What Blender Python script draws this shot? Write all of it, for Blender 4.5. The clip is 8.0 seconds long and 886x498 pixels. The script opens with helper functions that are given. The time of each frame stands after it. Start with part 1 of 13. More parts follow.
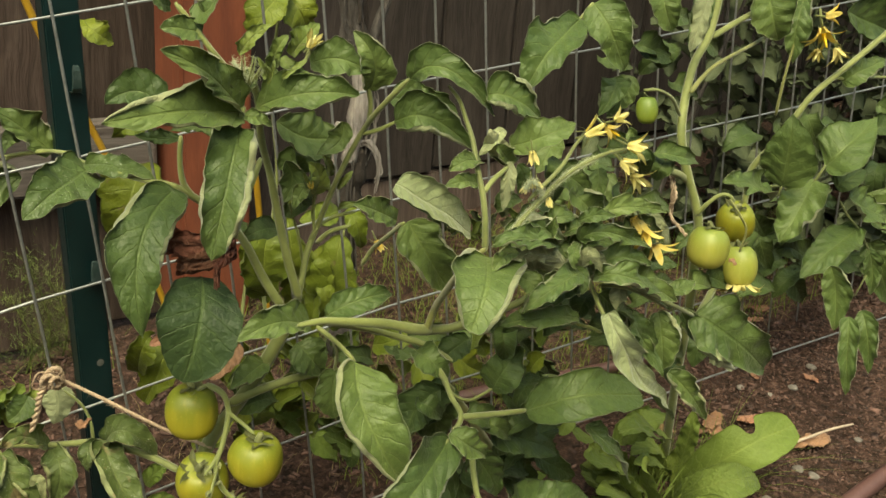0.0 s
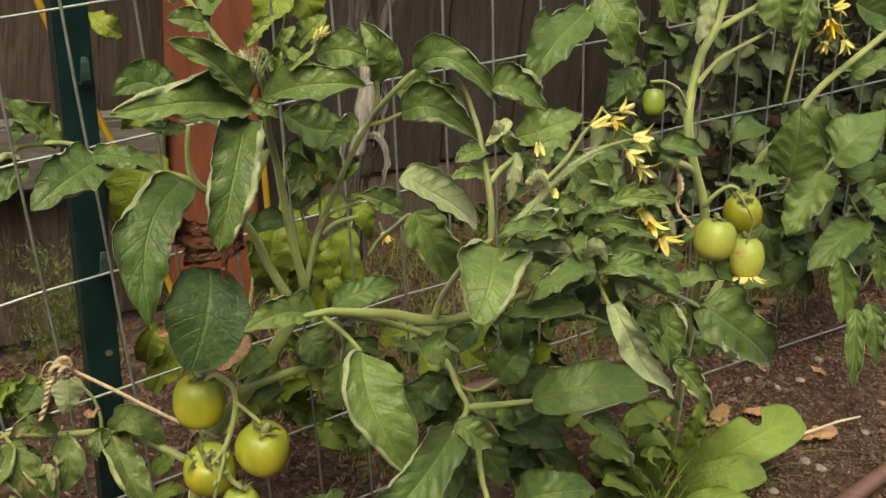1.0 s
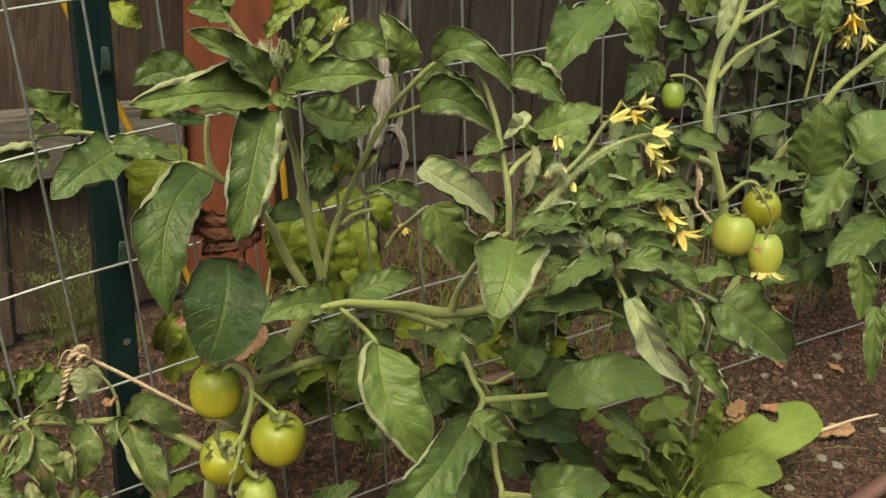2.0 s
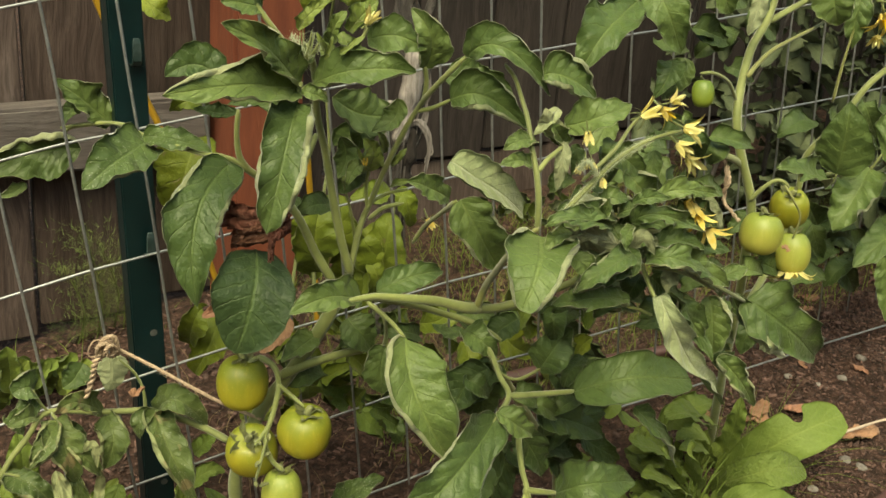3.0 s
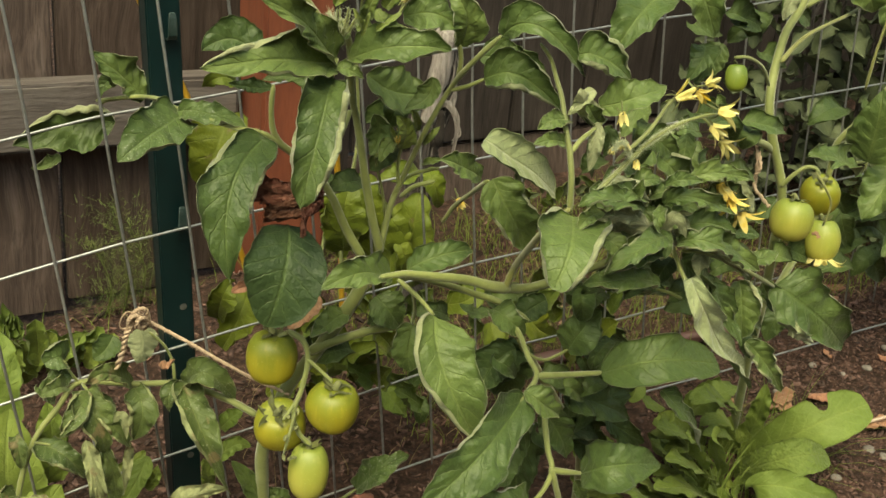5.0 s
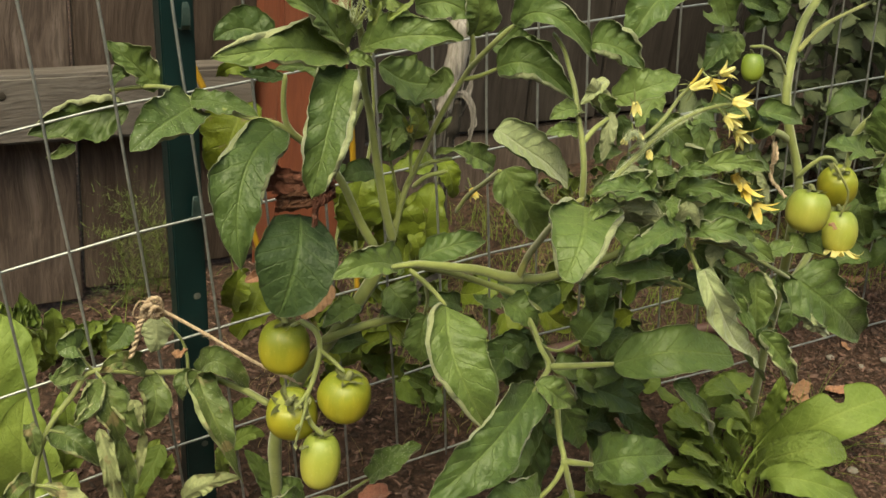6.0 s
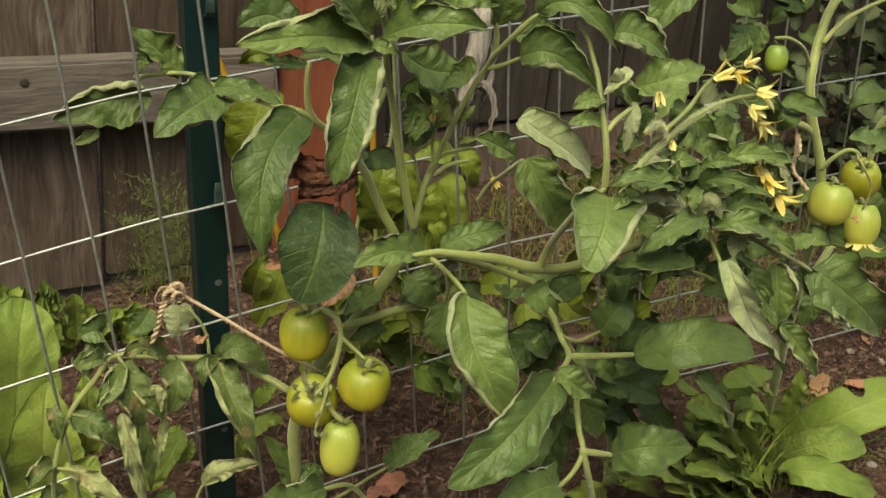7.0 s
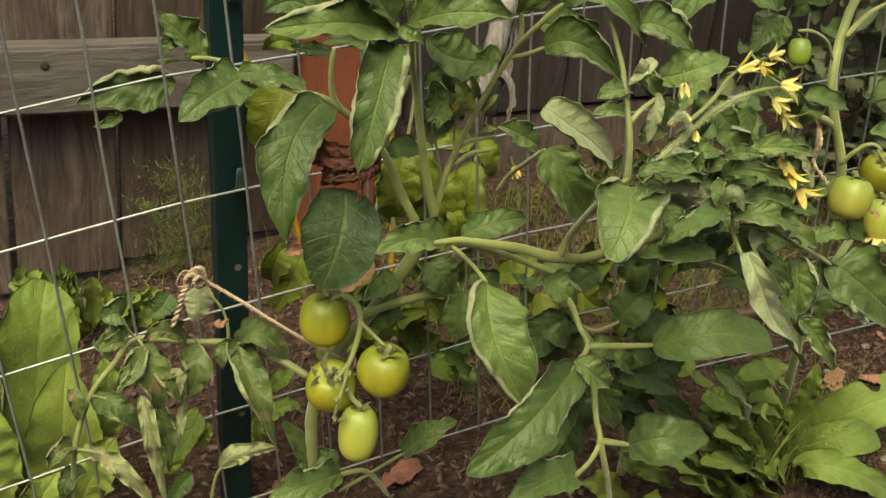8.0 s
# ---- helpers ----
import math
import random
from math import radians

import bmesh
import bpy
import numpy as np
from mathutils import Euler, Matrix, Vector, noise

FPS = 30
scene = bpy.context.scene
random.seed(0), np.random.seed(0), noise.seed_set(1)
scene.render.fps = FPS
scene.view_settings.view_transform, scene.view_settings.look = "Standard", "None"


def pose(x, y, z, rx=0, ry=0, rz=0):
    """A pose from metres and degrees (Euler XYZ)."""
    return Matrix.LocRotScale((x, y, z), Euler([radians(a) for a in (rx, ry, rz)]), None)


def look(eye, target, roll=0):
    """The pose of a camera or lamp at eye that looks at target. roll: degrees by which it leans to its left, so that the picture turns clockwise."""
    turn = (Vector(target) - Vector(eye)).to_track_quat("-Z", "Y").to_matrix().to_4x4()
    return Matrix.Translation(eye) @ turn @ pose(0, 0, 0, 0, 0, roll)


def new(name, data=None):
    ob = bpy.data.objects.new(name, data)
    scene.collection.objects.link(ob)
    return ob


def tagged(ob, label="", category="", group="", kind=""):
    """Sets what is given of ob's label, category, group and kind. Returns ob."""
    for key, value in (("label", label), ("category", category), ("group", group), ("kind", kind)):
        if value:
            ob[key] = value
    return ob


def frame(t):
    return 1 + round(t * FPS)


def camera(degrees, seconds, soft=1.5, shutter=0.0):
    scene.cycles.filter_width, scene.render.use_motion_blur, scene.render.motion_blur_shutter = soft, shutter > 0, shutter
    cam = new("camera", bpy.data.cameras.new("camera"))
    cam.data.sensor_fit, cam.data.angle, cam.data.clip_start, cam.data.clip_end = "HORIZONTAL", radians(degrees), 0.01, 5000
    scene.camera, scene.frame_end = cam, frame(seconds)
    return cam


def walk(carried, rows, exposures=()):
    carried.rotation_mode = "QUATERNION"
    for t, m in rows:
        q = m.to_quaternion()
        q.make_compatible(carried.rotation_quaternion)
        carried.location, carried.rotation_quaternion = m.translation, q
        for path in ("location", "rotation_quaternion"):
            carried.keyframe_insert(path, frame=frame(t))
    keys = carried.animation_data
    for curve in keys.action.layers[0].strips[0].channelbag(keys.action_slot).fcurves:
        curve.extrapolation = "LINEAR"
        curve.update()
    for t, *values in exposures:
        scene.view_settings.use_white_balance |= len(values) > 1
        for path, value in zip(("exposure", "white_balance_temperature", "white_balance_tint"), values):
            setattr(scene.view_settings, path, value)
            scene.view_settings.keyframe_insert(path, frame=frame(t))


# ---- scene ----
cam = camera(43.98, 8.0)
PATH = [
    (0, (-0.2620, -0.7660, 0.6726), (0.7944, 0.7590, -0.0739), 4.66),
    (0.5, (-0.2619, -0.7680, 0.6716), (0.7872, 0.7600, -0.0799), 4.59),
    (1, (-0.2619, -0.7700, 0.6716), (0.7789, 0.7610, -0.0861), 4.52),
    (1.5, (-0.2619, -0.7700, 0.6716), (0.7658, 0.7650, -0.0938), 4.66),
    (3, (-0.2687, -0.7660, 0.6697), (0.7165, 0.7890, -0.1104), 5.10),
    (3.5, (-0.2754, -0.7630, 0.6668), (0.7023, 0.7950, -0.1173), 5.72),
    (4, (-0.2794, -0.7630, 0.6662), (0.6874, 0.7980, -0.1264), 5.96),
    (4.5, (-0.2802, -0.7640, 0.6651), (0.6842, 0.7960, -0.1328), 5.98),
    (6, (-0.2720, -0.7670, 0.6642), (0.6464, 0.8060, -0.1600), 5.53),
    (6.5, (-0.2730, -0.7670, 0.6640), (0.6315, 0.8100, -0.1690), 5.68),
    (7, (-0.2759, -0.7670, 0.6627), (0.6145, 0.8130, -0.1783), 5.73),
    (7.5, (-0.2798, -0.7670, 0.6621), (0.6017, 0.8140, -0.1881), 5.96),
    (8, (-0.2848, -0.7660, 0.6615), (0.5899, 0.8150, -0.1977), 6.39),
]
walk(cam, [(t, look(e, g, r)) for t, e, g, r in PATH], [(0, 1.53, 9200, -11), (8, 1.53, 9200, -11)])

# ---------- daylight: overcast, soft, from above and a little behind ----------
SUN_UP, SUN_TURN = radians(58), radians(222)
world = bpy.data.worlds.new("overcast_sky")
world.use_nodes = True
scene.world = world
wn = world.node_tree
wn.nodes.clear()
sky = wn.nodes.new("ShaderNodeTexSky")
sky.sky_type, sky.sun_disc = "NISHITA", False
sky.sun_elevation, sky.sun_rotation = SUN_UP, SUN_TURN
sky.air_density, sky.dust_density = 1.0, 3.0
sky_bg = wn.nodes.new("ShaderNodeBackground")
sky_bg.inputs["Strength"].default_value = 0.101
sky_out = wn.nodes.new("ShaderNodeOutputWorld")
wn.links.new(sky.outputs[0], sky_bg.inputs[0])
wn.links.new(sky_bg.outputs[0], sky_out.inputs[0])
sun = new("sun", bpy.data.lights.new("sun", "SUN"))
sun.data.energy, sun.data.angle, sun.data.color = 1.55, radians(40), (1.0, 0.95, 0.87)
sun_way = Vector((math.sin(SUN_TURN) * math.cos(SUN_UP), math.cos(SUN_TURN) * math.cos(SUN_UP), math.sin(SUN_UP)))
sun.matrix_world = look(sun_way * 30, (0, 0, 0))
scene.view_settings.exposure = 0.0


# ---------- materials ----------
def rgb(c):
    return (c[0], c[1], c[2], 1.0)


def tree_of(name):
    m = bpy.data.materials.new(name)
    m.use_nodes = True
    nt = m.node_tree
    nt.nodes.clear()
    out = nt.nodes.new("ShaderNodeOutputMaterial")
    return m, nt, out


def add(nt, kind, **values):
    n = nt.nodes.new(kind)
    for k, v in values.items():
        if k in n.inputs:
            n.inputs[k].default_value = v
    return n


def maths(nt, op, a, b=None, c=None):
    n = nt.nodes.new("ShaderNodeMath")
    n.operation = op
    for i, v in enumerate((a, b, c)):
        if v is None:
            continue
        if isinstance(v, (int, float)):
            n.inputs[i].default_value = v
        else:
            nt.links.new(v, n.inputs[i])
    return n.outputs[0]


def mixed(nt, fac, a, b, blend="MIX"):
    n = nt.nodes.new("ShaderNodeMix")
    n.data_type, n.blend_type = "RGBA", blend
    for i, v in ((0, fac), (6, a), (7, b)):
        if isinstance(v, (int, float)):
            n.inputs[i].default_value = v
        elif isinstance(v, tuple):
            n.inputs[i].default_value = rgb(v)
        else:
            nt.links.new(v, n.inputs[i])
    return n.outputs[2]


def ramp(nt, fac, *stops):
    n = nt.nodes.new("ShaderNodeValToRGB")
    while len(n.color_ramp.elements) < len(stops):
        n.color_ramp.elements.new(0.5)
    for e, (p, c) in zip(n.color_ramp.elements, stops):
        e.position, e.color = p, rgb(c)
    nt.links.new(fac, n.inputs[0])
    return n.outputs[0]


def step(nt, fac, lo, hi):
    n = nt.nodes.new("ShaderNodeMapRange")
    n.interpolation_type = "SMOOTHSTEP"
    n.inputs[1].default_value, n.inputs[2].default_value = lo, hi
    nt.links.new(fac, n.inputs[0])
    return n.outputs[0]


def grain(nt, scale, detail=4.0, rough=0.6, stretch=None, space="Object", kind="noise"):
    co = nt.nodes.new("ShaderNodeTexCoord").outputs[space]
    if stretch:
        mp = nt.nodes.new("ShaderNodeMapping")
        mp.inputs["Scale"].default_value = stretch
        nt.links.new(co, mp.inputs[0])
        co = mp.outputs[0]
    if kind == "noise":
        n = add(nt, "ShaderNodeTexNoise", Scale=scale, Detail=detail, Roughness=rough)
        nt.links.new(co, n.inputs["Vector"])
        return n.outputs[0]
    n = add(nt, "ShaderNodeTexVoronoi", Scale=scale)
    nt.links.new(co, n.inputs["Vector"])
    return n.outputs[0]


def relief(nt, height, strength, distance):
    n = add(nt, "ShaderNodeBump", Strength=strength, Distance=distance)
    nt.links.new(height, n.inputs["Height"])
    return n.outputs[0]


def surface(nt, out, colour, rough=0.6, normal=None, metal=0.0, spec=0.5, sheen=0.0, thin=None):
    b = add(nt, "ShaderNodeBsdfPrincipled", Roughness=0.6, Metallic=metal)
    b.inputs["Specular IOR Level"].default_value = spec
    b.inputs["Sheen Weight"].default_value = sheen
    b.inputs["Sheen Roughness"].default_value = 0.5
    if isinstance(colour, tuple):
        b.inputs["Base Color"].default_value = rgb(colour)
    else:
        nt.links.new(colour, b.inputs["Base Color"])
    if isinstance(rough, (int, float)):
        b.inputs["Roughness"].default_value = rough
    else:
        nt.links.new(rough, b.inputs["Roughness"])
    if normal is not None:
        nt.links.new(normal, b.inputs["Normal"])
    shader = b.outputs[0]
    if thin is not None:
        weight, tint = thin
        tr = add(nt, "ShaderNodeBsdfTranslucent")
        if isinstance(tint, tuple):
            tr.inputs[0].default_value = rgb(tint)
        else:
            nt.links.new(tint, tr.inputs[0])
        mx = nt.nodes.new("ShaderNodeMixShader")
        mx.inputs[0].default_value = weight
        nt.links.new(shader, mx.inputs[1])
        nt.links.new(tr.outputs[0], mx.inputs[2])
        shader = mx.outputs[0]
    nt.links.new(shader, out.inputs[0])
    return b


def chance(nt):
    return nt.nodes.new("ShaderNodeObjectInfo").outputs["Random"]


def leaf_material(name, dark, light, vein, specks=0.0, brown=0.0, veins=7.0, gloss=0.46, thin=0.22, sheen=0.08, quilt=0.85, bubbles=330.0, puff=0.14):
    """A leaf's skin: midrib and side veins along its own length and width, blotches, specks and scorched patches."""
    m, nt, out = tree_of(name)
    uv = nt.nodes.new("ShaderNodeUVMap")
    uv.uv_map = "UVMap"
    sep = nt.nodes.new("ShaderNodeSeparateXYZ")
    nt.links.new(uv.outputs[0], sep.inputs[0])
    u, v = sep.outputs[0], sep.outputs[1]
    lat = maths(nt, "MULTIPLY", maths(nt, "ABSOLUTE", maths(nt, "SUBTRACT", v, 0.5)), 2.0)
    wob = grain(nt, 60, 2.0)
    run = maths(nt, "SUBTRACT", maths(nt, "MULTIPLY", u, veins), maths(nt, "MULTIPLY", lat, veins * 0.22))
    run = maths(nt, "ADD", run, maths(nt, "ADD", maths(nt, "MULTIPLY", wob, 0.55), maths(nt, "MULTIPLY", grain(nt, 240, 2.0), 0.16)))
    tri = maths(nt, "ABSOLUTE", maths(nt, "SUBTRACT", maths(nt, "FRACT", run), 0.5))
    side = step(nt, tri, 0.075, 0.0)
    mid = step(nt, lat, 0.075, 0.02)
    rib = maths(nt, "MAXIMUM", maths(nt, "MULTIPLY", mid, 0.62), maths(nt, "MULTIPLY", side, 0.20))
    net = grain(nt, bubbles, kind="cells")
    big, fine = grain(nt, 28, 3.0), grain(nt, 420, 3.0)
    base = ramp(nt, maths(nt, "ADD", maths(nt, "MULTIPLY", big, 0.75), maths(nt, "MULTIPLY", grain(nt, 95, 4.0, 0.65), 0.25)), (0.34, dark), (0.66, light))
    tone = maths(nt, "ADD", maths(nt, "MULTIPLY", chance(nt), 0.32), 0.84)
    hsv = add(nt, "ShaderNodeHueSaturation", Saturation=1.0)
    nt.links.new(tone, hsv.inputs["Value"])
    nt.links.new(maths(nt, "ADD", maths(nt, "MULTIPLY", chance(nt), -0.02), 0.51), hsv.inputs["Hue"])
    nt.links.new(base, hsv.inputs["Color"])
    wide = maths(nt, "MULTIPLY", step(nt, tri, 0.30, 0.0), step(nt, lat, 1.0, 0.2))
    near_mid = step(nt, lat, 0.35, 0.0)
    colour = mixed(nt, maths(nt, "MULTIPLY", maths(nt, "MAXIMUM", wide, near_mid), 0.22), hsv.outputs[0], vein)
    colour = mixed(nt, maths(nt, "MULTIPLY", rib, 0.50), colour, vein)
    colour = mixed(nt, maths(nt, "MULTIPLY", step(nt, fine, 0.35, 0.75), 0.38), colour, (dark[0] * 0.6, dark[1] * 0.6, dark[2] * 0.6))
    if brown:
        patch = step(nt, grain(nt, 45, 4.0, 0.65), 0.66 - 0.12 * brown, 0.72 - 0.12 * brown)
        colour = mixed(nt, maths(nt, "MULTIPLY", patch, 0.85), colour, (0.22, 0.17, 0.09))
    if specks:
        dots = step(nt, grain(nt, 520, kind="cells"), 0.25, 0.13)
        where = step(nt, grain(nt, 50, 2.0), 0.62 - 0.2 * specks, 0.75 - 0.2 * specks)
        colour = mixed(nt, maths(nt, "MULTIPLY", maths(nt, "MULTIPLY", dots, where), 0.6), colour, (0.55, 0.58, 0.48))
    crease = step(nt, tri, 0.045, 0.0)
    colour = mixed(nt, maths(nt, "MULTIPLY", maths(nt, "MULTIPLY", crease, step(nt, lat, 0.05, 0.2)), 0.07), colour, (dark[0] * 0.55, dark[1] * 0.6, dark[2] * 0.6))
    high = maths(nt, "ADD", maths(nt, "MULTIPLY", rib, -0.42), maths(nt, "MULTIPLY", fine, 0.22))
    high = maths(nt, "SUBTRACT", high, maths(nt, "MULTIPLY", maths(nt, "MULTIPLY", crease, grain(nt, 40, 2.0)), 0.22))
    high = maths(nt, "ADD", high, maths(nt, "SUBTRACT", maths(nt, "ADD", maths(nt, "MULTIPLY", grain(nt, 75, 3.0), 0.45), maths(nt, "MULTIPLY", grain(nt, 190, 2.0), 0.45)), maths(nt, "MULTIPLY", net, puff)))
    rough = maths(nt, "ADD", maths(nt, "MULTIPLY", fine, 0.25), gloss - 0.1)
    surface(nt, out, colour, rough, relief(nt, high, quilt, 0.0026), sheen=sheen, spec=0.42, thin=(thin, light))
    return m


LEAF = leaf_material("tomato_leaf_top", (0.0683, 0.1114, 0.0299), (0.1344, 0.1938, 0.0572), (0.2050, 0.2700, 0.0800))
LEAF_YOUNG = leaf_material("young_tomato_leaf", (0.125, 0.175, 0.034), (0.205, 0.265, 0.060), (0.270, 0.330, 0.090), gloss=0.55, sheen=0.2)
LEAF_SPECKLED = leaf_material("tomato_leaf_speckled", (0.0561, 0.0951, 0.0273), (0.0987, 0.1479, 0.0418), (0.1550, 0.2180, 0.0680), specks=1.0)
# darker copy of LEAF: shade on inner and hanging leaves put into the colour
LEAF_DARK = leaf_material("shaded_tomato_leaf_top", (0.0451, 0.0800, 0.0221), (0.0861, 0.1306, 0.0363), (0.1320, 0.1900, 0.0520), gloss=0.46)
LEAF_UNDER = leaf_material("tomato_leaf_underside", (0.225, 0.250, 0.135), (0.310, 0.335, 0.192), (0.355, 0.380, 0.220), gloss=0.7, sheen=0.3, quilt=0.8)
LEAF_PALE = leaf_material("tomato_leaf_pale_underside", (0.235, 0.275, 0.135), (0.325, 0.365, 0.195), (0.385, 0.415, 0.235), gloss=0.7, sheen=0.3, quilt=1.0)
LEAF_WILTED = leaf_material("wilted_leaf_top", (0.056, 0.088, 0.024), (0.118, 0.160, 0.048), (0.200, 0.250, 0.085), specks=0.8, brown=0.5)
LEAF_WILTED_UNDER = leaf_material("wilted_leaf_underside", (0.20, 0.225, 0.100), (0.33, 0.355, 0.185), (0.37, 0.39, 0.21), brown=0.8, gloss=0.7)
WEED = leaf_material("broad_weed_leaf", (0.1490, 0.2052, 0.0367), (0.2290, 0.2970, 0.0648), (0.2808, 0.3510, 0.0929), veins=9.0, quilt=0.7, bubbles=260.0, puff=0.22, gloss=0.62)
WEED_BUMPY = leaf_material("bumpy_weed_leaf", (0.138, 0.190, 0.034), (0.212, 0.275, 0.060), (0.260, 0.325, 0.086), veins=9.0, quilt=1.0, bubbles=330.0, puff=0.48, gloss=0.62)
WEED_DULL = leaf_material("low_weed_leaf", (0.1149, 0.1754, 0.0302), (0.2056, 0.2843, 0.0544), (0.2661, 0.3508, 0.0847), veins=6.0, gloss=0.6)
VINE = leaf_material("vine_leaf", (0.1148, 0.1530, 0.0153), (0.2040, 0.2507, 0.0306), (0.2720, 0.3187, 0.0680), veins=5.0, brown=0.15)
SHRUB = leaf_material("shrub_leaf", (0.0594, 0.0776, 0.0380), (0.1188, 0.1426, 0.0713), (0.1505, 0.1782, 0.0911), veins=4.0, gloss=0.62, quilt=0.4)
# darkest of the leaf greens, used on one leaf
LEAF_DARKEST = leaf_material("darkest_tomato_leaf_top", (0.020, 0.042, 0.012), (0.046, 0.080, 0.024), (0.120, 0.180, 0.052), gloss=0.55)
DRY = leaf_material("dry_leaf", (0.1190, 0.0423, 0.0288), (0.3060, 0.1288, 0.0900), (0.3060, 0.1564, 0.1170), gloss=0.8, thin=0.05)
DRY_TAN = leaf_material("dry_tan_leaf", (0.2408, 0.1140, 0.0680), (0.4128, 0.2204, 0.1440), (0.3096, 0.1672, 0.1040), gloss=0.8, thin=0.05)


def plain(name, a, b, scale, rough=0.6, bump=0.3, depth=0.001, metal=0.0, stretch=None, spec=0.5, sheen=0.0):
    m, nt, out = tree_of(name)
    g = grain(nt, scale, 5.0, 0.62, stretch)
    f = grain(nt, scale * 6, 3.0, 0.6, stretch)
    colour = mixed(nt, maths(nt, "MULTIPLY", f, 0.35), ramp(nt, g, (0.3, a), (0.7, b)), (a[0] * 0.7, a[1] * 0.7, a[2] * 0.7))
    tone = add(nt, "ShaderNodeHueSaturation")
    nt.links.new(maths(nt, "ADD", maths(nt, "MULTIPLY", chance(nt), 0.3), 0.85), tone.inputs["Value"])
    nt.links.new(colour, tone.inputs["Color"])
    surface(nt, out, tone.outputs[0], maths(nt, "ADD", maths(nt, "MULTIPLY", f, 0.2), rough - 0.1), relief(nt, maths(nt, "ADD", g, maths(nt, "MULTIPLY", f, 0.5)), bump, depth), metal, spec, sheen)
    return m


STEM = plain("tomato_stem", (0.125, 0.148, 0.042), (0.235, 0.262, 0.084), 45, 0.6, 0.6, 0.0010, sheen=0.35)
STEM_DULL = plain("dull_stem", (0.145, 0.155, 0.044), (0.250, 0.250, 0.080), 60, 0.6, 0.4, 0.0008, sheen=0.3)
HAIR = plain("plant_hair", (0.40, 0.45, 0.30), (0.55, 0.58, 0.42), 80, 0.7)
CALYX = plain("calyx_green", (0.095, 0.105, 0.038), (0.215, 0.225, 0.088), 90, 0.6, 0.3, 0.0006, sheen=0.2)
PETAL = plain("yellow_petal", (0.90, 0.66, 0.10), (0.94, 0.86, 0.48), 110, 0.6, 0.3, 0.0004)
PETAL_PALE = plain("pale_yellow_petal", (0.86, 0.75, 0.28), (0.93, 0.87, 0.50), 110, 0.6, 0.3, 0.0004)
ANTHER = plain("anther_cone", (0.78, 0.48, 0.02), (0.85, 0.60, 0.06), 140, 0.6)
WIRE = plain("galvanised_wire", (0.26, 0.27, 0.285), (0.44, 0.45, 0.475), 180, 0.46, 0.2, 0.0003, metal=0.75)
POST_PAINT = plain("green_post_paint", (0.002, 0.0125, 0.0145), (0.004, 0.021, 0.024), 30, 0.36, 0.15, 0.0004)
POST_HOOK = plain("worn_hook_paint", (0.006, 0.028, 0.028), (0.06, 0.08, 0.078), 120, 0.45, 0.3, 0.0004)
POST_BARE = plain("scratched_post_metal", (0.10, 0.11, 0.11), (0.20, 0.20, 0.19), 90, 0.5, 0.3, 0.0004, metal=0.4)
TWINE = plain("jute_twine", (0.34, 0.24, 0.17), (0.56, 0.43, 0.33), 500, 0.85, 0.6, 0.0006)
HOSE = plain("brown_hose", (0.095, 0.046, 0.045), (0.145, 0.074, 0.071), 50, 0.5, 0.2, 0.0005)
RED_POST = plain("rust_red_post", (0.11, 0.026, 0.014), (0.21, 0.056, 0.028), 18, 0.7, 0.4, 0.002, stretch=(3, 3, 0.5))
BARK = plain("grey_dead_wood", (0.0221, 0.0170, 0.0170), (0.1615, 0.1403, 0.1377), 40, 0.9, 1.0, 0.008, stretch=(3, 3, 0.35))
BARK_PALE = plain("pale_peeling_bark", (0.16, 0.135, 0.132), (0.52, 0.465, 0.455), 90, 0.9, 1.0, 0.004, stretch=(3, 3, 0.3))
# near-black: rotten wood, and shade painted for the trunk's hollow and gaps
BARK_DARK = plain("dark_rot_and_hollow", (0.014, 0.010, 0.009), (0.060, 0.045, 0.040), 70, 0.95, 1.0, 0.005, stretch=(2, 2, 0.5))
CANE = plain("yellow_cane", (0.34, 0.185, 0.018), (0.46, 0.270, 0.036), 40, 0.45, 0.2, 0.0005)
CHIP = plain("bark_chip", (0.0700, 0.0370, 0.0310), (0.1696, 0.0960, 0.0835), 200, 0.9, 0.6, 0.002)
TWIG = plain("pale_dry_twig", (0.30, 0.23, 0.19), (0.48, 0.40, 0.34), 60, 0.85, 0.5, 0.001)
STONE = plain("pebble_stone", (0.11, 0.092, 0.084), (0.29, 0.26, 0.245), 110, 0.8, 0.4, 0.001)
GRASS = plain("fine_grass", (0.100, 0.150, 0.020), (0.220, 0.270, 0.046), 30, 0.6)
FEATHERY = plain("feathery_weed", (0.060, 0.085, 0.018), (0.125, 0.150, 0.036), 30, 0.7)
STRAW = plain("dry_straw", (0.20, 0.14, 0.07), (0.36, 0.27, 0.15), 30, 0.8)


def soil_material():
    m, nt, out = tree_of("garden_soil")
    a, b, c = grain(nt, 9, 5.0), grain(nt, 95, 6.0, 0.75), grain(nt, 260, 4.0, 0.7)
    colour = ramp(nt, b, (0.40, (0.015, 0.009, 0.007)), (0.55, (0.100, 0.053, 0.044)), (0.72, (0.28, 0.165, 0.140)))
    colour = mixed(nt, maths(nt, "MULTIPLY", a, 0.5), colour, (0.10, 0.064, 0.052))
    high = maths(nt, "ADD", b, maths(nt, "MULTIPLY", c, 0.5))
    surface(nt, out, colour, 0.95, relief(nt, high, 1.0, 0.012), spec=0.2)
    return m


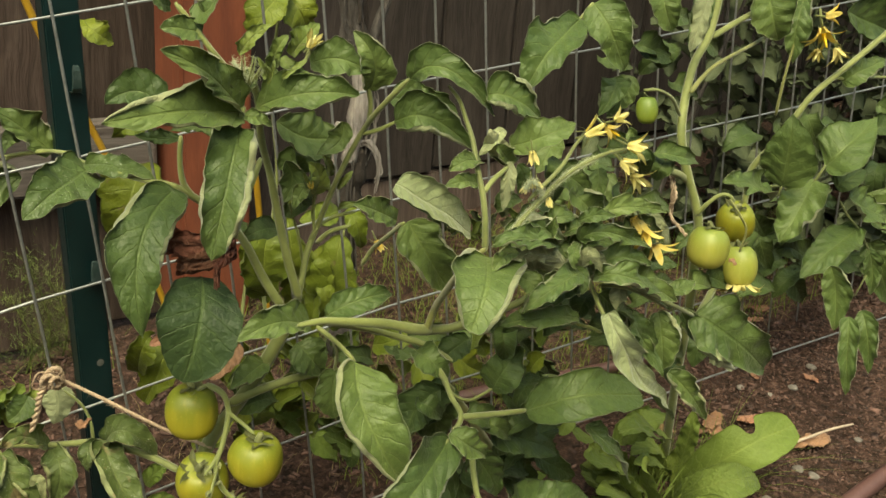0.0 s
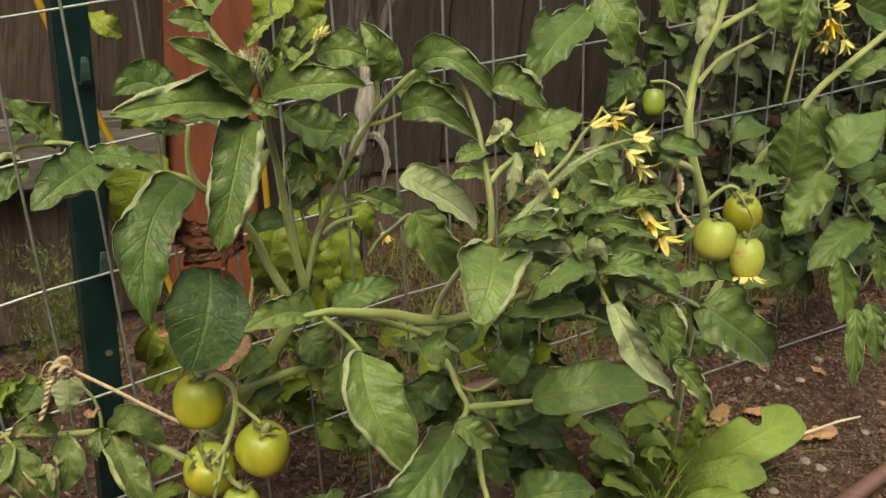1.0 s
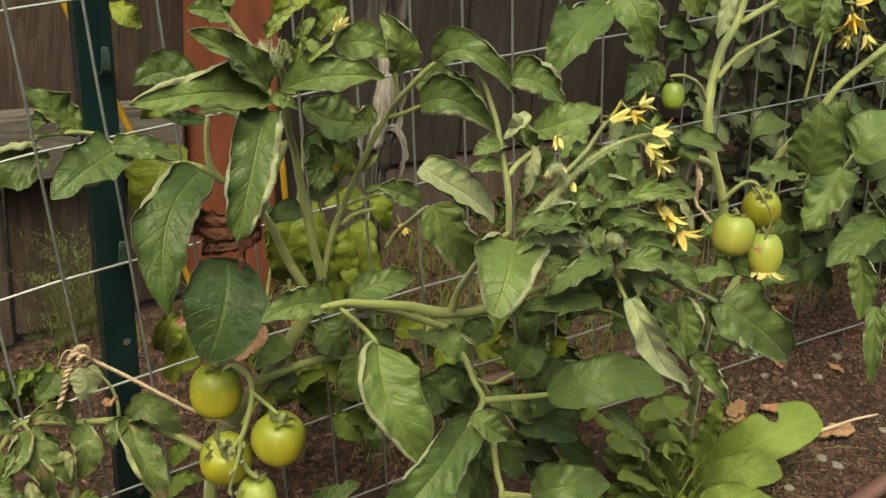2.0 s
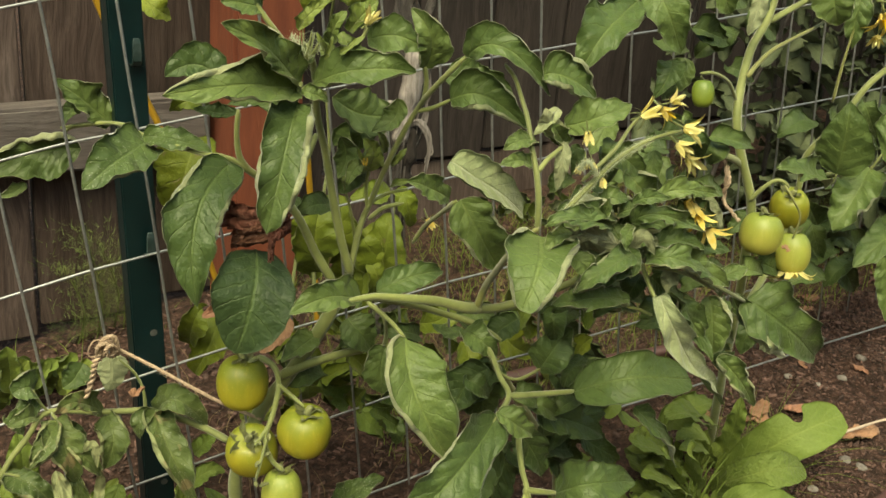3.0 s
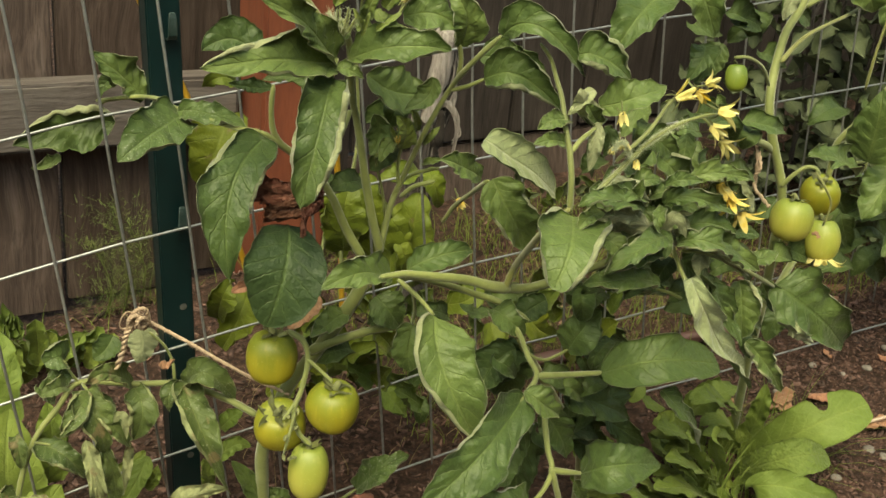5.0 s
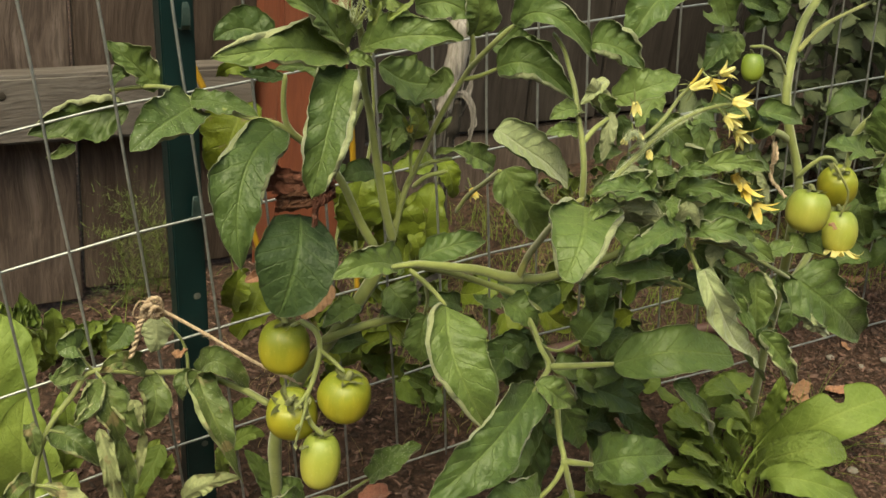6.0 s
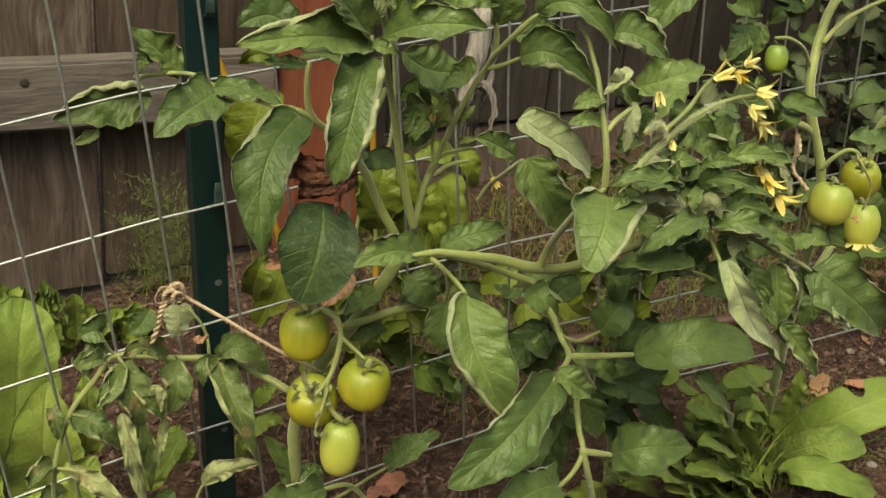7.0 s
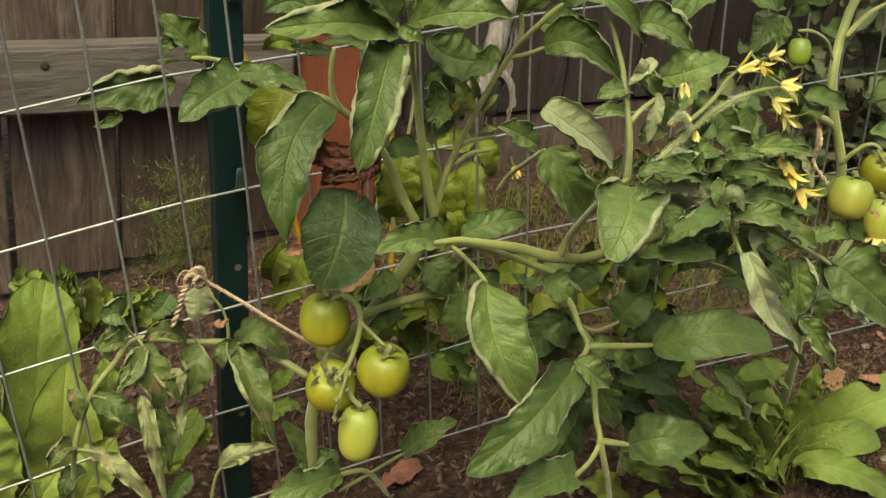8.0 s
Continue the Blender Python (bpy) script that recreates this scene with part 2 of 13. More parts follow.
def timber_material(name, low, middle, high, bloom, lying=False):
    """Weathered cedar: wavering long grain, dark pores, grey bloom."""
    m, nt, out = tree_of(name)
    co = nt.nodes.new("ShaderNodeTexCoord").outputs["Object"]
    sway = add(nt, "ShaderNodeTexNoise", Scale=5.0, Detail=2.0)
    nt.links.new(co, sway.inputs["Vector"])
    shift = nt.nodes.new("ShaderNodeVectorMath")
    shift.operation = "MULTIPLY_ADD"
    nt.links.new(sway.outputs["Color"], shift.inputs[0])
    shift.inputs[1].default_value = (0.05, 0.05, 0.05)
    nt.links.new(co, shift.inputs[2])
    board = nt.nodes.new("ShaderNodeVectorMath")
    board.operation = "ADD"
    spread = nt.nodes.new("ShaderNodeCombineXYZ")
    nt.links.new(maths(nt, "MULTIPLY", chance(nt), 9.0), spread.inputs[2])
    nt.links.new(shift.outputs[0], board.inputs[0])
    nt.links.new(spread.outputs[0], board.inputs[1])

    def streak(scale, detail, rough, stretch):
        mp = nt.nodes.new("ShaderNodeMapping")
        mp.inputs["Scale"].default_value = stretch[::-1] if lying else stretch
        nt.links.new(board.outputs[0], mp.inputs[0])
        n = add(nt, "ShaderNodeTexNoise", Scale=scale, Detail=detail, Roughness=rough)
        nt.links.new(mp.outputs[0], n.inputs["Vector"])
        return n.outputs[0]
    coarse = streak(22, 4.0, 0.6, (3.0, 3.0, 0.30))
    fine = streak(150, 5.0, 0.65, (2.5, 2.5, 0.12))
    blot = streak(6, 4.0, 0.6, (1.0, 1.0, 0.5))
    colour = ramp(nt, coarse, (0.30, low), (0.52, middle), (0.74, high))
    thread = streak(70, 4.0, 0.55, (3.0, 3.0, 0.05))
    colour = mixed(nt, maths(nt, "MULTIPLY", step(nt, thread, 0.50, 0.66), 0.42), colour, (low[0] * 0.5, low[1] * 0.5, low[2] * 0.5))
    colour = mixed(nt, maths(nt, "MULTIPLY", step(nt, thread, 0.46, 0.34), 0.22), colour, (high[0] * 1.25, high[1] * 1.25, high[2] * 1.25))
    colour = mixed(nt, maths(nt, "MULTIPLY", step(nt, fine, 0.46, 0.72), 0.55), colour, (low[0] * 0.5, low[1] * 0.5, low[2] * 0.5))
    colour = mixed(nt, maths(nt, "MULTIPLY", step(nt, blot, 0.50, 0.75), bloom), colour, (0.20, 0.175, 0.16))
    tone = add(nt, "ShaderNodeHueSaturation")
    nt.links.new(maths(nt, "ADD", maths(nt, "MULTIPLY", chance(nt), 0.4), 0.8), tone.inputs["Value"])
    nt.links.new(colour, tone.inputs["Color"])
    high_map = maths(nt, "SUBTRACT", maths(nt, "ADD", maths(nt, "MULTIPLY", fine, 0.5), coarse), maths(nt, "MULTIPLY", thread, 0.6))
    surface(nt, out, tone.outputs[0], 0.85, relief(nt, high_map, 0.6, 0.003), spec=0.25)
    return m


def fruit_material(name, green, yellow, amount):
    m, nt, out = tree_of(name)
    co = nt.nodes.new("ShaderNodeTexCoord").outputs["Generated"]
    sep = nt.nodes.new("ShaderNodeSeparateXYZ")
    nt.links.new(co, sep.inputs[0])
    pos = maths(nt, "ADD", maths(nt, "MULTIPLY", grain(nt, 45, 3.0, 0.6, (1.6, 1.6, 0.5)), 0.62), maths(nt, "MULTIPLY", sep.outputs[2], 0.55))
    colour = mixed(nt, step(nt, pos, 0.80 + amount, 0.30 + amount), green, yellow)
    shoulder = step(nt, sep.outputs[2], 0.62, 1.0)
    colour = mixed(nt, maths(nt, "MULTIPLY", shoulder, 0.55), colour, (green[0] * 0.62, green[1] * 0.78, green[2] * 0.9))
    colour = mixed(nt, maths(nt, "MULTIPLY", step(nt, grain(nt, 130, 3.0, 0.6, (1.6, 1.6, 0.18)), 0.50, 0.75), 0.28), colour, (yellow[0] * 1.25, yellow[1] * 1.28, yellow[2] * 2.2))
    fleck = step(nt, grain(nt, 500, 2.0), 0.62, 0.72)
    colour = mixed(nt, maths(nt, "MULTIPLY", fleck, 0.18), colour, (0.5, 0.52, 0.2))
    colour = mixed(nt, maths(nt, "MULTIPLY", step(nt, grain(nt, 140, 4.0), 0.60, 0.70), 0.10), colour, (0.45, 0.38, 0.12))
    b = surface(nt, out, colour, maths(nt, "ADD", maths(nt, "MULTIPLY", grain(nt, 90, 3.0), 0.25), 0.32), relief(nt, grain(nt, 300, 2.0), 0.08, 0.0005), spec=0.45)
    b.inputs["Subsurface Weight"].default_value = 0.15
    b.inputs["Subsurface Radius"].default_value = (0.006, 0.006, 0.002)
    return m


SOIL = soil_material()
TIMBER = timber_material("weathered_fence_wood", (0.0498, 0.0348, 0.0324), (0.0904, 0.0649, 0.0603), (0.1414, 0.1090, 0.1032), 0.20)
TIMBER_RAIL = timber_material("grey_fence_rail_wood", (0.0830, 0.0681, 0.0671), (0.1213, 0.1021, 0.1010), (0.1617, 0.1415, 0.1404), 0.25, True)
KNOT = plain("dark_knot", (0.010, 0.007, 0.006), (0.028, 0.020, 0.017), 60, 0.9)
# darker copy of TIMBER: the shrubs' shade is put into the board colour
TIMBER_SHADED = timber_material("shaded_brown_fence_wood", (0.0256, 0.0196, 0.0196), (0.0400, 0.0312, 0.0312), (0.0640, 0.0504, 0.0488), 0.10)
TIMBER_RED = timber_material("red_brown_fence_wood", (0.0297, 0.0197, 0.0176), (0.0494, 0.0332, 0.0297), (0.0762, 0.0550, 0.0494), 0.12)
FRUIT = fruit_material("unripe_tomato_skin", (0.195, 0.205, 0.024), (0.360, 0.300, 0.034), 0.0)
FRUIT_GREEN = fruit_material("small_green_tomato_skin", (0.135, 0.185, 0.030), (0.20, 0.24, 0.035), 0.0)
FRUIT_PALE = fruit_material("pale_tomato_skin", (0.24, 0.265, 0.052), (0.39, 0.360, 0.080), 0.0)


# ---------- mesh tools ----------
def part(name, bm, material, parent, label=""):
    """Links a bmesh as one mesh object under a thing or a part."""
    me = bpy.data.meshes.new(name)
    bm.to_mesh(me)
    bm.free()
    return placed(name, me, material, parent, label)


def placed(name, me, material, parent, label=""):
    for mt in material if isinstance(material, (list, tuple)) else [material]:
        me.materials.append(mt)
    ob = new(name, me)
    ob.parent = parent
    if label:
        tagged(ob, label)
    return ob


def shaded(me):
    for p in me.polygons:
        p.use_smooth = True
    return me


def thing(name, label, category, at=(0, 0, 0), group="", kind=""):
    ob = new(name)
    ob.empty_display_size = 0.05
    ob.location = at
    return tagged(ob, label, category, group, kind)


def settle():
    """Children are modelled in world places: take their thing's place off again."""
    for ob in list(scene.objects):
        if ob.parent and ob.parent.type == "EMPTY":
            ob.matrix_parent_inverse = Matrix.Translation(-ob.parent.location)


def curve_points(points, n):
    """A smooth run of n points through the given ones."""
    p = [Vector(q) for q in points]
    p = [2 * p[0] - p[1]] + p + [2 * p[-1] - p[-2]]
    k = len(p) - 3
    res = []
    for i in range(n):
        s = i / (n - 1) * k
        j = min(int(s), k - 1)
        u = s - j
        a, b, c, d = p[j:j + 4]
        res.append(0.5 * ((2 * b) + (c - a) * u + (2 * a - 5 * b + 4 * c - d) * u * u + (3 * b - a - 3 * c + d) * u ** 3))
    return res


def tube_mesh(name, points, r0, r1, sides=8, per=5, rough=0.06, knots=0.0, down=0.0):
    pts = curve_points(points, (len(points) - 1) * per + 1) if len(points) > 2 else [Vector(points[0]).lerp(Vector(points[1]), i / 4) for i in range(5)]
    verts, faces = [], []
    n = len(pts)
    side = None
    for i, p in enumerate(pts):
        t = (pts[min(i + 1, n - 1)] - pts[max(i - 1, 0)]).normalized()
        side = t.orthogonal() if side is None else (side - t * side.dot(t))
        side.normalize()
        other = t.cross(side)
        r = r0 + (r1 - r0) * i / (n - 1)
        if knots:
            r *= 1 + knots * noise.noise(p * 60)
        if i in (0, n - 1):
            r *= 0.55
        for k in range(sides):
            a = 2 * math.pi * k / sides
            rr = r * (1 + rough * math.sin(3 * a + i * 0.3))
            verts.append(p + (side * math.cos(a) + other * math.sin(a)) * rr)
    for i in range(n - 1):
        for k in range(sides):
            k2 = (k + 1) % sides
            faces.append((i * sides + k, i * sides + k2, (i + 1) * sides + k2, (i + 1) * sides + k))
    faces.append(tuple(range(sides))[::-1])
    faces.append(tuple((n - 1) * sides + k for k in range(sides)))
    if down:
        rnd = random.Random(len(points) * 31 + int(abs(pts[0].x) * 1e4))
        span = sum((b - a).length for a, b in zip(pts, pts[1:]))
        for _ in range(int(span * 9000)):
            i = rnd.randrange(n - 1)
            c = pts[i].lerp(pts[i + 1], rnd.random())
            d = Vector((rnd.uniform(-1, 1), rnd.uniform(-1, 1), rnd.uniform(-1, 1))).normalized()
            r = r0 + (r1 - r0) * i / (n - 1)
            s = d.orthogonal().normalized() * 0.00006
            o = d.cross(s).normalized() * 0.00006
            b = len(verts)
            verts += [c + d * r * 0.8 + s, c + d * r * 0.8 - s * 0.5 + o, c + d * r * 0.8 - s * 0.5 - o, c + d * (r + down * rnd.uniform(0.5, 1.2))]
            faces += [(b, b + 1, b + 3), (b + 1, b + 2, b + 3), (b + 2, b, b + 3)]
    me = bpy.data.meshes.new(name)
    me.from_pydata(verts, [], faces)
    return shaded(me)


def stem(parent, points, r0, r1, material=None, name="stem", label="", sides=8, knots=0.0):
    return placed(name, tube_mesh(name, points, r0, r1, sides, knots=knots or (0.12 if material in (None, STEM_DULL) else 0.0), down=0.0011 if material in (None, STEM_DULL) else 0.0), material or STEM, parent, label)


def leaf_grid(base, mid, tip, facing, wl, wr, fl, fr, curl, curl_r, wave, teeth, peak, lobes, seed, nu, nv, rim=45, quilt=1.0, notches=8.5, warped=1.0, bite=None, blunt=1.0):
    """Points of a leaf blade. fl, fr: how far each half lifts from flat; curl: how far the margins roll up; rim: the roll of the very edge, which comes and goes along it; blunt: below one for a squarer outline."""
    rnd = random.Random(seed)
    base, mid, tip, facing = (np.array(q, float) for q in (base, mid, tip, facing))
    bend = 2 * mid - 0.5 * (base + tip)
    length = np.linalg.norm(tip - base)
    ph = [rnd.random() * 6.28 for _ in range(8)]
    pairs = min(rnd.choice((5.0, 6.0, 7.0)), nu / 5.0)
    twist = rnd.uniform(-14, 14)
    a = 0.56 * blunt
    b = a * (1 - peak) / peak
    top = peak ** a * (1 - peak) ** b
    grid = np.zeros((nu + 1, 2 * nv + 1, 3))
    uv = np.zeros((nu + 1, 2 * nv + 1, 2))
    for i in range(nu + 1):
        u = i / nu
        p = base * (1 - u) ** 2 + 2 * bend * u * (1 - u) + tip * u * u
        t = 2 * (bend - base) * (1 - u) + 2 * (tip - bend) * u
        t /= np.linalg.norm(t)
        n = facing - t * facing.dot(t)
        n /= np.linalg.norm(n)
        tw = radians(twist * (u - 0.4))
        n = n * math.cos(tw) + np.cross(t, n) * math.sin(tw)
        lft = np.cross(n, t)
        p = p + n * 0.02 * length * math.sin(u * 7 + ph[6]) * u * (1 - u) * 4
        prof = max(0.0, u ** a * (1 - u) ** b / top)
        if lobes:
            prof *= (0.72 + 0.28 * abs(math.cos(math.pi * lobes * u))) if lobes < 3 else (0.52 + 0.48 * abs(math.cos(math.pi * lobes * u)))
        for sgn, w, f, c in ((1, wl, fl, curl), (-1, wr, fr, curl_r)):
            x = z = 0.0
            k0 = 0 if sgn > 0 else 3
            ww = w * prof * (1 + (0.25 + 0.75 * warped) * (0.075 * math.sin(6 * u + ph[k0]) + 0.035 * math.sin(15 * u + ph[k0 + 1]) + 0.018 * math.sin(37 * u + ph[k0 + 2])))
            if teeth:
                saw = (u * notches + ph[k0 + 2]) % 1.0
                ww *= 1 + teeth * 1.4 * (saw ** 0.6 - 0.6)
            if bite and bite[2] == sgn:
                ww *= 1 - bite[1] * math.exp(-((u - bite[0]) / 0.055) ** 4)
            edge = rim * (0.35 + 0.5 * math.sin(8 * u + ph[k0]) * math.sin(17 * u + ph[k0 + 1]))
            edge += 2.3 * rim * min(1.0, max(0.0, math.sin(5 * u + ph[k0 + 1]) + 0.45 * math.sin(12 * u + ph[k0]) - 0.15)) * min(1.0, 6 * u * (1 - u))
            c2 = c * (0.75 + 0.45 * math.sin(6 * u + ph[k0 + 2]))
            for j in range(nv + 1):
                s = j / nv
                th = radians(f * (1 - 0.4 * s) + c2 * max(0.0, (s - 0.55) / 0.45) ** 1.3 + edge * max(0.0, (s - 0.80) / 0.20))
                if j:
                    x += math.cos(th) * ww / nv
                    z += math.sin(th) * ww / nv
                run = u * pairs - s * pairs * 0.24 + 0.12 * math.sin(5 * s + ph[7])
                puff = (math.sin(math.pi * run) ** 2 - 0.5) * min(1.0, s * 2.5) * min(1.0, (1.02 - s) * 3)
                rip = 1.6 * wave * length * s * s * (math.sin(u * 13 + ph[k0 + 1]) + 0.7 * math.sin(u * 31 + ph[k0 + 2])) * min(1, 4 * u * (1 - u) + 0.15)
                col = nv + sgn * j
                flat = p + lft * sgn * x
                warp = warped * 0.05 * length * s * noise.noise(Vector(flat) * (2.6 / length) + Vector((seed, 0, 0)))
                warp += warped * length * min(1.0, 3 * s) * (0.014 * noise.noise(Vector(flat) * (8.0 / length) + Vector((0, seed, 0))) + 0.006 * noise.noise(Vector(flat) * (17.0 / length) + Vector((0, 0, seed))))
                grid[i, col] = flat + n * (z + rip + warp + quilt * 0.018 * length * prof * puff)
                uv[i, col] = (u, 0.5 - sgn * 0.5 * s)
    return grid, uv


def leaf_mesh(name, grid, uv, thick=0.00027):
    """Top skin, underside and rim of one blade: a closed thin body with two materials."""
    nu, nc = grid.shape[0] - 1, grid.shape[1]
    du = np.gradient(grid, axis=0)
    dv = np.gradient(grid, axis=1)
    nrm = np.cross(du, -dv)
    ln = np.linalg.norm(nrm, axis=2, keepdims=True)
    nrm = -nrm / np.maximum(ln, 1e-9)
    count = (nu + 1) * nc
    verts = np.concatenate([grid.reshape(-1, 3), (grid - nrm * thick).reshape(-1, 3)])
    faces, mats, at = [], [], []
    flat = uv.reshape(-1, 2)

    def put(f, m):
        faces.append(f)
        mats.append(m)
        at.extend(f)
    for i in range(nu):
        for j in range(nc - 1):
            q = (i * nc + j, (i + 1) * nc + j, (i + 1) * nc + j + 1, i * nc + j + 1)
            put(q, 0)
            put(tuple(q[k] + count for k in (0, 3, 2, 1)), 1)
    rim = [i * nc for i in range(nu + 1)] + [nu * nc + j for j in range(1, nc)] + [i * nc + nc - 1 for i in range(nu - 1, -1, -1)] + [j for j in range(nc - 2, 0, -1)]
    for k, a in enumerate(rim):
        b = rim[(k + 1) % len(rim)]
        put((a, b, b + count, a + count), 1)
    me = bpy.data.meshes.new(name)
    me.from_pydata(verts.tolist(), [], faces)
    me.polygons.foreach_set("material_index", mats)
    layer = me.uv_layers.new(name="UVMap")
    vals = [c for k in at for c in flat[k % count]]
    layer.data.foreach_set("uv", vals)
    return shaded(me)


LEAF_COUNT = [0]


def leaf(parent, base, mid, tip, facing, wl, wr, fl=12, fr=12, curl=40, curl_r=None, wave=0.03, teeth=0.06, peak=0.40, lobes=0, top=None, under=None, label="", name="leaf", nu=40, nv=12, rim=45, quilt=1.0, notches=8.5, warped=1.0, bite=None, blunt=1.0):
    LEAF_COUNT[0] += 1
    g, uv = leaf_grid(base, mid, tip, facing, wl, wr, fl, fr, curl, curl if curl_r is None else curl_r, wave, teeth, peak, lobes, LEAF_COUNT[0], nu, nv, rim, quilt, notches, warped, bite, blunt)
    return placed(name, leaf_mesh(name, g, uv), [top or LEAF, under or LEAF_UNDER], parent, label)


# ---------- the ground slopes up to the right, and the wire follows it ----------
SLOPE = radians(7.5)
CS, SN = math.cos(SLOPE), math.sin(SLOPE)


def along(x, y, z):
    """From metres along the slope, across it and square to it, to the world."""
    return Vector((x * CS - z * SN, y, x * SN + z * CS))


def ground_height(x, y):
    far = max(0.0, abs(x) - 1.6)
    h = math.tan(SLOPE) * (x if far == 0 else math.copysign(1.6 + 1.2 * (1 - math.exp(-far / 1.2)), x))
    lump = 0.010 * noise.noise(Vector((x * 5, y * 5, 0))) + 0.006 * noise.noise(Vector((x * 17, y * 17, 3))) + 0.003 * noise.noise(Vector((x * 45, y * 45, 7)))
    dip = max(0.0, min(1.0, (y - 0.49) / 0.04)) * max(0.0, min(1.0, (0.62 - y) / 0.035)) if x < 0.25 else 0.0
    return h + (lump if far < 2 else 0) - 0.006 - 0.024 * dip


def spaced(lo, hi, near_lo, near_hi, fine, coarse):
    out = [near_lo]
    while out[-1] < near_hi:
        out.append(out[-1] + fine)
    s, q = coarse, out[-1]
    while q < hi:
        q += s
        s *= 1.5
        out.append(q)
    s, q, low = coarse, near_lo, []
    while q > lo:
        q -= s
        s *= 1.5
        low.append(q)
    return low[::-1] + out


def build_ground():
    xs, ys = spaced(-400, 400, -0.7, 1.7, 0.012, 0.05), spaced(-400, 400, -0.5, 0.6, 0.012, 0.05)
    verts = [(x, y, ground_height(x, y)) for y in ys for x in xs]
    w = len(xs)
    faces = [(j * w + i, j * w + i + 1, (j + 1) * w + i + 1, (j + 1) * w + i) for j in range(len(ys) - 1) for i in range(w - 1)]
    me = bpy.data.meshes.new("ground")
    me.from_pydata(verts, [], faces)
    ob = placed("ground", shaded(me), SOIL, None)
    tagged(ob, "bare brown garden soil with crumbs and bark", "soil", kind="structure")


build_ground()


def box_bm(x0, x1, y0, y1, z0, z1, bevel=0.003):
    bm = bmesh.new()
    bmesh.ops.create_cube(bm, size=1.0)
    for v in bm.verts:
        v.co = Vector(((x0 + x1) / 2 + v.co.x * (x1 - x0), (y0 + y1) / 2 + v.co.y * (y1 - y0), (z0 + z1) / 2 + v.co.z * (z1 - z0)))
    bmesh.ops.bevel(bm, geom=bm.edges[:], offset=bevel, segments=2, affect="EDGES")
    return bm


def build_wooden_fence():
    fence = thing("wooden_fence", "weathered grey brown wooden board fence behind the wire", "fence", (0.5, 0.56, 0), kind="structure")
    rnd = random.Random(4)
    for k in range(-26, 40):
        x0 = -0.163 + 0.1300 * k
        low = math.tan(SLOPE) * max(-2.6, min(2.7, x0 + 0.065)) - 0.016 + rnd.uniform(-0.003, 0.004)
        if x0 > 0.27:
            low = max(low, 0.159 + 0.0385 * (x0 - 0.44) + rnd.uniform(0.0, 0.003))
        y = 0.55 + rnd.uniform(-0.004, 0.004)
        bm = box_bm(x0 + 0.003, x0 + 0.1300 - rnd.uniform(0.002, 0.005), y, y + 0.018, low, 1.75, 0.002)
        # boards right of the red post get the brown with shade painted in
        part("board", bm, TIMBER if x0 < -0.06 else TIMBER_RED if x0 < 0.2 else TIMBER_SHADED, fence)
    rail = box_bm(-3.5, 0.178, 0.505, 0.543, 0.208, 0.289, 0.004)
    bmesh.ops.subdivide_edges(rail, edges=[e for e in rail.edges if e.calc_length() > 0.5], cuts=24)
    for v in rail.verts:
        v.co.y += 0.002 * noise.noise(v.co * 3)
        v.co.z += 0.0025 * noise.noise(v.co * 4 + Vector((3, 0, 0)))
    part("rail", rail, TIMBER_RAIL, fence, "grey horizontal fence rail with knots")
    part("rail", box_bm(-3.5, 0.178, 0.505, 0.543, 1.35, 1.44, 0.004), TIMBER_RAIL, fence)
    part("rail", box_bm(0.29, 5.0, 0.505, 0.543, 1.45, 1.54, 0.004), TIMBER_RAIL, fence)
    kick = bmesh.new()
    bmesh.ops.create_cube(kick, size=1.0)
    for v in kick.verts:
        x = 0.29 if v.co.x < 0 else 5.0
        v.co = Vector((x, 0.563 + 0.018 * v.co.y, (math.tan(SLOPE) * x - 0.08) if v.co.z < 0 else 0.155 + 0.0385 * (x - 0.5)))
    bmesh.ops.bevel(kick, geom=kick.edges[:], offset=0.003, segments=2, affect="EDGES")
    part("kick_board", kick, TIMBER, fence)
    for x, y, z, r in ((-0.1211, 0.5040, 0.2672, 0.0056), (0.6606, 0.5490, 0.3303, 0.0085)):
        bm = bmesh.new()
        bmesh.ops.create_uvsphere(bm, u_segments=10, v_segments=6, radius=r)
        for v in bm.verts:
            v.co = Vector((x + v.co.x * (1.0 if r > 0.005 else 1.7), y + v.co.y * 0.18 + 0.0008, z + v.co.z * (0.9 if r > 0.005 else 0.5) + 0.001 * noise.noise(v.co * 400)))
        part("knot", bm, KNOT, fence, "dark knot in the wood")
    post = thing("fence_post", "rust red painted square wooden post by the fence", "post", (0.235, 0.49, 0.0), kind="structure")
    bm = box_bm(0.188, 0.279, 0.450, 0.541, -0.05, 1.7, 0.005)
    part("post", bm, RED_POST, post)


build_wooden_fence()


def build_blocking_wall():
    """Unseen wall, added behind the viewer to block low skylight and close the garden."""
    ob = part("wall_south", box_bm(-6.0, 6.5, -4.9, -4.7, -1.2, 2.9, 0.01), TIMBER, None)
    tagged(ob, "unseen plain timber wall added to block low skylight", "wall", kind="structure")


build_blocking_wall()


# ---------- welded wire, two by four inches, on a green post ----------
PITCH = 0.0508


def wire_sway(i, x, z):
    return 0.0025 * noise.noise(Vector((x * 6, z * 6, i)))


def wire_sag(x, z):
    """Offsets fitted to the camera's view: high at the post, sagging to one side of it and levelling out to the other,
    the low wires most.
    """
    k = x / PITCH
    fall = min(0.075, 0.036 + 0.0057 * max(0.0, 8 - z / PITCH))
    return PITCH * (0.05 - 0.068 * max(0.0, -1.1 - k) - fall * max(0.0, k - 5))


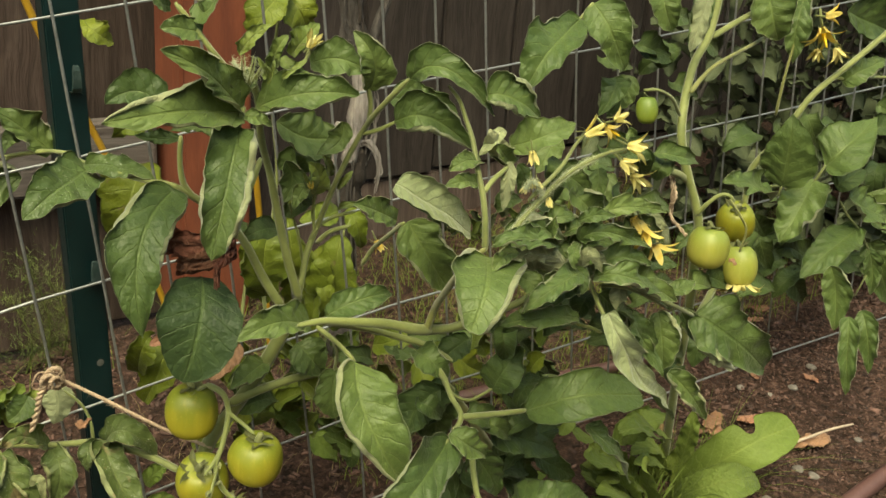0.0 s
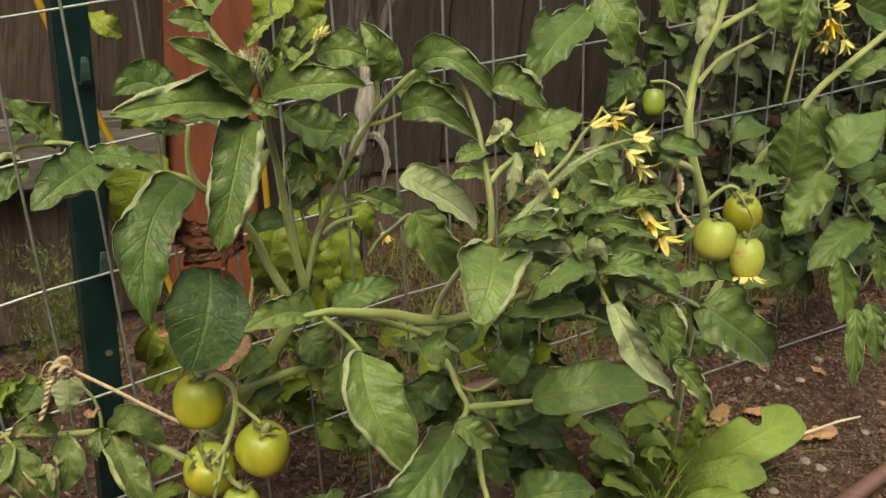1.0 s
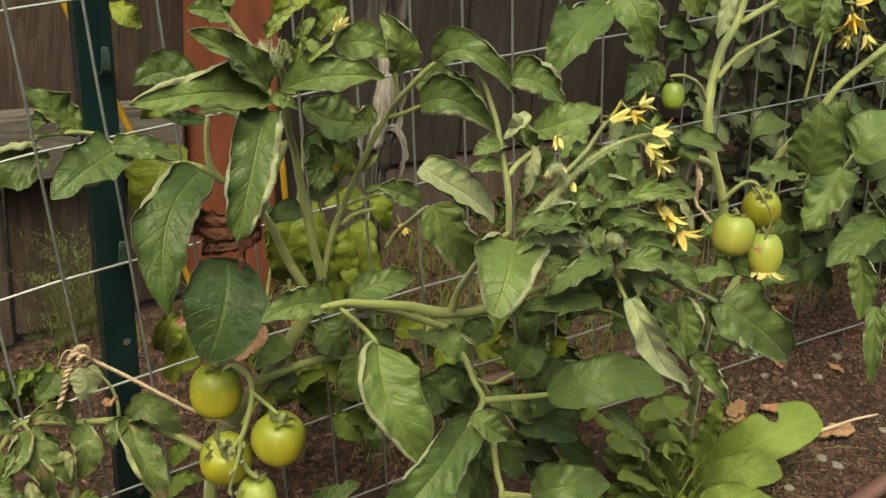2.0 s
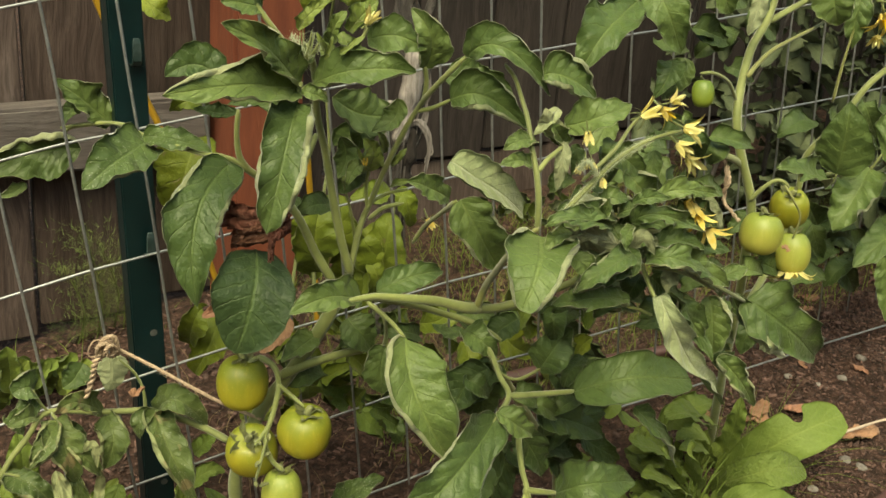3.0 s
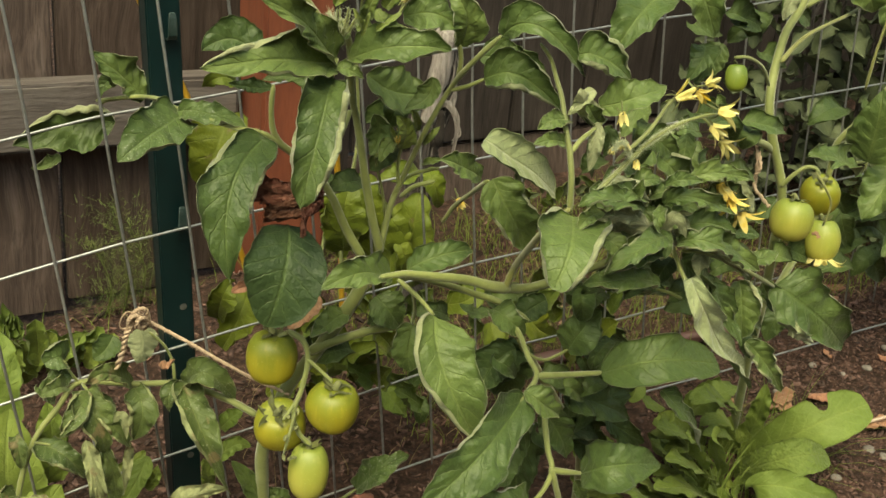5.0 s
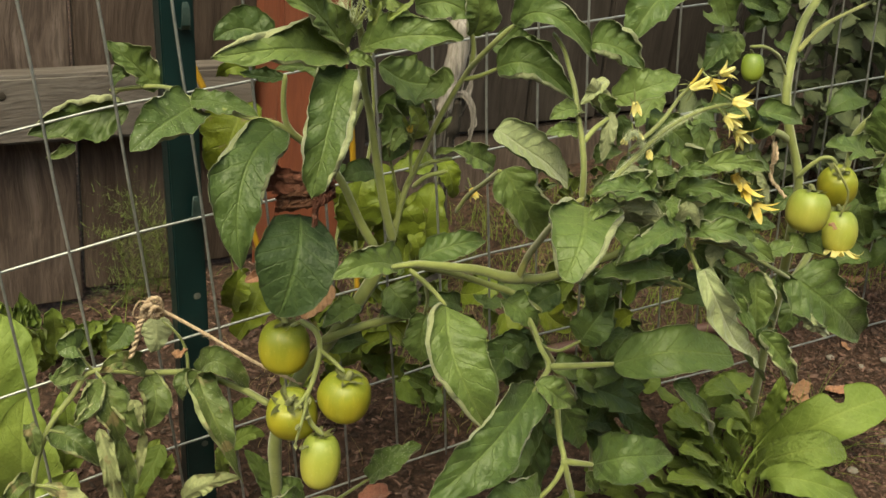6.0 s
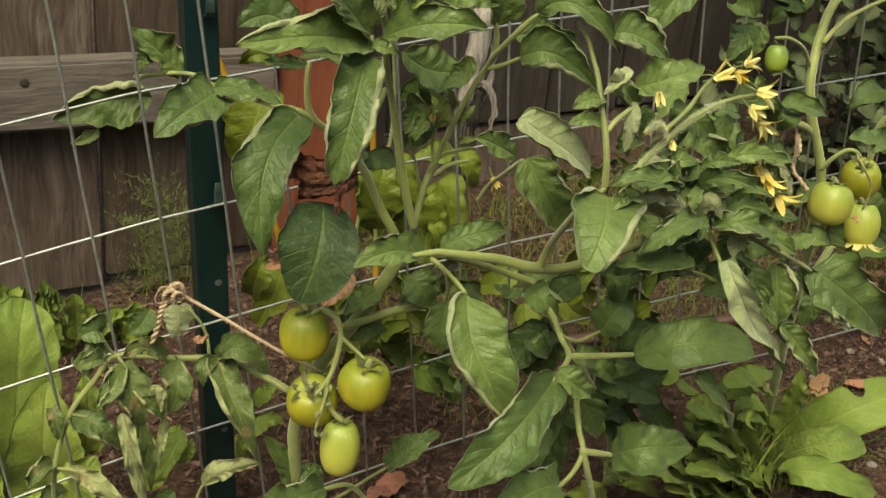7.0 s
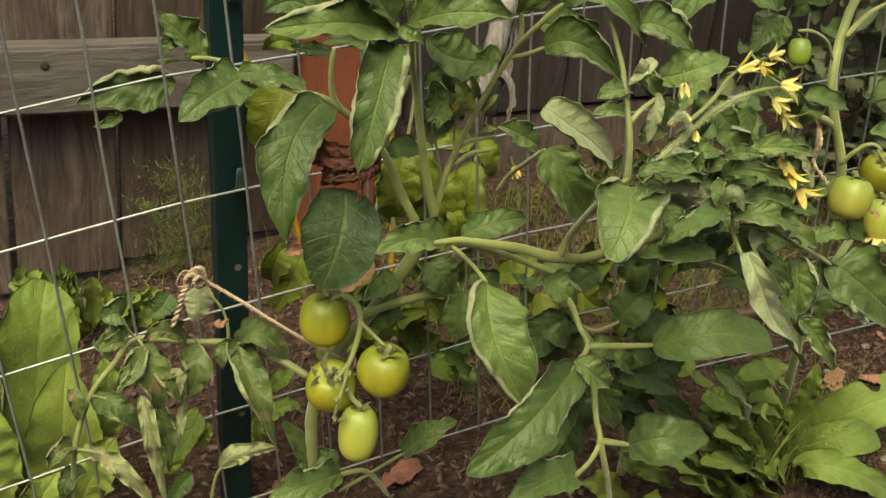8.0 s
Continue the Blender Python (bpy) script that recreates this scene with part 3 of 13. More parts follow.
def build_wire_fence():
    fence = thing("wire_fence", "galvanised welded wire garden fence with oblong meshes", "wire fence", along(0.3, 0, 0.015))
    for j in range(-2, 7):
        z = 0.015 + (6 - j) * 2 * PITCH
        pts = []
        for k in range(-14, 57):
            x = k * PITCH / 2
            high = z + wire_sag(x, z - 0.015)
            lift = max(0.0, 0.007 - high) if j == 6 else 0.0  # lowest wire lifted onto the soil and shifted forward to fit the camera's view
            pts.append(along(x, wire_sway(j, x, z) - 1.35 * lift, high + lift + 0.0012 * noise.noise(Vector((x * 9, j * 3.1, 0)))))
        stem(fence, pts, 0.00115, 0.00115, WIRE, "horizontal_wire", sides=6)
    for i in range(-7, 28):
        x = i * PITCH
        pts = []
        for k in range(0, 19):
            z = 0.012 + k * PITCH
            pts.append(along(x + 0.0015 * noise.noise(Vector((i * 2.7, z * 7, 5))), wire_sway(0, x, z) - 0.0021, z))
        stem(fence, pts, 0.00115, 0.00115, WIRE, "vertical_wire", sides=6)


build_wire_fence()


def build_green_post():
    post = thing("green_post", "dark green painted steel garden post with wire hooks", "metal post", (-0.045, 0.02, -0.02))
    # channel section: flat face, two side flanges, small lips
    bottom, topz = Vector((-0.0327, 0.012, -0.10)), Vector((-0.0705, 0.012, 0.80))
    prof = [(-0.0125, 0.0), (0.0125, 0.0), (0.0128, 0.016), (0.0138, 0.0165), (0.0138, 0.0185), (0.0105, 0.0185), (0.0105, 0.0025), (-0.0105, 0.0025), (-0.0105, 0.0185), (-0.0124, 0.0185), (-0.0124, 0.0165), (-0.0128, 0.016)]
    bm = bmesh.new()
    rings = []
    for k in range(2):
        c = topz if k else bottom
        rings.append([bm.verts.new((c.x + a, c.y + b, c.z)) for a, b in prof])
    for k in range(len(prof)):
        n = (k + 1) % len(prof)
        bm.faces.new((rings[0][k], rings[0][n], rings[1][n], rings[1][k]))
    bm.faces.new(rings[0][::-1])
    bm.faces.new(rings[1])
    bmesh.ops.recalc_face_normals(bm, faces=bm.faces[:])
    bmesh.ops.bevel(bm, geom=[e for e in bm.edges if abs(e.verts[0].co.z - e.verts[1].co.z) > 0.5], offset=0.0012, segments=2, affect="EDGES")
    part("channel", bm, POST_PAINT, post)

    def centre(z):
        return bottom.lerp(topz, (z - bottom.z) / (topz.z - bottom.z))
    for z, dx in ((0.476, 0.004), (0.326, 0.0045), (0.626, 0.004)):
        c = centre(z)
        bm = bmesh.new()
        prev = None
        for y, h, w in ((0.001, -0.011, 0.0034), (-0.006, -0.0105, 0.0034), (-0.0086, -0.007, 0.0034), (-0.0090, 0.000, 0.0032), (-0.0086, 0.006, 0.0029), (-0.0075, 0.0095, 0.0020)):
            ring = [bm.verts.new((c.x + dx + sx * w, c.y + y + sy, c.z + h)) for sx, sy in ((-1, -0.0012), (1, -0.0012), (1, 0.0010), (-1, 0.0010))]
            if prev:
                for k in range(4):
                    bm.faces.new((prev[k], prev[(k + 1) % 4], ring[(k + 1) % 4], ring[k]))
            else:
                bm.faces.new(ring[::-1])
            prev = ring
        bm.faces.new(prev)
        bmesh.ops.recalc_face_normals(bm, faces=bm.faces[:])
        bmesh.ops.bevel(bm, geom=bm.edges[:], offset=0.0005, segments=1, affect="EDGES")
        part("hook", bm, POST_HOOK, post, "worn grey green wire hook")
    for z in (0.245, 0.100, 0.392, 0.54):
        c = centre(z)
        bm = bmesh.new()
        bmesh.ops.create_circle(bm, cap_ends=True, radius=0.0030, segments=14)
        bmesh.ops.rotate(bm, verts=bm.verts[:], matrix=Matrix.Rotation(radians(90), 3, "X"))
        inset = bmesh.ops.inset_region(bm, faces=bm.faces[:], thickness=0.0009, depth=0.0)
        bmesh.ops.translate(bm, verts=bm.verts[:], vec=(c.x + 0.004, c.y - 0.0006, c.z))
        part("bolt_hole", bm, POST_BARE, post, "scratched bare metal hole")


build_green_post()


# ---------- behind the wire ----------
def build_dead_vine():
    vine = thing("dead_vine", "twisted grey dead vine trunk with peeling bark", "dead trunk", (0.33, 0.30, 0.04))
    stem(vine, [(0.330, 0.30, 0.02), (0.328, 0.30, 0.14), (0.334, 0.30, 0.25), (0.352, 0.30, 0.34), (0.338, 0.305, 0.41), (0.330, 0.31, 0.50), (0.335, 0.32, 0.62)], 0.017, 0.015, BARK, "trunk", sides=14, knots=0.5)
    stem(vine, [(0.350, 0.295, 0.34), (0.345, 0.29, 0.40), (0.362, 0.29, 0.455), (0.385, 0.29, 0.50)], 0.008, 0.004, BARK, "branch", knots=0.4)
    rnd = random.Random(14)
    for k in range(10):
        a, b, c = rnd.uniform(-0.004, 0.004), rnd.uniform(-0.004, 0.004), rnd.uniform(-0.012, 0.012)
        stem(vine, [(0.336 + a, 0.280, 0.309 + b), (0.347 + a, 0.277, 0.310 + b), (0.357 + b, 0.275, 0.295 + a), (0.361 + a, 0.275, 0.275 + b), (0.357 + b, 0.276, 0.256 + c)], rnd.uniform(0.0014, 0.0028), 0.0006, BARK_PALE, "bark_strip", "pale frayed bark fibre", knots=0.6)
    for k in range(16):
        z, side = rnd.uniform(0.08, 0.50), rnd.uniform(-0.9, 0.9)
        spine = curve_points([(0.330, 0.30, 0.02), (0.328, 0.30, 0.14), (0.334, 0.30, 0.25), (0.352, 0.30, 0.34), (0.338, 0.305, 0.41), (0.330, 0.31, 0.50), (0.335, 0.32, 0.62)], 61)
        run = [p + Vector((0.0165 * math.sin(side + 0.15 * math.sin(n)), -0.0165 * math.cos(side), 0)) for n, p in enumerate(spine[int(z * 100):int(z * 100) + rnd.randint(7, 14)])][::2]
        stem(vine, run, rnd.uniform(0.0012, 0.0034), 0.0007, rnd.choice((BARK_PALE, BARK, BARK_DARK)), "bark_strip", knots=0.7)
    stem(vine, [(0.334, 0.281, 0.308), (0.330, 0.278, 0.290), (0.320, 0.277, 0.274)], 0.0026, 0.0010, BARK_PALE, "bark_strip", knots=0.6)
    stem(vine, [(0.340, 0.283, 0.400), (0.334, 0.281, 0.355), (0.327, 0.280, 0.315), (0.322, 0.281, 0.286)], 0.0125, 0.0085, BARK_PALE, "bark_plate", "pale grey weathered bark plate", knots=0.5)
    # solid dark tube standing in for the shaded cavity beside the plate
    stem(vine, [(0.3350, 0.279, 0.304), (0.3370, 0.277, 0.288), (0.3355, 0.277, 0.268), (0.3310, 0.278, 0.245)], 0.0075, 0.0050, BARK_DARK, "rotten_core", knots=0.6)
    for x, z0, z1, w in ((0.3240, 0.300, 0.205, 0.0022), (0.3270, 0.262, 0.170, 0.0018), (0.3190, 0.280, 0.190, 0.0026), (0.3340, 0.232, 0.150, 0.0016)):
        stem(vine, [(x, 0.272, z0), (x - 0.003, 0.270, 0.5 * z0 + 0.5 * z1), (x + 0.001, 0.271, z1)], w, 0.0009, BARK, "bark_strip", knots=0.7)
    stem(vine, [(0.309, 0.283, 0.338), (0.305, 0.279, 0.312), (0.302, 0.280, 0.276)], 0.0044, 0.0030, BARK_PALE, "bark_strip", knots=0.5)
    # dark tube for the shaded hollow above and rotten wood below
    stem(vine, [(0.338, 0.284, 0.303), (0.332, 0.282, 0.270), (0.328, 0.282, 0.234), (0.325, 0.284, 0.180), (0.325, 0.286, 0.10)], 0.0115, 0.0140, BARK_DARK, "rotten_core", "dark tube for rotten wood and the hollow's shade", knots=0.7)
    stem(vine, [(0.316, 0.276, 0.240), (0.318, 0.274, 0.200), (0.322, 0.274, 0.150), (0.320, 0.278, 0.09)], 0.0035, 0.0030, BARK, "bark_strip", knots=0.6)


build_dead_vine()


def build_cane(points, label):
    cane = thing("garden_cane", label, "garden cane", points[0], "garden canes")
    stem(cane, points, 0.0037, 0.0034, CANE, "cane", knots=0.1)


build_cane([(-0.035, 0.30, 0.53), (0.01, 0.30, 0.41), (0.06, 0.30, 0.30), (0.14, 0.30, 0.05)], "thin yellow plastic coated garden cane leaning")
build_cane([(0.215, 0.30, 0.30), (0.235, 0.31, 0.15), (0.245, 0.31, 0.03)], "thin yellow garden cane stuck in soil")


# ---------- parts of plants ----------
def turn_to(axis):
    return Vector(axis).normalized().to_track_quat("Z", "Y").to_matrix()


def sepal_bm(bm, m, at, count, length, width, droop, seed):
    rnd = random.Random(seed)
    for k in range(count):
        a = 2 * math.pi * k / count + rnd.uniform(-0.2, 0.2)
        rows = []
        ln = length * rnd.uniform(0.8, 1.15)
        bend = droop * rnd.uniform(0.5, 1.3)
        for i in range(6):
            u = i / 5
            r = ln * u
            h = ln * (0.18 * math.sin(u * 3.1) - bend * u * u)
            w = width * (0.55 + 0.9 * u) * (1 - u) ** 0.7 + 0.0002
            row = []
            for s, lift in ((-1, 0.25), (0, 0.0), (1, 0.25)):
                p = Vector((r * math.cos(a) - s * w * math.sin(a), r * math.sin(a) + s * w * math.cos(a), h + lift * w))
                row.append(bm.verts.new(m @ p + at))
            rows.append(row)
        for i in range(5):
            for s in range(2):
                bm.faces.new((rows[i][s], rows[i + 1][s], rows[i + 1][s + 1], rows[i][s + 1]))
    r = bmesh.ops.solidify(bm, geom=bm.faces[:], thickness=0.0005)


def withered_sepals(bm, m, at, count, length, width, seed):
    """Short curling lobes, each bent and crumpled its own way."""
    rnd = random.Random(seed)
    for k in range(count):
        a = 2 * math.pi * k / count + rnd.uniform(-0.35, 0.35)
        ln, up, side = length * rnd.uniform(0.6, 1.15), rnd.uniform(0.1, 0.9), rnd.uniform(-0.5, 0.5)
        rows = []
        for i in range(7):
            u = i / 6
            aa = a + side * u * u
            r = ln * (u - 0.25 * up * u ** 3)
            h = ln * (0.10 * math.sin(u * 4 + k) + up * u * u * (1 - 0.6 * u))
            w = width * (0.7 + 0.8 * u) * (1 - u) ** 0.6 * (1 + 0.35 * math.sin(9 * u + k)) + 0.0003
            rows.append([bm.verts.new(m @ Vector((r * math.cos(aa) - s * w * math.sin(aa), r * math.sin(aa) + s * w * math.cos(aa), h + lift * w * rnd.uniform(0.3, 1.2))) + at) for s, lift in ((-1, 0.5), (0, 0.0), (1, 0.5))])
        for i in range(6):
            for s in range(2):
                bm.faces.new((rows[i][s], rows[i + 1][s], rows[i + 1][s + 1], rows[i][s + 1]))
    bmesh.ops.solidify(bm, geom=bm.faces[:], thickness=0.0006)


def blossom_frill(bm, m, c, rx, ry, seed):
    """The faded flower still clinging under the fruit: long petals that spread out and turn up at their tips."""
    rnd = random.Random(seed)
    for k in range(11):
        a = 2 * math.pi * k / 11 + rnd.uniform(-0.2, 0.2)
        reach, curl = rx * rnd.uniform(0.78, 1.10), rnd.uniform(-0.1, 0.55)
        rows = []
        for i in range(8):
            u = i / 7
            r = rx * 0.42 + reach * u * (1 - 0.2 * curl * u)
            h = ry * (0.84 + 0.42 * math.sin(u * 1.7)) - curl * reach * u ** 3
            w = rx * 0.20 * (0.65 + 0.8 * u) * (1 - u) ** 0.65 + 0.0004
            aa = a + 0.25 * curl * u * u
            rows.append([bm.verts.new(m @ Vector((r * math.cos(aa) - s * w * math.sin(aa), r * math.sin(aa) + s * w * math.cos(aa), h - abs(s) * w * 0.4)) + c) for s in (-1, 0, 1)])
        for i in range(7):
            for s in range(2):
                bm.faces.new((rows[i][s], rows[i + 1][s], rows[i + 1][s + 1], rows[i][s + 1])).smooth = True
    bmesh.ops.solidify(bm, geom=bm.faces[:], thickness=0.0006)


def tomato(parent, centre, axis, rx, ry, material, stalk=True, label="", blossom=False):
    """axis points from the fruit's middle to its stalk."""
    m, c = turn_to(axis), Vector(centre)
    bm = bmesh.new()
    nu, nv = 24, 18
    rows = []
    seed = int(abs(centre[0]) * 1e4) % 97
    for j in range(nv + 1):
        th = math.pi * j / nv
        row = []
        for i in range(nu):
            a = 2 * math.pi * i / nu
            rib = 1 + (0.020 * math.cos(4 * a + seed) + 0.014 * math.cos(3 * a + 2.1 * seed) + 0.03 * math.cos(2 * th + seed) * math.cos(a + seed)) * math.sin(th) ** 2
            z = math.copysign(abs(math.cos(th)) ** 0.92, math.cos(th))
            r = math.sin(th) ** 0.74 * rx * rib
            dent = -0.16 * math.exp(-(math.sin(th) / 0.30) ** 2) if z > 0 else 0.03 * math.exp(-(math.sin(th) / 0.15) ** 2)
            row.append((r * math.cos(a), r * math.sin(a) * 0.985, (z + dent) * ry))
        rows.append(row)
    grid = [[bm.verts.new(m @ Vector(p) + c) for p in row] for row in rows[1:-1]]
    head, foot = bm.verts.new(m @ Vector(rows[0][0]) + c), bm.verts.new(m @ Vector(rows[-1][0]) + c)
    for i in range(nu):
        k = (i + 1) % nu
        bm.faces.new((head, grid[0][i], grid[0][k]))
        bm.faces.new((foot, grid[-1][k], grid[-1][i]))
        for j in range(len(grid) - 1):
            bm.faces.new((grid[j][i], grid[j + 1][i], grid[j + 1][k], grid[j][k]))
    for f in bm.faces:
        f.smooth = True
    fruit = part("tomato", bm, material, parent, label)
    bm = bmesh.new()
    withered_sepals(bm, m, c + m @ Vector((0, 0, ry * 0.88)), 6, rx * 0.85, rx * 0.13, seed)
    part("calyx", bm, CALYX, fruit, "shrivelled brownish green calyx")
    top = c + m @ Vector((0, 0, ry * 0.86))
    placed("stalk", tube_mesh("stalk", [top, top + m @ Vector((0.001, 0, ry * 0.16)), top + m @ Vector((0.003, 0.001, ry * 0.34))], rx * 0.15, rx * 0.10, 8), CALYX, fruit)
    if blossom:
        bm = bmesh.new()
        blossom_frill(bm, turn_to(-Vector(axis)), c, rx * 1.15, ry, seed)
        part("withered_blossom", bm, PETAL_PALE, fruit, "withered yellow blossom")
    return fruit


def flower(parent, base, tip, size, material, flare=0.5, petals=6):
    """A nodding trumpet: narrow pointed petals run along the cone of anthers and flare at their tips."""
    b, t = Vector(base), Vector(tip)
    rnd = random.Random(int(abs(b.x) * 1e4) % 89)
    m = turn_to(t - b)
    bm = bmesh.new()
    for k in range(petals):
        a = 2 * math.pi * k / petals + rnd.uniform(-0.25, 0.25)
        ln, fl = size * rnd.uniform(0.85, 1.2), flare * rnd.uniform(0.5, 1.5)
        rows = []
        for i in range(7):
            u = i / 6
            r = ln * (0.10 + 0.22 * u + fl * u ** 2.4)
            h = ln * (0.95 * u - 0.42 * fl * u ** 3)
            w = ln * 0.20 * (0.5 + 1.3 * u) * (1 - u) ** 0.75 + 0.0003
            row = []
            for s, lift in ((-1, 0.3), (0, 0.0), (1, 0.3)):
                rr = r + lift * w
                p = Vector((rr * math.cos(a) - s * w * math.sin(a), rr * math.sin(a) + s * w * math.cos(a), h))
                row.append(bm.verts.new(m @ p + b))
            rows.append(row)
        for i in range(6):
            for s in range(2):
                f = bm.faces.new((rows[i][s], rows[i + 1][s], rows[i + 1][s + 1], rows[i][s + 1]))
                f.smooth = True
    bmesh.ops.solidify(bm, geom=bm.faces[:], thickness=0.0004)
    ob = part("flower", bm, material, parent, "small nodding yellow flower")
    end = b + (t - b).normalized() * size * 0.95
    placed("anther_cone", tube_mesh("anther_cone", [b, b.lerp(end, 0.5), end], size * 0.13, size * 0.04, 8), ANTHER if material is PETAL else PETAL_PALE, ob)
    bm = bmesh.new()
    sepal_bm(bm, m, b, 5, size * 0.6, size * 0.06, 0.6, 3)
    part("calyx", bm, CALYX, ob)
    back = b - (t - b).normalized() * size * 0.7 + Vector((0, 0, size * 0.25))
    placed("stalk", tube_mesh("stalk", [b, b.lerp(back, 0.5), back], size * 0.07, size * 0.06, 6), STEM, ob)
    return ob


def hairs(parent, points, length, count, seed, material=None, label="pale fine hairs"):
    rnd = random.Random(seed)
    path = curve_points(points, 40)
    bm = bmesh.new()
    for _ in range(count):
        p = path[rnd.randrange(39)]
        d = Vector((rnd.uniform(-1, 1), rnd.uniform(-1, 1), rnd.uniform(-1, 1))).normalized()
        s = d.orthogonal().normalized() * 0.00009
        o = d.cross(s).normalized() * 0.00009
        q = p + d * length * rnd.uniform(0.5, 1.1)
        v = [bm.verts.new(x) for x in (p + s, p - s * 0.5 + o, p - s * 0.5 - o, q)]
        bm.faces.new((v[0], v[1], v[3]))
        bm.faces.new((v[1], v[2], v[3]))
        bm.faces.new((v[2], v[0], v[3]))
    ob = part("fuzz", bm, material or HAIR, parent, label)
    return tagged(ob, kind="stuff")


def crumpled_leaf(parent, centre, size, material, seed, name="dry_leaf", label="", flat=1.0):
    rnd = random.Random(seed)
    bm = bmesh.new()
    bmesh.ops.create_grid(bm, x_segments=14, y_segments=10, size=1.0)
    off = Vector((seed * 3.7, seed * 1.3, 0))
    spin = Matrix.Rotation(rnd.uniform(0, 6.28), 3, "Z")
    for v in bm.verts:
        x, y = v.co.x, v.co.y
        edge = 1 - 0.35 * y * y + 0.22 * noise.noise(Vector((x * 2, y * 2, seed)))
        p = Vector((x * edge, y * 0.7 * (1 - 0.4 * x * x) * edge, 0.0))
        p.z = flat * (0.55 * noise.noise(p * 1.7 + off) + 0.25 * noise.noise(p * 4.5 + off) + 0.15 * noise.noise(p * 10 + off))
        v.co = (spin @ p) * size + Vector(centre)
    uv = bm.loops.layers.uv.new("UVMap")
    for f in bm.faces:
        f.smooth = True
        for lp in f.loops:
            lp[uv].uv = ((lp.vert.co.x - centre[0]) / size * 0.5 + 0.5, (lp.vert.co.y - centre[1]) / size * 0.5 + 0.5)
    bmesh.ops.solidify(bm, geom=bm.faces[:], thickness=0.0007)
    return part(name, bm, material, parent, label)


def withered_sheet(parent, corners, folds, depth, seed, name="dry_leaf", label=""):
    """A dead blade between four corners, drawn into ridges, with a ragged rim."""
    a, b, c, d = (Vector(q) for q in corners)
    nrm = (b - a).cross(d - a).normalized()
    nu, nv = 26, 18
    bm = bmesh.new()
    uv = bm.loops.layers.uv.new("UVMap")
    rows = []
    for i in range(nu + 1):
        u = i / nu
        row = []
        for j in range(nv + 1):
            v = j / nv
            n = Vector((u * 3, v * 3, seed * 1.7))
            uu = u + 0.10 * noise.noise(n * 1.4) * (1 - 2 * abs(u - 0.5)) + 0.07 * noise.noise(n * 3.1 + Vector((9, 0, 0)))
            vv = v + 0.10 * noise.noise(n * 1.9 + Vector((0, 7, 0)))
            p = a.lerp(b, uu).lerp(d.lerp(c, uu), vv)
            ridge = abs(math.sin(math.pi * folds * (v + 0.16 * noise.noise(n * 0.9)))) - 0.5
            p += nrm * depth * (ridge + 0.9 * noise.noise(n * 2.3) + 0.45 * noise.noise(n * 6.0) + 0.8 * math.sin(math.pi * u))
            row.append(bm.verts.new(p))
        rows.append(row)
    for i in range(nu):
        for j in range(nv):
            f = bm.faces.new((rows[i][j], rows[i + 1][j], rows[i + 1][j + 1], rows[i][j + 1]))
            f.smooth = True
            for lp, (x, y) in zip(f.loops, ((i, j), (i + 1, j), (i + 1, j + 1), (i, j + 1))):
                lp[uv].uv = (x / nu, y / nv)
    bmesh.ops.solidify(bm, geom=bm.faces[:], thickness=0.0006)
    return part(name, bm, DRY, parent, label)


def twisted(parent, points, radius, strands, turns, material, name):
    """Rope of a few strands laid round each other."""
    n = (len(points) - 1) * 14
    mid = curve_points(points, n)
    for k in range(strands):
        pts = []
        for i, p in enumerate(mid):
            t = (mid[min(i + 1, n - 1)] - mid[max(i - 1, 0)]).normalized()
            s = t.cross(Vector((0.3, 0.8, 0.5))).normalized()
            o = t.cross(s)
            a = 2 * math.pi * (turns * i / n + k / strands)
            pts.append(p + (s * math.cos(a) + o * math.sin(a)) * radius * 0.55)
        me = tube_mesh(name, pts, radius * 0.62, radius * 0.62, 6, per=1, rough=0.12)
        placed(name, me, material, parent)


# ---------- tomato plants ----------
main_plant = thing("tomato_plant", "bushy green tomato plant with curled leaves and green fruit", "tomato plant", (-0.02, -0.08, 0.0), "tomato plants")
right_plant = thing("tomato_plant", "tall tomato plant with thick stem and pale fruit", "tomato plant", (0.49, -0.10, 0.06), "tomato plants")
left_plant = thing("tomato_plant", "wilting tomato branch with scorched and curled leaves", "tomato plant", (-0.10, -0.05, -0.01), "tomato plants")

stem(main_plant, [(-0.0066, -0.0800, 0.0579), (-0.0081, -0.0850, 0.1199), (-0.0105, -0.0900, 0.1676), (0.0052, -0.0950, 0.2197), (0.0245, -0.1000, 0.2495), (0.0489, -0.1100, 0.2949), (0.0677, -0.1100, 0.3310)], 0.0058, 0.0051)
stem(main_plant, [(0.0688, -0.1100, 0.3311), (0.0623, -0.1050, 0.3572), (0.0564, -0.1000, 0.3891), (0.0483, -0.1000, 0.4260), (0.0365, -0.1100, 0.4566), (0.0288, -0.1200, 0.4889), (0.0226, -0.1200, 0.5079)], 0.0035, 0.0022)
stem(main_plant, [(0.0688, -0.1080, 0.3325), (0.0787, -0.1000, 0.3615), (0.0867, -0.1000, 0.3825), (0.0918, -0.1200, 0.4274), (0.1026, -0.1300, 0.4601), (0.1033, -0.1500, 0.4813), (0.1131, -0.1700, 0.5066)], 0.0024, 0.0018)
stem(main_plant, [(0.1047, -0.1350, 0.4665), (0.1028, -0.1400, 0.4826), (0.1003, -0.1400, 0.4945)], 0.0019, 0.0017)
stem(main_plant, [(0.1026, -0.1300, 0.4592), (0.1100, -0.1400, 0.4642), (0.1171, -0.1500, 0.4719)], 0.0018, 0.0012)
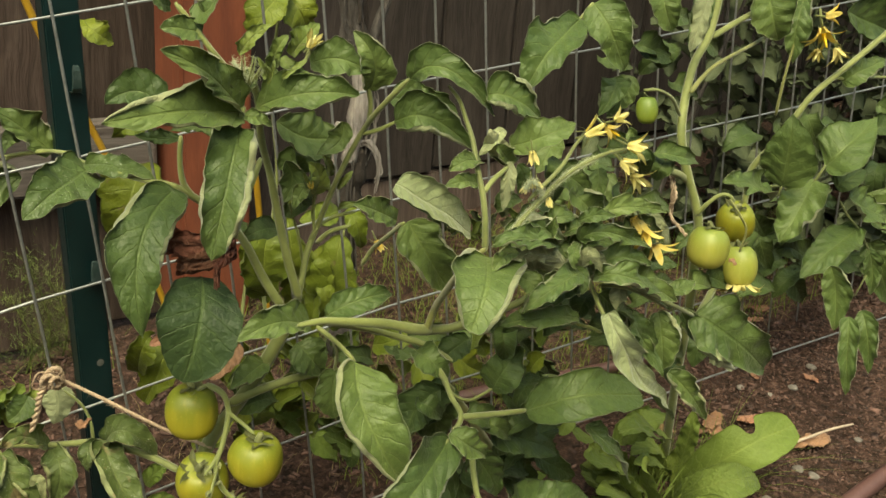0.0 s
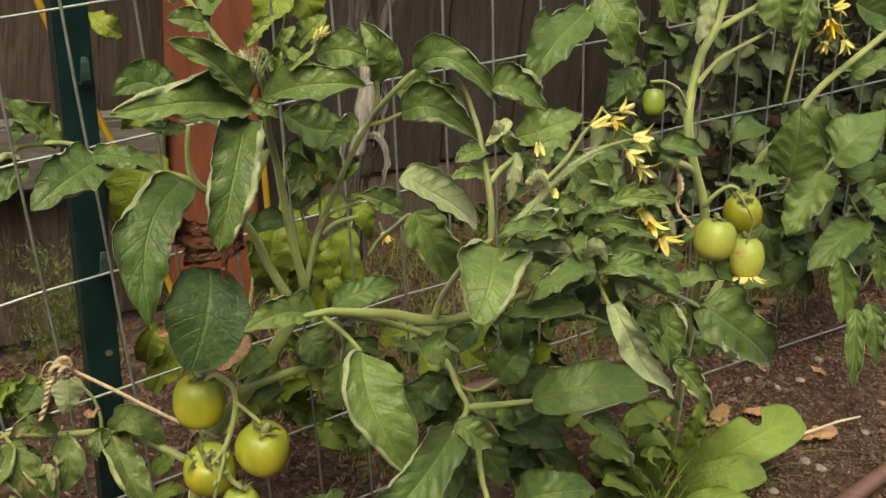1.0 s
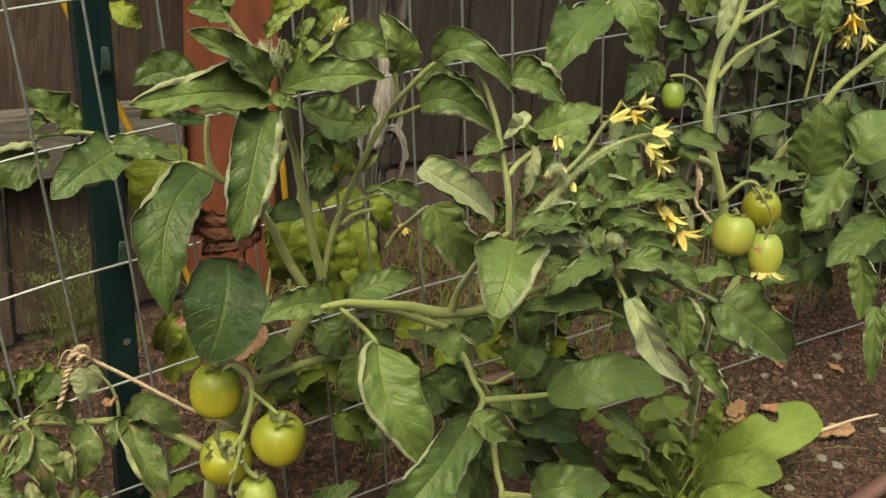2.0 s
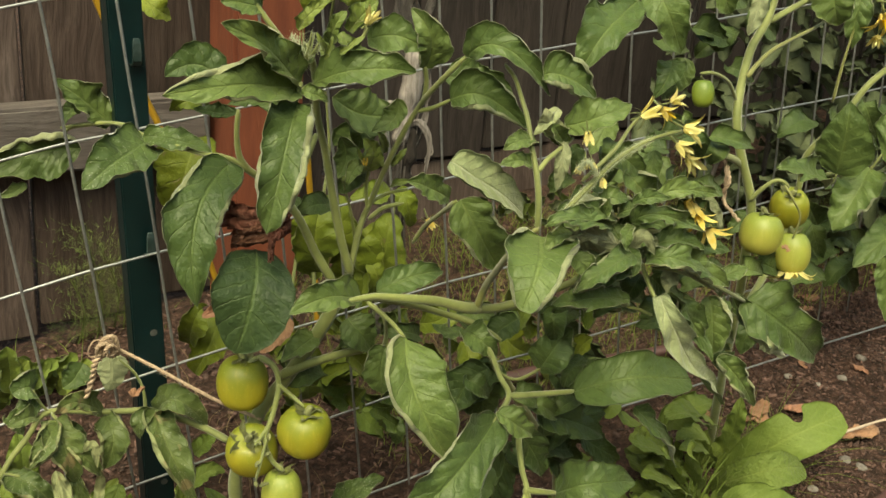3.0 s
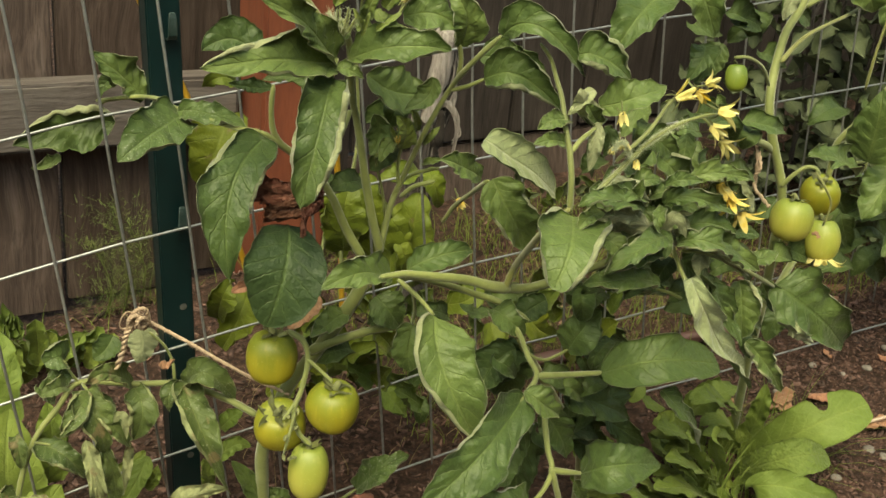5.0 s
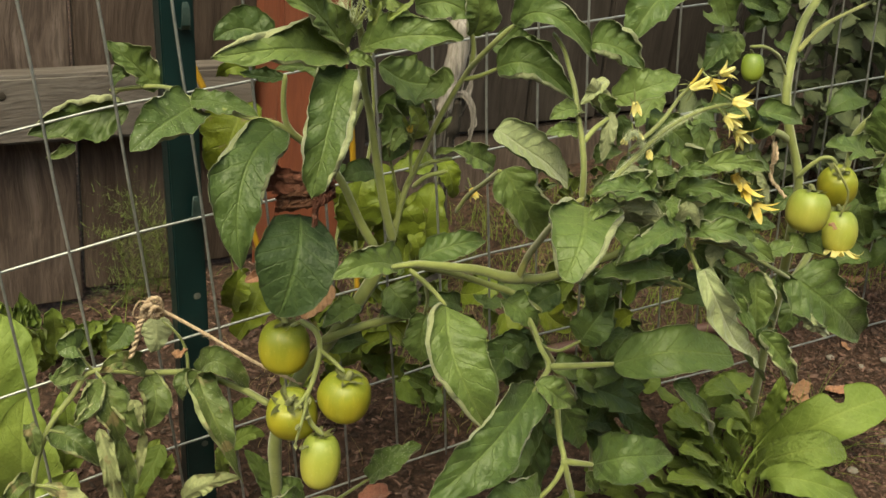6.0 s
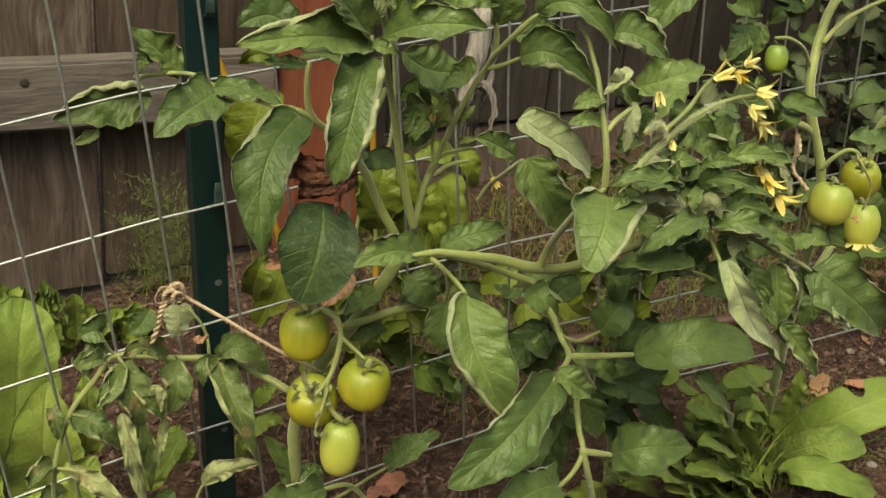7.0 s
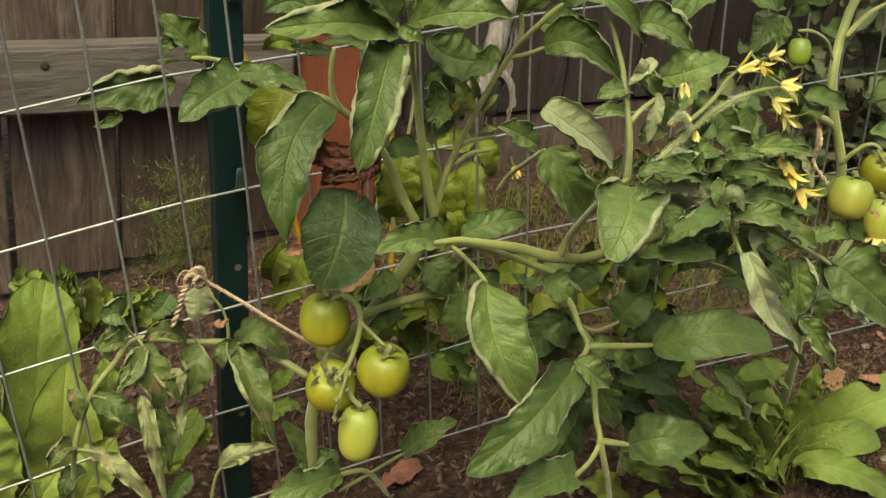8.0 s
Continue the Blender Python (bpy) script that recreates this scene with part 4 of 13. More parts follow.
stem(main_plant, [(0.0553, -0.1100, 0.3268), (0.0439, -0.1000, 0.3494), (0.0284, -0.1000, 0.3803), (0.0095, -0.1000, 0.4019), (-0.0065, -0.1000, 0.4163), (-0.0240, -0.1000, 0.4285)], 0.0035, 0.0022)
stem(main_plant, [(-0.0066, -0.1000, 0.4155), (-0.0143, -0.1000, 0.4273), (-0.0168, -0.1000, 0.4433), (-0.0158, -0.1000, 0.4606)], 0.0023, 0.0018)
stem(main_plant, [(-0.0240, -0.1000, 0.4285), (-0.0363, -0.0800, 0.4263), (-0.0593, -0.0300, 0.4253), (-0.0713, 0.0120, 0.4223), (-0.1025, 0.0300, 0.4159)], 0.0019, 0.0014)
stem(main_plant, [(0.0330, -0.1790, 0.3480), (0.0480, -0.1790, 0.3478), (0.0600, -0.1770, 0.3450), (0.1010, -0.1770, 0.3350), (0.1260, -0.1760, 0.3250), (0.1440, -0.1720, 0.3190)], 0.0018, 0.0046)
stem(main_plant, [(0.1290, -0.1755, 0.3240), (0.1440, -0.1720, 0.3190), (0.1647, -0.1740, 0.3180), (0.1848, -0.1900, 0.3322), (0.2119, -0.2000, 0.3451), (0.2237, -0.2200, 0.3714)], 0.0044, 0.0025)
stem(main_plant, [(0.1390, -0.1740, 0.3200), (0.1412, -0.1800, 0.3408), (0.1296, -0.2100, 0.3700), (0.1218, -0.2300, 0.3887), (0.1219, -0.2450, 0.4066), (0.1284, -0.2500, 0.4152)], 0.0027, 0.0018, STEM_DULL)
stem(main_plant, [(0.0649, -0.1450, 0.3292), (0.1049, -0.1400, 0.3143), (0.1348, -0.1400, 0.3011), (0.1542, -0.1500, 0.2945), (0.1675, -0.1700, 0.2867)], 0.0024, 0.0027)
stem(main_plant, [(0.0182, -0.1000, 0.2509), (0.0384, -0.1100, 0.2630), (0.0728, -0.1150, 0.2694), (0.1037, -0.1200, 0.2695)], 0.0041, 0.0024)
stem(main_plant, [(0.0587, -0.1570, 0.3323), (0.0700, -0.1700, 0.3219), (0.0775, -0.1800, 0.3118)], 0.0019, 0.0015)
stem(main_plant, [(0.0818, -0.1400, 0.3099), (0.0908, -0.1300, 0.2893), (0.0922, -0.1250, 0.2746)], 0.0015, 0.0014)
stem(main_plant, [(0.1370, -0.2380, 0.4070), (0.1370, -0.2350, 0.4280), (0.1380, -0.2280, 0.4440), (0.1390, -0.2180, 0.4590), (0.1410, -0.2080, 0.4730), (0.1400, -0.2000, 0.4850), (0.1370, -0.1950, 0.4970), (0.1310, -0.1900, 0.5060)], 0.0022, 0.0012)
stem(main_plant, [(0.1390, -0.2280, 0.4440), (0.1470, -0.2260, 0.4510), (0.1580, -0.2220, 0.4550), (0.1770, -0.2120, 0.4590)], 0.0017, 0.0013)
stem(main_plant, [(0.1510, -0.1650, 0.3010), (0.1490, -0.1750, 0.2920), (0.1472, -0.1900, 0.2880), (0.1415, -0.2100, 0.2824), (0.1385, -0.2270, 0.2768), (0.1232, -0.2350, 0.2670), (0.1079, -0.2400, 0.2567), (0.0990, -0.2420, 0.2500)], 0.0020, 0.0019)
stem(main_plant, [(0.1380, -0.2270, 0.2768), (0.1630, -0.2300, 0.2742), (0.1922, -0.2350, 0.2730)], 0.0027, 0.0018)
stem(main_plant, [(0.1690, -0.2000, 0.2400), (0.1583, -0.2200, 0.2269), (0.1526, -0.2350, 0.2154), (0.1493, -0.2470, 0.2069), (0.1416, -0.2500, 0.1932), (0.1292, -0.2500, 0.1811)], 0.0025, 0.0018)
stem(main_plant, [(0.1487, -0.2470, 0.2071), (0.1591, -0.2500, 0.2047), (0.1754, -0.2500, 0.1990)], 0.0028, 0.0017)
stem(main_plant, [(0.1480, -0.2470, 0.2090), (0.1510, -0.2500, 0.1980), (0.1590, -0.2500, 0.1750)], 0.0027, 0.0018)
stem(main_plant, [(0.1495, -0.2470, 0.2058), (0.1572, -0.2500, 0.1819), (0.1769, -0.2400, 0.1378)], 0.0020, 0.0023)
stem(main_plant, [(0.1686, -0.1600, 0.2648), (0.2132, -0.1500, 0.2047), (0.2463, -0.1400, 0.1587), (0.2841, -0.1200, 0.1017), (0.3230, -0.0800, -0.0159)], 0.0034, 0.0044, STEM_DULL)
stem(main_plant, [(-0.0219, -0.1100, 0.5487), (-0.0112, -0.1150, 0.5336), (-0.0022, -0.1200, 0.5201), (0.0091, -0.1200, 0.5069)], 0.0018, 0.0020)
stem(main_plant, [(0.0065, -0.1400, 0.4717), (0.0117, -0.1350, 0.4810), (0.0154, -0.1300, 0.4850)], 0.0018, 0.0016)
stem(main_plant, [(0.1460, -0.1850, 0.2890), (0.1530, -0.1950, 0.2750), (0.1640, -0.2000, 0.2700), (0.1770, -0.2000, 0.2720), (0.1900, -0.2000, 0.2760), (0.2190, -0.2000, 0.2770)], 0.0013, 0.0011)
stem(main_plant, [(0.2224, -0.2200, 0.3804), (0.2273, -0.2500, 0.3871), (0.2689, -0.2500, 0.3624), (0.3134, -0.2500, 0.3382), (0.3452, -0.2400, 0.3204)], 0.0023, 0.0015)
stem(main_plant, [(0.2183, -0.2500, 0.3801), (0.2134, -0.2700, 0.3681), (0.2138, -0.2800, 0.3598)], 0.0016, 0.0014)
stem(main_plant, [(0.1474, -0.2500, 0.4240), (0.1658, -0.2500, 0.4401), (0.1867, -0.2500, 0.4568), (0.2138, -0.2500, 0.4674), (0.2390, -0.2500, 0.4706)], 0.0018, 0.0011)
stem(main_plant, [(0.1585, -0.2500, 0.4437), (0.1812, -0.2500, 0.4620), (0.2017, -0.2400, 0.4742), (0.2123, -0.2400, 0.4836)], 0.0015, 0.0010)
stem(main_plant, [(0.0971, -0.1300, 0.3919), (0.0868, -0.1200, 0.3854), (0.0810, -0.1100, 0.3738)], 0.0015, 0.0019)
stem(main_plant, [(0.1229, -0.1600, 0.4011), (0.1305, -0.1300, 0.3804), (0.1346, -0.1000, 0.3572), (0.1313, -0.0900, 0.3398)], 0.0018, 0.0018)
leaf(main_plant, (0.0154, -0.1300, 0.4820), (-0.0341, -0.1500, 0.4906), (-0.0845, -0.1600, 0.4914), (0.2823, -0.7534, 0.5939), 0.0164, 0.0238, 21, 30, 25, 190, wave=0.02)
leaf(main_plant, (0.0154, -0.1300, 0.4820), (-0.0179, -0.1500, 0.5137), (-0.0496, -0.1600, 0.5318), (0.4558, -0.8880, 0.0603), 0.0113, 0.0143, 35, 10, 30, 30)
leaf(main_plant, (0.0232, -0.1300, 0.4836), (0.0453, -0.1600, 0.4996), (0.0758, -0.1700, 0.4980), (-0.5979, -0.5921, 0.5403), 0.0160, 0.0140, 26, 25, 70, 70, wave=0.03)
leaf(main_plant, (-0.0268, -0.1000, 0.4805), (-0.0423, -0.0900, 0.4895), (-0.0614, -0.0900, 0.4824), (-0.1951, -0.7886, 0.5831), 0.0127, 0.0158, 25, 31, 20, 20, top=LEAF_DARK, under=LEAF, rim=30)
leaf(main_plant, (0.0084, -0.1400, 0.4753), (-0.0128, -0.1700, 0.4480), (-0.0271, -0.1800, 0.4044), (-0.3237, -0.7453, 0.5829), 0.0264, 0.0204, 30, 29, 200, 60, wave=0.04, peak=0.45, top=LEAF_DARK)
leaf(main_plant, (-0.0562, -0.0350, 0.4233), (-0.0838, -0.0600, 0.4199), (-0.1118, -0.0700, 0.4042), (0.1330, -0.6291, 0.7659), 0.0201, 0.0207, 25, 13, 15, 15, top=LEAF_SPECKLED)
leaf(main_plant, (-0.0600, -0.0350, 0.4253), (-0.0442, -0.0600, 0.4297), (-0.0297, -0.0900, 0.4279), (-0.6630, -0.3335, 0.6702), 0.0093, 0.0123, 13, 32, 30, 30, top=LEAF_SPECKLED)
leaf(main_plant, (-0.0222, -0.1000, 0.4231), (-0.0570, -0.1350, 0.3990), (-0.0610, -0.1500, 0.3450), (-0.3400, -0.8300, 0.4200), 0.0225, 0.0215, 12, 10, 35, 30, wave=0.02, peak=0.34, blunt=0.8, quilt=0.6, top=LEAF_DARK, rim=70)
leaf(main_plant, (-0.0139, -0.1300, 0.3724), (-0.0277, -0.1600, 0.3504), (-0.0392, -0.1600, 0.3134), (-0.2600, -0.9500, 0.1000), 0.0275, 0.0268, 6, 6, 6, 6, wave=0.008, peak=0.45, blunt=0.9, top=LEAF_DARKEST, under=LEAF, rim=22, quilt=0.35, warped=0.5, teeth=0.02)
leaf(main_plant, (0.0552, -0.1570, 0.3339), (0.0224, -0.1700, 0.3480), (-0.0077, -0.1750, 0.3429), (0.2863, -0.6416, 0.7116), 0.0125, 0.0143, 20, 21, 20, 20)
leaf(main_plant, (0.0662, -0.1550, 0.3369), (0.0855, -0.1650, 0.3506), (0.1169, -0.1600, 0.3479), (-0.2214, -0.6524, 0.7248), 0.0111, 0.0132, 12, 20, 25, 25)
leaf(main_plant, (0.0775, -0.1800, 0.3118), (0.0700, -0.2150, 0.2841), (0.0965, -0.2250, 0.2323), (-0.2879, -0.8612, 0.4188), 0.0275, 0.0250, 10, 25, 12, 210, wave=0.018, peak=0.38, blunt=0.85, quilt=0.6, teeth=0.03)
leaf(main_plant, (0.1404, -0.1600, 0.2965), (0.1425, -0.1800, 0.2972), (0.1574, -0.1800, 0.2806), (-0.2796, -0.7324, 0.6208), 0.0129, 0.0121, 17, 19, 40, 40)
leaf(main_plant, (0.1262, -0.2550, 0.4120), (0.1010, -0.2900, 0.4080), (0.0850, -0.3000, 0.3880), (-0.2200, -0.5200, 0.8200), 0.0262, 0.0262, 8, 8, 175, 165, wave=0.012, peak=0.34, blunt=0.42, quilt=0.5, teeth=0.02, warped=0.6)
leaf(main_plant, (0.0800, -0.2150, 0.4530), (0.1010, -0.2240, 0.4400), (0.1410, -0.2150, 0.4100), (0.3667, 0.5324, -0.7630), 0.0136, 0.0165, -12, -16, -60, -65, wave=0.012, peak=0.46, blunt=0.62, quilt=0.7, teeth=0.01, warped=0.4, rim=-20, under=LEAF_PALE)
leaf(main_plant, (0.1106, -0.1700, 0.4077), (0.0875, -0.1800, 0.4225), (0.0706, -0.1800, 0.4287), (0.3918, -0.8560, 0.3373), 0.0095, 0.0108, 15, 23, 40, 40)
leaf(main_plant, (0.1197, -0.1700, 0.4064), (0.1305, -0.1800, 0.3840), (0.1523, -0.1800, 0.3521), (-0.1196, -0.9867, 0.1100), 0.0196, 0.0201, 27, 24, 20, 20)
leaf(main_plant, (0.1144, -0.1700, 0.5065), (0.1248, -0.1950, 0.5184), (0.1631, -0.2000, 0.4854), (-0.2886, -0.8182, 0.4973), 0.0141, 0.0109, 25, 29, 45, 45, wave=0.02)
leaf(main_plant, (0.1550, -0.2000, 0.5005), (0.1689, -0.2100, 0.4998), (0.1930, -0.2100, 0.4840), (-0.0610, -0.9098, 0.4106), 0.0179, 0.0169, 12, 23, 150, 150, wave=0.03)
leaf(main_plant, (0.1162, -0.1500, 0.4720), (0.1335, -0.1700, 0.4783), (0.1642, -0.1750, 0.4553), (-0.2379, -0.8123, 0.5325), 0.0161, 0.0179, 26, 16, 50, 190, wave=0.02)
leaf(main_plant, (0.1297, -0.1200, 0.4795), (0.1518, -0.1300, 0.4783), (0.1817, -0.1300, 0.4676), (-0.0462, -0.8538, 0.5185), 0.0144, 0.0142, 23, 20, 40, 40, top=LEAF_DARK, under=LEAF, rim=30)
leaf(main_plant, (0.0619, -0.1300, 0.5109), (0.0745, -0.1450, 0.5162), (0.0952, -0.1500, 0.5075), (-0.3826, -0.7330, 0.5625), 0.0128, 0.0138, 22, 11, 25, 25)
leaf(main_plant, (0.1013, -0.1400, 0.4925), (0.0977, -0.1500, 0.5160), (0.0867, -0.1400, 0.5330), (-0.2665, -0.9590, -0.0959), 0.0134, 0.0135, 28, 29, 25, 25)
leaf(main_plant, (0.0124, -0.1300, 0.5198), (0.0163, -0.1400, 0.5323), (0.0283, -0.1400, 0.5395), (-0.7054, -0.6722, 0.2248), 0.0056, 0.0050, 20, 14, 40, 40, wave=0.04, top=LEAF_YOUNG, under=LEAF)
leaf(main_plant, (0.0346, -0.1300, 0.5095), (0.0328, -0.1400, 0.5234), (0.0407, -0.1400, 0.5323), (-0.7217, -0.6843, -0.1048), 0.0059, 0.0059, 29, 17, 40, 40, top=LEAF_YOUNG, under=LEAF)
leaf(main_plant, (0.0475, -0.1300, 0.5172), (0.0522, -0.1400, 0.5297), (0.0623, -0.1400, 0.5386), (-0.7272, -0.6577, 0.1962), 0.0086, 0.0067, 28, 12, 40, 40, wave=0.04, top=LEAF_YOUNG, under=LEAF)
leaf(main_plant, (-0.0065, -0.1150, 0.5299), (-0.0215, -0.1200, 0.5350), (-0.0353, -0.1200, 0.5356), (0.2401, -0.8433, 0.4808), 0.0096, 0.0099, 15, 21, 40, 40, wave=0.03)
leaf(main_plant, (-0.0073, -0.1100, 0.5483), (-0.0058, -0.1200, 0.5449), (0.0034, -0.1200, 0.5584), (-0.7737, -0.5840, 0.2455), 0.0088, 0.0089, 31, 32, 40, 40)
leaf(main_plant, (-0.0255, -0.1100, 0.5464), (-0.0343, -0.1200, 0.5508), (-0.0411, -0.1200, 0.5553), (0.5806, -0.8062, 0.1136), 0.0055, 0.0056, 11, 17, 40, 40)
leaf(main_plant, (0.0526, -0.1000, 0.4643), (0.0790, -0.1000, 0.4497), (0.1046, -0.1000, 0.4493), (0.1455, -0.8500, 0.5063), 0.0187, 0.0178, 17, 17, 15, 15)
leaf(main_plant, (0.0597, -0.1000, 0.4351), (0.0653, -0.1000, 0.4199), (0.0591, -0.1000, 0.4045), (-0.4531, -0.8914, 0.0087), 0.0099, 0.0097, 24, 21, 40, 40)
leaf(main_plant, (0.0728, -0.1100, 0.4180), (0.0664, -0.1100, 0.4125), (0.0623, -0.1100, 0.4025), (-0.5658, -0.7301, 0.3831), 0.0064, 0.0060, 26, 14, 40, 40)
leaf(main_plant, (0.0775, -0.1100, 0.4111), (0.0762, -0.1200, 0.4292), (0.0671, -0.1200, 0.4392), (-0.2011, -0.8972, -0.3932), 0.0104, 0.0084, 32, 15, 40, 40, top=LEAF_YOUNG, under=LEAF)
leaf(main_plant, (0.0132, -0.1350, 0.4809), (0.0200, -0.1400, 0.4798), (0.0306, -0.1400, 0.4737), (-0.0413, -0.8658, 0.4987), 0.0059, 0.0065, 12, 27, 60, 60)
leaf(main_plant, (-0.0121, -0.0900, 0.4555), (-0.0240, -0.0800, 0.4534), (-0.0400, -0.0800, 0.4572), (-0.2341, -0.7573, 0.6097), 0.0064, 0.0061, 25, 28, 40, 40, top=LEAF_DARK, under=LEAF, rim=30)
leaf(main_plant, (0.0156, -0.1000, 0.4490), (0.0096, -0.0800, 0.4586), (-0.0090, -0.0600, 0.4519), (-0.6140, -0.4261, 0.6644), 0.0070, 0.0082, 15, 23, 40, 40, top=LEAF_DARK, under=LEAF, rim=30)
leaf(main_plant, (0.0344, -0.1200, 0.5102), (0.0339, -0.1300, 0.5022), (0.0302, -0.1300, 0.4913), (-0.3645, -0.7866, 0.4983), 0.0062, 0.0065, 15, 24, 40, 40, top=LEAF_YOUNG, under=LEAF)
leaf(main_plant, (0.0266, -0.1200, 0.5040), (0.0145, -0.1300, 0.4998), (0.0031, -0.1300, 0.4987), (0.1313, -0.6849, 0.7167), 0.0065, 0.0070, 16, 29, 40, 40)
leaf(main_plant, (0.0463, -0.1200, 0.5140), (0.0498, -0.1300, 0.5068), (0.0602, -0.1300, 0.5005), (-0.2116, -0.8765, 0.4324), 0.0051, 0.0057, 22, 11, 40, 40, top=LEAF_YOUNG, under=LEAF)
leaf(main_plant, (0.0320, -0.1500, 0.5070), (0.0380, -0.1550, 0.5140), (0.0470, -0.1550, 0.5200), (-0.3392, -0.6908, 0.6385), 0.0032, 0.0032, 20, 20, 40, 40, top=LEAF_YOUNG, under=LEAF, nu=20, nv=6)
leaf(main_plant, (0.0240, -0.1500, 0.5070), (0.0170, -0.1550, 0.5160), (0.0130, -0.1550, 0.5230), (-0.3196, -0.7000, 0.6386), 0.0025, 0.0025, 25, 20, 40, 40, top=LEAF_YOUNG, under=LEAF, nu=20, nv=6)
leaf(main_plant, (0.0340, -0.1500, 0.5100), (0.0410, -0.1550, 0.5120), (0.0520, -0.1550, 0.5100), (-0.3413, -0.6881, 0.6403), 0.0029, 0.0029, 20, 20, 40, 40, top=LEAF_YOUNG, under=LEAF, nu=20, nv=6)
leaf(main_plant, (0.0220, -0.1500, 0.5040), (0.0230, -0.1550, 0.5140), (0.0240, -0.1550, 0.5210), (-0.3248, -0.6962, 0.6401), 0.0021, 0.0021, 25, 20, 40, 40, top=LEAF_YOUNG, under=LEAF, nu=20, nv=6)
stem(main_plant, [(0.0250, -0.1250, 0.4700), (0.0260, -0.1300, 0.4880), (0.0330, -0.1400, 0.5040), (0.0450, -0.1480, 0.5140), (0.0520, -0.1500, 0.5240)], 0.0017, 0.0009)
leaf(main_plant, (0.0922, -0.1200, 0.4663), (0.0906, -0.1200, 0.4523), (0.0735, -0.1200, 0.4438), (-0.5376, -0.7145, 0.4478), 0.0104, 0.0102, 31, 12, 40, 40)
leaf(main_plant, (0.0936, -0.1250, 0.2743), (0.0883, -0.1300, 0.2588), (0.0912, -0.1300, 0.2360), (-0.4720, -0.8699, 0.1431), 0.0140, 0.0159, 14, 16, 15, 15)
leaf(main_plant, (0.0675, -0.1100, 0.2952), (0.0735, -0.1200, 0.2874), (0.0854, -0.1200, 0.2704), (-0.0335, -0.9355, 0.3518), 0.0142, 0.0153, 14, 18, 15, 15, top=LEAF_DARK, under=LEAF, rim=30)
leaf(main_plant, (0.0426, -0.1100, 0.2857), (0.0249, -0.1200, 0.2844), (0.0068, -0.1300, 0.2810), (0.1598, -0.4881, 0.8580), 0.0113, 0.0114, 29, 19, 60, 60)
leaf(main_plant, (0.1232, -0.2350, 0.2670), (0.0695, -0.2650, 0.2486), (0.0289, -0.2650, 0.2201), (-0.1566, -0.6579, 0.7366), 0.0227, 0.0220, 14, 34, 25, 25, top=LEAF_DARK)
leaf(main_plant, (0.1248, -0.2350, 0.2713), (0.1335, -0.2450, 0.2656), (0.1530, -0.2400, 0.2493), (0.1439, -0.9089, 0.3914), 0.0119, 0.0099, 29, 14, 50, 50)
leaf(main_plant, (0.2350, -0.1500, 0.1661), (0.2376, -0.1800, 0.2032), (0.2720, -0.1800, 0.2055), (-0.8002, -0.3247, 0.5042), 0.0166, 0.0195, 13, 32, 20, 20, top=LEAF_DARK, under=LEAF, rim=30)
leaf(main_plant, (0.1738, -0.2500, 0.1994), (0.1854, -0.2750, 0.2204), (0.2308, -0.2700, 0.2068), (-0.3149, -0.6342, 0.7062), 0.0195, 0.0197, 23, 16, 25, 25, wave=0.03, top=LEAF_DARK, under=LEAF, rim=30)
leaf(main_plant, (0.1304, -0.2500, 0.1823), (0.1018, -0.2600, 0.1927), (0.0672, -0.2600, 0.1795), (0.0391, -0.4890, 0.8714), 0.0153, 0.0187, 13, 30, 30, 30)
leaf(main_plant, (0.1589, -0.1900, 0.2130), (0.1500, -0.1800, 0.1742), (0.1326, -0.1800, 0.1428), (-0.7917, -0.5716, 0.2155), 0.0230, 0.0245, 15, 26, 40, 40, top=LEAF_DARK, under=LEAF, rim=30)
leaf(main_plant, (0.1626, -0.1500, 0.2603), (0.1671, -0.1500, 0.2340), (0.1761, -0.1500, 0.2034), (-0.3880, -0.9171, -0.0921), 0.0211, 0.0225, 15, 26, 40, 40, top=LEAF_DARK, under=LEAF, rim=30)
leaf(main_plant, (0.1951, -0.2200, 0.1673), (0.2014, -0.2200, 0.1577), (0.2102, -0.2200, 0.1418), (-0.0474, -0.9985, -0.0281), 0.0070, 0.0070, 20, 20, 40, 40)
leaf(main_plant, (0.2615, -0.1700, 0.1803), (0.2766, -0.1700, 0.1660), (0.3098, -0.1700, 0.1416), (0.2384, -0.9243, 0.2981), 0.0143, 0.0162, 15, 23, 50, 50, top=LEAF_DARK, under=LEAF, rim=30)
leaf(main_plant, (0.2487, -0.1500, 0.1702), (0.2676, -0.1400, 0.1427), (0.3035, -0.1400, 0.0923), (0.0484, -0.9944, -0.0937), 0.0196, 0.0198, 14, 16, 40, 40, top=LEAF_DARK, under=LEAF, rim=30)
leaf(main_plant, (0.2081, -0.1600, 0.1679), (0.1922, -0.1500, 0.1363), (0.2069, -0.1500, 0.0856), (-0.6939, -0.7160, -0.0772), 0.0185, 0.0185, 17, 17, 40, 40, top=LEAF_DARK, under=LEAF, rim=30)
leaf(main_plant, (0.1896, -0.2350, 0.2732), (0.2144, -0.2650, 0.2944), (0.2742, -0.2650, 0.2806), (-0.2762, -0.5934, 0.7560), 0.0205, 0.0190, 8, 8, 10, 10, peak=0.52, blunt=0.85, wave=0.012, quilt=0.5, teeth=0.015, warped=0.6, rim=25)
leaf(main_plant, (0.1843, -0.2000, 0.2738), (0.1872, -0.2100, 0.2971), (0.2011, -0.2100, 0.3103), (-0.8296, -0.5021, 0.2443), 0.0153, 0.0156, 22, 13, 20, 20)
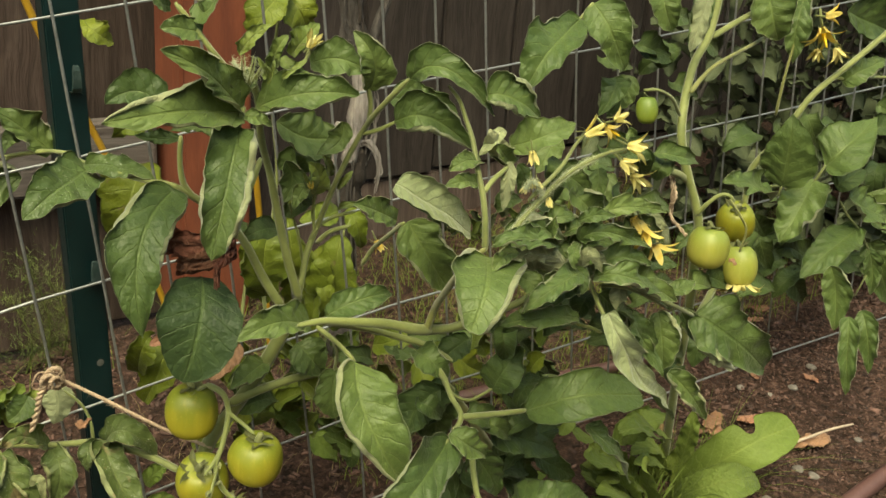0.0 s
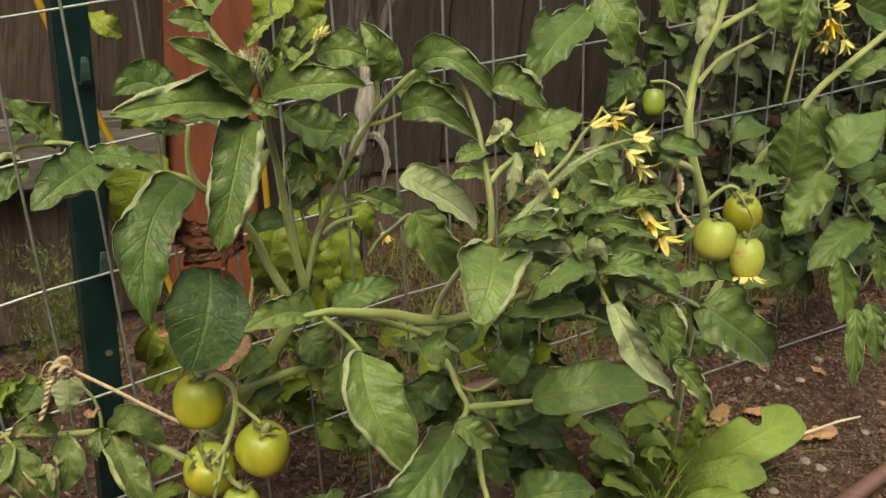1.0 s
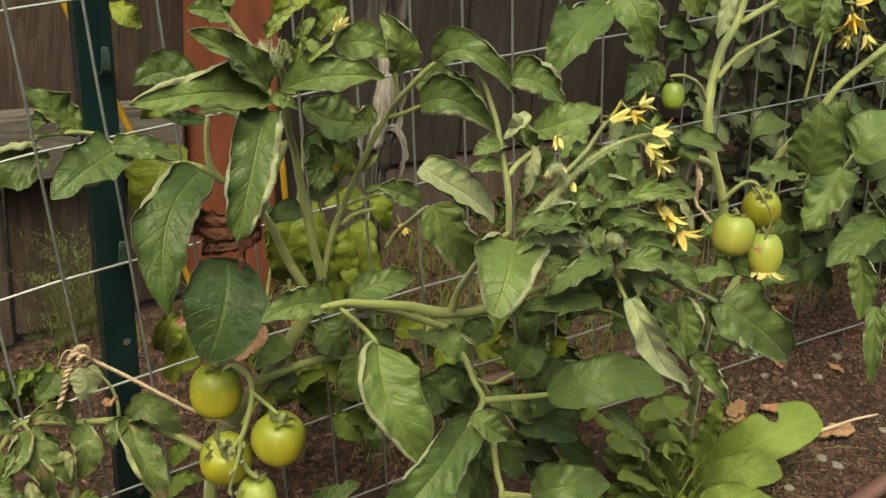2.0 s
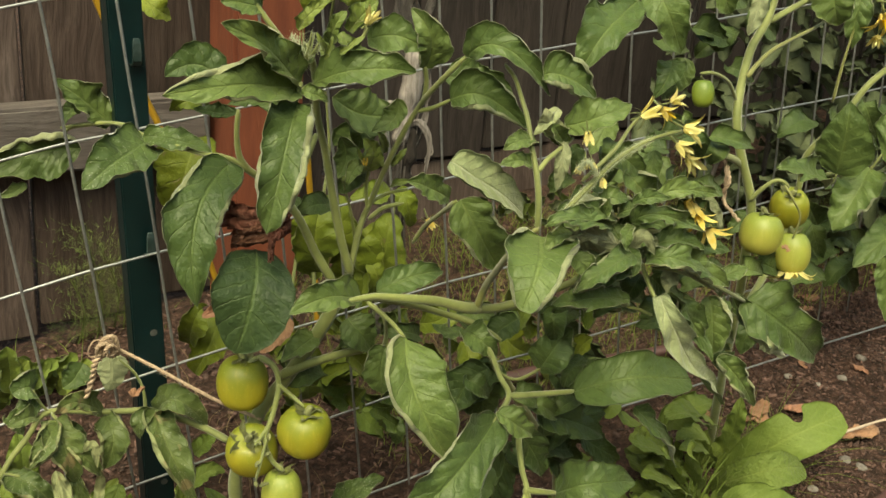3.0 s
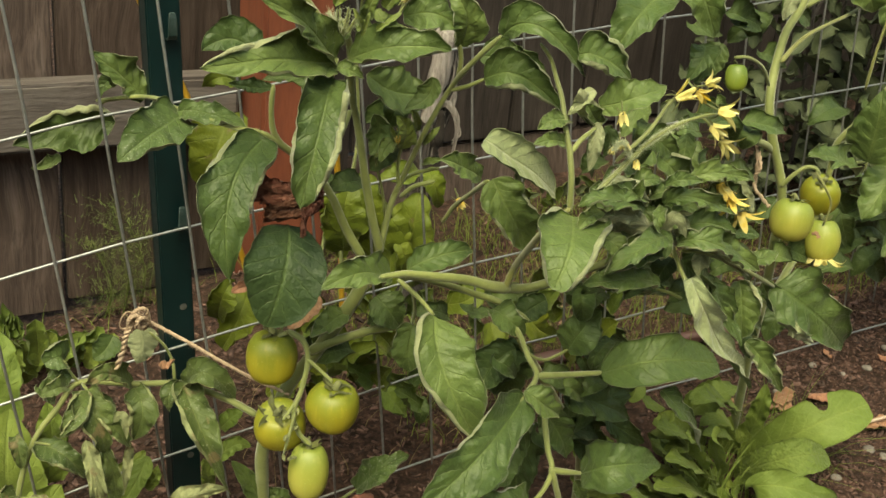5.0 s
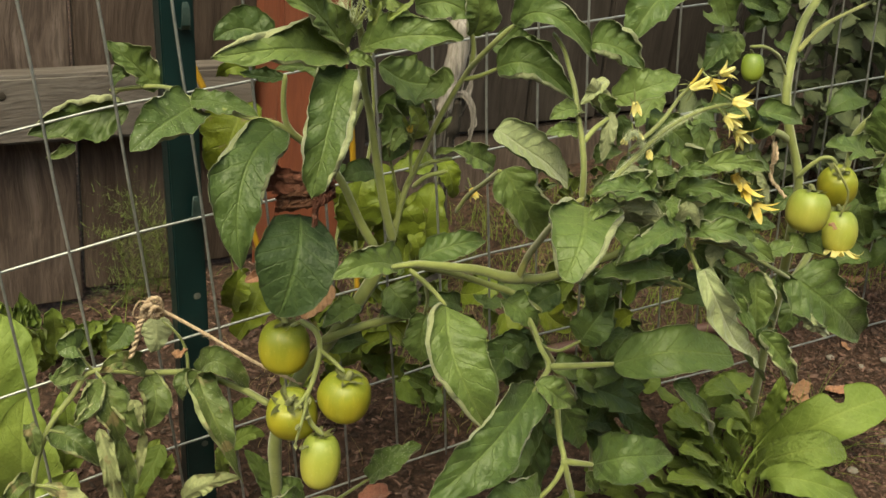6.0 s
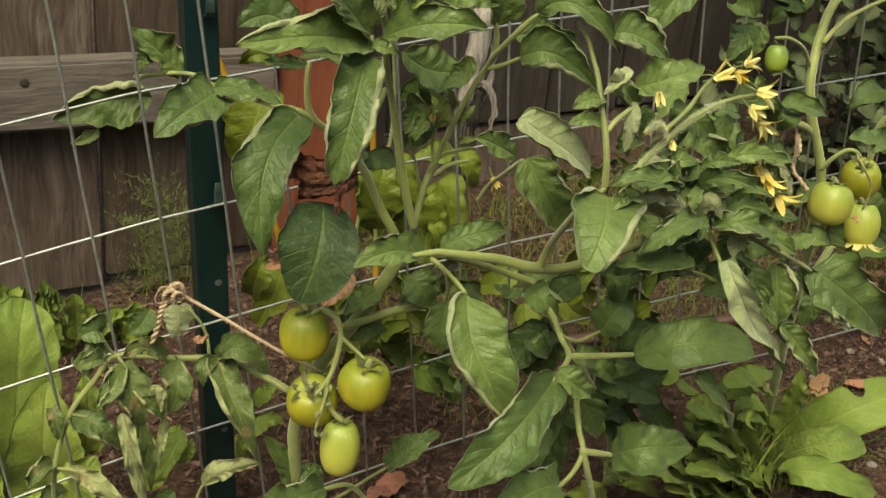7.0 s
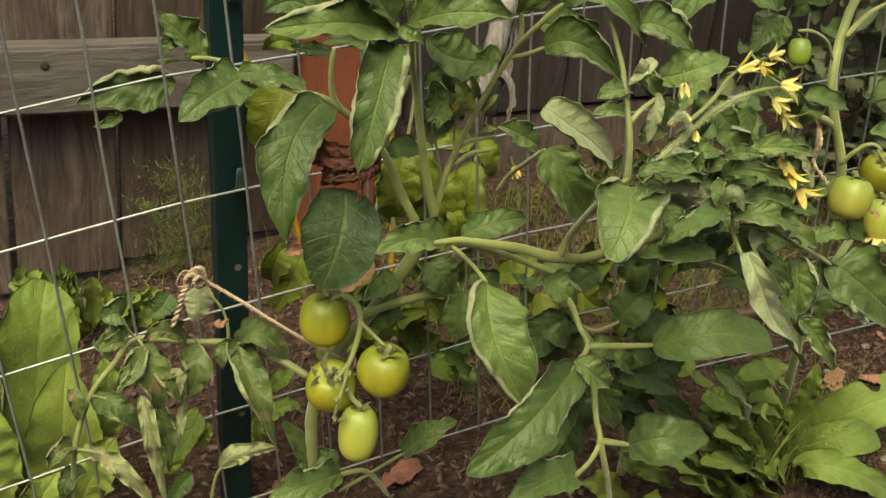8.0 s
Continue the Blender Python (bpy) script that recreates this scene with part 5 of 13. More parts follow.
leaf(main_plant, (0.2254, -0.2000, 0.2761), (0.2058, -0.2100, 0.2737), (0.2022, -0.2100, 0.2601), (-0.3418, -0.4926, 0.8003), 0.0091, 0.0080, 31, 30, 40, 40)
leaf(main_plant, (0.1962, -0.1900, 0.2310), (0.2170, -0.2000, 0.2233), (0.2570, -0.2000, 0.1991), (0.1497, -0.8252, 0.5446), 0.0180, 0.0194, 17, 21, 40, 40, top=LEAF_DARK, under=LEAF, rim=30)
leaf(main_plant, (0.1593, -0.1700, 0.2645), (0.1467, -0.1600, 0.2477), (0.1383, -0.1600, 0.2249), (-0.7917, -0.5406, 0.2845), 0.0200, 0.0189, 26, 16, 40, 40, top=LEAF_DARK, under=LEAF, rim=30)
leaf(main_plant, (0.1962, -0.1500, 0.2904), (0.1809, -0.1500, 0.2839), (0.1663, -0.1500, 0.2724), (-0.4245, -0.5722, 0.7017), 0.0131, 0.0120, 24, 23, 40, 40, top=LEAF_DARK, under=LEAF, rim=30)
leaf(main_plant, (0.1689, -0.2000, 0.2241), (0.1868, -0.2000, 0.2038), (0.2011, -0.2000, 0.1735), (0.0179, -0.9998, 0.0113), 0.0152, 0.0141, 25, 11, 40, 40, top=LEAF_DARK, under=LEAF, rim=30)
leaf(main_plant, (0.1705, -0.2100, 0.4673), (0.1807, -0.2300, 0.4779), (0.2072, -0.2300, 0.4851), (-0.5890, -0.5790, 0.5638), 0.0145, 0.0128, 20, 19, 40, 40)
leaf(main_plant, (0.1708, -0.2100, 0.4539), (0.1514, -0.2200, 0.4706), (0.1454, -0.2200, 0.4840), (0.2490, 0.8370, 0.4872), 0.0088, 0.0077, 31, 25, -20, -20)
leaf(main_plant, (0.1692, -0.2150, 0.4564), (0.1573, -0.2200, 0.4670), (0.1520, -0.2200, 0.4732), (0.1504, -0.9789, -0.1382), 0.0060, 0.0073, 22, 30, 40, 40)
leaf(main_plant, (0.1443, -0.2150, 0.4610), (0.1273, -0.2200, 0.4640), (0.1161, -0.2200, 0.4588), (0.0677, -0.6966, 0.7143), 0.0080, 0.0062, 30, 20, 40, 40)
leaf(main_plant, (0.1437, -0.2200, 0.4472), (0.1251, -0.2250, 0.4522), (0.1106, -0.2250, 0.4509), (0.1843, -0.7517, 0.6332), 0.0065, 0.0065, 24, 25, 40, 40)
leaf(main_plant, (0.1636, -0.2200, 0.4605), (0.1600, -0.2250, 0.4449), (0.1583, -0.2250, 0.4277), (0.5972, 0.7732, -0.2135), 0.0055, 0.0053, 25, 12, -30, -30)
leaf(main_plant, (0.2045, -0.2200, 0.4501), (0.2120, -0.2300, 0.4451), (0.2297, -0.2300, 0.4319), (-0.1217, -0.9311, 0.3437), 0.0116, 0.0112, 19, 12, 40, 40)
leaf(main_plant, (0.2429, -0.2200, 0.4466), (0.2346, -0.2300, 0.4334), (0.2322, -0.2300, 0.4136), (-0.6269, -0.6650, 0.4058), 0.0081, 0.0078, 27, 21, 40, 40)
leaf(main_plant, (0.2234, -0.2500, 0.4252), (0.2413, -0.2600, 0.4319), (0.2751, -0.2600, 0.4232), (-0.1116, -0.7095, 0.6958), 0.0073, 0.0064, 25, 11, 20, 20)
leaf(main_plant, (0.2140, -0.2500, 0.3817), (0.1759, -0.2650, 0.3846), (0.1514, -0.2650, 0.3725), (0.0005, -0.5242, 0.8516), 0.0101, 0.0170, 31, 32, 40, 200)
leaf(main_plant, (0.2408, -0.2300, 0.3283), (0.1935, -0.2400, 0.3477), (0.1553, -0.2400, 0.3536), (0.2669, -0.7496, 0.6057), 0.0096, 0.0105, 10, 10, 40, 40)
leaf(main_plant, (0.1940, -0.3000, 0.3790), (0.2030, -0.3180, 0.3510), (0.2600, -0.3100, 0.2880), (0.5388, 0.2120, -0.8153), 0.0124, 0.0105, -20, -34, -70, -70, peak=0.46, blunt=0.58, wave=0.015, quilt=1.5, teeth=0.01, warped=0.3, rim=-30, under=LEAF_PALE)
leaf(main_plant, (0.2160, -0.2850, 0.3700), (0.2530, -0.2750, 0.3390), (0.2700, -0.2850, 0.3070), (-0.4655, -0.4269, 0.7753), 0.0106, 0.0082, 10, 12, 20, 20, top=LEAF_DARK, under=LEAF, rim=30)
leaf(main_plant, (0.2823, -0.2600, 0.3453), (0.2802, -0.2700, 0.3284), (0.2857, -0.2700, 0.3017), (-0.5999, -0.7887, 0.1346), 0.0178, 0.0136, 11, 20, 200, 70)
leaf(main_plant, (0.3435, -0.2400, 0.3227), (0.3651, -0.2600, 0.3085), (0.4242, -0.2550, 0.2619), (0.0129, -0.9667, 0.2554), 0.0275, 0.0250, 20, 14, 30, 60, wave=0.03, blunt=0.75, top=LEAF_DARK, under=LEAF_UNDER, rim=60)
leaf(main_plant, (0.3032, -0.2600, 0.2913), (0.3158, -0.2700, 0.2778), (0.3442, -0.2700, 0.2437), (-0.0991, -0.9876, 0.1221), 0.0121, 0.0121, 20, 19, 190, 190, wave=0.04)
leaf(main_plant, (0.2378, -0.2500, 0.3862), (0.2546, -0.2650, 0.3790), (0.2903, -0.2650, 0.3541), (0.0115, -0.8986, 0.4387), 0.0113, 0.0125, 10, 13, 60, 190)
leaf(main_plant, (0.2088, -0.2400, 0.3967), (0.2189, -0.2500, 0.4073), (0.2437, -0.2500, 0.3972), (-0.2004, -0.6685, 0.7162), 0.0088, 0.0092, 12, 22, 40, 40)
leaf(main_plant, (0.1574, -0.2400, 0.4029), (0.1713, -0.2500, 0.3996), (0.1987, -0.2500, 0.3868), (0.2328, 0.9725, -0.0065), 0.0072, 0.0079, 22, 21, -30, -30)
leaf(main_plant, (0.1540, -0.2400, 0.4114), (0.1645, -0.2500, 0.4155), (0.1871, -0.2500, 0.4060), (-0.1131, -0.7338, 0.6699), 0.0092, 0.0078, 26, 16, 40, 40)
leaf(main_plant, (0.1811, -0.2400, 0.4194), (0.1838, -0.2500, 0.4286), (0.2010, -0.2500, 0.4262), (-0.5017, -0.5399, 0.6759), 0.0077, 0.0067, 16, 11, 40, 40)
leaf(main_plant, (0.2062, -0.2600, 0.4028), (0.2102, -0.2650, 0.3979), (0.2156, -0.2650, 0.3866), (0.5664, 0.8207, 0.0749), 0.0071, 0.0071, 19, 20, -20, -20)
leaf(main_plant, (0.2402, -0.2500, 0.4020), (0.2560, -0.2550, 0.4056), (0.2820, -0.2550, 0.3974), (-0.0117, -0.7228, 0.6909), 0.0088, 0.0088, 27, 27, 40, 40)
leaf(main_plant, (0.2311, -0.2500, 0.3649), (0.2417, -0.2550, 0.3541), (0.2529, -0.2550, 0.3362), (-0.0845, -0.9905, 0.1084), 0.0089, 0.0097, 12, 27, 40, 40, top=LEAF_DARK, under=LEAF, rim=30)
leaf(main_plant, (0.2988, -0.2500, 0.3525), (0.3128, -0.2500, 0.3545), (0.3270, -0.2500, 0.3566), (-0.1201, -0.5652, 0.8161), 0.0080, 0.0082, 25, 28, 40, 40)
leaf(main_plant, (0.1945, -0.2400, 0.4093), (0.1951, -0.2500, 0.4007), (0.2065, -0.2500, 0.3905), (-0.2514, -0.9118, 0.3246), 0.0076, 0.0075, 13, 11, 40, 40)
leaf(main_plant, (0.2058, -0.2400, 0.4159), (0.2120, -0.2500, 0.4186), (0.2308, -0.2500, 0.4118), (-0.1829, -0.7285, 0.6601), 0.0078, 0.0073, 29, 19, 40, 40)
leaf(main_plant, (0.1823, -0.1800, 0.3260), (0.1989, -0.1800, 0.3156), (0.2279, -0.1800, 0.2977), (0.2310, -0.8989, 0.3723), 0.0095, 0.0111, 12, 23, 40, 40, top=LEAF_DARK, under=LEAF, rim=30)
leaf(main_plant, (0.2852, -0.2200, 0.3610), (0.3075, -0.2200, 0.3642), (0.3388, -0.2200, 0.3567), (0.0591, -0.6769, 0.7337), 0.0106, 0.0104, 27, 24, 40, 40, top=LEAF_DARK, under=LEAF, rim=30)
leaf(main_plant, (0.3277, -0.2400, 0.3311), (0.3405, -0.2400, 0.3141), (0.3631, -0.2400, 0.2970), (0.0240, -0.9994, 0.0249), 0.0093, 0.0090, 23, 16, 40, 40)
leaf(main_plant, (0.2743, -0.2200, 0.3899), (0.2898, -0.2200, 0.3966), (0.3128, -0.2200, 0.3956), (-0.1145, -0.6114, 0.7830), 0.0085, 0.0089, 15, 23, 40, 40, top=LEAF_DARK, under=LEAF, rim=30)
leaf(main_plant, (0.2250, -0.2620, 0.2670), (0.2410, -0.2720, 0.2500), (0.2810, -0.2620, 0.2000), (-0.3065, -0.2894, 0.9068), 0.0102, 0.0085, 10, 10, 20, 30, wave=0.012, quilt=1.2, rim=60, warped=0.5, under=LEAF_PALE)
leaf(main_plant, (0.3460, -0.2500, 0.2944), (0.3447, -0.2700, 0.2964), (0.3744, -0.2650, 0.2788), (0.4470, 0.8934, -0.0454), 0.0064, 0.0056, 18, 26, -40, -40, wave=0.05)
leaf(main_plant, (0.2804, -0.2400, 0.3787), (0.2878, -0.2450, 0.3884), (0.3063, -0.2450, 0.3810), (-0.1882, -0.6358, 0.7486), 0.0074, 0.0088, 12, 22, 40, 40)
leaf(main_plant, (0.2775, -0.2400, 0.4078), (0.2867, -0.2450, 0.4017), (0.2965, -0.2450, 0.3870), (0.4647, 0.8584, 0.2174), 0.0068, 0.0069, 19, 26, -20, -20)
stem(right_plant, [(0.4972, -0.1000, 0.0107), (0.4928, -0.1050, 0.0570), (0.4747, -0.1200, 0.1239), (0.4499, -0.1400, 0.2027), (0.4398, -0.1500, 0.2506), (0.4256, -0.1600, 0.3077), (0.4216, -0.1600, 0.3561), (0.4156, -0.1550, 0.3809), (0.4033, -0.1500, 0.4109), (0.4023, -0.1400, 0.4425), (0.4261, -0.1200, 0.4843), (0.4514, -0.1100, 0.5123), (0.4667, -0.1000, 0.5603)], 0.0046, 0.0034)
stem(right_plant, [(0.4070, -0.1400, 0.4690), (0.4220, -0.1350, 0.4780), (0.4450, -0.1300, 0.4890), (0.5120, -0.1100, 0.5000), (0.5420, -0.1000, 0.5080)], 0.0022, 0.0012, STEM_DULL)
stem(right_plant, [(0.4515, -0.1100, 0.5060), (0.4792, -0.1100, 0.5176), (0.5081, -0.1100, 0.5299), (0.5290, -0.1100, 0.5465)], 0.0029, 0.0023)
stem(right_plant, [(0.6060, -0.0700, 0.4140), (0.6080, -0.0700, 0.4480), (0.6120, -0.0700, 0.4780), (0.6140, -0.0700, 0.4950)], 0.0016, 0.0009, STEM_DULL)
stem(right_plant, [(0.7560, -0.0900, 0.5160), (0.7340, -0.0850, 0.4940), (0.6960, -0.0800, 0.4650), (0.6490, -0.0750, 0.4320), (0.6250, -0.0700, 0.3950), (0.6060, -0.0650, 0.3730), (0.5970, -0.0600, 0.3530), (0.5970, -0.0600, 0.3230), (0.5810, -0.0700, 0.2820), (0.5260, -0.1000, 0.2540), (0.4590, -0.1400, 0.2420)], 0.003, 0.0036)
stem(right_plant, [(0.6889, -0.0700, 0.4458), (0.7349, -0.0700, 0.4440), (0.8029, -0.0700, 0.4415)], 0.0020, 0.0016)
stem(right_plant, [(0.4170, -0.1600, 0.3660), (0.4210, -0.1650, 0.3770), (0.4290, -0.1700, 0.3860), (0.4350, -0.1750, 0.3870), (0.4400, -0.1780, 0.3820)], 0.0021, 0.0015)
stem(right_plant, [(0.4340, -0.1780, 0.3850), (0.4370, -0.1880, 0.3750), (0.4450, -0.1920, 0.3600), (0.4440, -0.1900, 0.3400)], 0.0011, 0.0009, STEM_DULL)
stem(right_plant, [(0.3237, -0.1600, 0.4180), (0.3534, -0.1600, 0.4147), (0.3883, -0.1550, 0.4062), (0.4107, -0.1500, 0.3951)], 0.0027, 0.0031)
stem(right_plant, [(0.3987, -0.1400, 0.4501), (0.3819, -0.1450, 0.4670), (0.3595, -0.1500, 0.4769), (0.3442, -0.1500, 0.4779)], 0.0016, 0.0012)
stem(right_plant, [(0.7106, -0.0700, 0.3497), (0.6873, -0.0700, 0.3366), (0.6644, -0.0600, 0.3330), (0.6123, -0.0600, 0.3331)], 0.0016, 0.0018)
leaf(right_plant, (0.4180, -0.1350, 0.5540), (0.4050, -0.1400, 0.5290), (0.3990, -0.1400, 0.5030), (-0.5937, -0.5572, 0.5805), 0.0115, 0.0119, 20, 22, 120, 110, top=LEAF_UNDER, under=LEAF, wave=0.05, rim=60)
leaf(right_plant, (0.5143, -0.1100, 0.5468), (0.5148, -0.1200, 0.5251), (0.5284, -0.1200, 0.5027), (-0.5983, -0.8012, -0.0089), 0.0230, 0.0218, 27, 27, 40, 40)
leaf(right_plant, (0.3103, -0.1000, 0.5236), (0.2605, -0.1300, 0.5083), (0.2408, -0.1300, 0.4803), (-0.2301, -0.5871, 0.7761), 0.0192, 0.0220, 27, 27, 25, 25)
leaf(right_plant, (0.3243, -0.1000, 0.5378), (0.3292, -0.1200, 0.5179), (0.3493, -0.1200, 0.4860), (-0.4270, -0.8936, 0.1385), 0.0199, 0.0179, 13, 11, 25, 25, wave=0.02)
stem(right_plant, [(0.3243, -0.1000, 0.5378), (0.3169, -0.1000, 0.5291), (0.3094, -0.1000, 0.5218)], 0.0016, 0.0014)
leaf(right_plant, (0.6180, -0.0850, 0.3430), (0.6060, -0.0950, 0.3850), (0.6060, -0.0900, 0.4210), (-0.4919, -0.3802, 0.7832), 0.0257, 0.0281, 8, 8, 8, 8, wave=0.015, teeth=0.04, quilt=0.8, warped=0.5, rim=25, peak=0.36)
leaf(right_plant, (0.6740, -0.0900, 0.3610), (0.6910, -0.1000, 0.3840), (0.7430, -0.0900, 0.4070), (-0.5179, -0.3620, 0.7751), 0.0309, 0.0284, 8, 8, 8, 8, wave=0.015, teeth=0.04, quilt=0.8, warped=0.5, rim=25, peak=0.36)
leaf(right_plant, (0.7140, -0.0800, 0.3290), (0.7250, -0.0850, 0.3400), (0.7550, -0.0800, 0.3450), (-0.6110, -0.4216, 0.6700), 0.0135, 0.0135, 8, 8, 10, 10, wave=0.01, teeth=0.02, warped=0.4, blunt=0.6, rim=15)
leaf(right_plant, (0.6670, -0.0850, 0.3450), (0.6330, -0.1000, 0.3210), (0.6120, -0.1000, 0.2890), (-0.6274, -0.3558, 0.6926), 0.0253, 0.0241, 16, 14, 30, 30, wave=0.05, quilt=1.6, teeth=0.08)
leaf(right_plant, (0.5900, -0.1000, 0.3430), (0.5330, -0.1150, 0.3650), (0.4950, -0.1150, 0.3730), (-0.5637, -0.4616, 0.6849), 0.0166, 0.0166, 20, 16, 30, 60, wave=0.035, blunt=0.85)
leaf(right_plant, (0.7670, -0.0800, 0.2760), (0.7070, -0.0950, 0.2630), (0.6650, -0.0950, 0.2380), (-0.5739, -0.3974, 0.7160), 0.0232, 0.0232, 16, 14, 20, 20, wave=0.03)
leaf(right_plant, (0.6765, -0.1200, 0.2609), (0.6824, -0.1300, 0.2317), (0.6848, -0.1350, 0.1906), (-0.7124, -0.6987, 0.0652), 0.0180, 0.0165, 29, 14, 40, 40)
leaf(right_plant, (0.6675, -0.1600, 0.2216), (0.6562, -0.1750, 0.1923), (0.6633, -0.1800, 0.1406), (-0.7614, -0.6190, 0.1924), 0.0132, 0.0132, 27, 27, 40, 40)
leaf(right_plant, (0.6875, -0.1600, 0.2242), (0.6866, -0.1750, 0.1987), (0.6950, -0.1800, 0.1584), (-0.7051, -0.6967, 0.1321), 0.0128, 0.0136, 19, 12, 40, 40)
leaf(right_plant, (0.4167, -0.0800, 0.5437), (0.4141, -0.0900, 0.5289), (0.4262, -0.0900, 0.5093), (-0.5503, -0.8301, 0.0902), 0.0161, 0.0170, 22, 30, 40, 40)
leaf(right_plant, (0.6990, -0.0700, 0.4422), (0.7132, -0.0800, 0.4554), (0.7495, -0.0800, 0.4651), (-0.4256, -0.6009, 0.6766), 0.0168, 0.0169, 29, 17, 40, 40)
leaf(right_plant, (0.8210, -0.0500, 0.3007), (0.8350, -0.0600, 0.2816), (0.8767, -0.0600, 0.2547), (-0.1571, -0.9873, 0.0243), 0.0307, 0.0310, 21, 23, 40, 40)
leaf(right_plant, (0.8442, -0.0500, 0.2343), (0.8564, -0.0600, 0.2072), (0.9000, -0.0600, 0.1471), (-0.4351, -0.8828, -0.1769), 0.0253, 0.0252, 17, 16, 40, 40)
leaf(right_plant, (0.6280, -0.0600, 0.5310), (0.6120, -0.0700, 0.5010), (0.6160, -0.0700, 0.4660), (-0.6385, -0.5084, 0.5778), 0.0151, 0.0128, 22, 16, 40, 40, wave=0.04)
leaf(right_plant, (0.7111, -0.0500, 0.5101), (0.7523, -0.0500, 0.4971), (0.7954, -0.0500, 0.4835), (0.0714, -0.9715, 0.2260), 0.0275, 0.0243, 30, 20, 40, 40, top=LEAF_DARK, under=LEAF, rim=30)
leaf(right_plant, (0.6987, -0.0200, 0.2453), (0.6851, -0.0200, 0.2610), (0.6653, -0.0200, 0.2839), (-0.1876, -0.9687, -0.1623), 0.0251, 0.0255, 24, 26, 40, 40, top=LEAF_DARK, under=LEAF, rim=30)
leaf(right_plant, (0.3594, -0.1000, 0.4741), (0.3490, -0.1100, 0.4653), (0.3369, -0.1100, 0.4472), (-0.5010, -0.5855, 0.6373), 0.0128, 0.0126, 27, 24, 40, 40, top=LEAF_DARK, under=LEAF, rim=30)
leaf(right_plant, (0.3780, -0.1000, 0.4753), (0.3683, -0.1000, 0.4590), (0.3559, -0.1000, 0.4405), (-0.6703, -0.6076, 0.4261), 0.0149, 0.0133, 32, 15, 40, 40, top=LEAF_DARK, under=LEAF, rim=30)
leaf(right_plant, (0.7891, -0.0200, 0.2026), (0.7406, -0.0200, 0.2319), (0.7026, -0.0200, 0.2309), (0.1552, -0.8669, 0.4738), 0.0194, 0.0194, 14, 14, 40, 40, top=LEAF_DARK, under=LEAF, rim=30)
leaf(right_plant, (0.4846, -0.1000, 0.3254), (0.4758, -0.1000, 0.3153), (0.4638, -0.1000, 0.3028), (-0.6283, -0.5184, 0.5801), 0.0093, 0.0102, 16, 31, 40, 40, top=LEAF_DARK, under=LEAF, rim=30)
leaf(right_plant, (0.7108, -0.0400, 0.3177), (0.7306, -0.0500, 0.3054), (0.7630, -0.0500, 0.2945), (-0.0239, -0.9362, 0.3505), 0.0156, 0.0158, 11, 15, 40, 40)
stem(right_plant, [(0.7250, -0.0800, 0.3130), (0.7410, -0.0820, 0.2950), (0.7680, -0.0850, 0.2710), (0.7990, -0.0850, 0.2310), (0.7850, -0.0850, 0.1900)], 0.0013, 0.0009)
stem(right_plant, [(0.6710, -0.0920, 0.3620), (0.6660, -0.0880, 0.3460), (0.6650, -0.0850, 0.3390), (0.6400, -0.0800, 0.3380)], 0.0013, 0.0012)
stem(right_plant, [(0.6140, -0.0880, 0.3450), (0.6150, -0.0850, 0.3350), (0.6180, -0.0800, 0.3290)], 0.0011, 0.001)
leaf(right_plant, (0.7870, -0.0850, 0.2490), (0.7990, -0.0900, 0.2250), (0.8060, -0.0900, 0.1920), (-0.5843, -0.3723, 0.7212), 0.0110, 0.0124, 14, 14, 30, 30)
leaf(right_plant, (0.7380, -0.0800, 0.3150), (0.7760, -0.0850, 0.2970), (0.8240, -0.0850, 0.2750), (-0.6075, -0.3986, 0.6871), 0.0201, 0.0201, 14, 14, 20, 20)
leaf(right_plant, (0.5390, -0.1000, 0.2078), (0.5226, -0.1000, 0.1921), (0.5161, -0.1000, 0.1680), (-0.7543, -0.4934, 0.4332), 0.0162, 0.0156, 19, 10, 40, 40, top=LEAF_DARK, under=LEAF, rim=30)
tomato(right_plant, (0.4038, -0.1900, 0.3503), (0.1920, 0.1163, 0.9745), 0.0174, 0.0178, FRUIT_PALE)
tomato(right_plant, (0.4622, -0.1650, 0.3563), (-0.4000, -0.2600, 0.8788), 0.0168, 0.0178, FRUIT)
tomato(right_plant, (0.4531, -0.1850, 0.3238), (0.0985, 0.2843, 0.9537), 0.0157, 0.0186, FRUIT_PALE, blossom=True)
tomato(right_plant, (0.3504, -0.1500, 0.4614), (0.0985, 0.2843, 0.9537), 0.0090, 0.0112, FRUIT_GREEN)
tomato(main_plant, (-0.0163, -0.1150, 0.2617), (0.0689, 0.0699, 0.9952), 0.0190, 0.0199, FRUIT)
tomato(main_plant, (0.0135, -0.1600, 0.2396), (-0.0357, -0.1710, 0.9846), 0.0191, 0.0187, FRUIT)
tomato(main_plant, (-0.0181, -0.1400, 0.2197), (-0.3403, -0.3812, 0.8596), 0.0190, 0.0186, FRUIT)
tomato(main_plant, (-0.0054, -0.1650, 0.1924), (0.0671, 0.1697, 0.9832), 0.0148, 0.0214, FRUIT_PALE)
stem(main_plant, [(-0.0108, -0.1300, 0.2899), (-0.0027, -0.1400, 0.2848), (-0.0012, -0.1450, 0.2711), (-0.0075, -0.1500, 0.2517), (-0.0150, -0.1550, 0.2371), (-0.0117, -0.1600, 0.2228), (-0.0043, -0.1650, 0.2138)], 0.0022, 0.0015)
stem(main_plant, [(-0.0022, -0.1450, 0.2736), (0.0068, -0.1500, 0.2647), (0.0117, -0.1600, 0.2603)], 0.0016, 0.0012)
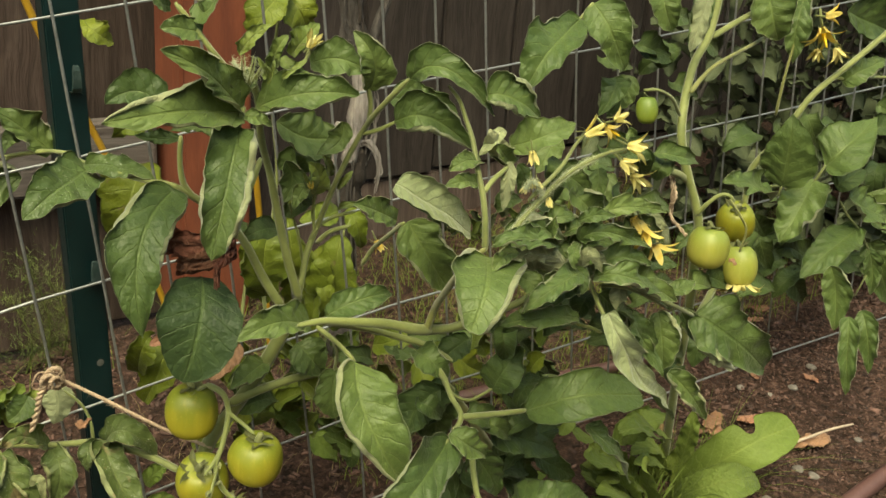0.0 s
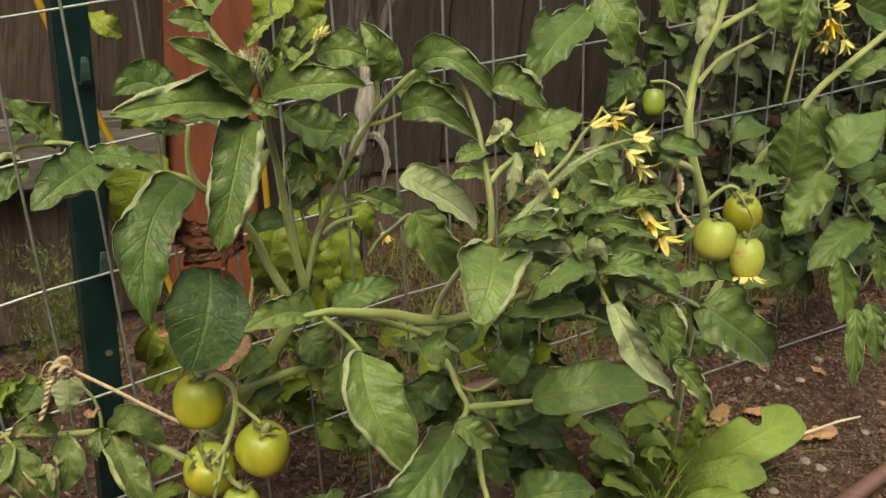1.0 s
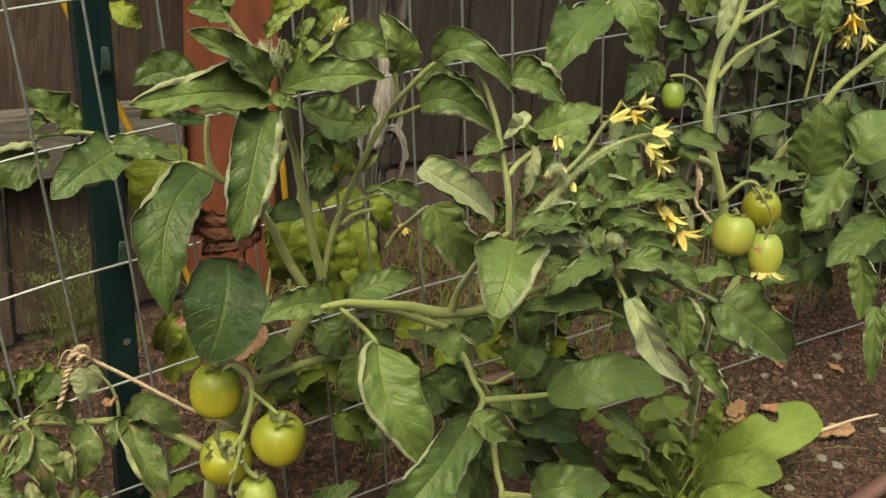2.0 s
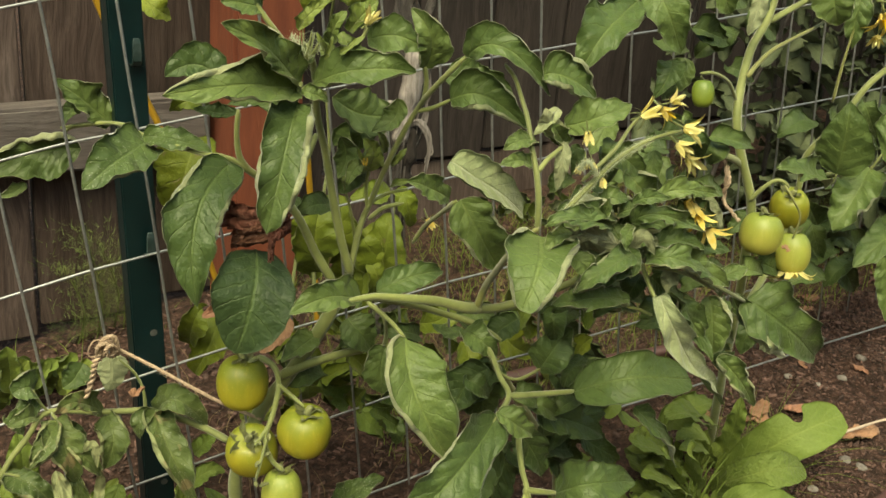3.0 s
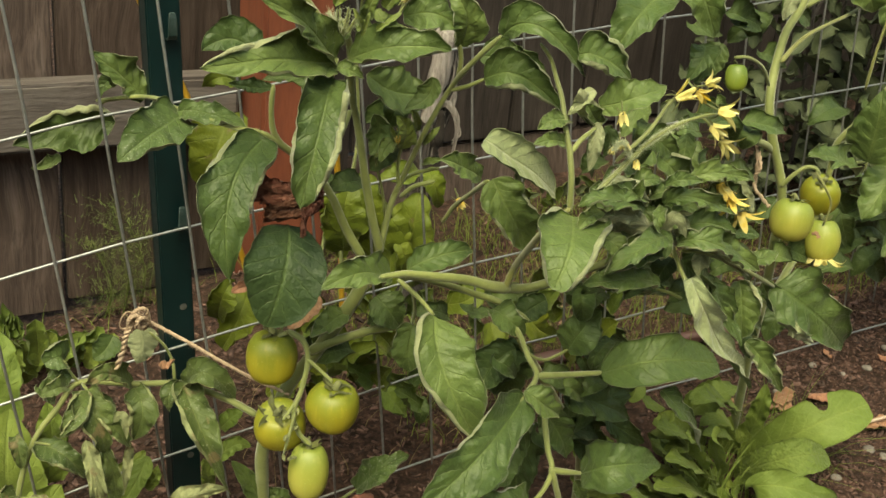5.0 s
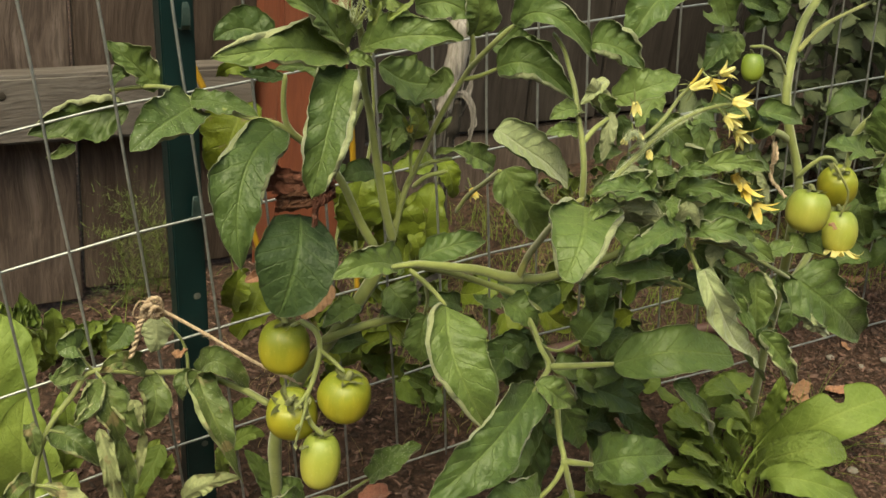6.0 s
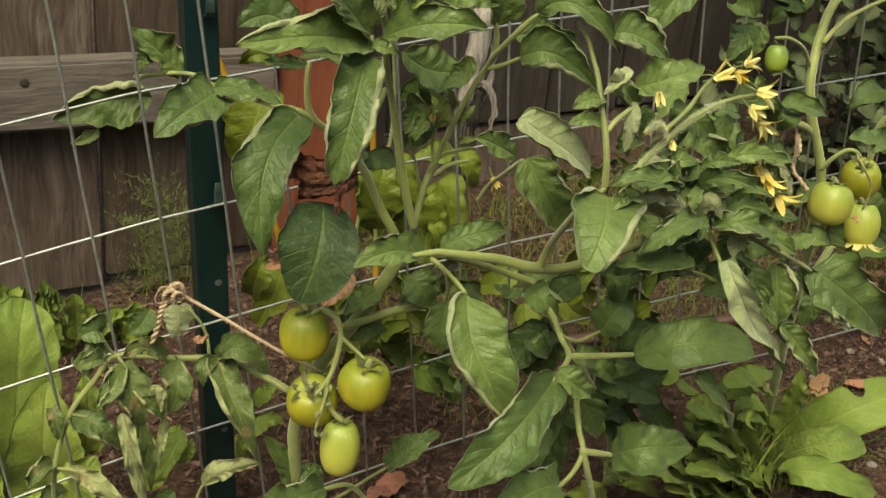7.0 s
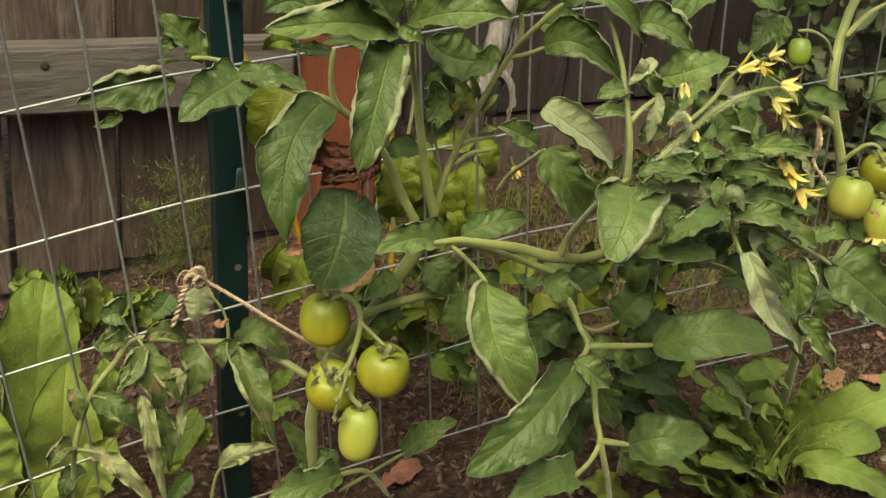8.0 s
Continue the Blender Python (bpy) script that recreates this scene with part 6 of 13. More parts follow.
stem(main_plant, [(-0.0107, -0.1300, 0.2890), (-0.0120, -0.1200, 0.2811), (-0.0127, -0.1150, 0.2753)], 0.0015, 0.0012)
stem(main_plant, [(-0.0085, -0.1500, 0.2471), (-0.0173, -0.1550, 0.2399), (-0.0247, -0.1600, 0.2373)], 0.0015, 0.0012)
stem(main_plant, [(-0.0129, -0.1550, 0.2391), (-0.0245, -0.1700, 0.2270), (-0.0272, -0.1700, 0.2156)], 0.0012, 0.0008)
flower(main_plant, (0.2096, -0.2400, 0.4792), (0.2170, -0.2500, 0.4913), 0.0149, PETAL_PALE, 0.25)
flower(main_plant, (0.2256, -0.2400, 0.4831), (0.2304, -0.2500, 0.4793), 0.0120, PETAL, 0.7)
flower(main_plant, (0.2328, -0.2400, 0.4872), (0.2374, -0.2450, 0.4928), 0.0113, PETAL_PALE, 0.5)
flower(main_plant, (0.2387, -0.2500, 0.4722), (0.2447, -0.2600, 0.4730), 0.0143, PETAL_PALE, 0.45)
flower(main_plant, (0.2346, -0.2500, 0.4616), (0.2383, -0.2600, 0.4587), 0.0144, PETAL_PALE, 0.5)
flower(main_plant, (0.2458, -0.2500, 0.4508), (0.2488, -0.2600, 0.4463), 0.0138, PETAL_PALE, 0.4)
flower(main_plant, (0.2591, -0.2550, 0.4120), (0.2673, -0.2600, 0.3956), 0.0160, PETAL, 0.6)
flower(main_plant, (0.2711, -0.2550, 0.4000), (0.2779, -0.2600, 0.3861), 0.0158, PETAL, 0.6)
flower(main_plant, (0.2538, -0.2500, 0.4193), (0.2572, -0.2550, 0.4105), 0.0149, PETAL, 0.25)
flower(main_plant, (0.2101, -0.2500, 0.4181), (0.2132, -0.2550, 0.4157), 0.0065, PETAL, 0.4)
flower(main_plant, (0.1573, -0.2500, 0.4766), (0.1615, -0.2500, 0.4650), 0.0085, PETAL_PALE, 0.1)
flower(main_plant, (0.0500, -0.1500, 0.5260), (0.0530, -0.1550, 0.5360), 0.0105, PETAL_PALE, 0.2)
flower(right_plant, (0.6371, -0.0800, 0.5016), (0.6351, -0.0900, 0.4873), 0.0219, PETAL, 0.8)
flower(right_plant, (0.6395, -0.0800, 0.5124), (0.6489, -0.0900, 0.5172), 0.0153, PETAL, 0.4)
flower(right_plant, (0.6649, -0.0800, 0.4810), (0.6647, -0.0900, 0.4691), 0.0179, PETAL_PALE, 0.4)
flower(right_plant, (0.6377, -0.0800, 0.4806), (0.6225, -0.0900, 0.4687), 0.0154, PETAL_PALE, 0.2)
flower(main_plant, (0.1746, -0.2500, 0.4436), (0.1789, -0.2500, 0.4332), 0.0066, PETAL_PALE, 0.1)
hairs(main_plant, [(0.1474, -0.2500, 0.4240), (0.1658, -0.2500, 0.4401), (0.1867, -0.2500, 0.4568), (0.2138, -0.2500, 0.4674)], 0.0045, 3200, 1)
hairs(main_plant, [(0.0085, -0.1300, 0.5150), (0.0130, -0.1320, 0.5080), (0.0182, -0.1300, 0.5010), (0.0205, -0.1250, 0.4900)], 0.0080, 240, 2)
for k in range(9):
    a = -1.3 + 0.32 * k
    tip = (0.0130 + 0.013 * math.sin(a), -0.138 + 0.003 * math.cos(3 * k), 0.5065 + 0.014 * math.cos(a))
    stem(main_plant, [(0.0160, -0.1300, 0.4970), (0.0140 + 0.006 * math.sin(a), -0.136, 0.5040), tip], 0.0009, 0.0004, name="bud_stalk")
    hairs(main_plant, [(0.0140 + 0.006 * math.sin(a), -0.136, 0.5040), (0.0135 + 0.010 * math.sin(a), -0.137, 0.5050 + 0.008 * math.cos(a)), tip], 0.0050, 34, 40 + k)
leaf(main_plant, (0.1820, -0.2000, 0.4500), (0.1760, -0.2050, 0.4350), (0.1780, -0.2050, 0.4140), (-0.4489, -0.5549, 0.7005), 0.0051, 0.0058, 12, 14, 30, 30, top=LEAF_PALE, under=LEAF)
leaf(main_plant, (0.1940, -0.1900, 0.4450), (0.1970, -0.1950, 0.4370), (0.1930, -0.1950, 0.4250), (-0.4612, -0.5545, 0.6927), 0.0064, 0.0072, 14, 14, 30, 30)
leaf(main_plant, (0.1600, -0.2150, 0.4810), (0.1500, -0.2180, 0.4760), (0.1420, -0.2150, 0.4650), (0.4899, 0.6277, -0.6050), 0.0044, 0.0052, -10, -10, -20, -20, under=LEAF_PALE)
leaf(main_plant, (0.1600, -0.2000, 0.4670), (0.1620, -0.2100, 0.4640), (0.1740, -0.2050, 0.4510), (-0.4566, -0.5772, 0.6770), 0.0079, 0.0076, 14, 14, 20, 30)
leaf(main_plant, (0.3130, -0.1300, 0.4150), (0.2880, -0.1400, 0.4050), (0.2750, -0.1400, 0.3870), (-0.4868, -0.5346, 0.6908), 0.0146, 0.0137, 14, 14, 20, 20)
leaf(main_plant, (0.3350, -0.1300, 0.4040), (0.3270, -0.1400, 0.3880), (0.3190, -0.1400, 0.3650), (-0.4998, -0.5136, 0.6974), 0.0132, 0.0122, 14, 14, 20, 20)
leaf(main_plant, (0.2650, -0.1400, 0.3940), (0.2720, -0.1500, 0.3830), (0.2930, -0.1500, 0.3690), (-0.4693, -0.5218, 0.7123), 0.0108, 0.0108, 14, 14, 20, 20)
leaf(main_plant, (0.2760, -0.1300, 0.4440), (0.2620, -0.1400, 0.4310), (0.2530, -0.1400, 0.4170), (-0.4845, -0.5576, 0.6740), 0.0115, 0.0115, 14, 14, 20, 20)
leaf(main_plant, (0.2840, -0.1300, 0.3740), (0.2600, -0.1400, 0.3700), (0.2460, -0.1400, 0.3570), (-0.4527, -0.5229, 0.7222), 0.0117, 0.0117, 14, 14, 20, 20, top=LEAF_DARK)
flower(main_plant, (0.0703, -0.1200, 0.4197), (0.0654, -0.1250, 0.4317), 0.0059, PETAL, 0.1)
leaf(main_plant, (0.1940, -0.2700, 0.3960), (0.1580, -0.2850, 0.3970), (0.1400, -0.2800, 0.3820), (-0.4230, -0.4886, 0.7631), 0.0101, 0.0097, 14, 14, 40, 60, rim=70, wave=0.03)
leaf(main_plant, (0.2270, -0.2350, 0.3350), (0.1840, -0.2450, 0.3490), (0.1500, -0.2450, 0.3600), (-0.4016, -0.4728, 0.7844), 0.0094, 0.0094, 14, 14, 30, 50, wave=0.04)
leaf(main_plant, (0.2100, -0.2650, 0.3870), (0.2210, -0.2850, 0.3940), (0.2610, -0.2800, 0.3730), (-0.4662, -0.4682, 0.7506), 0.0099, 0.0107, 16, 14, 30, 60, rim=60, wave=0.03)
leaf(main_plant, (0.2060, -0.2600, 0.4040), (0.2100, -0.2650, 0.3990), (0.2250, -0.2600, 0.3860), (0.4157, 0.4449, -0.7932), 0.0061, 0.0057, -10, -10, -30, -30, wave=0.02, under=LEAF_PALE)
leaf(main_plant, (0.1720, -0.2700, 0.4170), (0.1350, -0.2800, 0.4330), (0.1140, -0.2750, 0.4280), (-0.4269, -0.5271, 0.7348), 0.0076, 0.0083, 14, 14, 40, 60, rim=60, wave=0.03)
stem(main_plant, [(0.2230, -0.2400, 0.3380), (0.2300, -0.2450, 0.3370), (0.2390, -0.2500, 0.3330)], 0.0012, 0.0012)
stem(main_plant, [(0.2110, -0.2700, 0.3830), (0.2240, -0.2750, 0.3820), (0.2440, -0.2750, 0.3740), (0.2790, -0.2700, 0.3540)], 0.0013, 0.001)
stem(main_plant, [(0.0320, -0.1200, 0.4460), (0.0230, -0.1250, 0.4300), (0.0160, -0.1250, 0.4090), (0.0150, -0.1150, 0.3870)], 0.0022, 0.0019)
flower(main_plant, (0.1370, -0.1000, 0.3630), (0.1430, -0.1050, 0.3500), 0.0095, PETAL, 0.15)
stem(left_plant, [(-0.0157, -0.0900, 0.1959), (-0.0312, -0.0700, 0.2012), (-0.0525, -0.0500, 0.2062), (-0.0670, -0.0450, 0.2104), (-0.0965, -0.0300, 0.2073), (-0.1335, -0.0200, 0.2104), (-0.1508, -0.0300, 0.1990), (-0.1721, -0.0400, 0.1787), (-0.1865, -0.0500, 0.1420), (-0.1899, -0.0500, 0.0892)], 0.0029, 0.0019)
stem(left_plant, [(-0.0670, -0.0450, 0.2114), (-0.0672, -0.0400, 0.2260), (-0.0722, -0.0350, 0.2392), (-0.0825, -0.0300, 0.2505)], 0.0014, 0.0009)
stem(left_plant, [(-0.1335, -0.0200, 0.2104), (-0.1397, -0.0200, 0.2215), (-0.1437, -0.0200, 0.2321)], 0.0012, 0.0009)
stem(left_plant, [(-0.1324, -0.0250, 0.2121), (-0.1285, -0.0400, 0.2085), (-0.1283, -0.0500, 0.2018)], 0.0014, 0.0011)
stem(left_plant, [(-0.1721, -0.0400, 0.1787), (-0.1636, -0.0500, 0.1808), (-0.1534, -0.0500, 0.1736)], 0.0011, 0.0009)
stem(left_plant, [(-0.1866, -0.0500, 0.1394), (-0.1750, -0.0600, 0.1411), (-0.1648, -0.0600, 0.1335)], 0.0012, 0.0010)
stem(left_plant, [(-0.0846, -0.0600, 0.0662), (-0.0811, -0.0600, 0.0912), (-0.0756, -0.0600, 0.1040)], 0.0012, 0.0010)
leaf(left_plant, (-0.0617, -0.0500, 0.2124), (-0.0576, -0.0800, 0.1864), (-0.0357, -0.0850, 0.1263), (-0.0763, -0.9315, 0.3555), 0.0183, 0.0201, 12, 22, 60, 190, wave=0.03, peak=0.3, lobes=2, top=LEAF_WILTED, under=LEAF_WILTED_UNDER)
leaf(left_plant, (-0.0594, -0.0500, 0.2110), (-0.0504, -0.0700, 0.2299), (-0.0265, -0.0700, 0.2004), (-0.1683, -0.6634, 0.7291), 0.0124, 0.0130, 30, 25, 30, 30, top=LEAF_WILTED, under=LEAF_WILTED_UNDER)
leaf(left_plant, (-0.0640, -0.0500, 0.2128), (-0.0758, -0.0600, 0.2109), (-0.0756, -0.0600, 0.1956), (-0.2891, -0.7297, 0.6197), 0.0074, 0.0074, 13, 11, 40, 40, top=LEAF_WILTED, under=LEAF_WILTED_UNDER)
leaf(left_plant, (-0.0952, -0.0300, 0.2055), (-0.1178, -0.0500, 0.2322), (-0.1347, -0.0500, 0.2267), (0.5926, -0.5957, 0.5422), 0.0089, 0.0101, 17, 21, 50, 50, top=LEAF_WILTED, under=LEAF_WILTED_UNDER)
leaf(left_plant, (-0.0956, -0.0300, 0.2046), (-0.0937, -0.0500, 0.1954), (-0.1007, -0.0500, 0.1698), (-0.2201, -0.8316, 0.5099), 0.0136, 0.0167, 14, 14, 60, 200, top=LEAF_WILTED, under=LEAF_WILTED_UNDER)
leaf(left_plant, (-0.1405, -0.0700, 0.1914), (-0.1357, -0.0800, 0.1590), (-0.1261, -0.0800, 0.0953), (0.1522, 0.9851, -0.0797), 0.0074, 0.0070, 23, 27, -80, -80, top=LEAF_WILTED, under=LEAF_WILTED_UNDER)
leaf(left_plant, (-0.1314, -0.0400, 0.2155), (-0.1314, -0.0600, 0.2034), (-0.1237, -0.0600, 0.1704), (-0.0782, -0.9161, 0.3933), 0.0166, 0.0172, 20, 17, 60, 60, lobes=2, wave=0.04, top=LEAF_WILTED, under=LEAF_WILTED_UNDER)
leaf(left_plant, (-0.1327, -0.0400, 0.2142), (-0.1442, -0.0600, 0.2083), (-0.1549, -0.0600, 0.1905), (-0.1620, -0.6747, 0.7201), 0.0128, 0.0124, 30, 27, 210, 210, top=LEAF_WILTED, under=LEAF_WILTED_UNDER)
leaf(left_plant, (-0.1278, -0.0500, 0.1762), (-0.1196, -0.0600, 0.1496), (-0.1177, -0.0600, 0.1059), (-0.0688, -0.9890, 0.1308), 0.0077, 0.0077, 29, 19, 40, 40, wave=0.04, top=LEAF_WILTED, under=LEAF_WILTED_UNDER)
leaf(left_plant, (-0.1428, -0.0150, 0.2282), (-0.1478, -0.0200, 0.2352), (-0.1583, -0.0200, 0.2319), (0.3651, -0.6273, 0.6879), 0.0120, 0.0136, 22, 28, 40, 40, peak=0.5, top=LEAF_SPECKLED)
leaf(left_plant, (-0.1387, -0.0150, 0.2185), (-0.1483, -0.0200, 0.2179), (-0.1567, -0.0200, 0.2193), (0.2040, -0.6201, 0.7575), 0.0096, 0.0114, 12, 27, 40, 40, peak=0.5, top=LEAF_SPECKLED)
leaf(left_plant, (-0.1509, -0.0200, 0.2007), (-0.1608, -0.0300, 0.2148), (-0.1656, -0.0300, 0.2190), (0.6696, -0.7296, 0.1392), 0.0090, 0.0096, 23, 15, 40, 40, peak=0.5, top=LEAF_SPECKLED)
leaf(left_plant, (-0.1701, -0.0400, 0.1773), (-0.1553, -0.0600, 0.1769), (-0.1398, -0.0600, 0.1515), (0.0539, -0.7578, 0.6502), 0.0093, 0.0165, 12, 25, 50, 200, top=LEAF_WILTED, under=LEAF_WILTED_UNDER)
leaf(left_plant, (-0.1797, -0.0500, 0.1352), (-0.1593, -0.0700, 0.1308), (-0.1326, -0.0700, 0.0894), (0.0783, 0.9406, -0.3305), 0.0090, 0.0077, 19, 17, -50, -50, wave=0.05, top=LEAF_WILTED, under=LEAF_WILTED_UNDER)
leaf(left_plant, (-0.1842, -0.0400, 0.1861), (-0.1840, -0.0500, 0.1824), (-0.1827, -0.0500, 0.1644), (-0.0692, -0.9080, 0.4132), 0.0066, 0.0072, 23, 16, 40, 40, top=LEAF_WILTED, under=LEAF_WILTED_UNDER)
leaf(left_plant, (-0.1788, -0.0400, 0.1118), (-0.1931, -0.0500, 0.1118), (-0.1959, -0.0500, 0.0963), (-0.2194, -0.6924, 0.6874), 0.0095, 0.0084, 32, 13, 40, 40, top=LEAF_WILTED, under=LEAF_WILTED_UNDER)
leaf(left_plant, (-0.1308, -0.0500, 0.2073), (-0.1183, -0.0650, 0.1940), (-0.1076, -0.0650, 0.1740), (0.0992, -0.8796, 0.4652), 0.0107, 0.0089, 23, 16, 190, 190, wave=0.05, nu=22, nv=7, top=LEAF_WILTED, under=LEAF_WILTED_UNDER)
leaf(left_plant, (-0.1877, -0.0500, 0.1423), (-0.1993, -0.0600, 0.1468), (-0.2080, -0.0600, 0.1333), (-0.0535, -0.6044, 0.7949), 0.0107, 0.0098, 25, 30, 180, 180, wave=0.05, nu=22, nv=7, top=LEAF_WILTED, under=LEAF_WILTED_UNDER)
leaf(left_plant, (-0.1051, -0.0550, 0.1748), (-0.1086, -0.0600, 0.1526), (-0.1131, -0.0600, 0.1267), (0.2741, 0.9508, -0.1444), 0.0042, 0.0037, 25, 12, -60, -60, wave=0.05, nu=22, nv=7, top=LEAF_WILTED, under=LEAF_WILTED_UNDER)
leaf(left_plant, (-0.0756, -0.0600, 0.1023), (-0.0618, -0.0750, 0.1242), (-0.0336, -0.0750, 0.1221), (0.4517, 0.8280, -0.3322), 0.0086, 0.0098, 31, 19, -70, -70, top=LEAF_WILTED, under=LEAF_WILTED_UNDER)
leaf(left_plant, (0.0116, -0.1000, 0.1044), (-0.0240, -0.1200, 0.1167), (-0.0590, -0.1200, 0.1066), (0.1696, -0.5050, 0.8463), 0.0147, 0.0159, 16, 29, 40, 40, top=LEAF_SPECKLED)
leaf(left_plant, (0.0630, -0.1100, 0.1197), (0.0711, -0.1300, 0.1496), (0.0982, -0.1300, 0.1574), (-0.7624, -0.4305, 0.4830), 0.0135, 0.0153, 22, 30, 40, 40, lobes=2, top=LEAF_SPECKLED)
stem(left_plant, [(0.0163, -0.0900, 0.0773), (0.0411, -0.1000, 0.0989), (0.0630, -0.1100, 0.1197)], 0.0015, 0.0012)
stem(left_plant, [(0.0107, -0.1000, 0.1035), (0.0360, -0.1000, 0.1001), (0.0644, -0.0900, 0.0589)], 0.0020, 0.0020)
leaf(left_plant, (-0.0873, -0.0200, 0.2495), (-0.0864, -0.0250, 0.2360), (-0.0908, -0.0250, 0.2215), (0.2585, 0.9450, -0.2004), 0.0127, 0.0133, 19, 29, -10, -10)
leaf(left_plant, (-0.0976, 0.0200, 0.2241), (-0.1057, 0.0150, 0.2149), (-0.1148, 0.0150, 0.2084), (-0.3281, -0.7327, 0.5962), 0.0122, 0.0133, 19, 31, 40, 40, top=LEAF_DARK, under=LEAF, rim=30)
leaf(left_plant, (-0.1252, 0.0000, 0.1871), (-0.1165, 0.0000, 0.1695), (-0.1122, 0.0000, 0.1469), (0.1213, -0.9918, 0.0394), 0.0151, 0.0156, 18, 24, 40, 40, top=LEAF_DARK, under=LEAF, rim=30)
leaf(left_plant, (-0.0996, -0.0600, 0.1015), (-0.1087, -0.0600, 0.0925), (-0.1179, -0.0600, 0.0779), (-0.5661, -0.6982, 0.4382), 0.0089, 0.0098, 16, 31, 40, 40, top=LEAF_DARK, under=LEAF, rim=30)
leaf(left_plant, (-0.0030, -0.0800, 0.0865), (-0.0140, -0.0850, 0.1212), (-0.0345, -0.0850, 0.1559), (0.1639, -0.9865, 0.0032), 0.0140, 0.0128, 28, 12, 40, 40, top=LEAF_DARK, under=LEAF, rim=30)
leaf(left_plant, (-0.0038, -0.0850, 0.1132), (0.0042, -0.0900, 0.1120), (0.0148, -0.0900, 0.1009), (0.1822, -0.7830, 0.5947), 0.0104, 0.0103, 17, 16, 40, 40)
leaf(main_plant, (-0.0864, 0.0400, 0.3955), (-0.1183, 0.0500, 0.3919), (-0.1586, 0.0550, 0.3771), (-0.2054, -0.9786, 0.0079), 0.0207, 0.0243, 26, 20, 20, 190, top=LEAF_DARK)
leaf(main_plant, (-0.0689, 0.0200, 0.4177), (-0.0846, 0.0200, 0.4354), (-0.1082, 0.0200, 0.4550), (0.2332, -0.9409, 0.2458), 0.0125, 0.0161, 17, 14, 50, 50, wave=0.05)
leaf(main_plant, (-0.1272, 0.0550, 0.3681), (-0.1316, 0.0550, 0.3615), (-0.1465, 0.0550, 0.3579), (-0.3017, -0.7658, 0.5680), 0.0062, 0.0063, 25, 28, 40, 40)
leaf(main_plant, (-0.0921, 0.0200, 0.4284), (-0.0962, 0.0200, 0.4327), (-0.1025, 0.0200, 0.4202), (-0.3725, -0.7980, 0.4737), 0.0072, 0.0064, 32, 15, 40, 40, top=LEAF_DARK, under=LEAF, rim=30)
stem(main_plant, [(-0.0634, -0.0200, 0.4287), (-0.0729, 0.0100, 0.4230), (-0.0939, 0.0300, 0.4156), (-0.0979, 0.0400, 0.4084)], 0.0015, 0.0012)
leaf(main_plant, (0.2828, -0.2219, 0.4171), (0.2742, -0.2339, 0.4115), (0.2858, -0.2269, 0.3910), (-0.5796, -0.8102, 0.0874), 0.0095, 0.0096, 30, 25, 42.51, 42.51, top=LEAF, nu=14, nv=5, rim=20, under=LEAF)
leaf(main_plant, (0.2978, -0.1715, 0.3404), (0.3028, -0.1835, 0.3471), (0.3277, -0.1765, 0.3370), (-0.0390, -0.7112, 0.7019), 0.0110, 0.0131, 31, 32, 23.6054, 23.6054, top=LEAF, nu=14, nv=5, rim=20, under=LEAF)
leaf(main_plant, (0.2062, -0.1926, 0.4178), (0.2135, -0.2046, 0.4168), (0.2382, -0.1976, 0.4015), (0.0904, -0.8887, 0.4495), 0.0075, 0.0077, 15, 23, 18.6427, 18.6427, top=LEAF, nu=14, nv=5, rim=20, under=LEAF)
leaf(main_plant, (0.2815, -0.2230, 0.3234), (0.2545, -0.2350, 0.3299), (0.2473, -0.2280, 0.3185), (-0.0379, -0.5544, 0.8314), 0.0110, 0.0101, 23, 15, 24.5417, 24.5417, top=LEAF, nu=14, nv=5, rim=20, under=LEAF)
leaf(main_plant, (0.3314, -0.1753, 0.4338), (0.3055, -0.1873, 0.4407), (0.2996, -0.1803, 0.4344), (0.1258, -0.7152, 0.6875), 0.0105, 0.0078, 27, 26, 35.0141, 35.0141, top=LEAF_DARK, nu=14, nv=5, rim=20, under=LEAF)
leaf(main_plant, (0.3641, -0.1760, 0.3865), (0.3275, -0.1880, 0.3956), (0.3122, -0.1810, 0.3897), (0.1105, -0.6788, 0.7260), 0.0095, 0.0116, 12, 28, 42.2516, 42.2516, top=LEAF, nu=14, nv=5, rim=20, under=LEAF)
leaf(main_plant, (0.2065, -0.2031, 0.3982), (0.1964, -0.2151, 0.3938), (0.2029, -0.2081, 0.3744), (-0.6113, -0.7510, 0.2495), 0.0113, 0.0062, 26, 19, 37.3116, 37.3116, top=LEAF, nu=14, nv=5, rim=20, under=LEAF)
leaf(main_plant, (0.3144, -0.1947, 0.3295), (0.2874, -0.2067, 0.3379), (0.2806, -0.1997, 0.3290), (0.0732, -0.5748, 0.8150), 0.0102, 0.0106, 15, 28, 44.2793, 44.2793, top=LEAF_DARK, nu=14, nv=5, rim=20, under=LEAF)
leaf(main_plant, (0.2775, -0.1960, 0.4374), (0.2537, -0.2080, 0.4448), (0.2487, -0.2010, 0.4391), (0.1656, -0.7244, 0.6692), 0.0081, 0.0106, 10, 10, 33.6965, 33.6965, top=LEAF, nu=14, nv=5, rim=20, under=LEAF)
leaf(main_plant, (0.1622, -0.2281, 0.4125), (0.1551, -0.2401, 0.4084), (0.1636, -0.2331, 0.3896), (-0.5074, -0.8478, 0.1541), 0.0061, 0.0067, 24, 26, 56.5953, 56.5953, top=LEAF, nu=14, nv=5, rim=20, under=LEAF)
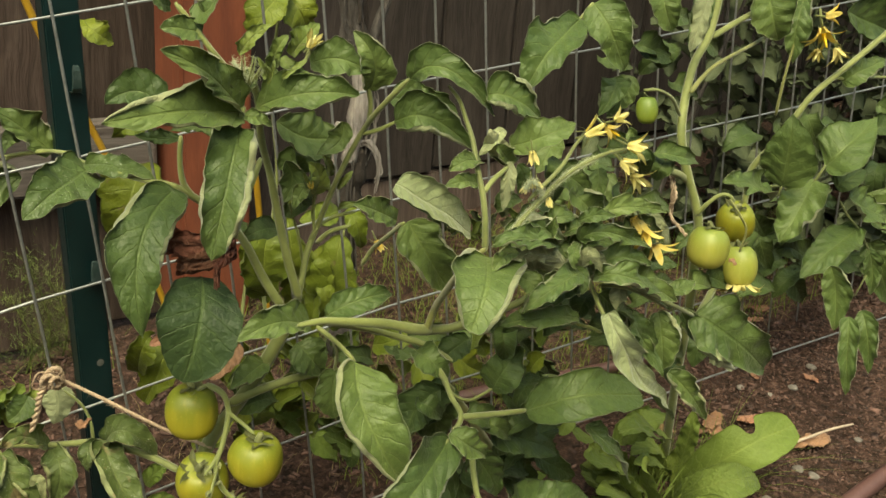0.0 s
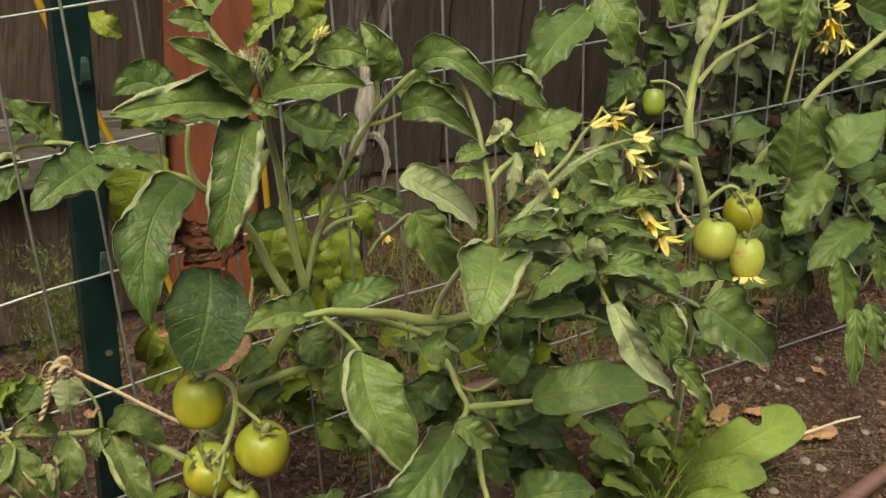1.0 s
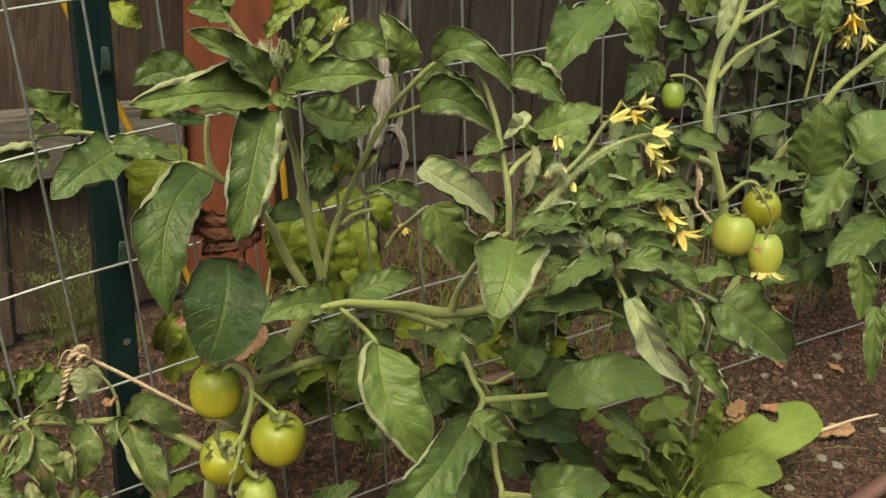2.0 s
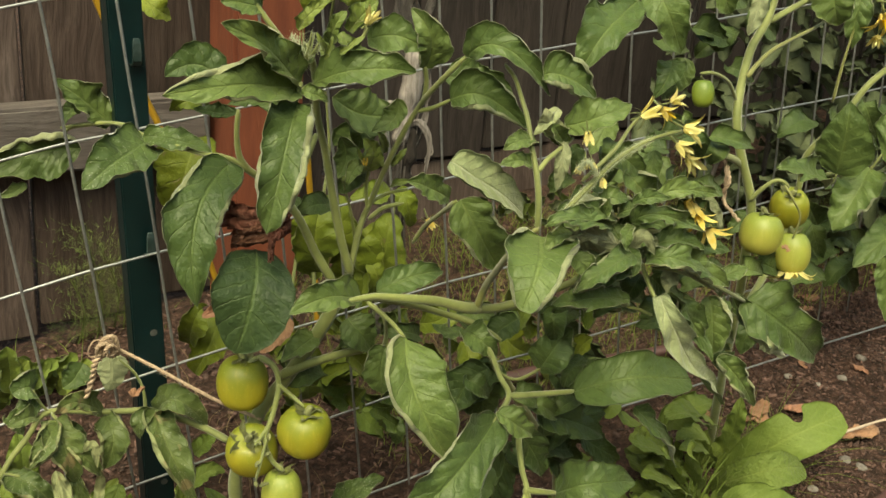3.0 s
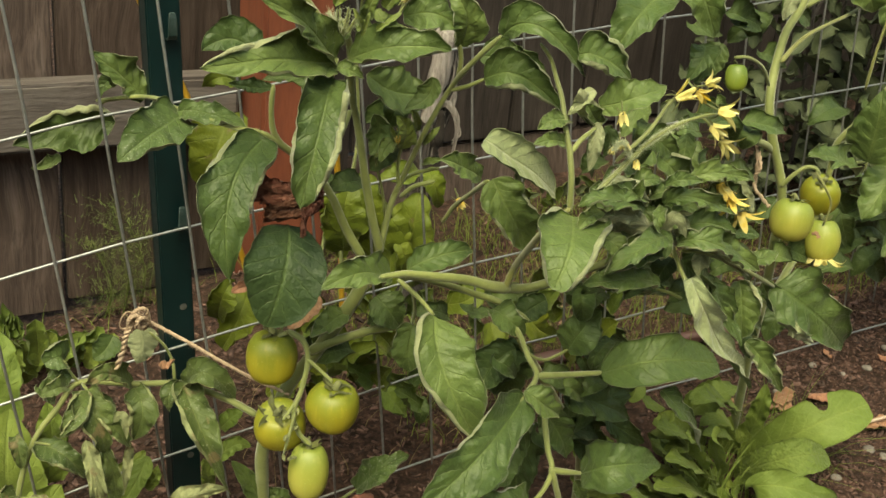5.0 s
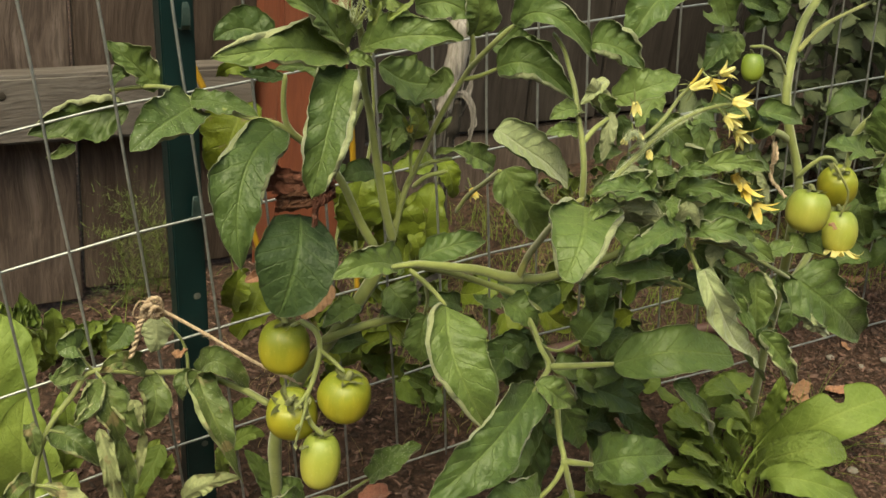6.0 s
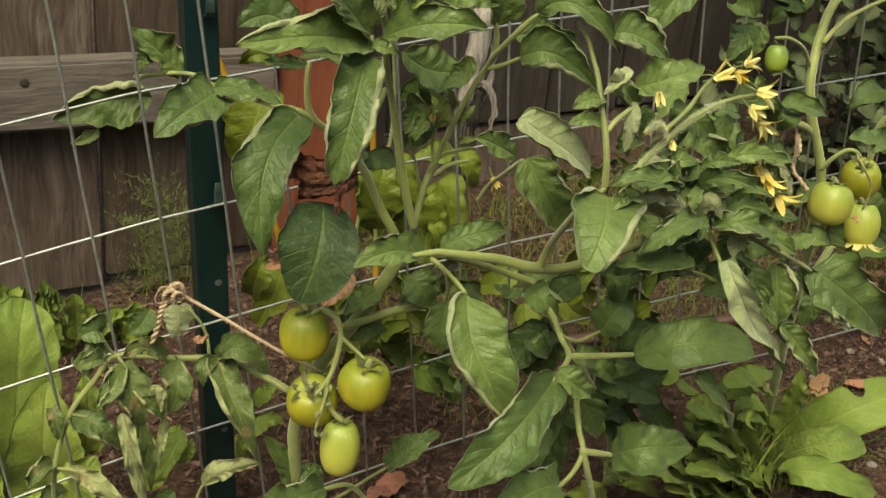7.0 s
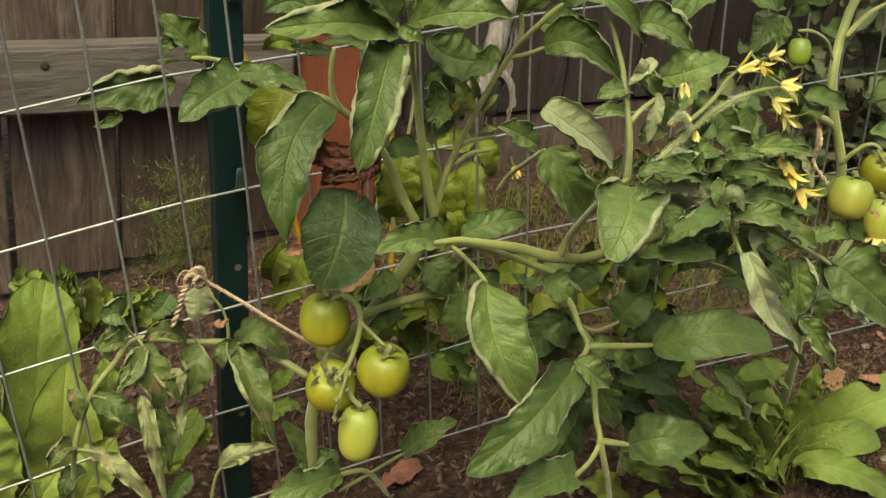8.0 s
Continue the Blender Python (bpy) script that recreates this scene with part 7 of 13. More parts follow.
leaf(main_plant, (0.3258, -0.2132, 0.2971), (0.3343, -0.2252, 0.2943), (0.3659, -0.2182, 0.2713), (0.1017, -0.9351, 0.3395), 0.0089, 0.0122, 30, 20, 22.2686, 22.2686, top=LEAF, nu=14, nv=5, rim=20, under=LEAF)
leaf(main_plant, (0.1850, -0.2035, 0.3245), (0.1783, -0.2155, 0.3224), (0.1875, -0.2085, 0.3024), (-0.4788, -0.8663, 0.1426), 0.0124, 0.0108, 31, 30, 42.0499, 42.0499, top=LEAF, nu=14, nv=5, rim=20, under=LEAF)
leaf(main_plant, (0.2595, -0.2009, 0.3690), (0.2627, -0.2129, 0.3682), (0.2851, -0.2059, 0.3510), (0.0689, -0.9316, 0.3570), 0.0109, 0.0092, 24, 23, 54.3253, 54.3253, top=LEAF, nu=14, nv=5, rim=20, under=LEAF)
leaf(main_plant, (0.2390, -0.2237, 0.4615), (0.2406, -0.2357, 0.4663), (0.2613, -0.2287, 0.4587), (-0.1101, -0.8086, 0.5780), 0.0116, 0.0088, 25, 11, 45.5431, 45.5431, top=LEAF, nu=14, nv=5, rim=20, under=LEAF)
leaf(main_plant, (0.2142, -0.1958, 0.3162), (0.1924, -0.2078, 0.3211), (0.1869, -0.2008, 0.3084), (-0.1324, -0.5483, 0.8258), 0.0099, 0.0108, 18, 26, 23.7297, 23.7297, top=LEAF_DARK, nu=14, nv=5, rim=20, under=LEAF)
leaf(main_plant, (0.2647, -0.1699, 0.4141), (0.2700, -0.1819, 0.4092), (0.2940, -0.1749, 0.3898), (0.0353, -0.9695, 0.2425), 0.0098, 0.0141, 28, 31, 49.9141, 49.9141, top=LEAF, nu=14, nv=5, rim=20, under=LEAF)
leaf(main_plant, (0.3444, -0.1753, 0.2710), (0.3082, -0.1873, 0.2851), (0.2928, -0.1803, 0.2799), (0.1886, -0.6810, 0.7076), 0.0104, 0.0102, 17, 14, 33.0185, 33.0185, top=LEAF, nu=14, nv=5, rim=20, under=LEAF)
leaf(main_plant, (0.2346, -0.2084, 0.3518), (0.2063, -0.2204, 0.3597), (0.1956, -0.2134, 0.3511), (0.0622, -0.5977, 0.7993), 0.0067, 0.0107, 16, 31, 21.5267, 21.5267, top=LEAF, nu=14, nv=5, rim=20, under=LEAF)
leaf(main_plant, (0.3570, -0.1864, 0.3300), (0.3527, -0.1984, 0.3235), (0.3704, -0.1914, 0.2986), (-0.3729, -0.9278, -0.0126), 0.0106, 0.0104, 13, 13, 38.7469, 38.7469, top=LEAF_DARK, nu=14, nv=5, rim=20, under=LEAF)
leaf(main_plant, (0.3545, -0.1744, 0.4269), (0.3377, -0.1864, 0.4266), (0.3418, -0.1794, 0.4124), (-0.5295, -0.5433, 0.6515), 0.0105, 0.0090, 18, 22, 45.5073, 45.5073, top=LEAF_DARK, nu=14, nv=5, rim=20, under=LEAF)
leaf(main_plant, (0.2684, -0.2245, 0.3175), (0.2755, -0.2365, 0.3172), (0.3035, -0.2295, 0.2978), (0.1064, -0.9016, 0.4193), 0.0099, 0.0111, 21, 23, 53.1984, 53.1984, top=LEAF, nu=14, nv=5, rim=20, under=LEAF)
leaf(main_plant, (0.2639, -0.1927, 0.3234), (0.2311, -0.2047, 0.3372), (0.2167, -0.1977, 0.3338), (0.2243, -0.6880, 0.6901), 0.0118, 0.0090, 25, 13, 19.9307, 19.9307, top=LEAF, nu=14, nv=5, rim=20, under=LEAF)
leaf(main_plant, (0.3193, -0.1728, 0.4436), (0.3145, -0.1848, 0.4367), (0.3298, -0.1778, 0.4163), (-0.4493, -0.8933, -0.0088), 0.0124, 0.0116, 19, 31, 52.1247, 52.1247, top=LEAF_DARK, nu=14, nv=5, rim=20, under=LEAF)
leaf(main_plant, (0.3354, -0.1789, 0.4357), (0.3483, -0.1909, 0.4363), (0.3834, -0.1839, 0.4232), (0.0360, -0.8714, 0.4892), 0.0102, 0.0083, 12, 28, 48.1908, 48.1908, top=LEAF, nu=14, nv=5, rim=20, under=LEAF)
leaf(main_plant, (0.2557, -0.2167, 0.3477), (0.2380, -0.2287, 0.3484), (0.2389, -0.2217, 0.3320), (-0.4966, -0.5199, 0.6950), 0.0094, 0.0112, 20, 17, 32.3993, 32.3993, top=LEAF_DARK, nu=14, nv=5, rim=20, under=LEAF)
leaf(main_plant, (0.3605, -0.1750, 0.3085), (0.3356, -0.1870, 0.3155), (0.3317, -0.1800, 0.3044), (-0.0319, -0.5172, 0.8553), 0.0114, 0.0120, 18, 27, 43.9551, 43.9551, top=LEAF, nu=14, nv=5, rim=20, under=LEAF)
leaf(main_plant, (0.2547, -0.1751, 0.3520), (0.2521, -0.1871, 0.3486), (0.2673, -0.1801, 0.3286), (-0.2139, -0.9725, 0.0922), 0.0078, 0.0090, 18, 26, 25.1578, 25.1578, top=LEAF, nu=14, nv=5, rim=20, under=LEAF)
leaf(main_plant, (0.2139, -0.2095, 0.4489), (0.2034, -0.2215, 0.4428), (0.2098, -0.2145, 0.4236), (-0.6281, -0.7373, 0.2486), 0.0079, 0.0089, 14, 14, 19.2311, 19.2311, top=LEAF_DARK, nu=14, nv=5, rim=20, under=LEAF)
leaf(main_plant, (0.2733, -0.2093, 0.4215), (0.2684, -0.2213, 0.4217), (0.2830, -0.2143, 0.4078), (-0.2251, -0.9558, 0.1892), 0.0098, 0.0094, 32, 15, 42.7528, 42.7528, top=LEAF_DARK, nu=14, nv=5, rim=20, under=LEAF)
leaf(main_plant, (0.2751, -0.1697, 0.3153), (0.2798, -0.1817, 0.3151), (0.3034, -0.1747, 0.2969), (0.1109, -0.9021, 0.4170), 0.0104, 0.0102, 32, 15, 32.2212, 32.2212, top=LEAF, nu=14, nv=5, rim=20, under=LEAF)
leaf(main_plant, (0.2211, -0.2283, 0.3432), (0.1932, -0.2403, 0.3509), (0.1830, -0.2333, 0.3415), (0.0396, -0.5731, 0.8185), 0.0099, 0.0116, 27, 23, 34.7394, 34.7394, top=LEAF, nu=14, nv=5, rim=20, under=LEAF)
leaf(main_plant, (0.3107, -0.1620, 0.4442), (0.3148, -0.1740, 0.4451), (0.3388, -0.1670, 0.4330), (-0.0018, -0.9151, 0.4033), 0.0111, 0.0113, 12, 22, 53.6983, 53.6983, top=LEAF, nu=14, nv=5, rim=20, under=LEAF)
leaf(main_plant, (0.2006, -0.2266, 0.4588), (0.1872, -0.2386, 0.4588), (0.1906, -0.2316, 0.4462), (-0.4957, -0.5982, 0.6296), 0.0088, 0.0078, 18, 22, 57.6499, 57.6499, top=LEAF_DARK, nu=14, nv=5, rim=20, under=LEAF)
leaf(main_plant, (0.1980, -0.2283, 0.3600), (0.1961, -0.2403, 0.3586), (0.2116, -0.2333, 0.3402), (-0.1122, -0.9790, 0.1699), 0.0093, 0.0088, 17, 16, 34.4246, 34.4246, top=LEAF, nu=14, nv=5, rim=20, under=LEAF)
leaf(main_plant, (0.0588, -0.0918, 0.2424), (0.0381, -0.1038, 0.2501), (0.0263, -0.0968, 0.2399), (0.0330, -0.6118, 0.7903), 0.0119, 0.0119, 28, 31, 27.4819, 27.4819, top=LEAF_DARK, nu=14, nv=5, rim=20, under=LEAF)
leaf(main_plant, (0.1024, -0.0924, 0.2733), (0.0800, -0.1044, 0.2773), (0.0679, -0.0974, 0.2643), (-0.1155, -0.6121, 0.7823), 0.0070, 0.0067, 26, 16, 22.6508, 22.6508, top=LEAF_DARK, nu=14, nv=5, rim=20, under=LEAF)
leaf(main_plant, (0.1718, -0.1444, 0.2441), (0.1542, -0.1564, 0.2457), (0.1502, -0.1494, 0.2279), (-0.4064, -0.5654, 0.7177), 0.0120, 0.0111, 14, 14, 53.658, 53.658, top=LEAF, nu=14, nv=5, rim=20, under=LEAF)
leaf(main_plant, (0.2780, -0.1297, 0.1559), (0.2727, -0.1417, 0.1575), (0.2847, -0.1347, 0.1361), (-0.3145, -0.9400, 0.1323), 0.0108, 0.0105, 21, 22, 51.1329, 51.1329, top=LEAF, nu=14, nv=5, rim=20, under=LEAF)
leaf(main_plant, (0.1393, -0.1691, 0.2587), (0.1431, -0.1811, 0.2599), (0.1608, -0.1741, 0.2415), (0.1206, -0.9021, 0.4143), 0.0098, 0.0089, 10, 10, 26.1113, 26.1113, top=LEAF_DARK, nu=14, nv=5, rim=20, under=LEAF)
leaf(main_plant, (0.2472, -0.1487, 0.2459), (0.2314, -0.1607, 0.2505), (0.2318, -0.1537, 0.2354), (-0.3601, -0.5188, 0.7754), 0.0068, 0.0089, 12, 27, 19.9374, 19.9374, top=LEAF_DARK, nu=14, nv=5, rim=20, under=LEAF)
leaf(main_plant, (0.2370, -0.1505, 0.2328), (0.2350, -0.1625, 0.2332), (0.2495, -0.1555, 0.2131), (-0.1183, -0.9779, 0.1727), 0.0081, 0.0099, 24, 26, 48.0368, 48.0368, top=LEAF, nu=14, nv=5, rim=20, under=LEAF)
leaf(main_plant, (0.2274, -0.1975, 0.2373), (0.2054, -0.2095, 0.2443), (0.2004, -0.2025, 0.2305), (-0.1233, -0.5022, 0.8559), 0.0077, 0.0100, 17, 17, 32.6689, 32.6689, top=LEAF_DARK, nu=14, nv=5, rim=20, under=LEAF)
leaf(main_plant, (0.1612, -0.1467, 0.2423), (0.1471, -0.1587, 0.2399), (0.1464, -0.1517, 0.2178), (-0.5824, -0.6521, 0.4853), 0.0073, 0.0090, 20, 15, 51.1109, 51.1109, top=LEAF_DARK, nu=14, nv=5, rim=20, under=LEAF)
leaf(main_plant, (0.1683, -0.1880, 0.2164), (0.1509, -0.2000, 0.2162), (0.1480, -0.1930, 0.1945), (-0.5350, -0.5687, 0.6248), 0.0085, 0.0097, 20, 20, 50.5995, 50.5995, top=LEAF_DARK, nu=14, nv=5, rim=20, under=LEAF)
leaf(main_plant, (0.2661, -0.1569, 0.2468), (0.2580, -0.1689, 0.2467), (0.2675, -0.1619, 0.2263), (-0.5239, -0.8352, 0.1671), 0.0075, 0.0073, 21, 23, 34.3033, 34.3033, top=LEAF_DARK, nu=14, nv=5, rim=20, under=LEAF)
leaf(main_plant, (0.2476, -0.1839, 0.2479), (0.2259, -0.1959, 0.2520), (0.2215, -0.1889, 0.2359), (-0.2776, -0.5054, 0.8170), 0.0086, 0.0104, 22, 32, 57.6017, 57.6017, top=LEAF, nu=14, nv=5, rim=20, under=LEAF)
leaf(main_plant, (0.2287, -0.1239, 0.1679), (0.2363, -0.1359, 0.1709), (0.2602, -0.1289, 0.1516), (0.1615, -0.8118, 0.5612), 0.0084, 0.0138, 22, 11, 38.9109, 38.9109, top=LEAF, nu=14, nv=5, rim=20, under=LEAF)
leaf(main_plant, (0.1927, -0.1630, 0.1760), (0.1969, -0.1750, 0.1786), (0.2167, -0.1680, 0.1584), (0.1585, -0.8706, 0.4658), 0.0114, 0.0126, 21, 25, 30.4008, 30.4008, top=LEAF_DARK, nu=14, nv=5, rim=20, under=LEAF)
leaf(main_plant, (0.2375, -0.1080, 0.1318), (0.2144, -0.1200, 0.1482), (0.2062, -0.1130, 0.1419), (0.3260, -0.6367, 0.6988), 0.0123, 0.0120, 21, 27, 34.6472, 34.6472, top=LEAF, nu=14, nv=5, rim=20, under=LEAF)
leaf(main_plant, (0.2401, -0.1527, 0.1580), (0.2442, -0.1647, 0.1636), (0.2654, -0.1577, 0.1459), (0.1293, -0.7915, 0.5974), 0.0084, 0.0097, 12, 23, 24.8712, 24.8712, top=LEAF_DARK, nu=14, nv=5, rim=20, under=LEAF)
leaf(main_plant, (0.2575, -0.1647, 0.2239), (0.2618, -0.1767, 0.2219), (0.2844, -0.1697, 0.1984), (0.0841, -0.9573, 0.2767), 0.0136, 0.0079, 27, 23, 33.8384, 33.8384, top=LEAF_DARK, nu=14, nv=5, rim=20, under=LEAF)
leaf(main_plant, (0.1665, -0.1902, 0.2525), (0.1749, -0.2022, 0.2563), (0.1990, -0.1952, 0.2399), (0.1192, -0.7767, 0.6185), 0.0108, 0.0119, 11, 15, 41.6711, 41.6711, top=LEAF_DARK, nu=14, nv=5, rim=20, under=LEAF)
leaf(main_plant, (0.1355, -0.1834, 0.2173), (0.1322, -0.1954, 0.2154), (0.1425, -0.1884, 0.1919), (-0.2750, -0.9549, 0.1121), 0.0122, 0.0089, 24, 21, 44.5264, 44.5264, top=LEAF_DARK, nu=14, nv=5, rim=20, under=LEAF)
leaf(main_plant, (0.1807, -0.1961, 0.2442), (0.1863, -0.2081, 0.2457), (0.2082, -0.2011, 0.2262), (0.1474, -0.8714, 0.4680), 0.0087, 0.0095, 27, 24, 15.7459, 15.7459, top=LEAF, nu=14, nv=5, rim=20, under=LEAF)
leaf(main_plant, (0.2574, -0.1635, 0.1615), (0.2223, -0.1755, 0.1797), (0.2045, -0.1685, 0.1749), (0.2455, -0.6336, 0.7337), 0.0143, 0.0128, 24, 26, 56.4633, 56.4633, top=LEAF_DARK, nu=14, nv=5, rim=20, under=LEAF)
leaf(main_plant, (0.2030, -0.1886, 0.2724), (0.2062, -0.2006, 0.2732), (0.2261, -0.1936, 0.2543), (0.0940, -0.9216, 0.3765), 0.0082, 0.0125, 18, 24, 29.3249, 29.3249, top=LEAF_DARK, nu=14, nv=5, rim=20, under=LEAF)
leaf(main_plant, (0.1866, -0.1032, 0.1568), (0.1965, -0.1152, 0.1506), (0.2209, -0.1082, 0.1216), (0.1714, -0.9384, 0.3000), 0.0086, 0.0134, 27, 26, 28.4801, 28.4801, top=LEAF, nu=14, nv=5, rim=20, under=LEAF)
leaf(main_plant, (0.3966, -0.1714, 0.2809), (0.4027, -0.1834, 0.2809), (0.4325, -0.1764, 0.2609), (0.1204, -0.8903, 0.4391), 0.0098, 0.0127, 20, 17, 37.9421, 37.9421, top=LEAF_DARK, nu=14, nv=5, rim=20, under=LEAF)
leaf(main_plant, (0.3881, -0.1908, 0.2455), (0.3757, -0.2028, 0.2464), (0.3863, -0.1958, 0.2260), (-0.6747, -0.6982, 0.2395), 0.0085, 0.0108, 24, 23, 45.3391, 45.3391, top=LEAF_DARK, nu=14, nv=5, rim=20, under=LEAF)
leaf(main_plant, (0.4089, -0.1557, 0.3034), (0.3865, -0.1677, 0.3066), (0.3862, -0.1607, 0.2915), (-0.3286, -0.4661, 0.8214), 0.0096, 0.0108, 25, 30, 32.2356, 32.2356, top=LEAF_DARK, nu=14, nv=5, rim=20, under=LEAF)
leaf(main_plant, (0.4205, -0.1722, 0.3138), (0.4295, -0.1842, 0.3142), (0.4633, -0.1772, 0.2958), (0.0855, -0.8887, 0.4506), 0.0141, 0.0128, 23, 20, 57.137, 57.137, top=LEAF_DARK, nu=14, nv=5, rim=20, under=LEAF)
leaf(main_plant, (0.3906, -0.1840, 0.3150), (0.3929, -0.1960, 0.3213), (0.4187, -0.1890, 0.3092), (-0.0127, -0.7840, 0.6207), 0.0126, 0.0083, 24, 23, 49.3094, 49.3094, top=LEAF, nu=14, nv=5, rim=20, under=LEAF)
leaf(main_plant, (0.3945, -0.1756, 0.2746), (0.3724, -0.1876, 0.2797), (0.3726, -0.1806, 0.2652), (-0.2552, -0.4672, 0.8465), 0.0136, 0.0127, 12, 28, 57.955, 57.955, top=LEAF_DARK, nu=14, nv=5, rim=20, under=LEAF)
leaf(main_plant, (0.0866, -0.0823, 0.4343), (0.0789, -0.0943, 0.4332), (0.0810, -0.0873, 0.4203), (-0.4341, -0.7790, 0.4525), 0.0113, 0.0092, 24, 26, 21.6956, 21.6956, top=LEAF, nu=14, nv=5, rim=20, under=LEAF)
leaf(main_plant, (0.0832, -0.0838, 0.4148), (0.0760, -0.0958, 0.4138), (0.0784, -0.0888, 0.4002), (-0.4392, -0.7964, 0.4157), 0.0066, 0.0108, 27, 26, 22.8197, 22.8197, top=LEAF, nu=14, nv=5, rim=20, under=LEAF)
leaf(main_plant, (0.0913, -0.0780, 0.4001), (0.0751, -0.0900, 0.3996), (0.0687, -0.0830, 0.3863), (-0.2661, -0.6798, 0.6834), 0.0128, 0.0086, 28, 10, 45.1392, 45.1392, top=LEAF, nu=14, nv=5, rim=20, under=LEAF)
leaf(main_plant, (0.0735, -0.0629, 0.3698), (0.0533, -0.0749, 0.3749), (0.0421, -0.0679, 0.3665), (0.0354, -0.6948, 0.7184), 0.0106, 0.0098, 26, 19, 29.5442, 29.5442, top=LEAF_DARK, nu=14, nv=5, rim=20, under=LEAF)
leaf(main_plant, (0.0914, -0.0721, 0.4255), (0.0737, -0.0841, 0.4291), (0.0657, -0.0771, 0.4209), (0.0104, -0.7077, 0.7064), 0.0066, 0.0116, 22, 32, 27.9303, 27.9303, top=LEAF, nu=14, nv=5, rim=20, under=LEAF)
leaf(main_plant, (0.0502, -0.0715, 0.4245), (0.0313, -0.0835, 0.4276), (0.0210, -0.0765, 0.4189), (-0.0092, -0.7185, 0.6955), 0.0088, 0.0063, 13, 13, 47.1981, 47.1981, top=LEAF, nu=14, nv=5, rim=20, under=LEAF)
leaf(main_plant, (0.0355, -0.0760, 0.3865), (0.0223, -0.0880, 0.3839), (0.0172, -0.0810, 0.3681), (-0.3782, -0.7238, 0.5771), 0.0105, 0.0085, 12, 28, 22.3919, 22.3919, top=LEAF_DARK, nu=14, nv=5, rim=20, under=LEAF)
leaf(right_plant, (0.8754, -0.0360, 0.2096), (0.8234, -0.0480, 0.2215), (0.8043, -0.0410, 0.2122), (0.0732, -0.6450, 0.7607), 0.0160, 0.0157, 21, 23, 15.5962, 15.5962, top=LEAF_DARK, nu=14, nv=5, rim=20, under=LEAF)
leaf(right_plant, (0.9126, -0.0065, 0.2354), (0.9364, -0.0185, 0.2327), (0.9959, -0.0115, 0.2085), (0.0857, -0.8972, 0.4332), 0.0205, 0.0160, 32, 15, 25.5639, 25.5639, top=LEAF_DARK, nu=14, nv=5, rim=20, under=LEAF)
leaf(right_plant, (0.7287, -0.0118, 0.3895), (0.7301, -0.0238, 0.3761), (0.7598, -0.0168, 0.3467), (-0.3623, -0.9189, -0.1563), 0.0163, 0.0168, 27, 24, 37.8475, 37.8475, top=LEAF, nu=14, nv=5, rim=20, under=LEAF)
leaf(right_plant, (0.7885, -0.0553, 0.3798), (0.8016, -0.0673, 0.3852), (0.8474, -0.0603, 0.3747), (-0.0189, -0.8137, 0.5809), 0.0146, 0.0135, 20, 20, 23.2352, 23.2352, top=LEAF_DARK, nu=14, nv=5, rim=20, under=LEAF)
leaf(right_plant, (0.9211, -0.0098, 0.2109), (0.9433, -0.0218, 0.1988), (1.0017, -0.0148, 0.1637), (0.0296, -0.9875, 0.1550), 0.0210, 0.0158, 17, 21, 38.5244, 38.5244, top=LEAF_DARK, nu=14, nv=5, rim=20, under=LEAF)
leaf(right_plant, (0.8473, -0.0338, 0.3275), (0.8298, -0.0458, 0.3152), (0.8441, -0.0388, 0.2847), (-0.8106, -0.5715, 0.1279), 0.0161, 0.0141, 27, 24, 26.8599, 26.8599, top=LEAF_DARK, nu=14, nv=5, rim=20, under=LEAF)
leaf(right_plant, (0.6479, -0.0431, 0.2722), (0.6459, -0.0551, 0.2594), (0.6707, -0.0481, 0.2268), (-0.4476, -0.8851, -0.1274), 0.0131, 0.0101, 10, 12, 46.6428, 46.6428, top=LEAF, nu=14, nv=5, rim=20, under=LEAF)
leaf(right_plant, (0.8632, -0.0041, 0.3887), (0.8827, -0.0161, 0.3781), (0.9358, -0.0091, 0.3508), (-0.0119, -0.9940, 0.1086), 0.0181, 0.0176, 22, 13, 34.147, 34.147, top=LEAF_DARK, nu=14, nv=5, rim=20, under=LEAF)
leaf(right_plant, (0.7785, -0.0067, 0.3330), (0.7383, -0.0187, 0.3416), (0.7267, -0.0117, 0.3334), (0.0736, -0.7031, 0.7073), 0.0134, 0.0168, 27, 23, 27.9403, 27.9403, top=LEAF_DARK, nu=14, nv=5, rim=20, under=LEAF)
leaf(right_plant, (0.6814, -0.0142, 0.3825), (0.6859, -0.0262, 0.3767), (0.7175, -0.0192, 0.3552), (-0.0962, -0.9938, 0.0550), 0.0128, 0.0165, 12, 28, 37.4629, 37.4629, top=LEAF_DARK, nu=14, nv=5, rim=20, under=LEAF)
leaf(right_plant, (0.7522, -0.0239, 0.2459), (0.6982, -0.0359, 0.2578), (0.6730, -0.0289, 0.2503), (0.0842, -0.6875, 0.7213), 0.0113, 0.0126, 25, 11, 42.6788, 42.6788, top=LEAF_DARK, nu=14, nv=5, rim=20, under=LEAF)
leaf(right_plant, (0.7105, -0.0459, 0.2127), (0.7105, -0.0579, 0.2057), (0.7395, -0.0509, 0.1769), (-0.2453, -0.9674, -0.0631), 0.0121, 0.0181, 25, 30, 54.4774, 54.4774, top=LEAF_DARK, nu=14, nv=5, rim=20, under=LEAF)
leaf(right_plant, (0.6253, -0.0444, 0.2837), (0.6017, -0.0564, 0.2810), (0.6033, -0.0494, 0.2599), (-0.5858, -0.4921, 0.6439), 0.0153, 0.0094, 15, 26, 25.9968, 25.9968, top=LEAF, nu=14, nv=5, rim=20, under=LEAF)
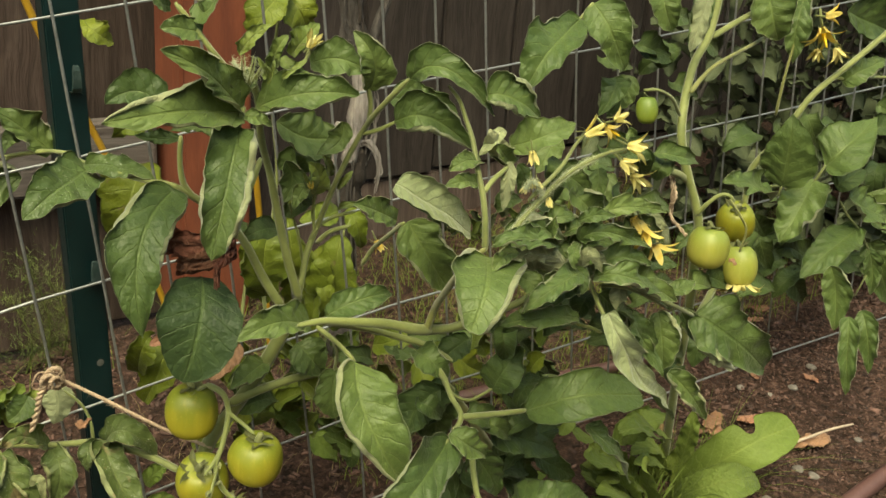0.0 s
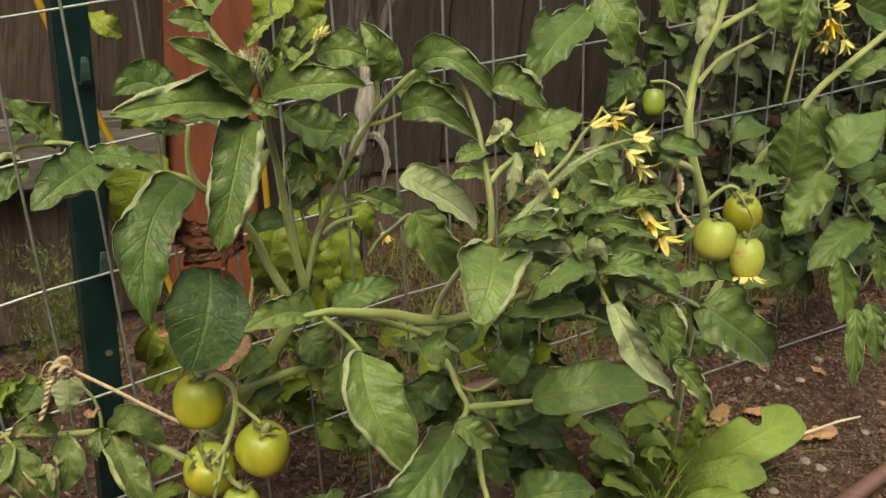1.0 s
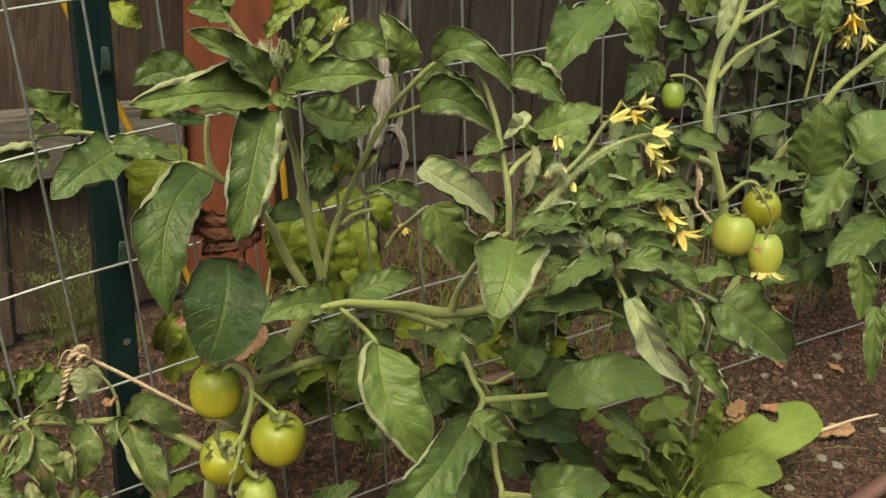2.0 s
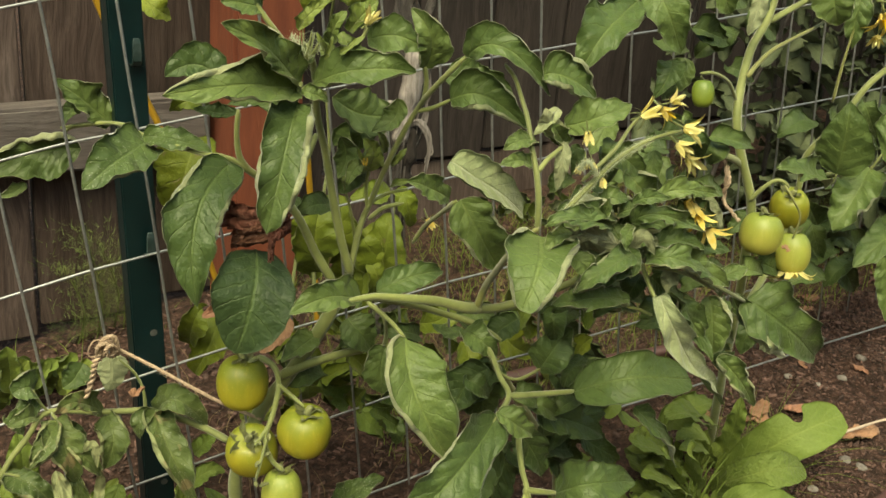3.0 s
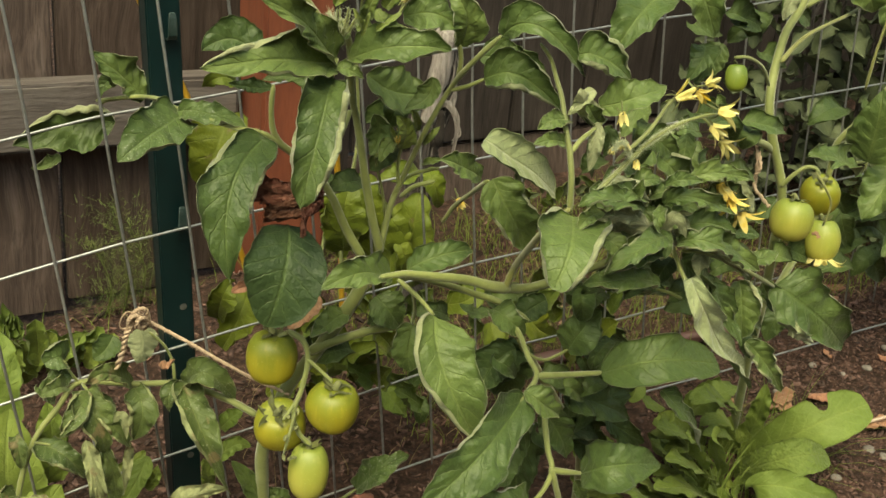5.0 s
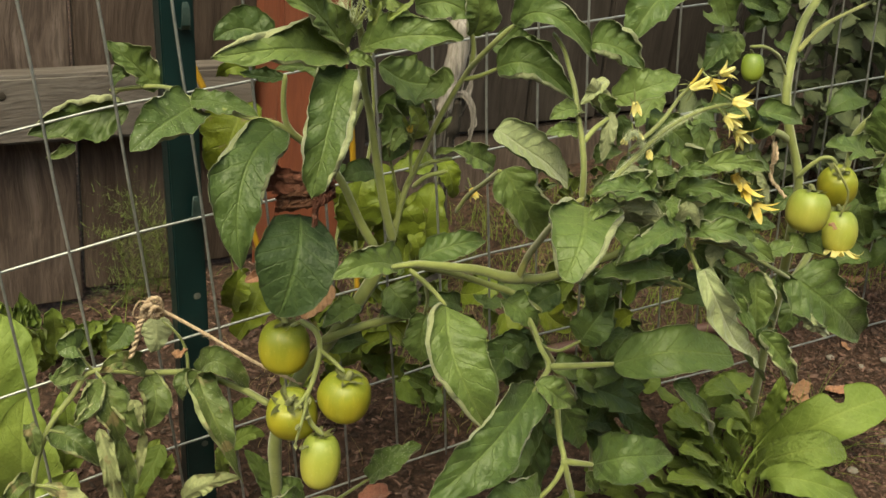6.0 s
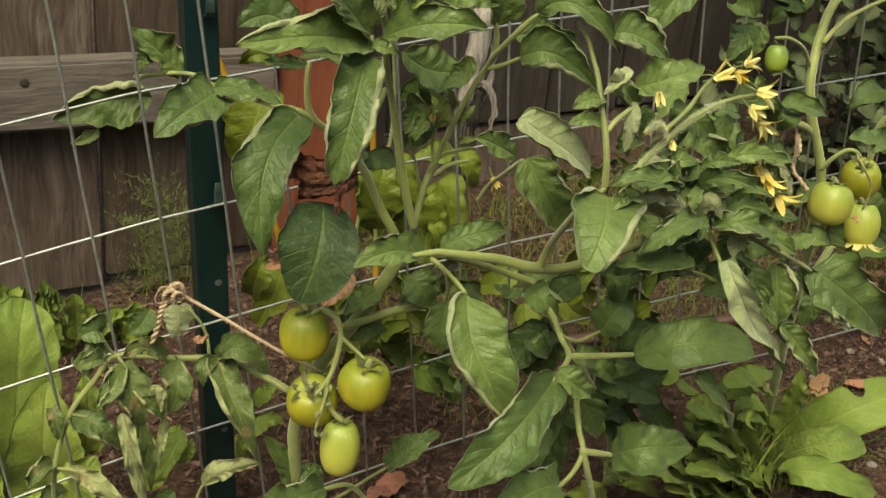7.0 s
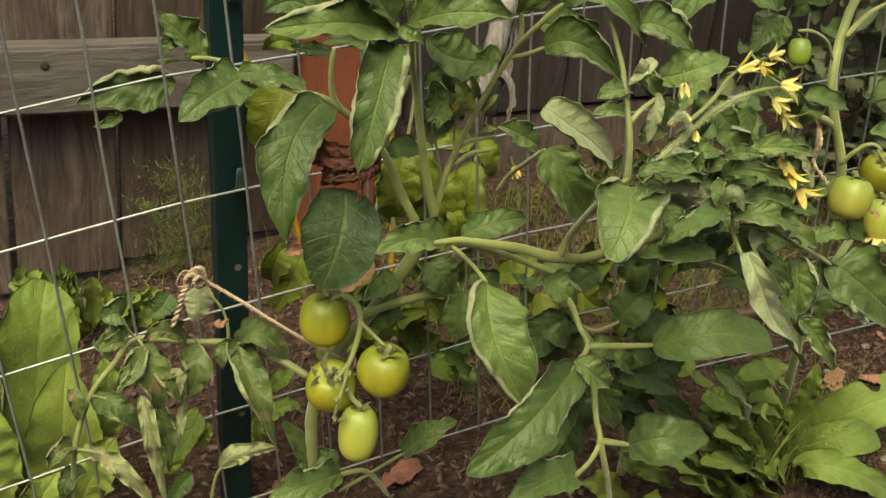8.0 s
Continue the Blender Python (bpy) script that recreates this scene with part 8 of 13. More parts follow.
leaf(right_plant, (0.7274, -0.0498, 0.2200), (0.6886, -0.0618, 0.2179), (0.6783, -0.0548, 0.1951), (-0.3639, -0.4638, 0.8078), 0.0120, 0.0146, 27, 23, 25.8516, 25.8516, top=LEAF_DARK, nu=14, nv=5, rim=20, under=LEAF)
leaf(right_plant, (0.6376, -0.0212, 0.3806), (0.6004, -0.0332, 0.3807), (0.5879, -0.0262, 0.3659), (-0.1714, -0.5986, 0.7825), 0.0183, 0.0134, 32, 13, 53.9525, 53.9525, top=LEAF_DARK, nu=14, nv=5, rim=20, under=LEAF)
leaf(right_plant, (0.7819, -0.0147, 0.3758), (0.7541, -0.0267, 0.3727), (0.7551, -0.0197, 0.3538), (-0.5022, -0.4773, 0.7211), 0.0100, 0.0165, 18, 22, 28.3223, 28.3223, top=LEAF, nu=14, nv=5, rim=20, under=LEAF)
leaf(right_plant, (0.7098, -0.0343, 0.2292), (0.6635, -0.0463, 0.2327), (0.6448, -0.0393, 0.2161), (-0.1242, -0.5466, 0.8281), 0.0153, 0.0167, 26, 16, 16.9387, 16.9387, top=LEAF_DARK, nu=14, nv=5, rim=20, under=LEAF)
leaf(right_plant, (0.6138, -0.0595, 0.2878), (0.5939, -0.0715, 0.2828), (0.5994, -0.0645, 0.2594), (-0.7129, -0.5319, 0.4570), 0.0128, 0.0097, 18, 27, 48.8425, 48.8425, top=LEAF, nu=14, nv=5, rim=20, under=LEAF)
leaf(right_plant, (0.8126, -0.0573, 0.2147), (0.7576, -0.0693, 0.2293), (0.7346, -0.0623, 0.2228), (0.1182, -0.6896, 0.7145), 0.0175, 0.0137, 14, 14, 22.6075, 22.6075, top=LEAF_DARK, nu=14, nv=5, rim=20, under=LEAF)
leaf(right_plant, (0.6740, -0.0580, 0.2103), (0.6276, -0.0700, 0.2223), (0.6087, -0.0630, 0.2135), (0.0860, -0.6414, 0.7623), 0.0104, 0.0161, 20, 17, 21.4934, 21.4934, top=LEAF, nu=14, nv=5, rim=20, under=LEAF)
leaf(main_plant, (0.4107, -0.0635, 0.4919), (0.4189, -0.0755, 0.4908), (0.4475, -0.0685, 0.4785), (-0.0033, -0.9398, 0.3418), 0.0145, 0.0093, 31, 29, 57.5556, 57.5556, top=LEAF_DARK, nu=14, nv=5, rim=20, under=LEAF)
leaf(main_plant, (0.3846, -0.0514, 0.4790), (0.3912, -0.0634, 0.4810), (0.4168, -0.0564, 0.4715), (-0.0333, -0.8914, 0.4519), 0.0087, 0.0155, 19, 29, 51.3575, 51.3575, top=LEAF_DARK, nu=14, nv=5, rim=20, under=LEAF)
leaf(main_plant, (0.4682, -0.0320, 0.5104), (0.4734, -0.0440, 0.5133), (0.4995, -0.0370, 0.5056), (-0.0708, -0.8850, 0.4601), 0.0124, 0.0143, 26, 16, 25.648, 25.648, top=LEAF_DARK, nu=14, nv=5, rim=20, under=LEAF)
leaf(main_plant, (0.4811, -0.0428, 0.4490), (0.4876, -0.0548, 0.4480), (0.5160, -0.0478, 0.4342), (-0.0021, -0.9490, 0.3154), 0.0114, 0.0109, 15, 26, 33.1592, 33.1592, top=LEAF, nu=14, nv=5, rim=20, under=LEAF)
leaf(main_plant, (0.4887, -0.0601, 0.4931), (0.4907, -0.0721, 0.4928), (0.5149, -0.0651, 0.4811), (-0.0598, -0.9607, 0.2712), 0.0109, 0.0148, 19, 31, 58.4145, 58.4145, top=LEAF_DARK, nu=14, nv=5, rim=20, under=LEAF)
leaf(main_plant, (0.4607, -0.0541, 0.4893), (0.4447, -0.0661, 0.4847), (0.4492, -0.0591, 0.4688), (-0.6209, -0.6053, 0.4981), 0.0139, 0.0139, 12, 27, 43.0187, 43.0187, top=LEAF_DARK, nu=14, nv=5, rim=20, under=LEAF)
leaf(main_plant, (0.4727, -0.0391, 0.4735), (0.4458, -0.0511, 0.4724), (0.4393, -0.0441, 0.4598), (-0.2122, -0.6334, 0.7441), 0.0101, 0.0098, 12, 25, 16.4448, 16.4448, top=LEAF_DARK, nu=14, nv=5, rim=20, under=LEAF)
leaf(main_plant, (0.4190, -0.0640, 0.4877), (0.4253, -0.0760, 0.4889), (0.4521, -0.0690, 0.4787), (-0.0258, -0.9117, 0.4100), 0.0094, 0.0129, 10, 13, 26.8781, 26.8781, top=LEAF_DARK, nu=14, nv=5, rim=20, under=LEAF)
leaf(main_plant, (0.1877, -0.2044, 0.4261), (0.1676, -0.2164, 0.4297), (0.1640, -0.2084, 0.4187), (-0.1481, -0.5892, 0.7943), 0.0065, 0.0097, 11, 18, 76.4736, 96.6878, wave=0.03, nu=26, nv=7)
leaf(main_plant, (0.1718, -0.2449, 0.4236), (0.1557, -0.2569, 0.4244), (0.1568, -0.2489, 0.4099), (-0.4680, -0.5669, 0.6779), 0.0103, 0.0057, 32, 15, 121.592, 26.2889, wave=0.03, nu=26, nv=7)
leaf(main_plant, (0.1998, -0.2386, 0.4089), (0.1994, -0.2506, 0.4188), (0.2179, -0.2426, 0.4131), (-0.3049, -0.6068, 0.7340), 0.0135, 0.0071, 24, 26, 174.896, 71.6067, wave=0.03, nu=26, nv=7)
leaf(main_plant, (0.2231, -0.2089, 0.3626), (0.2129, -0.2209, 0.3801), (0.2211, -0.2129, 0.3804), (0.6594, 0.7146, 0.2333), 0.0110, 0.0083, 29, 16, 92.8405, 109.603, wave=0.03, nu=26, nv=7)
leaf(main_plant, (0.2206, -0.2142, 0.4007), (0.2104, -0.2262, 0.4180), (0.2187, -0.2182, 0.4195), (-0.7056, -0.6760, -0.2124), 0.0117, 0.0088, 19, 10, 171.317, 63.7523, wave=0.03, nu=26, nv=7)
leaf(main_plant, (0.2522, -0.2368, 0.4062), (0.2616, -0.2488, 0.4082), (0.2931, -0.2408, 0.3934), (0.0969, -0.8198, 0.5643), 0.0149, 0.0106, 31, 12, 131.873, 35.3114, wave=0.03, nu=26, nv=7)
leaf(main_plant, (0.2192, -0.2192, 0.4033), (0.2248, -0.2312, 0.4037), (0.2500, -0.2232, 0.3876), (0.1138, -0.8864, 0.4487), 0.0088, 0.0079, 31, 12, 34.9867, 76.5486, wave=0.03, nu=26, nv=7)
leaf(main_plant, (0.1785, -0.2124, 0.4098), (0.1723, -0.2244, 0.4063), (0.1829, -0.2164, 0.3868), (-0.4420, -0.8942, 0.0707), 0.0128, 0.0113, 13, 30, 188.605, 106.765, wave=0.03, nu=26, nv=7)
leaf(main_plant, (0.2793, -0.2004, 0.4009), (0.2521, -0.2124, 0.4092), (0.2450, -0.2044, 0.4017), (0.0937, -0.6571, 0.7480), 0.0088, 0.0109, 22, 30, 27.5021, 32.1255, wave=0.03, nu=26, nv=7)
leaf(main_plant, (0.1918, -0.2255, 0.4199), (0.1738, -0.2375, 0.4210), (0.1732, -0.2295, 0.4069), (0.2060, 0.8130, -0.5447), 0.0064, 0.0079, 19, 29, 51.9555, 30.6435, wave=0.03, nu=26, nv=7)
leaf(main_plant, (0.1660, -0.2417, 0.4162), (0.1726, -0.2537, 0.4203), (0.1975, -0.2457, 0.4086), (0.0515, -0.7778, 0.6264), 0.0131, 0.0081, 24, 21, 187.509, 43.6286, wave=0.03, nu=26, nv=7)
leaf(main_plant, (0.2470, -0.2162, 0.3687), (0.2284, -0.2282, 0.3695), (0.2291, -0.2202, 0.3527), (-0.4961, -0.5308, 0.6871), 0.0118, 0.0125, 16, 29, 91.2364, 84.5946, wave=0.03, nu=26, nv=7)
leaf(main_plant, (0.2844, -0.2054, 0.3904), (0.2754, -0.2174, 0.3892), (0.2872, -0.2094, 0.3709), (-0.5454, -0.8331, 0.0919), 0.0080, 0.0086, 17, 16, 111.381, 33.1525, wave=0.03, nu=26, nv=7)
leaf(main_plant, (0.2559, -0.2393, 0.3628), (0.2449, -0.2513, 0.3808), (0.2547, -0.2433, 0.3809), (-0.7839, -0.5937, -0.1818), 0.0126, 0.0104, 16, 29, 127.035, 92.2049, wave=0.03, nu=26, nv=7)
leaf(main_plant, (0.2135, -0.2293, 0.4331), (0.2165, -0.2413, 0.4299), (0.2390, -0.2333, 0.4111), (0.0384, -0.9743, 0.2220), 0.0149, 0.0107, 26, 18, 186.675, 80.1951, wave=0.03, nu=26, nv=7)
leaf(main_plant, (0.2311, -0.2058, 0.3638), (0.2391, -0.2178, 0.3667), (0.2670, -0.2098, 0.3516), (0.1088, 0.9941, -0.0054), 0.0080, 0.0104, 26, 18, 69.0912, 105.021, wave=0.03, nu=26, nv=7)
leaf(main_plant, (0.2276, -0.2222, 0.3626), (0.2093, -0.2342, 0.3644), (0.2098, -0.2262, 0.3482), (-0.4610, -0.5277, 0.7134), 0.0076, 0.0088, 11, 15, 87.6889, 104.444, wave=0.03, nu=26, nv=7)
leaf(main_plant, (0.1924, -0.2049, 0.4172), (0.1909, -0.2169, 0.4107), (0.2069, -0.2089, 0.3882), (-0.2235, -0.9744, 0.0224), 0.0073, 0.0096, 28, 31, 34.467, 48.5325, wave=0.03, nu=26, nv=7)
leaf(main_plant, (0.2201, -0.2210, 0.3922), (0.2274, -0.2330, 0.4021), (0.2544, -0.2250, 0.3956), (-0.1495, -0.6432, 0.7509), 0.0126, 0.0097, 14, 16, 144.195, 89.9259, wave=0.03, nu=26, nv=7)
leaf(main_plant, (0.2059, -0.2272, 0.3734), (0.1795, -0.2392, 0.3887), (0.1712, -0.2312, 0.3870), (0.3008, -0.7923, 0.5309), 0.0080, 0.0093, 29, 14, 41.4381, 77.1304, wave=0.03, nu=26, nv=7)
leaf(main_plant, (0.3197, -0.2137, 0.3520), (0.2895, -0.2257, 0.3703), (0.2817, -0.2177, 0.3704), (0.2910, -0.8626, 0.4137), 0.0110, 0.0075, 26, 16, 166.48, 52.5657, wave=0.03, nu=26, nv=7)
leaf(main_plant, (0.2600, -0.2296, 0.3988), (0.2364, -0.2416, 0.3988), (0.2329, -0.2336, 0.3823), (0.2197, 0.8017, -0.5558), 0.0112, 0.0095, 14, 17, 107.951, 50.7149, wave=0.03, nu=26, nv=7)
leaf(main_plant, (0.1326, -0.1095, 0.2674), (0.1090, -0.1215, 0.2818), (0.0978, -0.1135, 0.2771), (0.2619, -0.7158, 0.6473), 0.0114, 0.0100, 23, 18, 56.8673, 56.8673, nu=16, nv=5, top=LEAF, under=LEAF, rim=20)
leaf(main_plant, (0.1815, -0.0902, 0.2682), (0.1843, -0.1022, 0.2692), (0.2013, -0.0942, 0.2504), (0.0996, -0.9417, 0.3213), 0.0089, 0.0112, 14, 18, 38.8123, 38.8123, nu=16, nv=5, top=LEAF, under=LEAF, rim=20)
leaf(main_plant, (0.1726, -0.1081, 0.2786), (0.1806, -0.1201, 0.2850), (0.2032, -0.1121, 0.2721), (0.0438, -0.7488, 0.6614), 0.0109, 0.0091, 32, 15, 49.4649, 49.4649, nu=16, nv=5, top=LEAF, under=LEAF, rim=20)
withered_sheet(main_plant, ((-0.0340, -0.1180, 0.3850), (-0.0090, -0.1420, 0.3890), (-0.0100, -0.1400, 0.4040), (-0.0310, -0.1160, 0.4070)), 2.4, 0.0046, 1, label="crumpled dead reddish brown leaf")
withered_sheet(main_plant, ((-0.0280, -0.1220, 0.3710), (-0.0090, -0.1480, 0.3840), (-0.0090, -0.1460, 0.3960), (-0.0270, -0.1240, 0.3890)), 1.8, 0.0042, 2)
withered_sheet(main_plant, ((-0.0130, -0.1500, 0.3830), (0.0020, -0.1520, 0.3910), (0.0030, -0.1460, 0.4050), (-0.0070, -0.1440, 0.4020)), 2.4, 0.0046, 3)
withered_sheet(main_plant, ((-0.0160, -0.1560, 0.3730), (-0.0120, -0.1560, 0.3740), (-0.0080, -0.1500, 0.3890), (-0.0140, -0.1500, 0.3900)), 2.0, 0.0016, 4)
leaf(main_plant, (0.0572, -0.0300, 0.2590), (0.0406, -0.0350, 0.2472), (0.0296, -0.0350, 0.2359), (-0.4001, -0.6715, 0.6236), 0.0119, 0.0124, 22, 13, 20, 20, wave=0.05, top=DRY_TAN, under=DRY_TAN)
leaf(main_plant, (-0.0070, 0.0000, 0.2576), (0.0093, 0.0000, 0.2603), (0.0234, 0.0000, 0.2511), (0.1435, -0.7306, 0.6676), 0.0056, 0.0053, 30, 22, 40, 40, wave=0.05, top=DRY_TAN, under=DRY_TAN)


# ---------- broad weeds ----------

weed_right = thing("broad_leaf_weed", "bright green broad toothed weed at the stem's foot", "weed", (0.5000, -0.1200, 0.0550))
leaf(weed_right, (0.4773, -0.1400, 0.0571), (0.4950, -0.1900, 0.1262), (0.5600, -0.2000, 0.1436), (-0.7500, -0.4200, 0.5100), 0.0235, 0.0250, 8, 6, 5, 5, wave=0.006, peak=0.55, blunt=0.75, quilt=0.2, warped=0.1, bite=(0.66, 0.66, 1), top=WEED, under=WEED, teeth=0.02, notches=30, rim=10, name="leaf")
leaf(weed_right, (0.4448, -0.1600, 0.0652), (0.4450, -0.2100, 0.1171), (0.5000, -0.2150, 0.1096), (-0.6800, -0.3800, 0.6200), 0.0170, 0.0190, 8, 6, 5, 5, wave=0.008, peak=0.5, blunt=0.7, quilt=0.9, warped=0.12, top=WEED_BUMPY, under=WEED, teeth=0.07, notches=30, rim=10, name="leaf")
leaf(weed_right, (0.4173, -0.2000, 0.0859), (0.4443, -0.2350, 0.1002), (0.5315, -0.2350, 0.0405), (0.0152, -0.7727, 0.6346), 0.0141, 0.0162, 10, 8, 8, 8, wave=0.015, blunt=0.8, quilt=0.3, warped=0.2, top=WEED, under=WEED, teeth=0.04, notches=26, rim=10, name="leaf")
leaf(weed_right, (0.4262, -0.1000, 0.1040), (0.4469, -0.1100, 0.1271), (0.4850, -0.1100, 0.1266), (-0.3838, -0.4958, 0.7790), 0.0151, 0.0138, 14, 10, 10, 10, wave=0.04, top=WEED, under=WEED, teeth=0.05, notches=26, name="leaf")
leaf(weed_right, (0.4327, -0.1100, 0.0813), (0.3907, -0.1200, 0.1095), (0.3645, -0.1200, 0.1186), (0.3744, -0.7999, 0.4691), 0.0152, 0.0162, 14, 10, 10, 10, wave=0.03, top=WEED, under=WEED, teeth=0.05, notches=26, name="leaf")
leaf(weed_right, (0.4461, -0.1400, -0.0096), (0.3690, -0.1700, 0.0501), (0.3276, -0.1700, 0.0702), (0.4806, -0.7669, 0.4253), 0.0194, 0.0192, 14, 10, 10, 10, top=WEED_DULL, under=WEED, teeth=0.05, notches=26, name="leaf")
leaf(weed_right, (0.4934, -0.1500, -0.0216), (0.4123, -0.1800, 0.0366), (0.3690, -0.1800, 0.0446), (0.4712, -0.6580, 0.5874), 0.0149, 0.0170, 14, 10, 10, 10, top=WEED, under=WEED, teeth=0.05, notches=26, name="leaf")
leaf(weed_right, (0.2945, -0.1300, 0.0194), (0.2486, -0.1500, 0.0690), (0.2185, -0.1500, 0.0796), (0.4884, -0.7991, 0.3506), 0.0141, 0.0140, 14, 10, 10, 10, top=WEED, under=WEED, teeth=0.05, notches=26, name="leaf")
leaf(weed_right, (0.3580, -0.0900, -0.0174), (0.3199, -0.1050, 0.0444), (0.2881, -0.1050, 0.0715), (0.1700, -0.9849, -0.0324), 0.0151, 0.0160, 14, 10, 10, 10, wave=0.04, top=WEED_DULL, under=WEED, teeth=0.05, notches=26, name="leaf")
leaf(weed_right, (0.5069, -0.0900, -0.0715), (0.4944, -0.1050, -0.0192), (0.5168, -0.1050, -0.0027), (-0.9108, -0.4107, 0.0419), 0.0147, 0.0146, 14, 10, 10, 10, wave=0.04, top=WEED, under=WEED, teeth=0.05, notches=26, name="leaf")
leaf(weed_right, (0.4296, -0.0900, -0.0434), (0.4156, -0.1050, -0.0067), (0.4452, -0.1050, -0.0070), (-0.9181, -0.2839, 0.2766), 0.0120, 0.0143, 14, 10, 10, 10, wave=0.04, top=WEED, under=WEED, teeth=0.05, notches=26, name="leaf")
leaf(weed_right, (0.3037, -0.0900, 0.0772), (0.3080, -0.1050, 0.0991), (0.3347, -0.1050, 0.0966), (-0.6181, -0.4130, 0.6689), 0.0112, 0.0111, 14, 10, 10, 10, wave=0.04, top=WEED_DULL, under=WEED, teeth=0.05, notches=26, name="leaf")
leaf(weed_right, (0.5440, -0.1234, -0.0454), (0.5530, -0.1354, -0.0006), (0.5794, -0.1434, 0.0224), (-0.8768, -0.3107, 0.3671), 0.0122, 0.0115, 14, 10, 10, 10, wave=0.04, nu=16, nv=5, top=WEED_DULL, under=WEED, teeth=0.05, notches=9, name="leaf")

weed_left = thing("broad_leaf_weed", "very large pale green crinkled leaves beside the wire", "weed", (-0.1800, 0.1100, -0.0200))
leaf(weed_left, (-0.2055, 0.1000, -0.0344), (-0.1964, 0.0750, 0.1391), (-0.1820, 0.1000, 0.2064), (-0.2039, -0.9788, 0.0199), 0.0353, 0.0340, 14, 10, 10, 10, wave=0.006, peak=0.5, quilt=0.5, warped=0.1, top=WEED, under=WEED, teeth=0.07, notches=34, name="leaf")
leaf(weed_left, (-0.1759, 0.0600, -0.0113), (-0.1832, 0.0400, 0.0904), (-0.1750, 0.0500, 0.1557), (-0.1413, -0.9882, -0.0584), 0.0343, 0.0320, 14, 10, 10, 10, wave=0.01, quilt=0.3, warped=0.12, top=WEED, under=WEED, teeth=0.05, notches=26, name="leaf")
leaf(weed_left, (-0.1814, 0.0200, 0.0152), (-0.1665, 0.0000, 0.0742), (-0.1473, 0.0000, 0.1068), (-0.6093, -0.7911, 0.0542), 0.0244, 0.0212, 14, 10, 10, 10, wave=0.04, top=WEED, under=WEED, teeth=0.05, notches=26, name="leaf")
leaf(weed_left, (-0.1486, 0.0600, 0.0661), (-0.1442, 0.0500, 0.1161), (-0.1467, 0.0500, 0.1550), (-0.2211, -0.9697, -0.1043), 0.0179, 0.0177, 14, 10, 10, 10, top=WEED_DULL, under=WEED, teeth=0.05, notches=26, name="leaf")
leaf(weed_left, (-0.1039, 0.0300, 0.0369), (-0.0896, 0.0200, 0.0803), (-0.0739, 0.0200, 0.1082), (-0.6198, -0.7697, 0.1530), 0.0154, 0.0142, 14, 10, 10, 10, top=WEED, under=WEED, teeth=0.05, notches=26, name="leaf")
leaf(weed_left, (-0.2443, 0.0800, -0.0021), (-0.2405, 0.0700, 0.0652), (-0.2402, 0.0800, 0.1162), (-0.0928, -0.9957, 0.0032), 0.0297, 0.0294, 14, 10, 10, 10, top=WEED, under=WEED, teeth=0.05, notches=26, name="leaf")
leaf(weed_left, (-0.2135, 0.0200, 0.0180), (-0.2072, 0.0000, 0.0614), (-0.1906, 0.0000, 0.0858), (-0.6108, -0.7913, -0.0272), 0.0193, 0.0191, 14, 10, 10, 10, top=WEED, under=WEED, teeth=0.05, notches=26, name="leaf")

weed_fence = thing("low_weed", "clump of low green weeds at the fence foot", "weed", (-0.0900, 0.4000, -0.0200))
leaf(weed_fence, (-0.0665, 0.3966, -0.0305), (-0.0540, 0.3866, 0.0033), (-0.0392, 0.3766, 0.0307), (-0.6805, -0.7299, 0.0647), 0.0171, 0.0109, 14, 16, 15, 15, top=WEED, under=WEED_DULL, teeth=0.18, notches=6, peak=0.6, nu=20, nv=4)
leaf(weed_fence, (-0.0576, 0.3635, 0.0017), (-0.0711, 0.3535, 0.0238), (-0.0864, 0.3435, 0.0432), (0.6131, -0.7887, 0.0452), 0.0165, 0.0133, 11, 17, 15, 15, top=WEED_DULL, under=WEED_DULL, teeth=0.18, notches=6, peak=0.6, nu=20, nv=4)
leaf(weed_fence, (-0.0678, 0.4125, -0.0164), (-0.0780, 0.4025, 0.0113), (-0.0897, 0.3925, 0.0348), (0.4095, -0.8954, -0.1746), 0.0170, 0.0125, 27, 27, 15, 15, top=WEED_DULL, under=WEED_DULL, teeth=0.18, notches=6, peak=0.6, nu=20, nv=4)
leaf(weed_fence, (-0.1116, 0.4084, -0.0259), (-0.1213, 0.3984, -0.0039), (-0.1326, 0.3884, 0.0151), (0.5735, -0.8128, -0.1024), 0.0121, 0.0128, 15, 26, 15, 15, top=WEED_DULL, under=WEED_DULL, teeth=0.18, notches=6, peak=0.6, nu=20, nv=4)
leaf(weed_fence, (-0.0425, 0.3910, -0.0172), (-0.0281, 0.3810, 0.0051), (-0.0107, 0.3710, 0.0232), (-0.7499, -0.5900, 0.2992), 0.0124, 0.0175, 16, 11, 15, 15, top=WEED, under=WEED_DULL, teeth=0.18, notches=6, peak=0.6, nu=20, nv=4)
leaf(weed_fence, (-0.1126, 0.3673, -0.0131), (-0.1164, 0.3573, 0.0115), (-0.1208, 0.3473, 0.0324), (0.0961, -0.9174, -0.3862), 0.0173, 0.0117, 29, 15, 15, 15, top=WEED, under=WEED_DULL, teeth=0.18, notches=6, peak=0.6, nu=20, nv=4)
leaf(weed_fence, (-0.1036, 0.3604, 0.0002), (-0.1216, 0.3504, 0.0269), (-0.1424, 0.3404, 0.0500), (0.6060, -0.7791, 0.1603), 0.0124, 0.0160, 14, 16, 15, 15, top=WEED, under=WEED_DULL, teeth=0.18, notches=6, peak=0.6, nu=20, nv=4)
